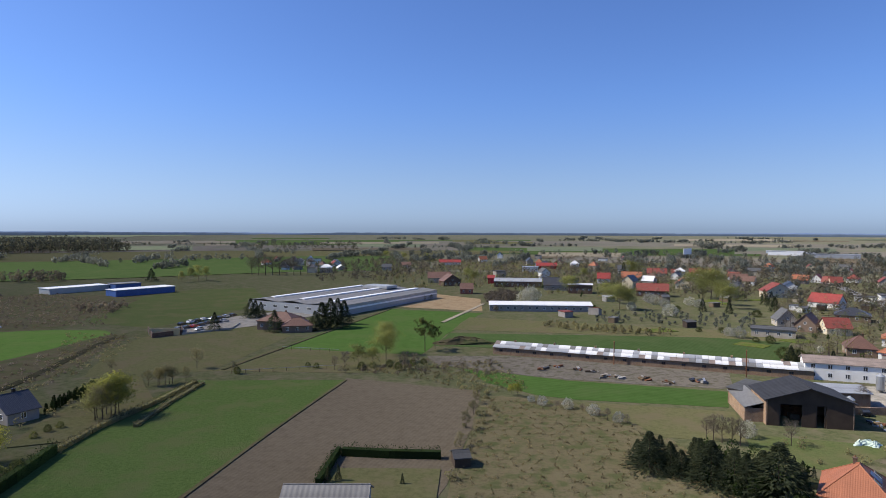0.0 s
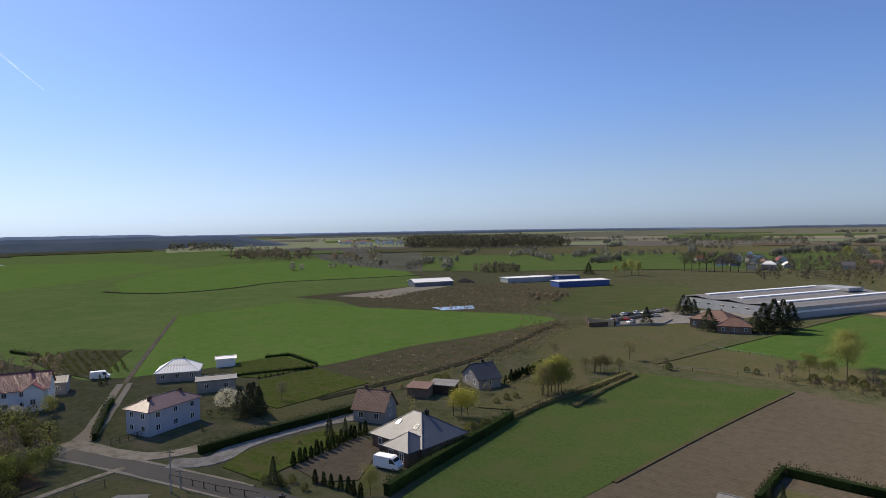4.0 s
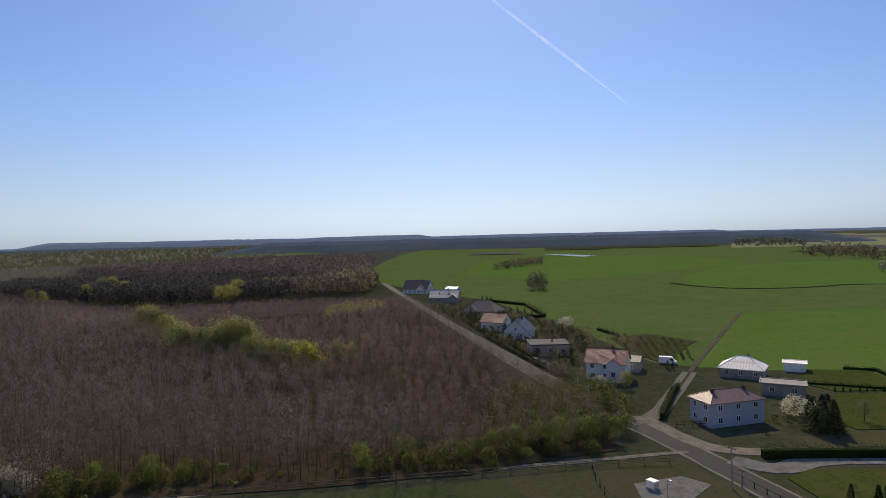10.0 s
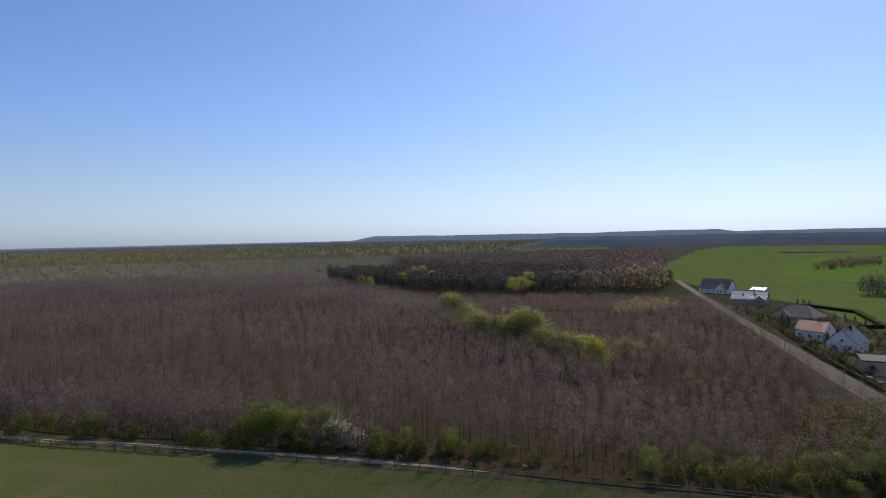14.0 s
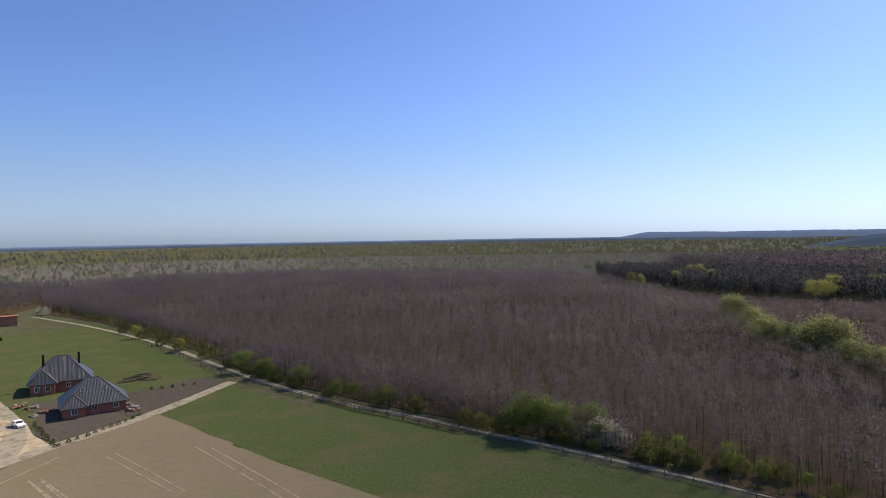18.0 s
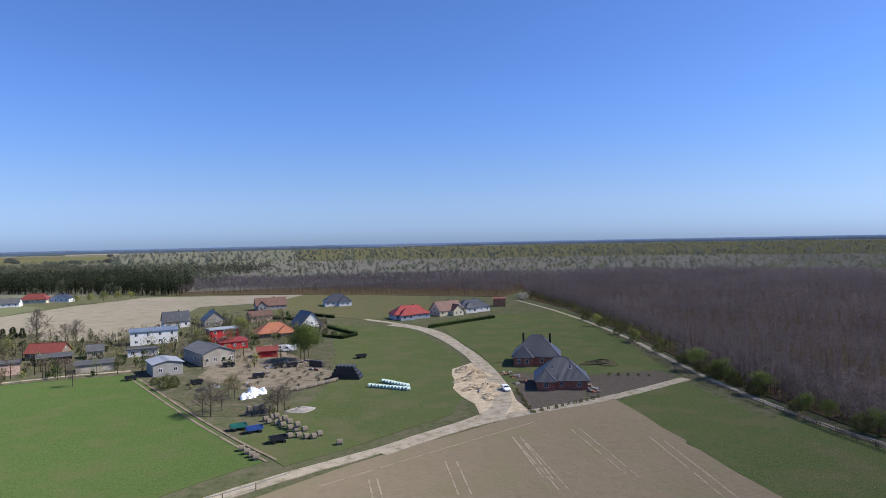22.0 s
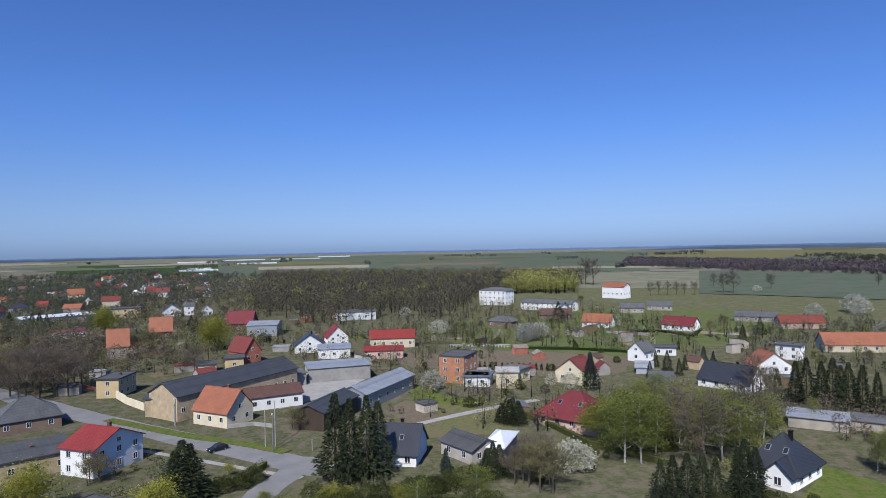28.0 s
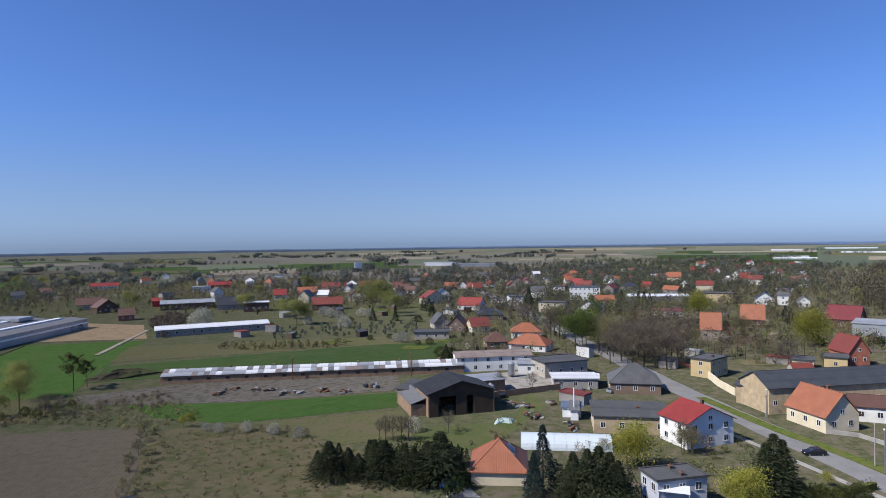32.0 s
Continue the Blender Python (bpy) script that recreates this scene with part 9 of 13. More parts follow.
# yards along the street
house(257.6, 106.1, -67.6, 12.7, 10, 3.2, 4.5, axis='y', wall='white_render', roof='graphite_tiles')
house(277.6, 101.4, -60.1, 9.6, 10, 4, 4.6, axis='y', wall='white_render', roof='bright_red_tiles', floors=2)
house(272.2, 72.9, -75, 19.5, 9, 4.5, 3, wall='cream_render', roof='bright_red_tiles', name='outbuilding')
house(244.9, 69.3, -74.2, 15.4, 8, 3.4, 1.2, wall='pink_render', roof='bright_red_tiles', name='outbuilding', chimney=0)
house(244.7, 90.3, -69.7, 12.7, 10, 4, 0.6, kind='mono', wall='white_render', roof='light_sheet', name='outbuilding', chimney=0)
house(198.9, 26, -82.5, 7.8, 9, 3.2, 0.4, kind='flat', wall='white_render', roof='blue_slates', name='outbuilding', chimney=0)
house(377.6, 124.6, -71.7, 24.7, 12, 5, 1, wall='white_render', roof='grey_slates', name='outbuilding', chimney=0)
house(350.8, 424.6, -39.6, 10.2, 12, 6, 0.4, kind='flat', wall='white_render', roof='tar_roof', floors=2)
house(127.5, 33.8, -89.5, 10.9, 11, 2.6, 4.6, wall='white_render', roof='graphite_tiles', skylights=2, sides='fl', label='white house under a steep graphite roof')
house(130.9, 146.9, -41.7, 8.2, 8, 2.6, 0.4, kind='flat', wall='grey_metal', roof='white_sheet', name='carport', chimney=0, sides='')
house(105, 122.7, -40.5, 4.6, 4, 2.6, 0.4, kind='mono', wall='white_metal', roof='blue_slates', name='garden_shed', chimney=0, sides='')
house(151.1, -8.5, -120.4, 6, 9, 2.8, 1.5, kind='mono', wall='pink_render', roof='red_tiles', name='veranda', chimney=0, sides='')
house(152.8, -23.5, -98.7, 5.6, 6, 2.6, 0.8, wall='wood', roof='tar_roof', name='garden_pavilion', chimney=0, sides='')
house(197.3, 15.8, -85.4, 6.7, 8, 5, 0.4, kind='flat', wall='cream_render', roof='concrete', name='outbuilding', chimney=0)
house(120.8, -65.8, -118.6, 6.7, 4, 2.4, 0.6, kind='mono', wall='dark_wood', roof='tar_roof', name='wood_shed', chimney=0, sides='')
house(160.3, -59.9, -110.5, 12.1, 6, 2.6, 0.6, kind='mono', wall='old_render', roof='light_sheet', name='garden_sheds', chimney=0, sides='')
house(159, -70.7, -114, 8.5, 5, 2.4, 0.5, kind='mono', wall='old_render', roof='grey_sheet', name='garden_shed', chimney=0, sides='')
house(381.8, -207.2, -118.5, 20.1, 9, 3.2, 3.4, wall='white_render', roof='maroon_tiles')
house(192.6, -194.4, -135.3, 10.5, 9, 6, 0.4, kind='flat', wall='grey_render', roof='tar_roof', floors=2)
house(222.4, -165.5, -121.7, 19.6, 5, 3, 1, wall='white_render', roof='bright_red_tiles', name='porch_wing', chimney=0)
house(203.4, -53.4, -104.7, 7.2, 8, 2.4, 3, wall='white_render', roof='graphite_tiles', name='garage', chimney=0, sides='')
house(199.7, -31, -98.8, 6.6, 7, 2.6, 2.2, wall='grey_render', roof='grey_slates', name='garden_pavilion', chimney=0, sides='')
house(246.4, -128.8, -117.6, 5, 6, 2.6, 0.5, kind='flat', wall='white_render', roof='tar_roof', name='garden_shed', chimney=0, sides='')
house(259.2, -41.6, -99.1, 8.6, 7, 3, 0.4, kind='flat', wall='white_render', roof='tar_roof', name='garage', chimney=0)
house(221.6, -28.9, -97.4, 5.4, 6, 2.4, 1.5, wall='blue_render', roof='light_sheet', name='garden_shed', chimney=0, sides='')

# far end of the hamlet
house(532.5, -285.8, -110.3, 14.7, 10, 3.2, 3.4, wall='white_render', roof='graphite_tiles')
house(547.4, -314.5, -111.9, 13.1, 10, 3.2, 3.4, wall='white_render', roof='red_tiles')
house(519.6, -311.9, -113, 10.9, 10, 3.2, 3.4, wall='white_render', roof='brown_tiles')
house(501, -311.7, -114, 15.8, 10, 3.2, 3.4, wall='white_render', roof='grey_slates')
house(452.8, -299.8, -115.6, 14.4, 10, 3.2, 3.4, wall='old_render', roof='red_tiles')
house(451.6, -320, -117.4, 18.4, 10, 3.2, 3.4, wall='cream_render', roof='brown_tiles')
house(615.1, -450.1, -118.2, 16.6, 10, 3.2, 3.4, wall='white_render', roof='red_tiles')
house(602.9, -478.3, -120.5, 16.5, 10, 3.2, 3.4, wall='white_render', roof='grey_slates')
house(613.2, -536.3, -123.2, 39.6, 10, 3.2, 3.4, wall='white_metal', roof='white_sheet')
house(519.3, -501, -126, 15.8, 10, 3.2, 3.4, wall='white_render', roof='graphite_tiles')
house(514, -520.8, -127.4, 12.9, 10, 3.2, 3.4, wall='white_render', roof='graphite_tiles')
house(477.9, -529.5, -130, 15.4, 10, 3.2, 3.4, wall='white_render', roof='graphite_tiles')
house(417.3, -47.4, -96.5, 15, 14, 3.4, 2.4, wall='old_render', roof='grey_slates', name='barn', chimney=0)
house(431.9, -66.8, -98.8, 15.4, 10, 3.2, 2.4, wall='old_render', roof='grey_slates', name='barn', chimney=0)
house(404.4, -4.8, -90.7, 7.5, 9, 3.2, 3.6, axis='y', wall='white_render', roof='graphite_tiles')
house(380.1, 0.9, -89.9, 18.6, 9, 3, 3, wall='brown_render', roof='brown_tiles', name='barn', chimney=0)
house(104.5, 121.1, -40.8, 1.9, 6, 2.6, 0.8, kind='mono', wall='white_metal', roof='grey_sheet', name='garden_shed', chimney=0, sides='')

# garages and farm yard of the hamlet
house(112.7, -228.1, -153.7, 11.7, 6, 2.8, 0.6, kind='mono', wall='old_render', roof='tar_roof', name='garage', chimney=0, sides='')
house(135.3, -244.1, -151, 11.3, 6, 2.8, 0.8, kind='mono', wall='dark_wood', roof='tar_roof', name='wood_shed', chimney=0, sides='')
house(126.4, -256.5, -153.8, 5.7, 7, 3, 2, wall='old_render', roof='grey_slates', name='outbuilding')
house(56.4, -247.2, -167.2, 7.5, 6, 2.6, 1.2, wall='red_paint', roof='red_tiles', name='garden_shed', chimney=0, sides='')
house(142.6, -226.6, -147.8, 8.7, 8, 4, 0.4, kind='flat', wall='pink_render', roof='tar_roof', name='garage', chimney=0, sides='')
round_bale(27.9, -142.2, 30)
round_bale(26, -142.5, 30)
round_bale(24.1, -141.4, 30)
round_bale(22.4, -141.2, 30)
round_bale(21.4, -143, 30)
round_bale(27.4, -146.8, 30)
round_bale(29.1, -148.5, 30)
round_bale(25.4, -147, 30)
round_bale(31.3, -151.1, 30)
round_bale(33.1, -152.9, 30)
round_bale(35.2, -154.2, 30)
round_bale(35.1, -157.9, 30)
round_bale(36.6, -156.7, 30)
round_bale(32.6, -155.5, 30)
round_bale(29.3, -149.4, 30, z=1.15)
round_bale(27, -146.8, 30, z=1.15)
round_bale(31, -152.6, 30, z=1.15)
round_bale(33.5, -154.9, 30, z=1.15)
round_bale(42.3, -162.7, -60)
round_bale(41.1, -163.4, -60)
round_bale(39.9, -164.1, -60)
round_bale(38.6, -164.9, -60)
round_bale(41.9, -162.2, -60, z=1.2)
round_bale(40.4, -162.9, -60, z=1.2)
round_bale(39, -163.7, -60, z=1.2)
round_bale(16.1, -136.3, 10)
round_bale(32.1, -128.6, 10)
round_bale(33.3, -130.2, 10)
round_bale(34.9, -132.3, 10)
round_bale(36.5, -134.5, 10)
round_bale(12.9, -189.4, 20, 0.6, 1.2, 'film_green', group='wrapped bales', label='round silage bale wrapped in pale film')
round_bale(9.1, -195.1, 20, 0.6, 1.2, 'film_green', group='wrapped bales', label='round silage bale wrapped in pale film')
round_bale(11.8, -188.9, 20, 0.6, 1.2, 'film_green', group='wrapped bales', label='round silage bale wrapped in pale film')
round_bale(8.1, -194.2, 20, 0.6, 1.2, 'film_green', group='wrapped bales', label='round silage bale wrapped in pale film')
round_bale(10.7, -188.3, 20, 0.6, 1.2, 'film_green', group='wrapped bales', label='round silage bale wrapped in pale film')
round_bale(7.2, -193.2, 20, 0.6, 1.2, 'film_green', group='wrapped bales', label='round silage bale wrapped in pale film')
round_bale(9.7, -187.8, 20, 0.6, 1.2, 'film_green', group='wrapped bales', label='round silage bale wrapped in pale film')
round_bale(6.2, -192.2, 20, 0.6, 1.2, 'film_green', group='wrapped bales', label='round silage bale wrapped in pale film')
round_bale(8.6, -187.2, 20, 0.6, 1.2, 'film_green', group='wrapped bales', label='round silage bale wrapped in pale film')
round_bale(5.3, -191.2, 20, 0.6, 1.2, 'film_green', group='wrapped bales', label='round silage bale wrapped in pale film')
round_bale(7.6, -186.7, 20, 0.6, 1.2, 'film_green', group='wrapped bales', label='round silage bale wrapped in pale film')
round_bale(4.3, -190.3, 20, 0.6, 1.2, 'film_green', group='wrapped bales', label='round silage bale wrapped in pale film')
round_bale(6.5, -186.2, 20, 0.6, 1.2, 'film_green', group='wrapped bales', label='round silage bale wrapped in pale film')
round_bale(3.4, -189.4, 20, 0.6, 1.2, 'film_green', group='wrapped bales', label='round silage bale wrapped in pale film')
round_bale(5.5, -185.6, 20, 0.6, 1.2, 'film_green', group='wrapped bales', label='round silage bale wrapped in pale film')
round_bale(2.5, -188.4, 20, 0.6, 1.2, 'film_green', group='wrapped bales', label='round silage bale wrapped in pale film')
round_bale(4.5, -185.1, 20, 0.6, 1.2, 'film_green', group='wrapped bales', label='round silage bale wrapped in pale film')
round_bale(1.6, -187.5, 20, 0.6, 1.2, 'film_green', group='wrapped bales', label='round silage bale wrapped in pale film')
round_bale(3.5, -184.6, 20, 0.6, 1.2, 'film_green', group='wrapped bales', label='round silage bale wrapped in pale film')
round_bale(2.4, -184.1, 20, 0.6, 1.2, 'film_green', group='wrapped bales', label='round silage bale wrapped in pale film')
round_bale(1.4, -183.5, 20, 0.6, 1.2, 'film_green', group='wrapped bales', label='round silage bale wrapped in pale film')
for j in range(4):
    for k in range(3 - j // 2):
        for i in range(8 - j):
            round_bale(25.8 + -0.971 * (i * 1.26 + j * 0.63) + -0.240 * k * 1.3, -202.6 + 0.240 * (i * 1.26 + j * 0.63) + -0.971 * k * 1.3, -103.9, 0.62, 1.25, 'black_film', z=j * 1.08, group='black bales', label='round silage bale wrapped in black film')
round_bale(36, -224.7, 75, 0.62, 1.25, 'black_film', z=0, group='black bales', label='round silage bale wrapped in black film')
round_bale(36, -224.7, 75, 0.62, 1.25, 'black_film', z=1.1, group='black bales', label='round silage bale wrapped in black film')
round_bale(35.4, -224.3, 75, 0.62, 1.25, 'black_film', z=0, group='black bales', label='round silage bale wrapped in black film')
round_bale(35.4, -224.3, 75, 0.62, 1.25, 'black_film', z=1.1, group='black bales', label='round silage bale wrapped in black film')
round_bale(34.7, -223.8, 75, 0.62, 1.25, 'black_film', z=0, group='black bales', label='round silage bale wrapped in black film')
round_bale(34.7, -223.8, 75, 0.62, 1.25, 'black_film', z=1.1, group='black bales', label='round silage bale wrapped in black film')
round_bale(34.1, -223.3, 75, 0.62, 1.25, 'black_film', z=0, group='black bales', label='round silage bale wrapped in black film')
round_bale(34.1, -223.3, 75, 0.62, 1.25, 'black_film', z=1.1, group='black bales', label='round silage bale wrapped in black film')
round_bale(33.4, -222.8, 75, 0.62, 1.25, 'black_film', z=0, group='black bales', label='round silage bale wrapped in black film')
round_bale(33.4, -222.8, 75, 0.62, 1.25, 'black_film', z=1.1, group='black bales', label='round silage bale wrapped in black film')
round_bale(32.8, -222.4, 75, 0.62, 1.25, 'black_film', z=0, group='black bales', label='round silage bale wrapped in black film')
round_bale(32.8, -222.4, 75, 0.62, 1.25, 'black_film', z=1.1, group='black bales', label='round silage bale wrapped in black film')
round_bale(32.1, -221.9, 75, 0.62, 1.25, 'black_film', z=0, group='black bales', label='round silage bale wrapped in black film')
round_bale(32.1, -221.9, 75, 0.62, 1.25, 'black_film', z=1.1, group='black bales', label='round silage bale wrapped in black film')
round_bale(34.7, -187.3, 0, 0.6, 1.2, 'straw', group='straw bales in a row', label='weathered brown straw bale in a row')
round_bale(34, -188, 17, 0.6, 1.2, 'straw', group='straw bales in a row', label='weathered brown straw bale in a row')
round_bale(33.3, -188.8, 34, 0.6, 1.2, 'straw', group='straw bales in a row', label='weathered brown straw bale in a row')
round_bale(32.7, -189.5, 51, 0.6, 1.2, 'straw', group='straw bales in a row', label='weathered brown straw bale in a row')
round_bale(32, -190.3, 8, 0.6, 1.2, 'straw', group='straw bales in a row', label='weathered brown straw bale in a row')
round_bale(31.3, -191, 25, 0.6, 1.2, 'straw', group='straw bales in a row', label='weathered brown straw bale in a row')
round_bale(30.6, -191.8, 42, 0.6, 1.2, 'straw', group='straw bales in a row', label='weathered brown straw bale in a row')
round_bale(29.9, -192.6, 59, 0.6, 1.2, 'straw', group='straw bales in a row', label='weathered brown straw bale in a row')
round_bale(29.2, -193.4, 16, 0.6, 1.2, 'straw', group='straw bales in a row', label='weathered brown straw bale in a row')
round_bale(28.5, -194.1, 33, 0.6, 1.2, 'straw', group='straw bales in a row', label='weathered brown straw bale in a row')
round_bale(27.8, -194.9, 50, 0.6, 1.2, 'straw', group='straw bales in a row', label='weathered brown straw bale in a row')
round_bale(27, -195.7, 7, 0.6, 1.2, 'straw', group='straw bales in a row', label='weathered brown straw bale in a row')
round_bale(26.3, -196.5, 24, 0.6, 1.2, 'straw', group='straw bales in a row', label='weathered brown straw bale in a row')
round_bale(25.6, -197.3, 41, 0.6, 1.2, 'straw', group='straw bales in a row', label='weathered brown straw bale in a row')
round_bale(24.9, -198.1, 58, 0.6, 1.2, 'straw', group='straw bales in a row', label='weathered brown straw bale in a row')
round_bale(24.1, -198.9, 15, 0.6, 1.2, 'straw', group='straw bales in a row', label='weathered brown straw bale in a row')
lump_pile('sand_heap', 29.5, -165.3, 4.2, 2.6, 1.0, 'rubble', 'heap of pale lime on the meadow', 'heap', 20, 3)
lump_pile('bag_heap', 47.8, -180.1, 1.6, 1.8, 1.6, 'plastic_white', 'heap of white plastic bags in the farmyard', 'heap', 40, 716, 0.5)
lump_pile('bag_heap', 46.4, -181.7, 2.0, 1.8, 1.6, 'plastic_white', 'heap of white plastic bags in the farmyard', 'heap', 40, 726, 0.5)
lump_pile('bag_heap', 45.4, -184.7, 1.8, 1.8, 1.6, 'plastic_white', 'heap of white plastic bags in the farmyard', 'heap', 40, 736, 0.5)
lump_pile('bag_heap', 44.2, -186.3, 1.5, 1.8, 1.6, 'plastic_white', 'heap of white plastic bags in the farmyard', 'heap', 40, 745, 0.5)
lump_pile('bag_heap', 47.5, -187.5, 1.6, 1.8, 1.6, 'plastic_white', 'heap of white plastic bags in the farmyard', 'heap', 40, 728, 0.5)
trailer(41.4, -149.9, 25, 'teal_paint')
trailer(37.1, -147.5, 25, 'blue_paint')
trailer(50.5, -207.5, 25, 'car_dark')
trailer(65.9, -227.9, 25, 'car_dark')
trailer(68, -200.5, 25, 'car_dark')
trailer(47.6, -223.8, 25, 'car_dark')
trailer(42.8, -224.2, 25, 'car_dark')
trailer(19.3, -237.2, 25, 'car_dark')
trailer(92.2, -209.7, 25, 'car_dark')
trailer(30, -139.4, 25, 'car_dark')
car(52.8, -258, 20, 'car_white', True)
car(49.6, -256.8, 20, 'car_white', True)
scrap(50.1, -223.6, 758)
scrap(46.8, -232.8, 782)
scrap(41.3, -229.8, 805)
scrap(61, -195.9, 668)
scrap(63.3, -192.3, 650)
scrap(51.4, -196.8, 720)
scrap(58.9, -203.1, 690)
scrap(39.7, -233.3, 815)
scrap(34, -216.7, 830)
scrap(50.5, -213.3, 745)
lump_pile('sand_heap', 65.6, -86.3, 4, 3, 1.6, 'sand', 'heap of yellow sand beside the track', 'heap', 0, 8, 0.3)
scrap(-30.7, -201.3, 1185, 'building_rubble')
scrap(-32.4, -196.9, 1200, 'building_rubble')
scrap(-50.8, -178.8, 1350, 'building_rubble')
scrap(-51.7, -174.9, 1365, 'building_rubble')
scrap(-32.5, -188.3, 1210, 'building_rubble')
lump_pile('earth_mound', -65.5, -212.7, 7, 4, 1.6, 'scrub', 'weedy heap of dug earth on the meadow', 'heap', 0, 8, 0.5)
row_of('bush', -30, -178.4, -29.9, -155.5, 2.2, 0.9, 'young hedge plants')
row_of('bush', -30.5, -155.6, -50.8, -167.7, 2.2, 0.9, 'young hedge plants')
row_of('bush', -62.1, -194.8, -73.8, -192.6, 2.4, 0.9, 'young hedge plants')

# courtyard of warehouses by the street
house(169.4, 95, -110.7, 11.7, 43.6, 6.7, 3, over=0.45, axis='y', wall='yellow_brick', roof='slate_sheet', name='warehouse', chimney=0, sides='r', gable_win=False, label='long yellow brick warehouse with a dark grey roof')
house(177.8, 52.3, -104.2, 9.2, 28.1, 4.6, 1.8, over=0.45, axis='y', wall='grey_metal', roof='light_sheet', name='warehouse', chimney=0, sides='r', win=2, label='long grey warehouse with a pale sheet roof')
house(153.1, 58.7, -97.8, 8.3, 18.6, 4.6, 1.6, over=0.45, axis='y', wall='dark_wood', roof='slate_sheet', name='warehouse', chimney=0, sides='', label='dark boarded barn with a grey sheet roof')
house(204.8, 74.6, -62.2, 20.6, 12, 4.8, 0.3, kind='flat', wall='concrete', roof='light_sheet', name='warehouse', chimney=0, sides='', label='pale flat-roofed concrete warehouse')
house(166.6, 80.3, -52.6, 15.1, 9, 3.8, 1.8, wall='white_render', roof='brown_tiles', name='outbuilding', chimney=0, sides='f', win=4)
house(189.6, 91, -52.6, 19.7, 8, 4, 0.3, kind='flat', wall='concrete', roof='grey_sheet', name='outbuilding', chimney=0, sides='')
house(175.3, 236.4, -36.5, 13.7, 10, 3.2, 3.4, kind='hip', wall='white_render', roof='orange_tiles')
lump_pile('sand_heap', -17.9, -208.4, 5, 3, 1.5, 'sand', 'low heap of dug yellow sand on the building site', 'heap', 25, 1105, 0.6)
lump_pile('sand_heap', -20.3, -198, 6, 3.5, 1.9, 'sand', 'low heap of dug yellow sand on the building site', 'heap', 45, 1125, 0.6)
lump_pile('sand_heap', -21.9, -183.9, 6, 3, 1.4, 'sand', 'low heap of dug yellow sand on the building site', 'heap', 65, 1145, 0.6)
lump_pile('sand_heap', -18, -183.5, 5, 3, 1.2, 'sand', 'low heap of dug yellow sand on the building site', 'heap', 40, 1120, 0.6)
lump_pile('sand_heap', -15.8, -193.8, 4, 2.5, 1.0, 'sand', 'low heap of dug yellow sand on the building site', 'heap', 20, 1100, 0.6)
lump_pile('sand_heap', -21.3, -173.2, 5, 2.5, 0.9, 'sand', 'low heap of dug yellow sand on the building site', 'heap', 70, 1150, 0.6)

# trees of the hamlet
tree('blossom', 144, -180.4, 5.9, wide=1.2)
tree('blossom', 152.2, -199.4, 4.7, wide=1.2)
tree('blossom', 171.6, -213.7, 2.6, wide=1.2)
tree('blossom', 168.4, -214, 2.2, wide=1.2)
tree('spruce', 148.9, -202.7, 14.8)
tree('spruce', 152.5, -204.5, 12.5)
tree('spruce', 168.3, -219.8, 11.2)
tree('spruce', 176.5, -227.8, 10.7)
tree('spruce', 151.2, -209.9, 7.4)
tree('bare', 165, -284.2, 16.9)
tree('bare', 148.7, -285, 11.7)
tree('bare', 155.1, -288.5, 9.9)
tree('bare', 235.2, -246.2, 13.5)
tree('bare', 219.5, -242.7, 11.9)
tree('bare', 227, -242.2, 15.3)
tree('bare', 211.8, -243.2, 8.8)
tree('bare', 252.5, -248.3, 7.9)
tree('bare', 107.1, -202.5, 6.8)
tree('bare', 240.9, -245.9, 9.6)
tree('bare', 216.6, -267.1, 7.7)
tree('bare', 205.8, -259.2, 8)
tree('bare', 239.7, -227.1, 8.5)
tree('thuja', 227.7, -301.6, 4.9, wide=1.6)
tree('thuja', 226.2, -306.1, 4.7, wide=1.6)
tree('thuja', 221.7, -306.2, 4.3, wide=1.6)
tree('thuja', 219.8, -310.8, 4.1, wide=1.6)
tree('thuja', 215.3, -311, 4.7, wide=1.6)
tree('thuja', 211.7, -313.4, 4.7, wide=1.6)
tree('thuja', 207.6, -313.5, 4.7, wide=1.6)
tree('thuja', 202.5, -313.7, 5.3, wide=1.6)
tree('thuja', 198.1, -313.9, 5.3, wide=1.6)
tree('thuja', 194.8, -316.3, 5.7, wide=1.6)
tree('thuja', 190.4, -316.4, 5, wide=1.6)
tree('bush', 172.7, -269.5, 4)
tree('bush', 170.5, -273.1, 4)
tree('bush', 184.2, -268.9, 4)
tree('bush', 190.1, -268.5, 3.5)
tree('bush', 187, -287, 4)
tree('bush', 107.6, -236.7, 4)
tree('bush', 75.7, -194.5, 4)
tree('bush', 73.8, -197.3, 3.5)
tree('bush', 81.3, -201.1, 2.5)
tree('fresh', 39.7, -233.3, 14.2, wide=1.1)
tree('fresh', 39, -238.1, 11.6, wide=1.1)
tree('fresh', 42, -237.9, 10.9, wide=1.1)
tree('bare', 51.7, -162.2, 9.5, wide=1.2)
tree('bare', 54.5, -164.9, 6.9, wide=1.2)
tree('bare', 35, -163.5, 7.3, wide=1.2)
tree('bare', 33.6, -165.4, 6.6, wide=1.2)
tree('bare', 36.8, -162.2, 5.3, wide=1.2)
tree('bare', 50.5, -167.8, 5.7, wide=1.2)
tree('olive', 50.5, -179.8, 6.8, wide=1.2)
tree('olive', 53.2, -183.2, 5.2, wide=1.2)
tree('olive', 77, -266.9, 8.3, wide=1.2)
tree('olive', 88.4, -261.6, 8.2, wide=1.2)
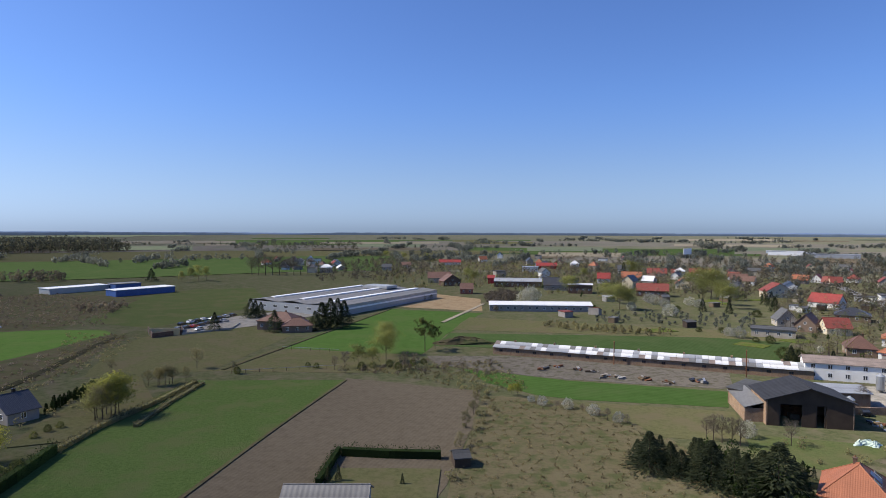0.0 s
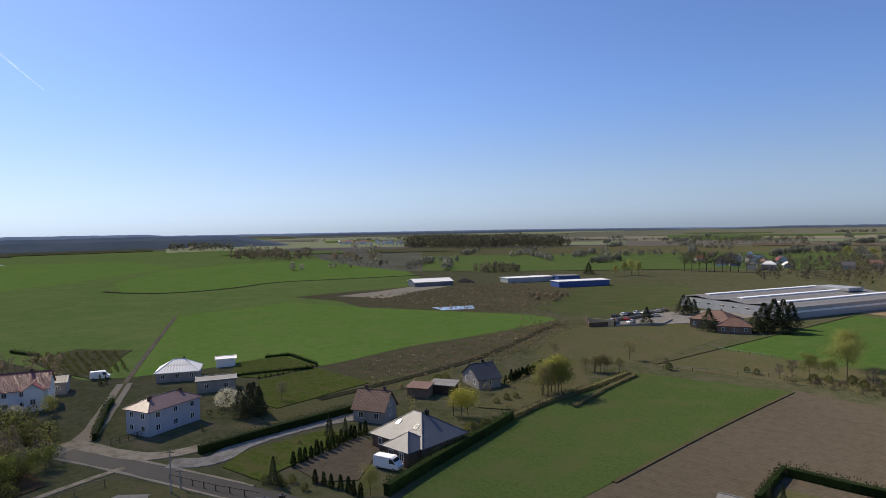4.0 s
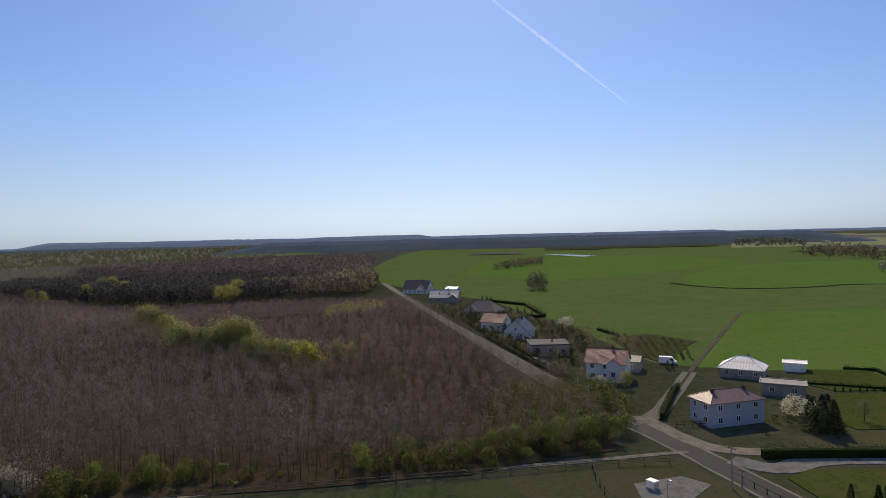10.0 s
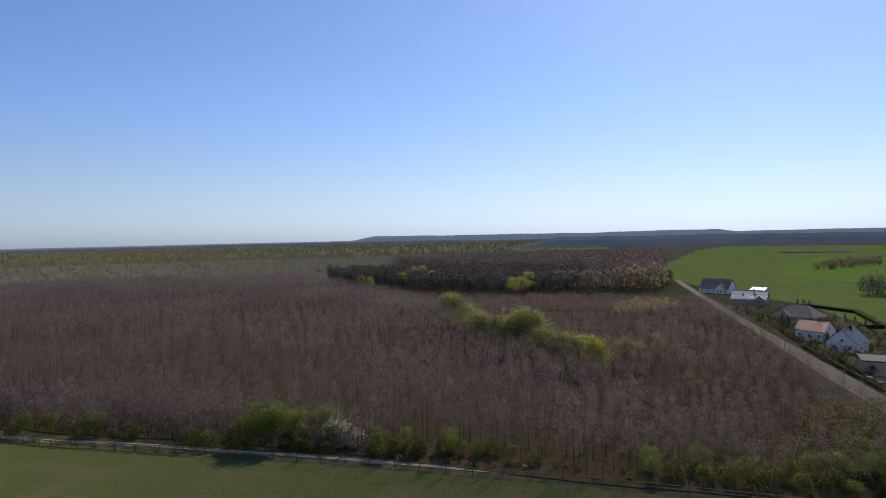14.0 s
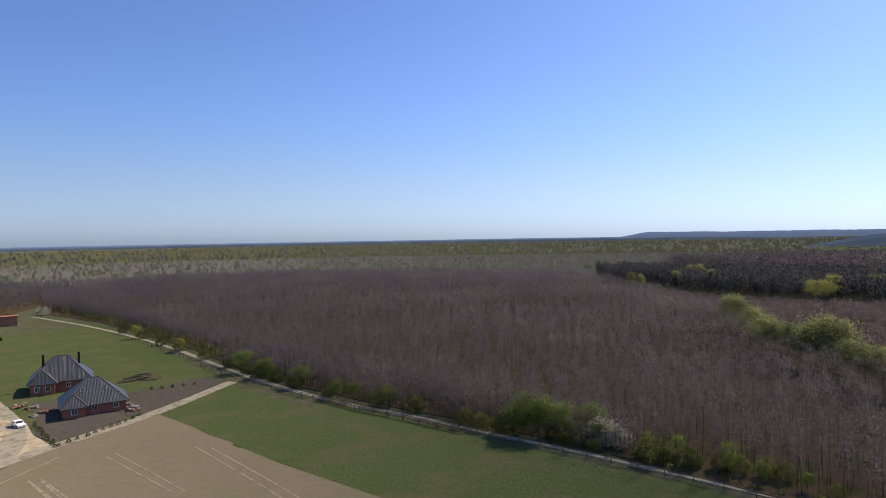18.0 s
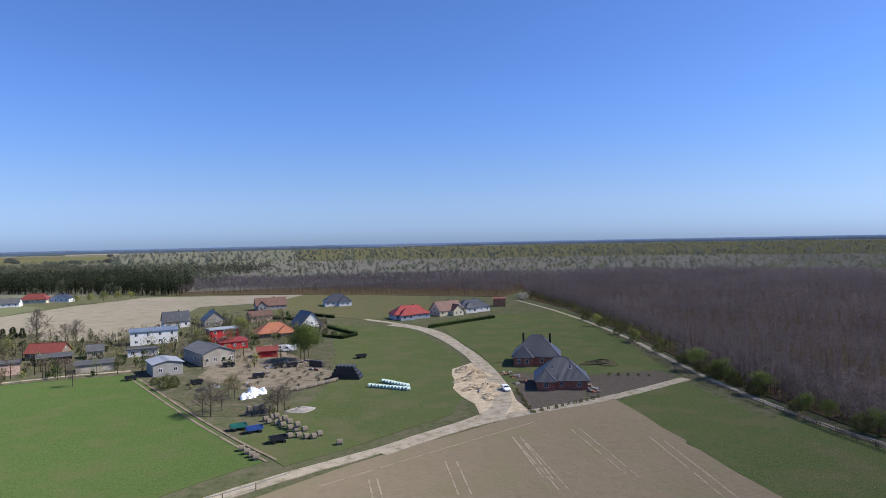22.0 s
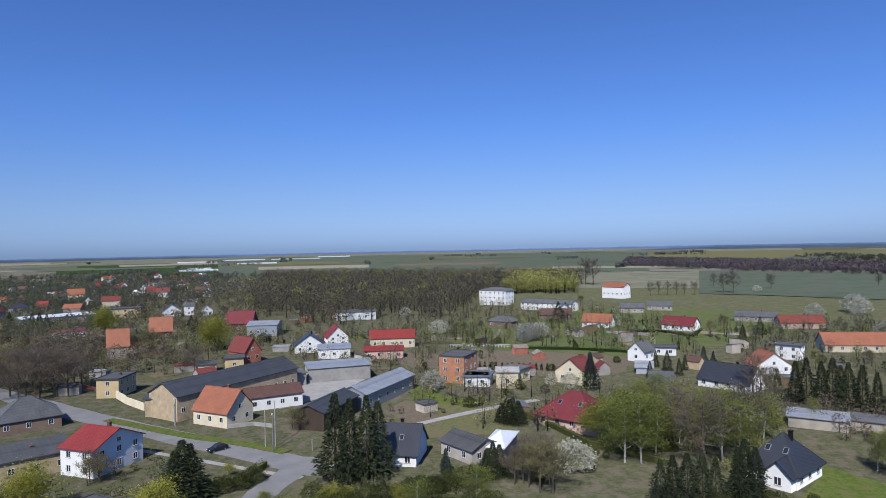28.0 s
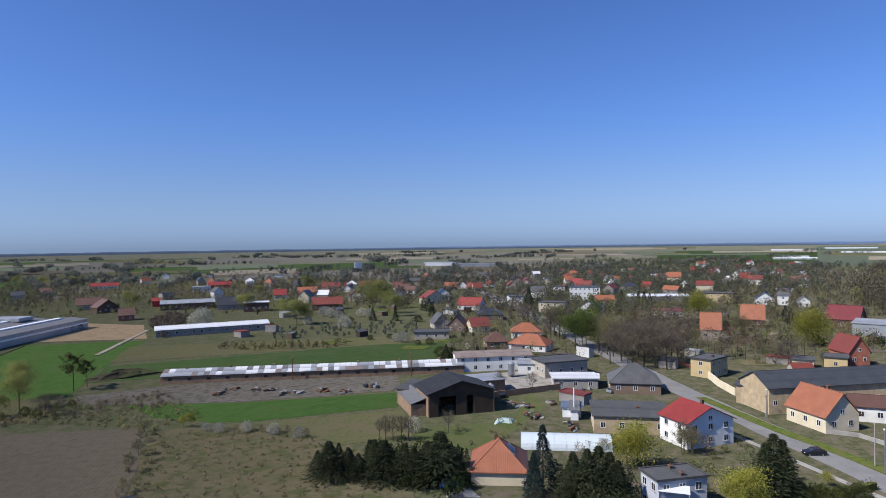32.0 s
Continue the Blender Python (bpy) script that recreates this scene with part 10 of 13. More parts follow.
tree('olive', 78.6, -292.1, 8.2, wide=1.2)
tree('olive', 97.5, -258, 4.9, wide=1.2)
tree('olive', 80.1, -208.7, 2.4, wide=1.2)
hedge([(-8.7, -313), (-27.5, -330.1), (-46.2, -346.4)], 2.0, 2.0, 'clipped dark hedge behind the new houses')
hedge([(42.8, -323.6), (25.7, -294.6), (31.4, -285.6), (41.6, -293.9)], 1.8, 1.8, 'clipped dark hedge round a garden')
hedge([(81.1, -367.7), (65.7, -359.5), (58.8, -379.6), (44.8, -365.3)], 2.0, 2.0, 'dark hedge between gardens')
tree('bush', 99.5, -345.7, 3, wide=1.2)
tree('bush', 93.8, -343.3, 3, wide=1.2)
tree('bush', 66, -312.1, 3, wide=1.2)
tree('bush', 61.9, -306.2, 3, wide=1.2)
tree('bush', 41.5, -303.2, 2.4, wide=1.2)
tree('bush', 36.3, -294.1, 2.4, wide=1.2)
tree('bush', 31.9, -290.8, 2.4, wide=1.2)
tree('bush', 68.9, -292.6, 2.5, wide=1.2)
tree('bush', 67.5, -275.4, 2.2, wide=1.2)
tree('bush', 41.8, -276.8, 2, wide=1.2)
tree('bush', 89.8, -274.1, 3, wide=1.2)
tree('bush', 74.5, -267, 3, wide=1.2)
tree('spring', 85.2, -311.4, 7.9)
tree('spring', 81.2, -307.5, 7.5)
tree('spring', 98.2, -291.2, 5.5)
tree('spring', 247.1, -495.4, 8.2)
tree('spring', 239.1, -500.4, 9.2)
tree('spring', 233.6, -511.1, 7.9)
tree('spring', 227.9, -522.2, 7.5)
tree('spring', 255, -490.5, 7.7)
tree('spring', 140, -210.8, 4.2)
clumps('undergrowth', scatter([(-90.1, -503.4), (-91.2, -458.1), (-95.9, -388.9), (-97.3, -300.4), (-98.1, -221.6), (-104.6, -236.2), (-111.5, -328.6), (-108.1, -438.1)], 3.5, 61), 3.2, 'green undergrowth along the edge of the wood', 'bush_green', seed=61, count=50, size=0.4)

# birch grove beside the green field
clumps('grove_scrub', scatter([(122.7, -73.8), (139, -89), (141, -103.1), (127.4, -126.7), (108.1, -127.5), (84.9, -101.5), (97.4, -81.8), (107.3, -72.6)], 3.4, 75), 5.5, 'young birch and willow scrub in pale leaf', 'spring_green', seed=75, count=150, size=0.26, vary=0.35)
clumps('grove_scrub', scatter([(125.7, -72.6), (124.4, -84.2), (106.9, -89.8), (92.3, -108.7), (83.9, -100.2), (96.2, -80.7), (105.7, -71.4), (116, -65.6)], 3.2, 76), 3.5, 'bare brown scrub at the edge of the grove', 'brown_twigs', seed=76, count=120, size=0.28, vary=0.35)
clumps('grove_scrub', scatter([(178.2, -58.6), (171.9, -83.7), (161.5, -101.5), (134.5, -86), (134.9, -65.5), (149.5, -59.7)], 4.0, 77), 4.0, 'bare brown scrub behind the gardens', 'brown_twigs', seed=77, count=120, size=0.3, vary=0.4)
clumps('grove_scrub', scatter([(173.7, -80.7), (167.1, -107.1), (154.7, -113.2), (146.4, -93.7), (156.6, -76.1)], 4.5, 78), 5.0, 'bright green young trees behind the gardens', 'fresh_green', seed=78, count=150, size=0.28, vary=0.3)
rnd = random.Random(71)
for px, py in scatter([(124.2, -75.5), (144.1, -97.8), (144, -117.3), (128.8, -128.1), (107.4, -128.7), (84.4, -102.4), (89.6, -91.7), (98.2, -82.4), (107.4, -75.4)], 5.0, 71):
    tree('birch', px, py, 12 * rnd.uniform(0.8, 1.2), group='birch grove')
rnd = random.Random(72)
for px, py in scatter([(128.3, -77.2), (134.6, -91.2), (118.5, -94.6), (108.6, -79.1), (114.1, -72.8)], 7, 72):
    tree('olive', px, py, 7 * rnd.uniform(0.75, 1.25), group='birch grove')
clumps('undergrowth', scatter([(122.7, -73.8), (141.6, -96.1), (127.4, -126.7), (105.8, -126.7), (83.4, -101.1), (96.2, -80.7), (106.5, -72)], 2.8, 73), 3.0, 'pale undergrowth below the birches', 'spring_green', seed=73, count=50, size=0.35)
tree('birch', 126.2, -59.1, 10.1)
tree('birch', 127.1, -61.6, 8.6)
tree('birch', 130.8, -59.1, 8.1)
tree('birch', 137.9, -74.8, 7.7)
tree('birch', 138.8, -78.6, 6.0)
tree('birch', 162.4, -59.9, 6.6)
tree('spruce', 183.9, -63.3, 11.4)
tree('spruce', 181.1, -65.1, 12.8)
tree('spruce', 180.8, -68.6, 11.9)
tree('spruce', 178, -70.3, 13.3)
tree('spruce', 177.7, -73.9, 12.2)
tree('spruce', 174.8, -75.9, 12.1)
tree('spruce', 161.7, -87, 11.6)
tree('spruce', 159.1, -88.7, 12.2)
tree('spruce', 158.8, -92, 11.3)
tree('spruce', 158.7, -94.8, 12.2)
tree('spruce', 178.5, -72.4, 11.3)
tree('spruce', 186.1, -59.5, 8.8)
tree('spruce', 173.2, -78.6, 10.7)
tree('spruce', 170.1, -80.9, 11.6)
tree('bare', 171.1, -85.2, 14.7)
tree('bare', 169.7, -87.4, 13.8)
tree('bare', 168.6, -89.4, 12.4)
tree('bare', 181.2, -53.5, 10.1)
tree('bare', 176.5, -54.6, 10.8)
tree('bare', 189.3, -54.1, 12.3)
tree('spruce', 111.2, -18.8, 8, wide=1.2)
tree('spruce', 108.8, -20.7, 9.2, wide=1.2)
tree('spruce', 108.9, -23.1, 9.3, wide=1.2)
tree('spruce', 109.1, -25.2, 8.4, wide=1.2)
tree('spruce', 111.3, -30.3, 11.1, wide=1.2)
tree('spruce', 110.7, -29.1, 9.9, wide=1.2)
tree('spruce', 110, -31.6, 10.2, wide=1.2)
tree('spruce', 110.9, -16.8, 7.3, wide=1.2)
tree('birch', 132.5, -32, 13.9, wide=1.4)
tree('birch', 175.2, -25.6, 9.9, wide=1.4)
tree('birch', 136.6, -36.2, 12.6, wide=1.4)
tree('birch', 147, -43.9, 11, wide=1.4)
tree('birch', 147.8, -33.1, 10.7, wide=1.4)
tree('bare', 125.6, -26.9, 15.8, wide=1.3)
tree('bare', 139.1, -23.7, 13.5, wide=1.3)
tree('bare', 155.3, -49.5, 9.9, wide=1.3)
tree('bare', 143.9, -40.2, 12.7, wide=1.3)
tree('bare', 125.1, 3, 6.8, wide=1.2)
tree('bare', 125.5, 5.3, 6.5, wide=1.2)
tree('bare', 125.1, 7.1, 6.5, wide=1.2)
tree('birch', 129.7, -12.8, 13.9, wide=1.5)
tree('birch', 129.8, -16, 15.1, wide=1.5)
tree('birch', 135.3, -19.5, 13, wide=1.5)
tree('birch', 138.1, -10.9, 9.9, wide=1.5)
tree('yellow', 141.4, -8.4, 8.3, wide=1.3)
tree('yellow', 142.1, -9.2, 8.6, wide=1.3)
tree('blossom', 127.4, -2.1, 5.2, wide=1.2)
tree('blossom', 127.5, -3.5, 4.4, wide=1.2)
tree('blossom', 296.5, 10.3, 7.6, wide=1.2)
tree('blossom', 293.8, 13.3, 7, wide=1.2)
tree('blossom', 287.4, 15.1, 6.4, wide=1.2)
tree('blossom', 301.7, 8.3, 7.3, wide=1.2)
tree('blossom', 194.7, -3.7, 4.8, wide=1.2)
tree('blossom', 199.4, 2.1, 3.7, wide=1.2)
tree('blue', 194.9, -9.6, 11.4)
tree('blue', 233.6, -50.7, 7.4)
tree('blue', 226.5, -52.2, 6.8)
tree('spruce', 160.8, 11.6, 5.4, wide=1.5)
tree('spruce', 161.8, 13.4, 4.8, wide=1.5)
tree('spruce', 158.9, 9.8, 4.7, wide=1.5)
tree('spruce', 361.9, -0.8, 11.8, wide=1.5)
tree('spruce', 231.5, -34.1, 6.1)
tree('spruce', 224.2, -36.8, 7.3)
tree('spruce', 226.2, -43, 5.6)
tree('spruce', 229.8, -46.8, 4.1)
tree('spruce', 213, -29.5, 5.6)
tree('spruce', 217.3, -39.4, 5.8)
tree('yellow', 230.8, -55.3, 3)
tree('yellow', 228.5, -151.2, 9.1)
tree('yellow', 227.2, -153.3, 7.8)
tree('spruce', 274, -190.3, 14.9, wide=1.2)
tree('spruce', 272.7, -192.3, 13.1, wide=1.2)
tree('spruce', 288.6, -78.8, 8, wide=1.2)
tree('spruce', 313.2, -93.1, 8.8, wide=1.2)
tree('blossom', 414.2, -175.8, 11, wide=1.3)
tree('blossom', 401.1, -173.7, 10.3, wide=1.3)
tree('blossom', 306.1, -143, 7.6, wide=1.3)
tree('blossom', 292.5, -143.1, 7.4, wide=1.3)
tree('blossom', 289, -168.2, 6, wide=1.3)
tree('blossom', 374.5, -139.4, 9, wide=1.3)
tree('blossom', 294.1, -160.7, 6.7, wide=1.3)
tree('blossom', 586.2, -172.3, 5.5, wide=1.3)
tree('bare', 315.4, -277.2, 18.3)
tree('grey', 704.9, -31.7, 30.6, wide=1.0)
tree('grey', 698.3, -39.5, 29.3, wide=1.0)
tree('grey', 221.2, -231.6, 12.2, wide=1.0)
tree('grey', 217.1, -230.9, 13.9, wide=1.0)
tree('grey', 222.8, -222.3, 8.1, wide=1.0)
tree('grey', 216.9, -238, 12.1, wide=1.0)
tree('grey', 569.7, -140.6, 18.2, wide=1.0)
tree('grey', 564.4, -147.1, 19.7, wide=1.0)
tree('grey', 642.6, -294.2, 12.1, wide=1.0)
tree('grey', 626.7, -297.2, 12.5, wide=1.0)
tree('grey', 652.4, -152.2, 13.6, wide=1.0)
tree('grey', 616.7, -193.2, 14.5, wide=1.0)
tree('grey', 547.4, -77.3, 11.9, wide=1.0)
tree('grey', 554.5, -85.3, 12.1, wide=1.0)
tree('grey', 555.7, -92.6, 11.7, wide=1.0)
tree('grey', 556.9, -100, 11.3, wide=1.0)
tree('grey', 558.8, -106.7, 10.9, wide=1.0)
tree('grey', 553, -113.9, 11.9, wide=1.0)
tree('grey', 216.5, -205.7, 6.4, wide=1.0)
tree('grey', 200.5, -230.3, 7.6, wide=1.0)
tree('grey', 238.7, -205.3, 5.5, wide=1.0)
tree('bush', 274.9, 27.7, 3, wide=1.2)
tree('bush', 273, 34.7, 3, wide=1.2)
tree('bush', 283.3, 26.6, 3, wide=1.2)
tree('bush', 332.6, 49.6, 2.5, wide=1.2)
tree('bush', 304.3, 42.5, 3, wide=1.2)
tree('bush', 239.2, -21.5, 2.5, wide=1.2)
tree('bush', 273.5, -7.6, 2, wide=1.2)
tree('bush', 260.6, -17.2, 2, wide=1.2)
tree('bush', 222.4, 2.3, 2.5, wide=1.2)
tree('bush', 188.9, 4.1, 2.4, wide=1.2)
tree('bush', 193.2, 11.8, 3, wide=1.2)
tree('bush', 199.6, 23, 3, wide=1.2)
tree('bush', 170, 24.1, 3, wide=1.2)
tree('bush', 147.9, -11.7, 2.5, wide=1.2)
tree('bush', 151.3, -9.6, 2.5, wide=1.2)
tree('bush', 164.7, -3, 2, wide=1.2)
tree('bush', 228.8, -80.1, 3, wide=1.2)
tree('bush', 243.4, -92.7, 3, wide=1.2)
tree('bush', 251.3, -152.3, 3, wide=1.2)
tree('bush', 255.7, -145.6, 3, wide=1.2)
tree('bush', 271.8, -120.9, 3, wide=1.2)
tree('bush', 309.9, -158.7, 3, wide=1.2)
hedge([(278.7, 59.7), (279.6, 35.5), (274.1, 20.1)], 0.8, 1.3, 'pale slatted garden fence line with shrubs', mat='olive_twigs')
hedge([(267.5, 19.7), (266.6, -7.4), (261.1, -27.7)], 1.4, 1.7, 'clipped dark hedge along a garden field')
hedge([(320.8, -35.6), (322.2, -50.6), (305.9, -61.8), (328.4, -70.2)], 1.4, 1.6, 'clipped dark hedge round a house')
hedge([(169.7, 15.1), (153.2, 1.9), (139.6, -6.6), (128.9, -20.8)], 1.8, 1.8, 'clipped green hedge round a garden', mat='bush_green')
row_of('thuja', 227, 28.3, 221.9, 1.5, 2.0, 2.4, 'garden thujas')
row_of('thuja', 364.3, -36.1, 358.3, -53.3, 2.2, 1.8, 'garden thujas')

# trees of the village street
tree('willow', 90.5, 87, 10, wide=1.1)
tree('willow', 255.3, 149.2, 15.9, wide=1.1)
tree('willow', 300.8, 241.4, 16.2, wide=1.1)
tree('willow', 89.3, 88.4, 8.6, wide=1.1)
tree('willow', 256, 152, 15.4)
tree('willow', 303, 243.9, 14.3)
tree('blue', 66.8, 85.7, 12.7)
tree('blue', 62.9, 83.2, 9.4)
tree('spruce', 69.7, 77.8, 10.2, wide=1.5)
tree('spruce', 71.3, 76.9, 10.7, wide=1.5)
tree('spruce', 72.8, 75.9, 9.7, wide=1.5)
tree('spruce', 68.4, 79.8, 9.4, wide=1.5)
tree('spruce', 73.2, 74.4, 8.7, wide=1.5)
tree('spruce', 99.5, 65.1, 11.2, wide=1.5)
tree('spruce', 100.8, 64.4, 10.2, wide=1.5)
tree('spruce', 97.3, 65.1, 10, wide=1.5)
tree('spruce', 60.4, 106, 4.4, wide=1.5)
tree('spruce', 62.1, 107.9, 3.1, wide=1.5)
tree('spruce', 112.7, 41.8, 16.8, wide=0.95)
tree('spruce', 112, 38.7, 16.1, wide=0.95)
tree('spruce', 114.1, 36, 16.2, wide=0.95)
tree('spruce', 116.6, 34.5, 14.6, wide=0.95)
tree('spruce', 118.3, 12.4, 5.8, wide=0.95)
tree('spruce', 117.4, 13.9, 5.5, wide=0.95)
tree('blue', 193.4, -9.6, 11.4)
tree('blue', 120.2, 22.1, 4.2)
tree('yellow', 95.6, 66.4, 6, wide=1.2)
tree('yellow', 98.6, 49.2, 3.4, wide=1.2)
tree('yellow', 99.1, 37.4, 4.8, wide=1.2)
tree('yellow', 101.7, 26.7, 4.3, wide=1.2)
tree('yellow', 112.3, 63.4, 2.8, wide=1.2)
tree('yellow', 99.8, 39.2, 3.2, wide=1.2)
tree('bush', 107.2, 58.2, 3, wide=1.3)
tree('bush', 105.2, 60.6, 3, wide=1.3)
tree('bush', 110.5, 57.4, 3, wide=1.3)
tree('bush', 103.1, 63, 3, wide=1.3)
tree('bush', 109.8, 24.6, 3, wide=1.3)
tree('bush', 109.8, 22.5, 3, wide=1.3)
tree('bush', 111.5, 19.8, 3, wide=1.3)
tree('bush', 102.8, 42.4, 3.5, wide=1.3)
tree('bush', 106.8, 26, 3.5, wide=1.3)
tree('bush', 117.7, 3.2, 3, wide=1.3)
hedge([(105.8, 64), (110.5, 59.9), (118.4, 58.9)], 2.0, 1.8, 'clipped green hedge beside the street', mat='bush_green')
hedge([(96.3, 43.9), (100.6, 31.3), (104.5, 20.5), (104.9, 9.2)], 2.5, 2.5, 'dense garden hedge of mixed shrubs', mat='bush_green', leaf=0.3)
tree('olive', 114.4, 5.6, 8.1, wide=1.2)
tree('olive', 112.3, 3.6, 9.4, wide=1.2)
tree('olive', 111.7, 1.2, 9.2, wide=1.2)
tree('olive', 104.7, 14.8, 4.7, wide=1.2)
tree('olive', 106.5, 87.2, 5.2, wide=1.2)
tree('olive', 107.8, 68.4, 4.4, wide=1.2)
tree('olive', 104.6, 88.3, 5.1, wide=1.2)
tree('olive', 142.9, 62.4, 5.6, wide=1.2)
tree('olive', 144.9, 64.8, 5.4, wide=1.2)
tree('olive', 91.8, 97.7, 3.1, wide=1.2)
tree('blossom', 124.3, -2.3, 5.6, wide=1.3)
tree('blossom', 124.7, -3.9, 5, wide=1.3)
tree('blossom', 188.6, 38.1, 6.1, wide=1.3)
tree('blossom', 290.6, 14.1, 8.4, wide=1.3)
tree('blossom', 299.9, 10.8, 6.6, wide=1.3)
tree('blossom', 311.7, 59.5, 7.1, wide=1.3)
tree('blossom', 316.3, 57.4, 5.8, wide=1.3)
tree('blossom', 391, 96.4, 6.5, wide=1.3)
tree('spruce', 154.3, 11.9, 6.4, wide=1.6)
tree('spruce', 154.3, 9.9, 6, wide=1.6)
tree('spruce', 155.4, 14, 5, wide=1.6)
tree('birch', 150.4, -10.9, 9.6, wide=1.6)
tree('birch', 141.1, -14, 13.1, wide=1.6)
tree('birch', 144.1, -18.8, 12, wide=1.6)
tree('birch', 146.8, -22, 11, wide=1.6)
tree('birch', 171, -16.5, 6.5, wide=1.6)
tree('birch', 169.2, -20.3, 8.5, wide=1.6)
tree('birch', 168.3, -27.8, 9, wide=1.6)
tree('birch', 157.1, -30.6, 10.3, wide=1.6)
tree('birch', 149.2, -32.3, 12.1, wide=1.6)
tree('birch', 146, -34.7, 13, wide=1.6)
tree('birch', 150.8, -39.1, 11.5, wide=1.6)
tree('birch', 143.9, -25.8, 10.6, wide=1.6)
tree('fresh', 172.5, 198.2, 15.1, wide=1.2)
tree('fresh', 172.3, 191.9, 15, wide=1.2)
tree('fresh', 178.2, 201.2, 12.8, wide=1.2)
tree('olive', 186.9, 230.1, 13.5, wide=1.3)
tree('olive', 186.6, 226, 14.6, wide=1.3)
tree('olive', 173.7, 181.7, 15, wide=1.3)
tree('olive', 172.1, 176.9, 15.1, wide=1.3)
tree('olive', 176.4, 189.2, 14.6, wide=1.3)
tree('olive', 241.6, 172.7, 11.2, wide=1.3)
tree('olive', 241.8, 168.8, 10.3, wide=1.3)
tree('olive', 245.9, 181.3, 8.8, wide=1.3)
tree('olive', 335.2, 223.2, 6.5, wide=1.3)
tree('bare', 168.1, 168.6, 14.5, wide=1.3)
tree('bare', 167.6, 162.5, 14.2, wide=1.3)
tree('bare', 167, 156.8, 15.4, wide=1.3)
tree('bare', 168.7, 153.3, 15.1, wide=1.3)
tree('bare', 169.7, 149.2, 14.5, wide=1.3)
tree('bare', 180, 171.7, 13.3, wide=1.3)
tree('bare', 179.1, 161.3, 13.4, wide=1.3)
tree('bare', 179.1, 155, 11.1, wide=1.3)
tree('bare', 158.6, 156.4, 12.6, wide=1.3)
tree('bare', 160.9, 166.9, 12.2, wide=1.3)
tree('bare', 207.7, 130.2, 9.7, wide=1.3)
tree('bare', 210, 134.7, 7, wide=1.3)
tree('bare', 181.3, 225.6, 13.4, wide=1.3)
tree('bare', 185, 157.5, 10.3, wide=1.3)
tree('bare', 207.5, 282.7, 11, wide=1.3)
tree('bare', 202.7, 271.2, 10.6, wide=1.3)
tree('bare', 218.1, 308.4, 10.2, wide=1.3)
tree('bare', 94.1, 265.3, 3, wide=1.3)
tree('bare', 104.8, 154.6, 5.7, wide=1.0)
tree('bare', 112.9, 149.5, 5.4, wide=1.0)
tree('bare', 106.5, 89.4, 6.5, wide=1.0)
tree('bare', 106.5, 87.4, 5.8, wide=1.0)
tree('bare', 108.1, 85.2, 4.4, wide=1.0)
tree('spruce', 243.4, 324.8, 15.6, wide=1.1)
tree('spruce', 333.4, 317.4, 9.1, wide=1.1)
tree('spruce', 330.4, 309.5, 9.4, wide=1.1)
tree('spruce', 330.5, 304.5, 8.9, wide=1.1)
tree('spruce', 333.3, 333.5, 9.4, wide=1.1)
tree('spruce', 320.3, 202.1, 9, wide=1.1)
tree('spruce', 318.3, 197.8, 8, wide=1.1)
tree('spruce', 190, 368.7, 9.4, wide=1.1)
tree('spruce', 189.8, 360.3, 8.8, wide=1.1)
tree('spruce', 164.5, 569.2, 14.6, wide=1.1)
tree('spring', 88.6, 444, 11.7, wide=1.3)
tree('spring', 90.3, 433.9, 11.5, wide=1.3)
tree('spring', 102.4, 392.6, 10.7, wide=1.3)
tree('spring', 101.9, 374.9, 10.2, wide=1.3)
tree('spring', 98, 345.5, 14.2, wide=1.3)
tree('spring', 101.9, 342.6, 12.6, wide=1.3)
tree('spring', 169.6, 406.8, 19.8, wide=1.3)
tree('spring', 168.9, 393.3, 19.3, wide=1.3)
tree('spring', 164.5, 366.6, 14.5, wide=1.3)
tree('spring', 160.8, 350.1, 13.2, wide=1.3)
tree('spring', 179.3, 452.5, 13.1, wide=1.3)
tree('spring', -85.7, 942.3, 12, wide=1.3)
tree('spring', -57.4, 917.5, 10.5, wide=1.3)
tree('spring', -23.5, 887.9, 10.4, wide=1.3)
tree('spring', 21.3, 545.1, 11, wide=1.3)
tree('spring', 25.7, 515, 10.5, wide=1.3)
tree('spring', 126.5, 560.3, 10, wide=1.3)
tree('spring', 170.9, 564, 16.7, wide=1.3)
tree('spring', 614.4, 387.3, 8.6, wide=1.3)
tree('blossom', 124.6, 376.4, 6, wide=1.3)
tree('blossom', 125.5, 368.4, 5.9, wide=1.3)
tree('blossom', 126.9, 356.9, 5.1, wide=1.3)
tree('blossom', 143.6, 362.6, 5.2, wide=1.3)
tree('blossom', 145.6, 353.9, 4.8, wide=1.3)
tree('blossom', 53.3, 377.1, 9.6, wide=1.3)
tree('blossom', 49.4, 370.9, 8.8, wide=1.3)
tree('blossom', 103.3, 341.7, 4.7, wide=1.3)
tree('blossom', 118.5, 258.3, 3.8, wide=1.3)
tree('blossom', 121, 254.7, 4.6, wide=1.3)
tree('blossom', 116.2, 318.2, 6.1, wide=1.3)
tree('bush', -25.1, 417.6, 3, wide=1.3)
tree('bush', 82.9, 341.7, 3, wide=1.3)
tree('bush', 125.7, 334.9, 3.5, wide=1.3)
tree('bush', 159.6, 316.9, 3.5, wide=1.3)
tree('bush', 119.9, 267.6, 2.5, wide=1.3)
tree('bush', 110.8, 269.7, 2, wide=1.3)
tree('bush', 123.4, 245.4, 2, wide=1.3)
tree('bush', 127.6, 242.6, 3, wide=1.3)
tree('bush', 117.1, 213.4, 4, wide=1.3)
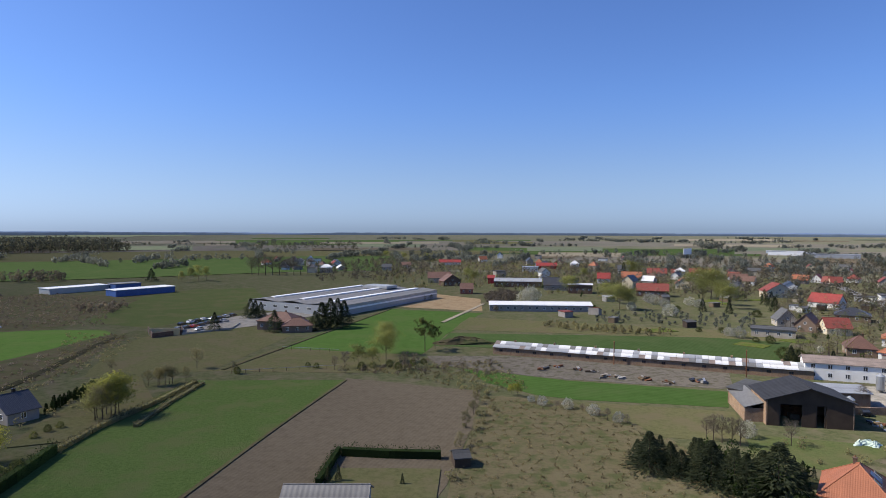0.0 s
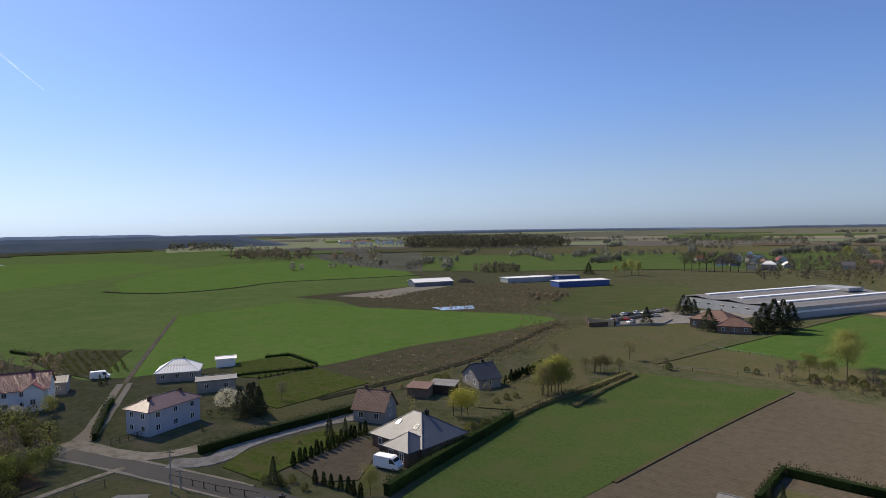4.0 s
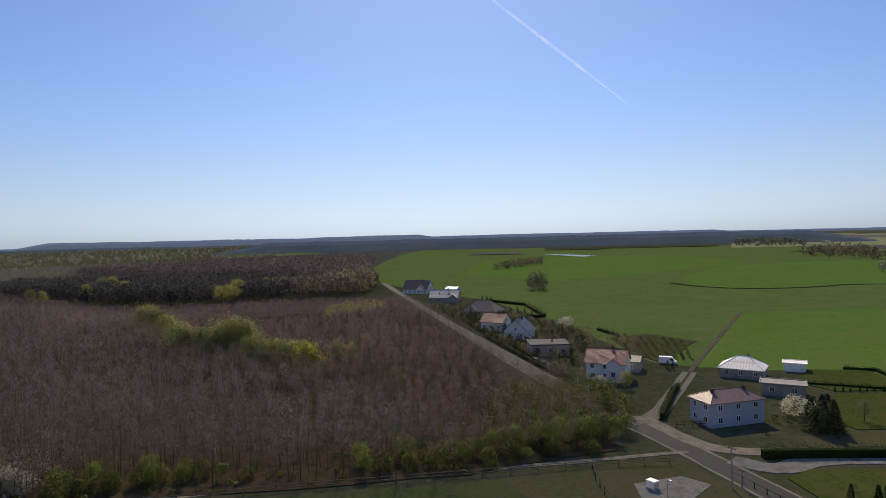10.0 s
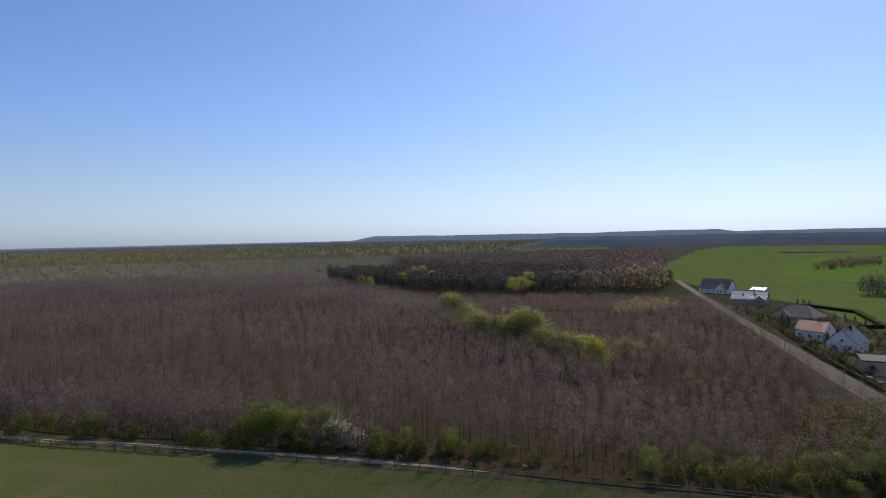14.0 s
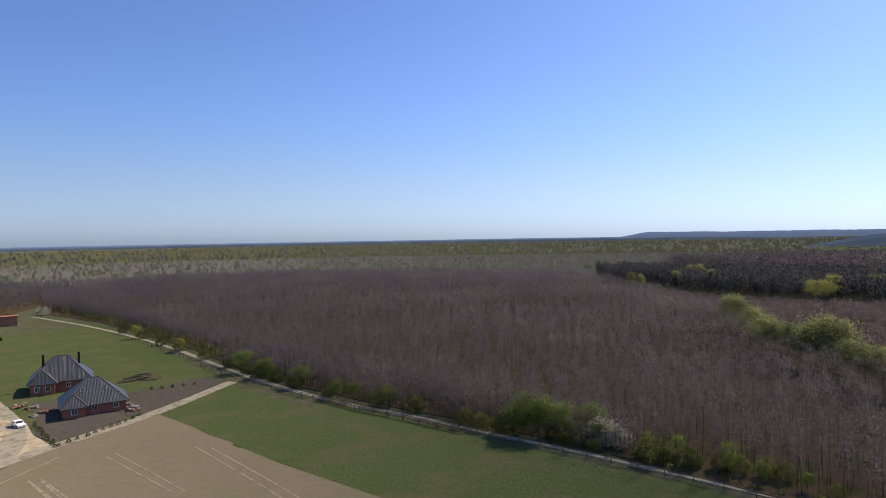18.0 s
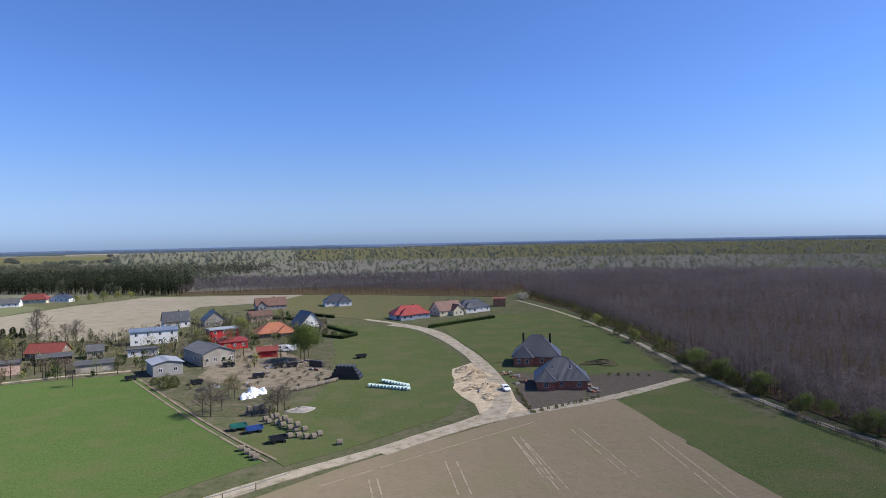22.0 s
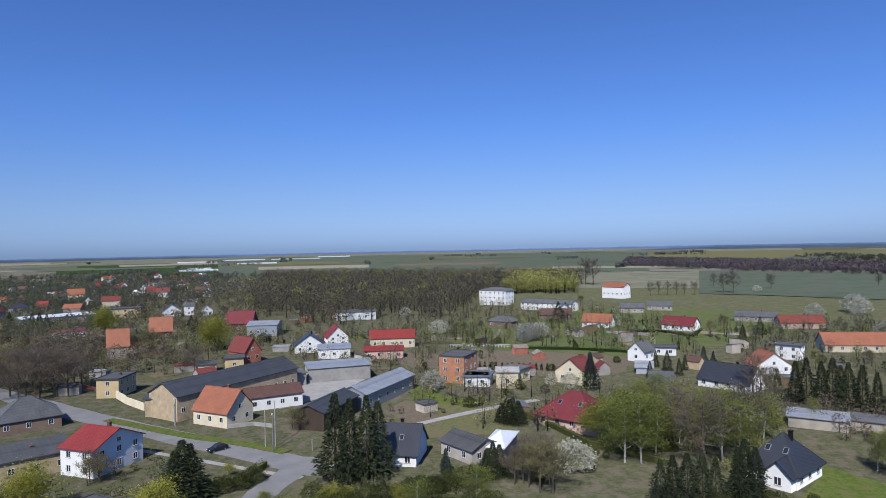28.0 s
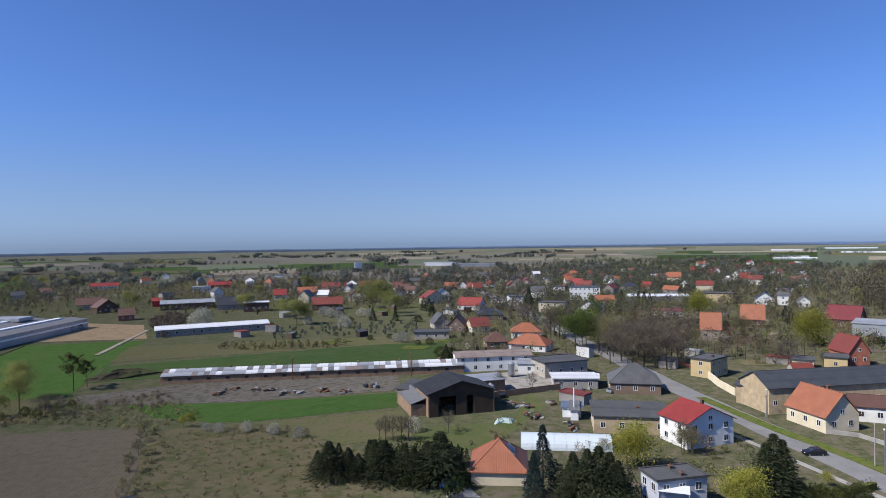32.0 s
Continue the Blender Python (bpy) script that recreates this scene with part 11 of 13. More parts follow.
tree('bush', 119, 207.9, 4.5, wide=1.3)
tree('bush', 119.9, 203.1, 4, wide=1.3)
tree('bush', 121.4, 199.4, 4, wide=1.3)
tree('bush', 124.9, 197.1, 4, wide=1.3)
tree('bush', 128.4, 194.7, 4, wide=1.3)
tree('bush', 114.3, 204, 4, wide=1.3)
tree('spruce', 140.4, 337.1, 7.5, wide=1.3)
tree('spruce', 179.2, 336.7, 8.6, wide=1.3)
tree('spruce', 151.2, 329.3, 7.5, wide=1.3)
tree('spruce', 111.6, 199.2, 7.2, wide=1.3)
tree('spruce', 112.8, 197.2, 6.4, wide=1.3)
tree('spruce', 124.1, 197.6, 5.9, wide=1.3)
tree('spruce', 126.7, 195.9, 5.3, wide=1.3)
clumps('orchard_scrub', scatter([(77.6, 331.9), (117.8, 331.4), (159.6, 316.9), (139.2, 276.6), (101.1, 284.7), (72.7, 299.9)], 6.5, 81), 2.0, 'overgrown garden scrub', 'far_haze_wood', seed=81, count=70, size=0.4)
clumps('garden_scrub', scatter([(-22.7, 483.6), (-11.3, 475.3), (-5.4, 389.9), (-15.7, 384)], 4, 82), 2.4, 'overgrown garden scrub', 'olive_twigs', seed=82, count=50, size=0.5)
clumps('garden_scrub', scatter([(25.5, 396.8), (41.3, 437), (51.6, 411.1), (28.5, 330.1)], 4, 83), 4, 'bare grey thicket beside a field', 'grey_twigs', seed=83, count=60, size=0.7)

# wooded gaps between far houses
clumps('village_trees', scatter([(-84.6, 771.9), (18.5, 851.2), (153.8, 802.1), (245.7, 652.7), (266.8, 528.8), (204.4, 405.5), (122.3, 468.1), (55.1, 581), (-74.9, 683.1)], 14, 100), 5, 'far garden trees in bud', 'far_wood_brown', seed=100, count=46, size=0.65)
clumps('village_trees', scatter([(306.1, 664.9), (472.3, 673.3), (351.2, 417.2), (243.7, 289.8), (203, 319.4), (218.2, 452.9)], 15, 101), 6, 'far garden trees in bud', 'far_wood_brown', seed=101, count=46, size=0.78)
clumps('village_trees', scatter([(306.2, 453.9), (684.2, 684), (667.6, 483.8), (377.4, 273.7), (270.2, 270.5), (201.9, 258)], 9, 102), 6, 'far garden trees in bud', 'far_wood_spring', seed=102, count=46, size=0.78)
clumps('village_trees', scatter([(243.7, 289.8), (320.1, 272), (247.9, 180), (176.6, 163), (178.2, 191.1)], 13, 103), 7, 'far garden trees in bud', 'far_wood_brown', seed=103, count=46, size=0.91)
clumps('village_trees', scatter([(554.2, 441.5), (913.2, 437.6), (386.9, 185.6), (302, 187.7), (321.5, 233.2)], 14, 104), 6, 'far garden trees in bud', 'far_wood_brown', seed=104, count=46, size=0.78)
clumps('village_trees', scatter([(696.7, 1031.4), (1417.6, 1026.7), (1017.1, 631), (667.6, 483.8), (404.3, 576.5)], 20, 105), 7, 'far garden trees in bud', 'far_wood', seed=105, count=46, size=0.91)
clumps('village_trees', scatter([(98.9, 1035.8), (427.7, 1134.9), (711.3, 1013.4), (591.8, 843.3), (343.1, 910.7), (82.6, 866.3)], 26, 106), 5, 'far garden trees in bud', 'far_wood_brown', seed=106, count=46, size=0.65)
clumps('village_trees', scatter([(296.7, 159.2), (378.7, 146.1), (385.5, 87.8), (315.9, 31.7), (275.1, 57.7), (284.2, 109.8)], 10, 107), 4, 'far garden trees in bud', 'far_wood_spring', seed=107, count=46, size=0.52)
clumps('village_trees', scatter([(331.7, 75.6), (400.2, -39.6), (353.2, -77.4), (298.1, -31.6), (294.8, 42.8)], 9, 108), 3, 'far garden trees in bud', 'far_wood_spring', seed=108, count=46, size=0.45)
clumps('village_trees', scatter([(307, -66.9), (372.4, -142.4), (330.7, -200.7), (259.7, -173.6), (265.9, -130), (249.7, -82.6)], 8, 109), 4, 'far garden trees in bud', 'far_wood_spring', seed=109, count=46, size=0.52)
clumps('village_trees', scatter([(456.7, -234.3), (478.2, -352), (402.7, -301.7), (340.9, -186.5)], 9, 110), 5, 'far garden trees in bud', 'far_wood_brown', seed=110, count=46, size=0.65)
clumps('garden_scrub', scatter([(237.1, -143.6), (209.1, -201.9), (171.9, -206.6), (159.9, -192.1), (178.8, -131), (202.7, -122.6)], 9, 111), 1.6, 'garden shrubs and bare fruit bushes', 'olive_twigs', seed=111, count=46, size=0.45)
clumps('garden_scrub', scatter([(297, -281.8), (214.3, -276.2), (164.2, -214.3), (174.9, -192.5), (184, -174)], 8, 112), 2, 'garden shrubs and bare fruit bushes', 'olive_twigs', seed=112, count=46, size=0.45)
clumps('village_trees', scatter([(-154.1, 761.4), (-68.9, 909.1), (9.7, 663.9), (-39.4, 519.8), (-104.9, 517.7)], 14, 113), 7, 'far garden trees in bud', 'far_wood_brown', seed=113, count=46, size=0.91)
clumps('village_trees', scatter([(-67.2, 427.1), (-37.4, 493.4), (-25.8, 448), (-53.9, 363.1)], 10, 114), 3, 'far garden trees in bud', 'far_wood_brown', seed=114, count=46, size=0.45)
clumps('village_trees', scatter([(51.9, 665.6), (265.7, 780.9), (484.6, 683), (378.4, 533), (92.7, 473.1), (40.8, 522.3)], 16, 115), 6, 'far garden trees in bud', 'far_wood_brown', seed=115, count=46, size=0.78)
clumps('village_trees', scatter([(-374.1, 1239.6), (-163.4, 1256.6), (-240.8, 1851.5), (-531.4, 1815.6)], 40, 116), 12, 'far garden trees in bud', 'far_wood', seed=116, count=46, size=1.56)

# more gardens
tree('olive', 233.8, -11.7, 2.9, wide=1.1)
tree('olive', 235, 39, 5.3, wide=1.1)
tree('olive', 203, 10.9, 3.2, wide=1.1)
tree('olive', 462, -16.9, 7.7, wide=1.1)
tree('olive', 305.4, -69.4, 8.3, wide=1.1)
tree('olive', 322.4, -79.2, 8.8, wide=1.1)
tree('olive', 242.2, -107.6, 5.3, wide=1.1)
tree('olive', 280.8, -107.1, 5.4, wide=1.1)
tree('olive', 234.7, -70.6, 5.5, wide=1.1)
tree('olive', 257.1, -143.4, 5.3, wide=1.1)
tree('olive', 237.1, -174, 3.9, wide=1.1)
tree('olive', 187.4, -147.5, 3.8, wide=1.1)
tree('olive', 177.7, -163.2, 3.1, wide=1.1)

# shrubs and trees under the last views
clumps('garden_conifers', scatter([(73, 89.8), (81.9, 79.5), (69.1, 65.5), (62.4, 76.9)], 2.6, 121), 5.0, 'dense dark garden conifers', 'spruce_green', seed=121, count=260, size=0.3, vary=0.3, wide=0.36)
clumps('garden_conifers', scatter([(51.8, 123.6), (64.6, 106.7), (54.5, 90.2), (44.7, 106.8)], 2.6, 122), 3.6, 'dense dark garden conifers', 'thuja_green', seed=122, count=220, size=0.28, vary=0.35, wide=0.36)
tree('yellow', 87.8, 62, 8, wide=1.2)
tree('yellow', 87.8, 64.4, 6.9, wide=1.2)
tree('yellow', 88.6, 45.6, 5, wide=1.2)
tree('yellow', 100.7, 35.5, 4, wide=1.2)
tree('birch', 89.2, 44.5, 6, wide=1.5)
tree('birch', 92, 41.8, 6, wide=1.5)
tree('birch', 91.9, 37.9, 6, wide=1.5)
tree('birch', 104.8, 14.1, 8, wide=1.5)
tree('birch', 98.6, 22.7, 7, wide=1.5)
tree('bush', 100.2, 36.3, 4, wide=1.1)
tree('bush', 100.3, 33.9, 3.5, wide=1.1)
tree('bush', 102.6, 32.3, 4, wide=1.1)
tree('bush', 103.1, 30.1, 4, wide=1.1)
tree('bush', 103.8, 27.9, 3.6, wide=1.1)
tree('bush', 106.1, 26.2, 3.2, wide=1.1)
tree('bush', 106.4, 23.6, 4, wide=1.1)
tree('bush', 109.2, 21.9, 3.5, wide=1.1)
tree('bush', 113.7, 20.1, 3, wide=1.1)
tree('bush', 113.7, 17.8, 3.5, wide=1.1)
tree('bush', 115.1, 15.4, 3, wide=1.1)
tree('bush', 125.4, 2.5, 3, wide=1.1)
tree('bush', 123.6, 0.9, 3.5, wide=1.1)
tree('bush', 98, 37.9, 4, wide=1.1)
tree('blue', 117.8, 21.5, 5.6)
tree('spruce', 119.5, 12.6, 6.6, wide=1.4)
tree('spruce', 118.9, 11.3, 6.3, wide=1.4)
tree('spruce', 117.6, 13.5, 5.8, wide=1.4)
tree('spruce', 111, 15.7, 5.1, wide=1.4)
tree('bare', 115.4, 8.3, 7.4, wide=1.2)
tree('bare', 116.3, 6.7, 7.1, wide=1.2)
tree('bare', 118.4, 5.2, 6.5, wide=1.2)
tree('bare', 120.6, 3.7, 5.4, wide=1.2)
tree('bare', 118.4, 9.7, 4.3, wide=1.2)
tree('bush', 111.2, -40.7, 2.5, wide=1.1)
tree('bush', 107.1, -41.4, 3, wide=1.1)
tree('bush', 107.6, -36.1, 3, wide=1.1)
tree('bush', 107.3, -33.9, 4, wide=1.1)
tree('bush', 110.7, -51.1, 2.2, wide=1.1)
tree('bush', 102.9, -53.2, 3, wide=1.1)
tree('bush', 98.6, -52.7, 3.5, wide=1.1)
tree('bush', 101.6, -41.9, 2.5, wide=1.1)
tree('bush', 98.2, -43.1, 3, wide=1.1)
tree('bush', 105.1, -25.2, 4, wide=1.1)
tree('bush', 134.2, -3.3, 1.6, wide=1.1)
tree('bush', 133.8, -5.3, 1.6, wide=1.1)
tree('bush', 133.4, -7.3, 1.6, wide=1.1)
tree('bush', 132.3, -9.4, 1.6, wide=1.1)
tree('bush', 137.1, -19.8, 1.8, wide=1.1)
tree('bush', 137.7, -21.7, 1.8, wide=1.1)
tree('bush', 138, -23.5, 1.8, wide=1.1)
fence([(270.8, 46.5), (273, 34.7), (271.4, 19.9)], 1.5, 1.4, 'white slatted garden fence', rails=2, mat='white_metal', post_mat='white_metal')
clumps('young_pines', scatter([(822.9, -606.5), (365.6, -650.4), (585.1, -1041.6), (983.4, -1099.7), (1122, -904.6)], 26, 131), 15, 'paler trees among the pines', 'far_wood_spring', seed=131, count=60, size=1.4)
clumps('young_pines', scatter([(608.9, -665.6), (201.1, -599.3), (206.7, -747.4), (392.6, -1173.2), (790, -1356.5), (1016.6, -1142.4)], 22, 132), 15, 'paler trees among the pines', 'far_wood_spring', seed=132, count=60, size=1.3)
clumps('garden_scrub', scatter([(167.1, -8.1), (179.1, -30.8), (179, -57.2), (144.3, -48.7), (127.2, -30.7), (139.7, -22.6), (133.9, -11.6)], 4.5, 133), 3.0, 'pale green scrub between gardens', 'spring_green', seed=133, count=110, size=0.26, vary=0.4)

# small things
car(-114.6, 270.2, 70, 'car_silver', group='parked cars')
car(-113.1, 274.8, 70, 'car_dark', group='parked cars')
car(-110.9, 278.1, 74, 'car_red', group='parked cars')
car(-109.5, 283, 70, 'car_dark', group='parked cars')
car(-108.6, 288.1, 70, 'car_dark', group='parked cars')
car(-117.8, 291.4, 74, 'car_white', group='parked cars')
car(-116, 295.1, 74, 'car_dark', group='parked cars')
car(-114.9, 300.6, 70, 'car_white', group='parked cars')
car(-111.8, 302.6, 250, 'car_silver', group='parked cars')
car(-108.7, 304.6, 74, 'car_dark', group='parked cars')
car(-108, 310.5, 70, 'car_silver', group='parked cars')
car(-106, 314.6, 70, 'car_dark', group='parked cars')
car(-105.8, 270.3, 250, 'car_silver', group='parked cars')
car(-105.4, 291.7, 74, 'car_dark', group='parked cars')
car(-103.3, 295.3, 70, 'car_silver', group='parked cars')
car(-119.1, 284.5, 74, 'car_dark', group='parked cars')
wall_run([(-121, 257), (-108.7, 257.2)], 3.0, 0.4, 'yellow_render', 'beige rendered wall beside the car park')
wall_run([(-108.3, 258.6), (-92.7, 273.6), (-93.8, 288.4)], 0.8, 0.25, 'concrete', 'low concrete wall round the car park')

# power poles and lamps
pole(-101.4, 53.4, 7.4, turn=30)
pole(-102, 55.4, 3.3, turn=30)
pole(-157.8, 15.7, 6, turn=50)
pole(-151, 43.5, 6, turn=50)
pole(-248.5, 25.2, 6, turn=50)
pole(-195.3, 33.6, 6, turn=50)
pole(-166.5, 45.1, 6, turn=50)
pole(143.2, 95.2, 7.2, lamp=True, label='grey street lamp on the green verge', turn=200, group='street lamps')
pole(127.7, 61.6, 8.4, lamp=True, label='grey street lamp on the green verge', turn=200, group='street lamps')
pole(130, 64.5, 8.7, turn=20)
pole(131.2, 62.7, 10.4, turn=20)
pole(144.4, 96.3, 5.7, turn=20)
pole(129.3, 53.2, 2.5, turn=20)
chimney_stack(55.9, 203, 7.5)
chimney_stack(90.9, 186.1, 8.0)
chimney_stack(103.5, 120.1, 8.0, 'white_metal')
billboard(374.5, 957.8, 30)

# fences
fence([(-135, 58.5), (-135, 65.8)], 1.3, 1.8, 'dark timber garden fence', rails=2, mat='dark_wood', post_mat='dark_wood')
fence([(-113.1, 33), (-107.8, 32), (-98.7, 31.6)], 1.6, 3.0, 'thin wire fence on dark posts', rails=1, mat='dark_wood', post_mat='dark_wood')
fence([(-106.6, 56), (-95.8, 58.3), (-87.1, 60.8)], 1.2, 3.0, 'dark wire fence on posts beside the road', rails=1, mat='dark_wood', post_mat='dark_wood')
fence([(-64.1, 188.9), (-32.8, 197)], 1.2, 4.0, 'wire fence on wooden posts', rails=1, mat='steel')
fence([(-58.6, 227.5), (-37.1, 222.5)], 1.2, 4.0, 'wire fence on wooden posts', rails=1, mat='steel')
fence([(57.6, -96.9), (43.3, -101.8), (32.9, -108.3), (23.6, -116.6)], 1.5, 5.0, 'wire fence on wooden posts along the sown field', rails=1, mat='steel')
fence([(182.9, -134), (164, -155.6), (149.5, -179.5)], 1.2, 4.0, 'wire fence behind gardens', rails=1, mat='steel')
wall_run([(318, -23.7), (309.5, -43.3)], 1.4, 0.25, 'concrete', 'pale concrete garden wall')
wall_run([(79.2, 148), (97.8, 148.6), (120.5, 146.3)], 1.8, 0.3, 'old_brick', 'old brick yard wall')
wall_run([(163.1, 124.1), (156.9, 113.9)], 2.2, 0.3, 'cream_render', 'cream rendered wall with a wooden gate')
wall_run([(163.1, 124.1), (171.8, 135.3)], 2.4, 0.3, 'cream_render', 'cream rendered wall with a wooden gate')
wall_run([(143.2, 81.3), (146.5, 75.9), (145.2, 69.9)], 1.0, 0.3, 'concrete', 'low concrete wall in front of a house')
wall_run([(174.5, 138.6), (185.3, 161.1)], 1.2, 0.2, 'red_brick', 'red brick garden wall')

# garden details
kiosk(-102.9, 40.3, 30)
pole(-97.6, 40.7, 3.8, lamp=True, label='thin white lamp post on the pad', group='street lamps')
poly_tunnel(87.9, 104.9, -36.9, 19, 6.5, 2.2, 0.6)
lump_pile('bag_heap', 86.1, 127.4, 1.8, 1.2, 1.0, 'film_green', 'heap of pale green plastic sheets by the barn', 'heap', 20, 884, 0.5)
lump_pile('bag_heap', 87.6, 127.6, 1.8, 1.2, 1.0, 'film_green', 'heap of pale green plastic sheets by the barn', 'heap', 20, 892, 0.5)
lump_pile('bag_heap', 88.3, 126.6, 1.8, 1.2, 1.0, 'film_green', 'heap of pale green plastic sheets by the barn', 'heap', 20, 900, 0.5)
scrap(98.3, 140.9, 900)
scrap(99.2, 138.2, 915)
scrap(100.4, 136, 930)
scrap(96.6, 128.6, 940)
scrap(95.6, 124.9, 950)
scrap(99.5, 116.8, 1010)
scrap(97.1, 112.9, 1015)
scrap(108, 134.7, 975)
scrap(126.2, 142.7, 1030)
scrap(83.4, 170, 730)
scrap(82.8, 174.8, 715)
scrap(131.6, 103.6, 1250)
scrap(52.3, 184.4, 1095)
scrap(48.4, 185.7, 1070)
scrap(46.5, 191.6, 1050)
scrap(42.1, 195.5, 1020)
scrap(36.6, 199.4, 985)
scrap(31.4, 195.3, 960)
scrap(59.4, 183, 1140)
scrap(64.1, 177.7, 1180)
scrap(73.6, 181.1, 1230)
scrap(75.3, 179.1, 1245)
lump_pile('earth_mound', 8, 240.9, 12, 5, 2.4, 'scrub', 'weedy mound of dug earth', 'heap', 0, 9, 0.5)
house(3.4, 116.1, 10, 3, 4, 1.8, 0.8, wall='dark_wood', roof='tar_roof', name='garden_hut', sides='', chimney=0, over=0.2)
car(259.5, 420.5, 60, 'car_dark')
car(225.2, 306.8, -30, 'car_white')
car(225.9, 302.7, -30, 'car_white')
car(218, 284.6, -30, 'car_silver')
car(127, 74.4, 150, 'car_dark')
car(55.6, 98.3, 20, 'blue_paint')
car(131.3, 135.2, 10, 'car_silver')
car(-209.1, 42.6, 30, 'car_dark')
car(-203, 44.2, 30, 'car_dark')
car(145.5, -234, 20, 'car_dark')
car(197.6, -209.3, 10, 'teal_paint')
car(100.6, 148.4, 80, 'car_dark')
silo(118.6, 168.2)
silo(95.1, 145)
parcel('drive', 'paving', [(52.5, 94.3), (57.5, 104.3), (61.5, 103.6), (57.8, 94.5), (57.5, 91.3)], 'grey paved yard beside the orange-roofed house')

# tractor lines in the sown field
strip('tyre_track', 'soil_line', [(-36, -143), (-37, -98.2)], 0.35, 'pale tyre tracks in the sown field', thick=0.03, z=0.072, category='track')
strip('tyre_track', 'soil_line', [(-37.5, -141.9), (-38.9, -96.8)], 0.35, 'pale tyre tracks in the sown field', thick=0.03, z=0.075, category='track')
strip('tyre_track', 'soil_line', [(-53.6, -131), (-53.9, -94.1), (-52.6, -86.5)], 0.35, 'pale tyre tracks in the sown field', thick=0.03, z=0.078, category='track')
strip('tyre_track', 'soil_line', [(-51.5, -134.1), (-51.7, -94.2), (-50.4, -88.1)], 0.35, 'pale tyre tracks in the sown field', thick=0.03, z=0.081, category='track')
strip('tyre_track', 'soil_line', [(-21.8, -137.4), (-23.6, -113.2)], 0.35, 'pale tyre tracks in the sown field', thick=0.03, z=0.084, category='track')
strip('tyre_track', 'soil_line', [(-23.4, -137.5), (-25.2, -112)], 0.35, 'pale tyre tracks in the sown field', thick=0.03, z=0.087, category='track')
strip('tyre_track', 'soil_line', [(-21.8, -137.3), (-25.1, -107)], 0.35, 'pale tyre tracks in the sown field', thick=0.03, z=0.09, category='track')
strip('tyre_track', 'soil_line', [(-23.6, -137.5), (-26.8, -107.2)], 0.35, 'pale tyre tracks in the sown field', thick=0.03, z=0.093, category='track')
strip('tyre_track', 'soil_line', [(-36, -140.9), (-39, -113.4)], 0.35, 'pale tyre tracks in the sown field', thick=0.03, z=0.096, category='track')
strip('tyre_track', 'soil_line', [(-38, -141.9), (-40.8, -111.4)], 0.35, 'pale tyre tracks in the sown field', thick=0.03, z=0.099, category='track')
strip('tyre_track', 'soil_line', [(-6.1, -123.6), (-7.5, -106.7)], 0.35, 'pale tyre tracks in the sown field', thick=0.03, z=0.102, category='track')
strip('tyre_track', 'soil_line', [(-8.3, -123.9), (-9.7, -107)], 0.35, 'pale tyre tracks in the sown field', thick=0.03, z=0.105, category='track')
strip('tyre_track', 'soil_line', [(8.5, -115.8), (6.9, -104.6)], 0.35, 'pale tyre tracks in the sown field', thick=0.03, z=0.108, category='track')
strip('tyre_track', 'soil_line', [(7, -116), (5.3, -104.9)], 0.35, 'pale tyre tracks in the sown field', thick=0.03, z=0.111, category='track')
strip('tyre_track', 'soil_line', [(-29, -147.9), (0.8, -125.8), (17.1, -113.2)], 0.35, 'pale tyre tracks in the sown field', thick=0.03, z=0.114, category='track')
strip('tyre_track', 'track', [(16.3, -249.7), (0.8, -304.9)], 0.5, 'pale tyre tracks in the meadow', thick=0.03, z=0.072, category='track')
strip('tyre_track', 'track', [(15, -247.2), (-0.5, -299.4)], 0.5, 'pale tyre tracks in the meadow', thick=0.03, z=0.075, category='track')
strip('ditch', 'scrub', [(-68.6, 194.2), (-59.1, 229.6), (-29.1, 343)], 1.2, 'dark field boundary')
strip('field_edge', 'scrub', [(-28.2, 180.7), (-36.2, 140.3), (-42.6, 100.5)], 0.8, 'dark grassy furrow between fields')
strip('path', 'track', [(-0.2, 294.3), (10.1, 326), (24.2, 369.2)], 2.0, 'pale farm path across the field')
strip('verge', 'lawn', [(127.6, 58.4), (132.9, 73.2), (135.9, 87.3), (143.4, 107.6), (146.9, 117.4)], 3.0, 'green verge beside the street')

# house details
awning(79.9, 69.1, 4.4)

# white greenhouses and halls on the far fields
house(2221.1, 1368.8, -58.4, 142.5, 14, 3.2, 1.6, wall='greenhouse_film', roof='white_sheet', name='greenhouse', chimney=0, sides='', label='long pale greenhouse on the far fields', group='far greenhouses')
house(2580.9, 1363, -62.2, 177.1, 14, 3.2, 1.6, wall='greenhouse_film', roof='white_sheet', name='greenhouse', chimney=0, sides='', label='long pale greenhouse on the far fields', group='far greenhouses')
house(2709.1, 1195.1, -66.2, 183.9, 14, 3.2, 1.6, wall='greenhouse_film', roof='light_sheet', name='greenhouse', chimney=0, sides='', label='long pale greenhouse on the far fields', group='far greenhouses')
house(3221.7, 1177.8, -69.9, 169.4, 14, 3.2, 1.6, wall='greenhouse_film', roof='white_sheet', name='greenhouse', chimney=0, sides='', label='long pale greenhouse on the far fields', group='far greenhouses')
house(1406.4, 863, -58.5, 55.4, 14, 3.2, 1.6, wall='greenhouse_film', roof='white_sheet', name='greenhouse', chimney=0, sides='', label='long pale greenhouse on the far fields', group='far greenhouses')
house(1300.3, 798.6, -58.4, 82.3, 14, 3.2, 1.6, wall='greenhouse_film', roof='white_sheet', name='greenhouse', chimney=0, sides='', label='long pale greenhouse on the far fields', group='far greenhouses')
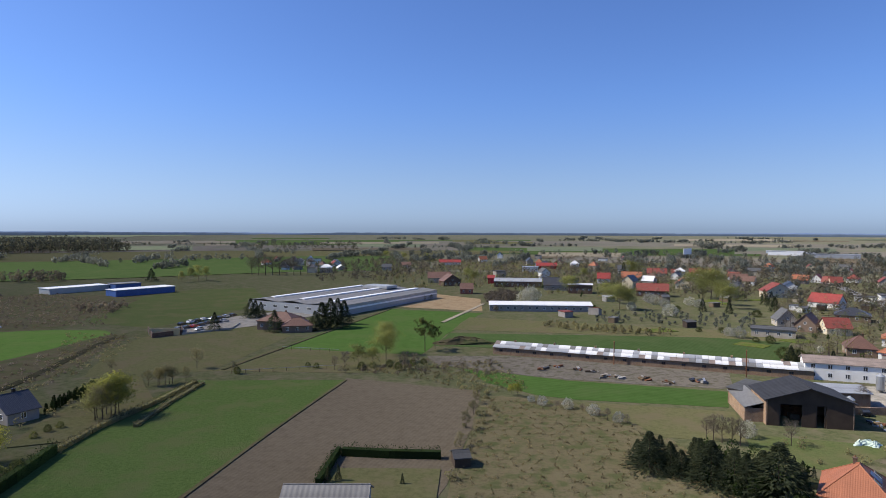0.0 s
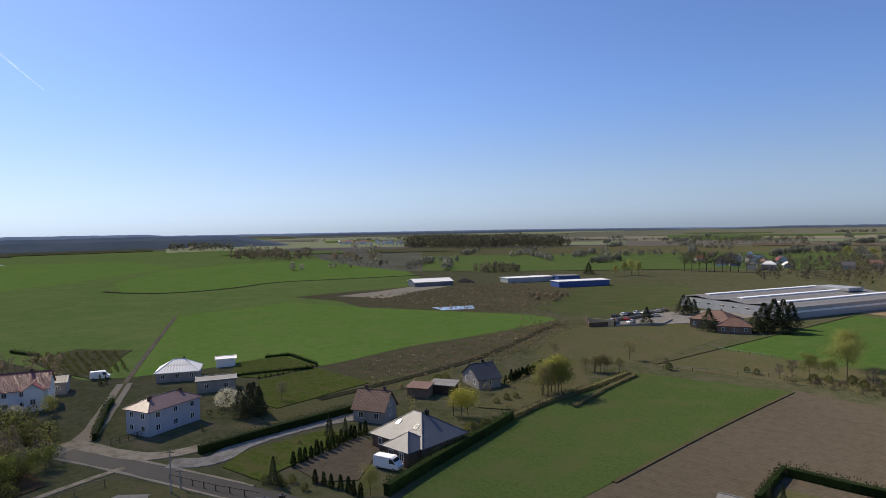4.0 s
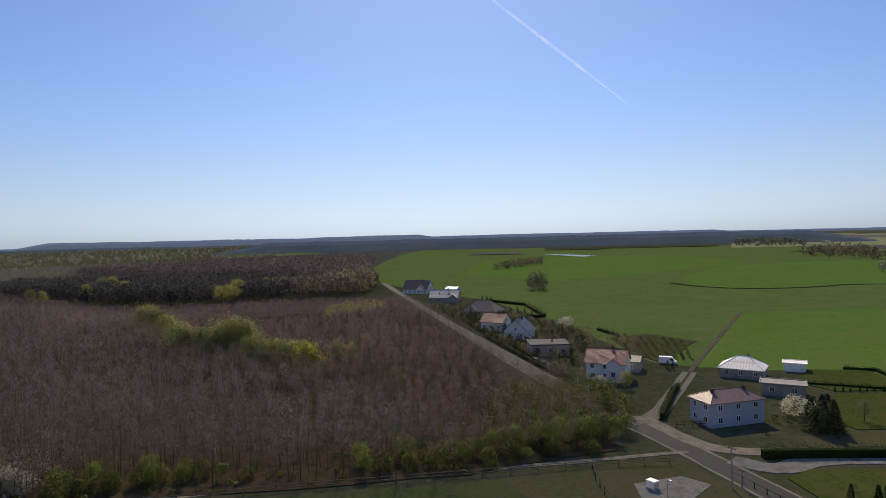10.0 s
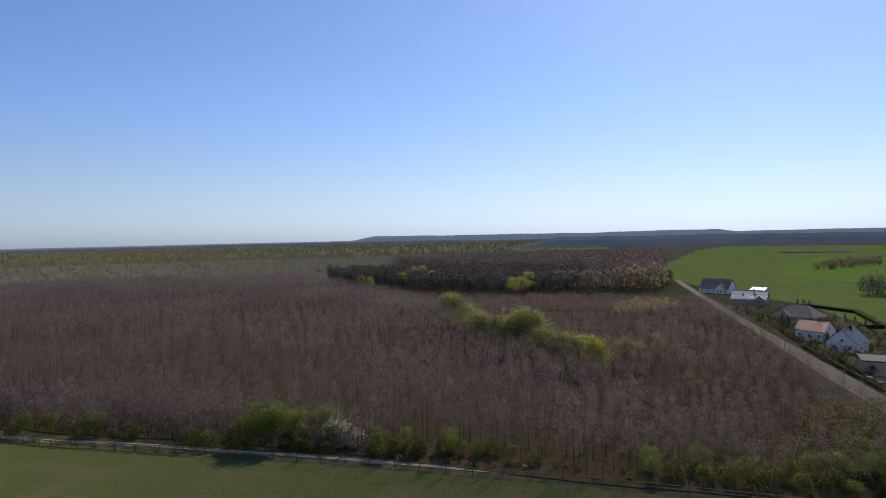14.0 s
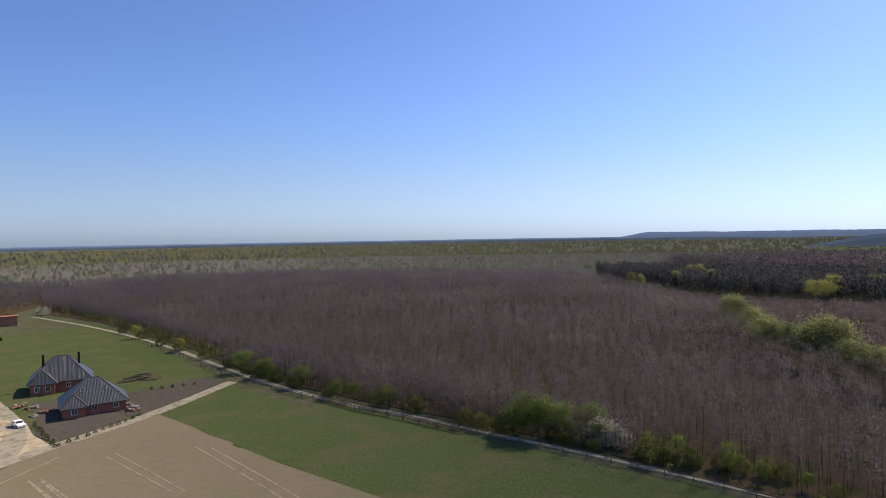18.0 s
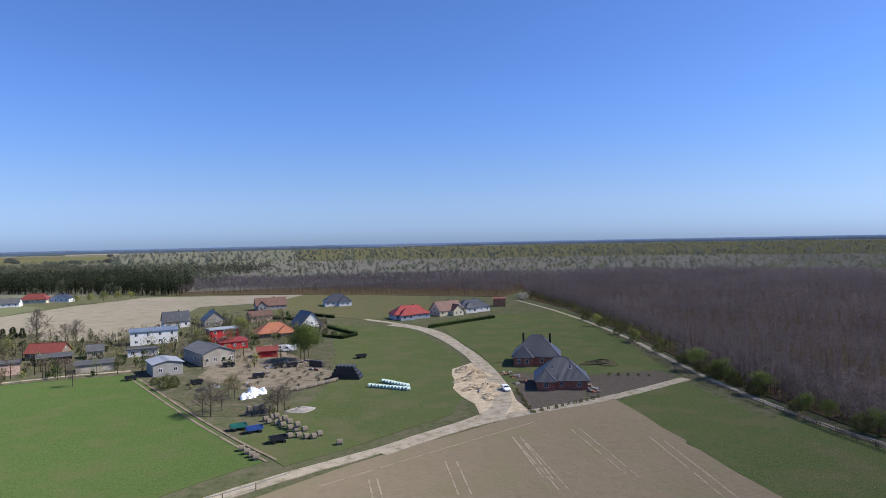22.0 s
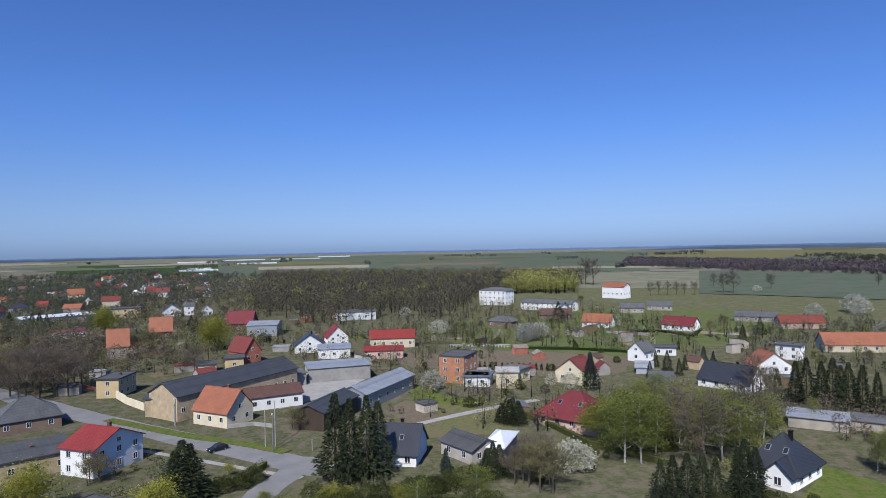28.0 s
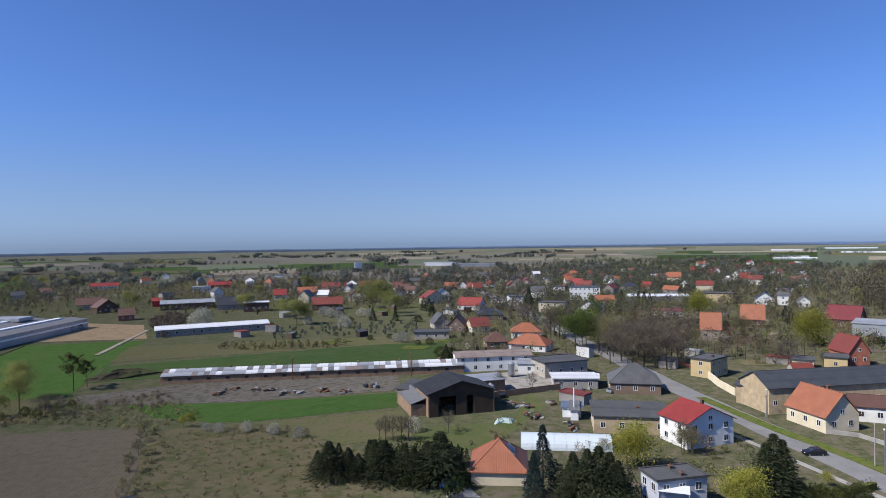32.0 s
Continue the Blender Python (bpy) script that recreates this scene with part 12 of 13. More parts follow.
house(1909.9, 963.8, -63.2, 124, 14, 3.2, 1.6, wall='greenhouse_film', roof='white_sheet', name='greenhouse', chimney=0, sides='', label='long pale greenhouse on the far fields', group='far greenhouses')
house(2744.1, 1155.3, -67.2, 156.6, 14, 3.2, 1.6, wall='greenhouse_film', roof='light_sheet', name='greenhouse', chimney=0, sides='', label='long pale greenhouse on the far fields', group='far greenhouses')
house(652.7, 1144.6, -29.7, 50.8, 14, 3.2, 1.6, wall='greenhouse_film', roof='light_sheet', name='greenhouse', chimney=0, sides='', label='long pale greenhouse on the far fields', group='far greenhouses')
house(646.5, 1015.3, -32.5, 44.3, 14, 3.2, 1.6, wall='greenhouse_film', roof='white_sheet', name='greenhouse', chimney=0, sides='', label='long pale greenhouse on the far fields', group='far greenhouses')
house(653.2, 1197.2, -28.6, 61.3, 14, 3.2, 1.6, wall='greenhouse_film', roof='light_sheet', name='greenhouse', chimney=0, sides='', label='long pale greenhouse on the far fields', group='far greenhouses')

# far town on the plain
house(-1494.1, 1367.6, 47.5, 4.9, 14, 6, 2.5, wall='white_render', roof='white_sheet', chimney=0, sides='', group='far town houses', label='small pale house of a far town')
house(-1231.4, 1244.7, 44.7, 6.8, 14, 8, 2.5, wall='white_render', roof='red_tiles', chimney=0, sides='', group='far town houses', label='small pale house of a far town')
house(-1170.3, 1301.8, 42, 9.2, 14, 10, 2.5, wall='white_render', roof='grey_slates', chimney=0, sides='', group='far town houses', label='small pale house of a far town')
house(-1111.4, 1356.4, 39.3, 11.4, 14, 6, 2.5, wall='white_render', roof='white_sheet', chimney=0, sides='', group='far town houses', label='small pale house of a far town')
house(-1209.8, 1207.5, 45.1, 4, 14, 8, 2.5, wall='white_render', roof='red_tiles', chimney=0, sides='', group='far town houses', label='small pale house of a far town')
house(-1150.4, 1264.1, 42.3, 6.5, 14, 10, 2.5, wall='white_render', roof='grey_slates', chimney=0, sides='', group='far town houses', label='small pale house of a far town')
house(-1093.1, 1318.4, 39.7, 8.7, 14, 6, 2.5, wall='white_render', roof='white_sheet', chimney=0, sides='', group='far town houses', label='small pale house of a far town')
house(-1352, 1341, 45.2, 13.5, 14, 8, 2.5, wall='white_render', roof='red_tiles', chimney=0, sides='', group='far town houses', label='small pale house of a far town')
house(-1131.3, 1227.9, 42.7, 3.8, 14, 10, 2.5, wall='white_render', roof='grey_slates', chimney=0, sides='', group='far town houses', label='small pale house of a far town')
house(-1075.5, 1281.8, 40, 6.1, 14, 6, 2.5, wall='white_render', roof='white_sheet', chimney=0, sides='', group='far town houses', label='small pale house of a far town')
house(-1325.7, 1298.4, 45.6, 10.3, 14, 8, 2.5, wall='white_render', roof='red_tiles', chimney=0, sides='', group='far town houses', label='small pale house of a far town')
house(-1258.8, 1358.1, 42.8, 12.7, 14, 10, 2.5, wall='white_render', roof='grey_slates', chimney=0, sides='', group='far town houses', label='small pale house of a far town')
house(-1058.6, 1246.7, 40.3, 3.6, 14, 6, 2.5, wall='white_render', roof='white_sheet', chimney=0, sides='', group='far town houses', label='small pale house of a far town')
house(-1300.6, 1257.6, 46, 7.2, 14, 8, 2.5, wall='white_render', roof='red_tiles', chimney=0, sides='', group='far town houses', label='small pale house of a far town')
house(-1235.7, 1316.9, 43.2, 9.7, 14, 10, 2.5, wall='white_render', roof='grey_slates', chimney=0, sides='', group='far town houses', label='small pale house of a far town')
house(-1173.2, 1373.5, 40.5, 11.9, 14, 6, 2.5, wall='white_render', roof='white_sheet', chimney=0, sides='', group='far town houses', label='small pale house of a far town')
house(-1276.6, 1218.7, 46.3, 4.2, 14, 8, 2.5, wall='white_render', roof='red_tiles', chimney=0, sides='', group='far town houses', label='small pale house of a far town')
house(-1213.6, 1277.4, 43.5, 6.8, 14, 10, 2.5, wall='white_render', roof='grey_slates', chimney=0, sides='', group='far town houses', label='small pale house of a far town')
house(-1152.9, 1333.6, 40.8, 9.1, 14, 6, 2.5, wall='white_render', roof='white_sheet', chimney=0, sides='', group='far town houses', label='small pale house of a far town')
house(-1433, 1359.3, 46.5, 14.2, 14, 8, 2.5, wall='white_render', roof='red_tiles', chimney=0, sides='', group='far town houses', label='small pale house of a far town')
house(-1192.4, 1239.6, 43.9, 4, 14, 10, 2.5, wall='white_render', roof='grey_slates', chimney=0, sides='', group='far town houses', label='small pale house of a far town')
house(-1133.4, 1295.4, 41.2, 6.4, 14, 6, 2.5, wall='white_render', roof='white_sheet', chimney=0, sides='', group='far town houses', label='small pale house of a far town')
house(-1403.7, 1314.4, 46.9, 10.8, 14, 8, 2.5, wall='white_render', roof='red_tiles', chimney=0, sides='', group='far town houses', label='small pale house of a far town')
house(-1332.2, 1376.5, 44.1, 13.4, 14, 10, 2.5, wall='white_render', roof='grey_slates', chimney=0, sides='', group='far town houses', label='small pale house of a far town')
house(-1114.6, 1258.7, 41.5, 3.8, 14, 6, 2.5, wall='white_render', roof='white_sheet', chimney=0, sides='', group='far town houses', label='small pale house of a far town')
house(-1375.7, 1271.6, 47.3, 7.6, 14, 8, 2.5, wall='white_render', roof='red_tiles', chimney=0, sides='', group='far town houses', label='small pale house of a far town')

# white caravan beside the dirt track, with the van model standing in for it
car(-199.3, 83.9, 60, 'car_white', True, label='white caravan beside the dirt track, built with the van shape')

# garden trees between the houses
yard_trees('garden_trees', [(542.4, 95.7), (464.4, -13.5), (340.7, -71.4), (245.3, -53.3), (266.6, -7.4), (289.2, 51.4)], 13, 4.6, 'bare fruit trees just in bud', 'olive_twigs', 401, 100, 0.3, 0.45, 0.42)
yard_trees('garden_trees', [(542.4, 95.7), (464.4, -13.5), (340.7, -71.4), (245.3, -53.3), (266.6, -7.4), (289.2, 51.4)], 12, 6.6, 'bare brown garden trees', 'brown_twigs', 402, 100, 0.36, 0.45, 0.42)
yard_trees('garden_trees', [(542.4, 95.7), (464.4, -13.5), (340.7, -71.4), (245.3, -53.3), (266.6, -7.4), (289.2, 51.4)], 15, 6.2, 'garden trees in pale spring leaf', 'spring_green', 403, 100, 0.34, 0.45, 0.42)
yard_trees('garden_trees', [(542.4, 95.7), (464.4, -13.5), (340.7, -71.4), (245.3, -53.3), (266.6, -7.4), (289.2, 51.4)], 22, 3.2, 'dark garden conifers and shrubs', 'thuja_green', 404, 80, 0.4, 0.45, 0.3)
yard_trees('garden_trees', [(542.4, 95.7), (464.4, -13.5), (340.7, -71.4), (245.3, -53.3), (266.6, -7.4), (289.2, 51.4)], 32, 3.2, 'white blossoming garden shrubs', 'blossom', 405, 110, 0.35, 0.45, 0.42)
yard_trees('garden_trees', [(352.9, -74), (336, -203.9), (278.4, -204.5), (196.1, -133.4), (213.9, -104.4), (223.6, -67.3)], 13, 4.6, 'bare fruit trees just in bud', 'olive_twigs', 406, 100, 0.3, 0.45, 0.42)
yard_trees('garden_trees', [(352.9, -74), (336, -203.9), (278.4, -204.5), (196.1, -133.4), (213.9, -104.4), (223.6, -67.3)], 12, 6.6, 'bare brown garden trees', 'brown_twigs', 407, 100, 0.36, 0.45, 0.42)
yard_trees('garden_trees', [(352.9, -74), (336, -203.9), (278.4, -204.5), (196.1, -133.4), (213.9, -104.4), (223.6, -67.3)], 15, 6.2, 'garden trees in pale spring leaf', 'spring_green', 408, 100, 0.34, 0.45, 0.42)
yard_trees('garden_trees', [(352.9, -74), (336, -203.9), (278.4, -204.5), (196.1, -133.4), (213.9, -104.4), (223.6, -67.3)], 22, 3.2, 'dark garden conifers and shrubs', 'thuja_green', 409, 80, 0.4, 0.45, 0.3)
yard_trees('garden_trees', [(352.9, -74), (336, -203.9), (278.4, -204.5), (196.1, -133.4), (213.9, -104.4), (223.6, -67.3)], 32, 3.2, 'white blossoming garden shrubs', 'blossom', 410, 110, 0.35, 0.45, 0.42)
yard_trees('garden_trees', [(251.3, -152.3), (185.9, -223.5), (162.6, -288.5), (127.3, -225.6), (154.3, -171.6), (178.8, -131)], 13, 4.6, 'bare fruit trees just in bud', 'olive_twigs', 411, 100, 0.3, 0.45, 0.42)
yard_trees('garden_trees', [(251.3, -152.3), (185.9, -223.5), (162.6, -288.5), (127.3, -225.6), (154.3, -171.6), (178.8, -131)], 12, 6.6, 'bare brown garden trees', 'brown_twigs', 412, 100, 0.36, 0.45, 0.42)
yard_trees('garden_trees', [(251.3, -152.3), (185.9, -223.5), (162.6, -288.5), (127.3, -225.6), (154.3, -171.6), (178.8, -131)], 15, 6.2, 'garden trees in pale spring leaf', 'spring_green', 413, 100, 0.34, 0.45, 0.42)
yard_trees('garden_trees', [(251.3, -152.3), (185.9, -223.5), (162.6, -288.5), (127.3, -225.6), (154.3, -171.6), (178.8, -131)], 22, 3.2, 'dark garden conifers and shrubs', 'thuja_green', 414, 80, 0.4, 0.45, 0.3)
yard_trees('garden_trees', [(212.1, 50.7), (193.8, 18.5), (188.9, -13.7), (200.7, -34.6), (179, -57.2), (155.3, -49.5), (147.3, -25.2), (157.1, -7.6), (167.4, 19.4), (175.4, 42)], 13, 4.6, 'bare fruit trees just in bud', 'olive_twigs', 415, 100, 0.3, 0.45, 0.42)
yard_trees('garden_trees', [(212.1, 50.7), (193.8, 18.5), (188.9, -13.7), (200.7, -34.6), (179, -57.2), (155.3, -49.5), (147.3, -25.2), (157.1, -7.6), (167.4, 19.4), (175.4, 42)], 12, 6.6, 'bare brown garden trees', 'brown_twigs', 416, 100, 0.36, 0.45, 0.42)
yard_trees('garden_trees', [(212.1, 50.7), (193.8, 18.5), (188.9, -13.7), (200.7, -34.6), (179, -57.2), (155.3, -49.5), (147.3, -25.2), (157.1, -7.6), (167.4, 19.4), (175.4, 42)], 15, 6.2, 'garden trees in pale spring leaf', 'spring_green', 417, 100, 0.34, 0.45, 0.42)
yard_trees('garden_trees', [(212.1, 50.7), (193.8, 18.5), (188.9, -13.7), (200.7, -34.6), (179, -57.2), (155.3, -49.5), (147.3, -25.2), (157.1, -7.6), (167.4, 19.4), (175.4, 42)], 22, 3.2, 'dark garden conifers and shrubs', 'thuja_green', 418, 80, 0.4, 0.45, 0.3)
yard_trees('garden_trees', [(277.9, 149.2), (343.7, 78.3), (296.9, 29.9), (200.3, 20.4), (187.6, 43.2), (216.5, 83.9)], 13, 4.6, 'bare fruit trees just in bud', 'olive_twigs', 419, 100, 0.3, 0.45, 0.42)
yard_trees('garden_trees', [(277.9, 149.2), (343.7, 78.3), (296.9, 29.9), (200.3, 20.4), (187.6, 43.2), (216.5, 83.9)], 12, 6.6, 'bare brown garden trees', 'brown_twigs', 420, 100, 0.36, 0.45, 0.42)
yard_trees('garden_trees', [(277.9, 149.2), (343.7, 78.3), (296.9, 29.9), (200.3, 20.4), (187.6, 43.2), (216.5, 83.9)], 15, 6.2, 'garden trees in pale spring leaf', 'spring_green', 421, 100, 0.34, 0.45, 0.42)
yard_trees('garden_trees', [(277.9, 149.2), (343.7, 78.3), (296.9, 29.9), (200.3, 20.4), (187.6, 43.2), (216.5, 83.9)], 22, 3.2, 'dark garden conifers and shrubs', 'thuja_green', 422, 80, 0.4, 0.45, 0.3)
yard_trees('garden_trees', [(277.9, 149.2), (343.7, 78.3), (296.9, 29.9), (200.3, 20.4), (187.6, 43.2), (216.5, 83.9)], 32, 3.2, 'white blossoming garden shrubs', 'blossom', 423, 110, 0.35, 0.45, 0.42)
yard_trees('garden_trees', [(344.5, 441.2), (372.5, 199.6), (280.6, 132.1), (198, 124.7), (210.4, 179.2), (186.7, 239.7)], 13, 4.6, 'bare fruit trees just in bud', 'olive_twigs', 424, 100, 0.3, 0.45, 0.42)
yard_trees('garden_trees', [(344.5, 441.2), (372.5, 199.6), (280.6, 132.1), (198, 124.7), (210.4, 179.2), (186.7, 239.7)], 12, 6.6, 'bare brown garden trees', 'brown_twigs', 425, 100, 0.36, 0.45, 0.42)
yard_trees('garden_trees', [(344.5, 441.2), (372.5, 199.6), (280.6, 132.1), (198, 124.7), (210.4, 179.2), (186.7, 239.7)], 15, 6.2, 'garden trees in pale spring leaf', 'spring_green', 426, 100, 0.34, 0.45, 0.42)
yard_trees('garden_trees', [(344.5, 441.2), (372.5, 199.6), (280.6, 132.1), (198, 124.7), (210.4, 179.2), (186.7, 239.7)], 22, 3.2, 'dark garden conifers and shrubs', 'thuja_green', 427, 80, 0.4, 0.45, 0.3)
yard_trees('garden_trees', [(187.2, 44.8), (187.9, 6.2), (156.4, -7.6), (143.8, 8.6), (146.9, 34)], 13, 4.6, 'bare fruit trees just in bud', 'olive_twigs', 428, 100, 0.3, 0.45, 0.42)
yard_trees('garden_trees', [(187.2, 44.8), (187.9, 6.2), (156.4, -7.6), (143.8, 8.6), (146.9, 34)], 12, 6.6, 'bare brown garden trees', 'brown_twigs', 429, 100, 0.36, 0.45, 0.42)
yard_trees('garden_trees', [(187.2, 44.8), (187.9, 6.2), (156.4, -7.6), (143.8, 8.6), (146.9, 34)], 15, 6.2, 'garden trees in pale spring leaf', 'spring_green', 430, 100, 0.34, 0.45, 0.42)
yard_trees('garden_trees', [(187.2, 44.8), (187.9, 6.2), (156.4, -7.6), (143.8, 8.6), (146.9, 34)], 22, 3.2, 'dark garden conifers and shrubs', 'thuja_green', 431, 80, 0.4, 0.45, 0.3)
yard_trees('garden_trees', [(211, 400.5), (287.8, 342), (227.8, 193.7), (173.2, 165.2), (144.2, 171.7), (116.1, 202.9)], 13, 4.6, 'bare fruit trees just in bud', 'olive_twigs', 432, 100, 0.3, 0.45, 0.42)
yard_trees('garden_trees', [(211, 400.5), (287.8, 342), (227.8, 193.7), (173.2, 165.2), (144.2, 171.7), (116.1, 202.9)], 12, 6.6, 'bare brown garden trees', 'brown_twigs', 433, 100, 0.36, 0.45, 0.42)
yard_trees('garden_trees', [(211, 400.5), (287.8, 342), (227.8, 193.7), (173.2, 165.2), (144.2, 171.7), (116.1, 202.9)], 15, 6.2, 'garden trees in pale spring leaf', 'spring_green', 434, 100, 0.34, 0.45, 0.42)
yard_trees('garden_trees', [(211, 400.5), (287.8, 342), (227.8, 193.7), (173.2, 165.2), (144.2, 171.7), (116.1, 202.9)], 22, 3.2, 'dark garden conifers and shrubs', 'thuja_green', 435, 80, 0.4, 0.45, 0.3)
yard_trees('garden_trees', [(211, 400.5), (287.8, 342), (227.8, 193.7), (173.2, 165.2), (144.2, 171.7), (116.1, 202.9)], 32, 3.2, 'white blossoming garden shrubs', 'blossom', 436, 110, 0.35, 0.45, 0.42)
yard_trees('garden_trees', [(-94.3, 861.6), (153.8, 802.1), (275.2, 521.8), (195.3, 387.5), (96.4, 396.9), (-55.9, 507.8)], 15, 4.2, 'bare fruit trees just in bud', 'olive_twigs', 437, 100, 0.3, 0.45, 0.42)
yard_trees('garden_trees', [(-94.3, 861.6), (153.8, 802.1), (275.2, 521.8), (195.3, 387.5), (96.4, 396.9), (-55.9, 507.8)], 17, 5.5, 'bare brown garden trees', 'brown_twigs', 438, 100, 0.36, 0.45, 0.42)
yard_trees('garden_trees', [(-94.3, 861.6), (153.8, 802.1), (275.2, 521.8), (195.3, 387.5), (96.4, 396.9), (-55.9, 507.8)], 20, 4.5, 'garden trees in pale spring leaf', 'spring_green', 439, 100, 0.34, 0.45, 0.42)
yard_trees('garden_trees', [(-94.3, 861.6), (153.8, 802.1), (275.2, 521.8), (195.3, 387.5), (96.4, 396.9), (-55.9, 507.8)], 22, 3.2, 'dark garden conifers and shrubs', 'thuja_green', 440, 80, 0.4, 0.45, 0.3)
yard_trees('garden_trees', [(472.3, 673.3), (1099.8, 526.9), (270, 129.6), (214.8, 137.8), (191.7, 153.1), (264.9, 274.3)], 15, 4.2, 'bare fruit trees just in bud', 'olive_twigs', 441, 100, 0.3, 0.45, 0.42)
yard_trees('garden_trees', [(472.3, 673.3), (1099.8, 526.9), (270, 129.6), (214.8, 137.8), (191.7, 153.1), (264.9, 274.3)], 17, 5.5, 'bare brown garden trees', 'brown_twigs', 442, 100, 0.36, 0.45, 0.42)
yard_trees('garden_trees', [(472.3, 673.3), (1099.8, 526.9), (270, 129.6), (214.8, 137.8), (191.7, 153.1), (264.9, 274.3)], 20, 4.5, 'garden trees in pale spring leaf', 'spring_green', 443, 100, 0.34, 0.45, 0.42)
yard_trees('garden_trees', [(472.3, 673.3), (1099.8, 526.9), (270, 129.6), (214.8, 137.8), (191.7, 153.1), (264.9, 274.3)], 22, 3.2, 'dark garden conifers and shrubs', 'thuja_green', 444, 80, 0.4, 0.45, 0.3)
yard_trees('garden_trees', [(297, -281.8), (203.3, -306.9), (129.3, -309.7), (120.8, -358.7), (82.3, -373.5), (45.8, -334.8), (41.4, -224.3), (92.3, -220.2), (134.6, -206), (184, -174)], 13, 4.6, 'bare fruit trees just in bud', 'olive_twigs', 445, 100, 0.3, 0.45, 0.42)
yard_trees('garden_trees', [(297, -281.8), (203.3, -306.9), (129.3, -309.7), (120.8, -358.7), (82.3, -373.5), (45.8, -334.8), (41.4, -224.3), (92.3, -220.2), (134.6, -206), (184, -174)], 12, 6.6, 'bare brown garden trees', 'brown_twigs', 446, 100, 0.36, 0.45, 0.42)
yard_trees('garden_trees', [(297, -281.8), (203.3, -306.9), (129.3, -309.7), (120.8, -358.7), (82.3, -373.5), (45.8, -334.8), (41.4, -224.3), (92.3, -220.2), (134.6, -206), (184, -174)], 15, 6.2, 'garden trees in pale spring leaf', 'spring_green', 447, 100, 0.34, 0.45, 0.42)
yard_trees('garden_trees', [(297, -281.8), (203.3, -306.9), (129.3, -309.7), (120.8, -358.7), (82.3, -373.5), (45.8, -334.8), (41.4, -224.3), (92.3, -220.2), (134.6, -206), (184, -174)], 22, 3.2, 'dark garden conifers and shrubs', 'thuja_green', 448, 80, 0.4, 0.45, 0.3)
yard_trees('village_trees', [(150, 420), (100, 800), (470, 900), (1000, 560), (560, 300), (380, 260), (300, 330), (240, 330)], 24, 8, 'bare brown trees between the far houses', 'far_wood_brown', 481, 60, 1.0, 0.35, 0.42)
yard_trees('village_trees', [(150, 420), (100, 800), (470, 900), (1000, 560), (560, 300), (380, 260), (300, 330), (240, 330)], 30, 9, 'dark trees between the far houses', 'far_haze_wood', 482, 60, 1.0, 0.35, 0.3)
yard_trees('park_trees', [(448.9, 240.4), (350.5, 128.1), (372.1, 70.8), (572.8, 56.9), (647.9, -18.1), (798.7, -35.4), (921, 174), (950.4, 425)], 34, 16, 'park trees in yellow-green leaf', 'yellow_wood', 449, 160, 0.9, 0.2, 0.36)
yard_trees('park_trees', [(573.1, 46.9), (575.2, -16), (775.4, -21.8), (779.7, 50)], 7, 15, 'park trees in yellow-green leaf', 'yellow_wood', 450, 160, 0.9, 0.2, 0.4)
yard_trees('street_trees', [(202.8, 220.2), (263.7, 238.2), (285.8, 231.9), (218.2, 137.3), (194.7, 141.3), (174.1, 148.5), (170.2, 168)], 13, 9, 'tall bare street trees', 'brown_twigs', 451, 240, 0.5, 0.25, 0.4)
yard_trees('street_trees', [(200, 235), (202.8, 220.2), (258.2, 272.6), (274.1, 309.4)], 8, 9, 'street trees in fresh leaf', 'fresh_green', 452, 200, 0.6, 0.25, 0.4)
yard_trees('street_trees', [(211.4, 226.6), (266.2, 226.3), (235.8, 188.2), (170.3, 154.6), (164.7, 170.8)], 11, 10, 'tall bare street trees', 'brown_twigs', 453, 240, 0.5, 0.25, 0.4)
yard_trees('garden_trees', [(-384.1, 10.7), (-368.9, 52.3), (-296.9, 65.4), (-253.5, 74.7), (-201.5, 55.2), (-216.3, 39.5), (-279.1, 22.9)], 4.6, 2.8, 'dark garden conifers and shrubs', 'thuja_green', 454, 90, 0.35, 0.45, 0.4)
yard_trees('garden_trees', [(-384.1, 10.7), (-368.9, 52.3), (-296.9, 65.4), (-242.9, 91), (-170.1, 63.3), (-178.6, 48.8), (-211.6, 38.6), (-279.1, 22.9)], 5.6, 3.6, 'bare brown garden trees', 'brown_twigs', 455, 90, 0.3, 0.45, 0.4)
yard_trees('garden_trees', [(-124, 118), (-116.3, 131.4), (-108.8, 155.6), (-101.1, 168.7), (-88.7, 149.6), (-88.3, 117.3), (-96.9, 109.4)], 8, 2.2, 'bare fruit trees just in bud', 'olive_twigs', 456, 90, 0.28, 0.45, 0.5)
yard_trees('garden_trees', [(-157.5, 72), (-147.9, 101.1), (-124.3, 86.5), (-127, 72.4), (-135.6, 61.8)], 7, 1.8, 'dark garden conifers and shrubs', 'thuja_green', 457, 70, 0.25, 0.45, 0.5)
yard_trees('garden_trees', [(-102.2, 70.9), (-103.2, 98), (-86.8, 80.9), (-87.9, 67.9)], 9, 1.4, 'dark garden conifers and shrubs', 'bush_green', 458, 60, 0.22, 0.45, 0.5)
yard_trees('garden_trees', [(278, -263.7), (221.4, -285.4), (180.2, -307.8), (133.8, -320.6), (125.6, -373.1), (74.7, -388.8), (47.4, -346.8), (37.6, -294), (71.4, -275.1), (92.3, -220.2), (134.6, -206), (174.9, -192.5), (176.6, -166.9)], 11, 3.6, 'dark garden conifers and shrubs', 'thuja_green', 459, 90, 0.4, 0.45, 0.36)
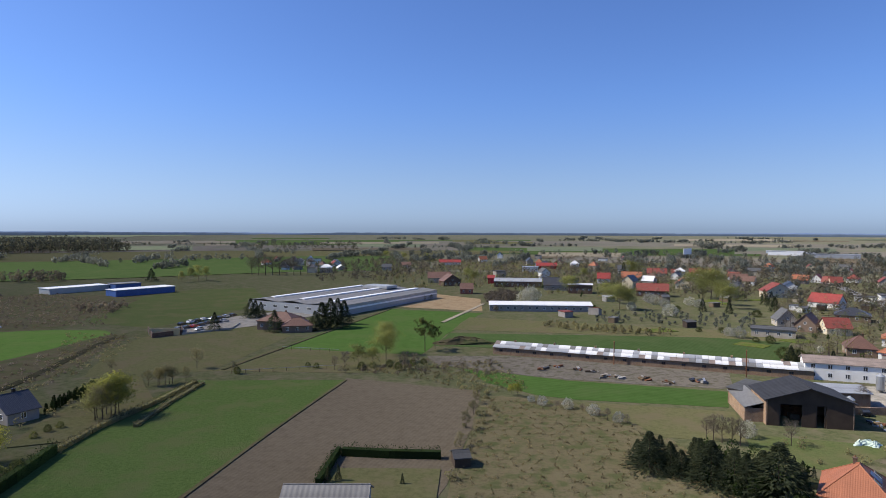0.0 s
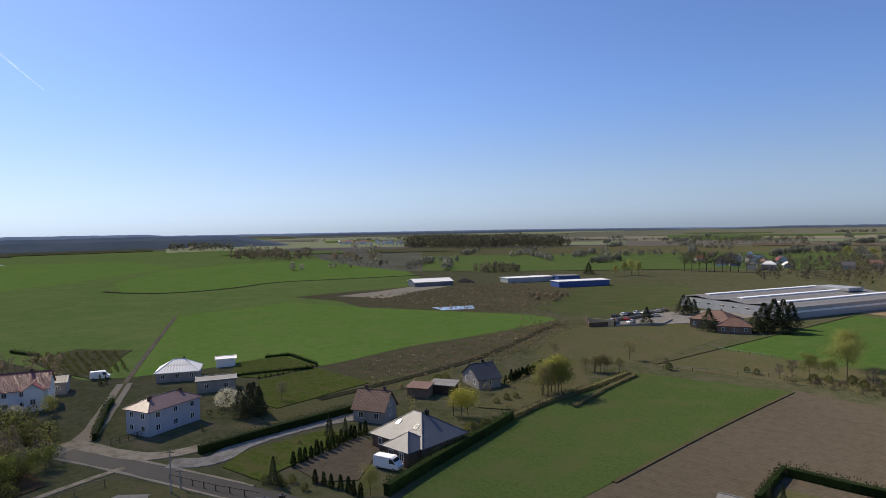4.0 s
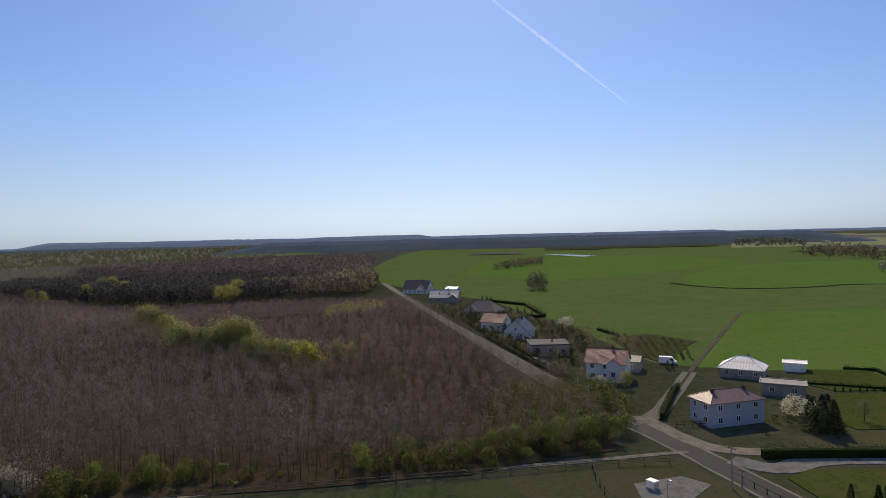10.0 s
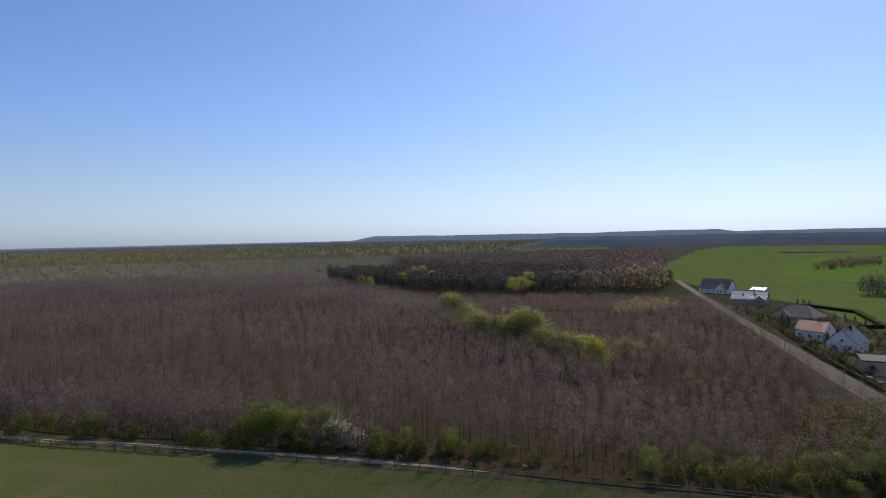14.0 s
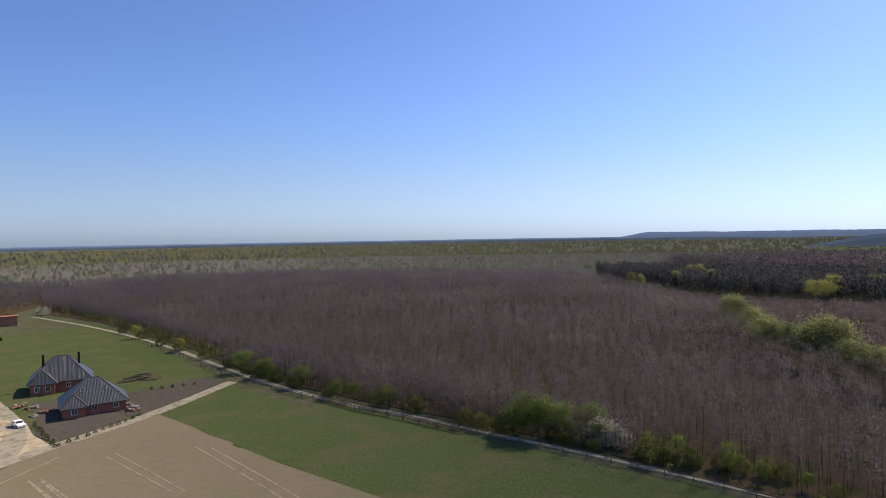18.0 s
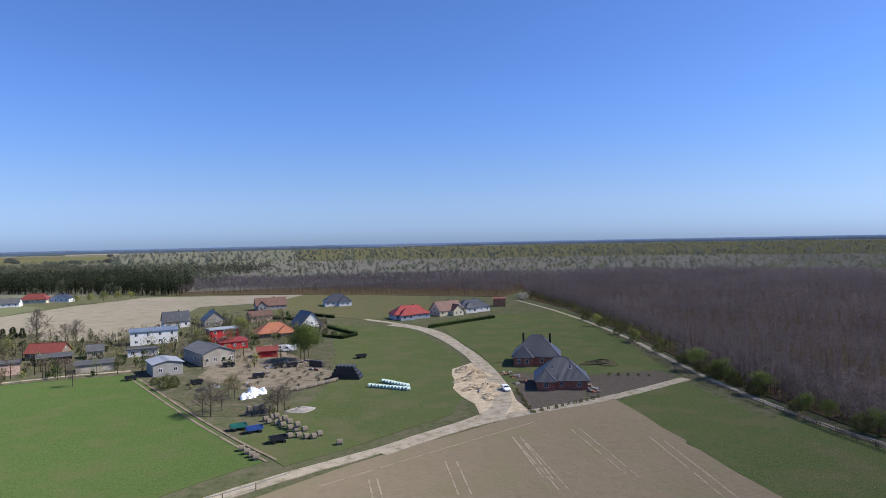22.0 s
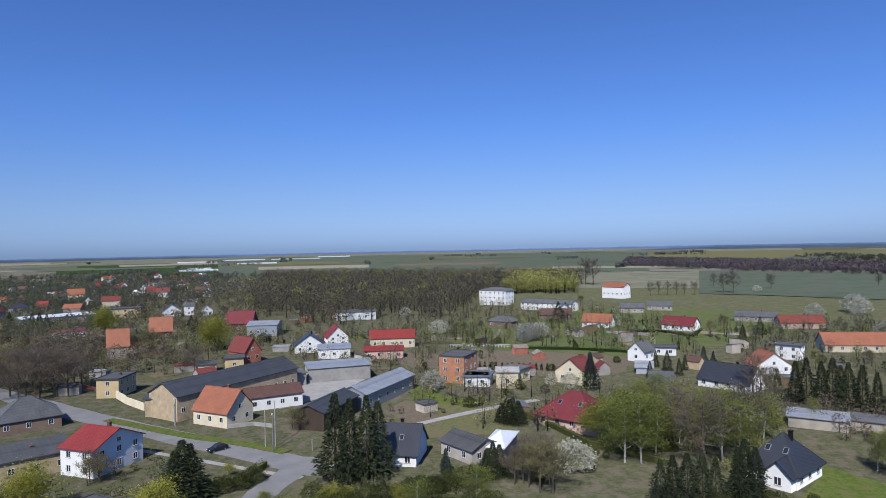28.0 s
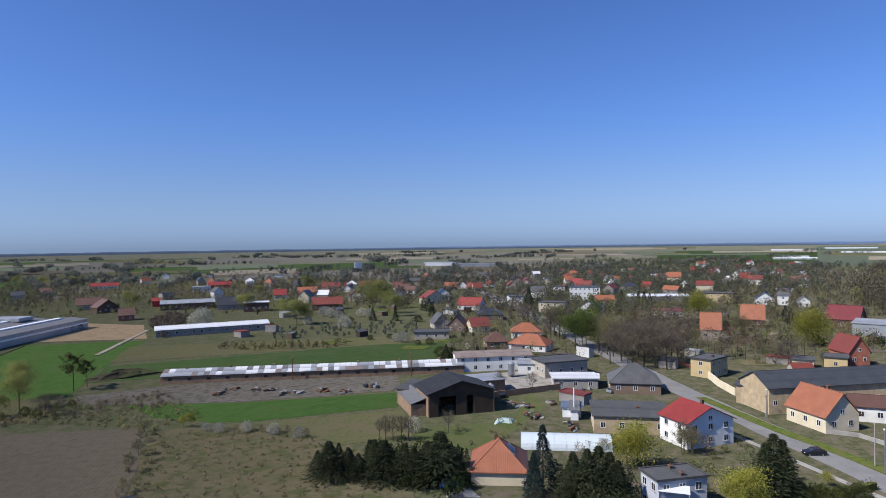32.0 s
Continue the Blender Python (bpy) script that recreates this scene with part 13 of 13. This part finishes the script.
yard_trees('garden_trees', [(278, -263.7), (221.4, -285.4), (180.2, -307.8), (133.8, -320.6), (125.6, -373.1), (74.7, -388.8), (47.4, -346.8), (37.6, -294), (71.4, -275.1), (92.3, -220.2), (134.6, -206), (174.9, -192.5), (176.6, -166.9)], 12, 5.0, 'bare brown garden trees', 'brown_twigs', 460, 110, 0.34, 0.45, 0.42)
yard_trees('garden_trees', [(88.1, -210), (57.3, -179.1), (34, -151.8), (24.5, -175.7), (40.4, -180.9), (58.3, -194.5)], 8, 1.6, 'bare fruit trees just in bud', 'olive_twigs', 461, 60, 0.26, 0.45, 0.6)
yard_trees('yard_weeds', [(68.7, -246), (29, -225.3), (22.9, -206.4), (40.4, -180.9), (58.9, -203.1)], 6, 1.0, 'bare brown garden trees', 'brown_twigs', 462, 50, 0.3, 0.4, 0.8)
yard_trees('garden_trees', [(72.2, 132.1), (100.6, 120.1), (86.6, 101.7), (75.5, 108.5), (61.3, 117.2)], 7, 1.2, 'bare fruit trees just in bud', 'olive_twigs', 463, 60, 0.24, 0.45, 0.7)
yard_trees('garden_trees', [(105.5, 90.1), (121.5, 84.5), (113, 70.5), (109.1, 60.2), (90.9, 66.3), (90.8, 77.6)], 6, 2.4, 'dark garden conifers and shrubs', 'bush_green', 464, 90, 0.24, 0.45, 0.5)
yard_trees('garden_trees', [(88, 105.1), (96.6, 95.5), (85.1, 84.2), (75.3, 90.1)], 6, 2.2, 'bare brown garden trees', 'brown_twigs', 465, 90, 0.24, 0.45, 0.5)
yard_trees('garden_trees', [(168.1, 50.2), (190.8, 35.6), (191.2, 8.8), (168.1, 7.8), (152.7, 26.2), (144.5, 40.6)], 8, 2.2, 'bare fruit trees just in bud', 'olive_twigs', 466, 80, 0.26, 0.45, 0.5)
yard_trees('garden_trees', [(8.8, 170.8), (14.5, 165), (8.8, 125.9), (1.7, 106.2), (-0.3, 108.6), (4.6, 136.7)], 4, 1.6, 'low scrub along the field edge', 'olive_twigs', 467, 70, 0.26, 0.45, 0.6)
yard_trees('garden_trees', [(-38.7, 190.7), (-4.4, 207.5), (18.2, 207.8), (19.5, 184), (-14, 185.1)], 5, 1.8, 'bramble and bare scrub on the field edge', 'brown_twigs', 468, 80, 0.26, 0.45, 0.6)
yard_trees('garden_trees', [(-33.5, 190.7), (-11.5, 200.5), (-7.5, 191), (-24.1, 184.9)], 7, 3.2, 'bare bushes on the field edge', 'olive_twigs', 469, 90, 0.28, 0.45, 0.5)

# ---- far end of the village ----
rnd = random.Random(77)
ROOFS = ["red_tiles", "red_tiles", "orange_tiles", "brown_tiles", "grey_slates", "graphite_tiles", "bright_red_tiles", "white_sheet"]
WALLS = ["white_render", "white_render", "cream_render", "grey_render", "old_render"]
for az0, az1, r0, r1, n in ((310, 322, 520, 900, 40), (300, 310, 560, 1200, 42), (322, 336, 440, 800, 30), (336, 358, 480, 1000, 24), (9, 16, 620, 900, 16)):
    for i in range(n):
        a, r = radians(rnd.uniform(az0, az1)), rnd.uniform(r0, r1)
        kind = rnd.choice(["gable", "gable", "gable", "hip", "flat"])
        house(-math.sin(a) * r, math.cos(a) * r, math.degrees(a) + rnd.choice([0, 90]) + rnd.uniform(-25, 25), rnd.uniform(8, 12), rnd.uniform(7, 9),
              rnd.choice([3.2, 3.4, 5.6]), rnd.uniform(2.6, 4.2) if kind != "flat" else 0.4, kind, "x", rnd.choice(WALLS),
              rnd.choice(ROOFS) if kind != "flat" else "tar_roof", sides="f" if r < 620 else "", group="far village houses", win=2, chimney=0)

# ---- sheds, beds and yards between the houses ----
rnd = random.Random(41)
SHED_LOOKS = [("old_render", "tar_roof"), ("wood", "grey_sheet"), ("dark_wood", "tar_roof"), ("white_render", "grey_slates"), ("red_brick", "rusty_sheet"), ("concrete", "light_sheet"), ("grey_render", "red_tiles"), ("yellow_brick", "brown_tiles")]
BED_LOOKS = [("dark_soil", "dug vegetable bed in a garden"), ("dirt", "bare trodden yard"), ("lawn", "small mown lawn"), ("gravel", "pale gravel yard"), ("dry_grass", "patch of dry rough grass")]
for az0, az1, r0, r1, sheds, beds in ((286, 330, 170, 420, 58, 46), (228, 286, 150, 330, 34, 40), (330, 350, 260, 480, 14, 8)):
    for i in range(sheds + beds):
        a = radians(rnd.uniform(az0, az1))
        r = math.sqrt(rnd.uniform(r0 * r0, r1 * r1))
        x, y, turn = -math.sin(a) * r, math.cos(a) * r, rnd.choice([20, 110, 50, 140]) + rnd.uniform(-8, 8)
        if not clear(x, y, 3.5):
            continue
        if i < sheds:
            wl, rf = rnd.choice(SHED_LOOKS)
            kind = rnd.choice(["mono", "gable", "flat"])
            house(x, y, turn, rnd.uniform(3.5, 8), rnd.uniform(3, 5), rnd.uniform(2.2, 2.9), 0.3 if kind == "flat" else rnd.uniform(0.6, 1.6), kind, "x", wl, rf, "garden_shed", sides="", chimney=0, over=0.2, group="garden sheds")
        else:
            mt, lab = rnd.choice(BED_LOOKS)
            c, s = math.cos(radians(turn)), math.sin(radians(turn))
            w, d = rnd.uniform(3, 8), rnd.uniform(2.5, 6)
            parcel("garden_plot", mt, [(x + c * p - s * q, y + s * p + c * q) for p, q in ((-w, -d), (w, -d), (w, d), (-w, d))], lab, 0.2 + 0.0006 * i, 0.5)

# ---- strips of far fields ----
rnd = random.Random(19)
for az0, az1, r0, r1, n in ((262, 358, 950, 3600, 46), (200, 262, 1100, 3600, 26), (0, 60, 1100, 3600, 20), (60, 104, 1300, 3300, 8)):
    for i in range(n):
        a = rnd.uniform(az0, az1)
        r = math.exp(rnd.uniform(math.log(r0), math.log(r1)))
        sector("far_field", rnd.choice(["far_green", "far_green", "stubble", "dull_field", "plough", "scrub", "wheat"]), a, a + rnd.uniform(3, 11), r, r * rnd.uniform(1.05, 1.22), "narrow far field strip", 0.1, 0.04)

# ---- vapour trail high in the sky ----
TRAIL_A, TRAIL_B, TRAIL_C = (-3891, 517, 1535), (-3878, 1396, 846), (-3869, 378, 1632)
A, B = Vector(TRAIL_A), Vector(TRAIL_B)
across = (B - A).cross(A - Vector((0, 0, EYE))).normalized()
N = 24
v, f = [], []
for i in range(N + 1):
    k = i / N
    w = 2.0 + 8.0 * math.sin(math.pi * min(1, k * 1.05)) ** 0.7 * (1.2 - 0.5 * k)
    v += [A.lerp(B, k) + across * w, A.lerp(B, k) - across * w]
    if i:
        f.append((2 * i - 2, 2 * i - 1, 2 * i + 1, 2 * i))
tagged(put("vapour_trail", mesh_of("vapour_trail", v, f, "trail")), "thin white vapour trail high in the blue sky", "vapour trail")
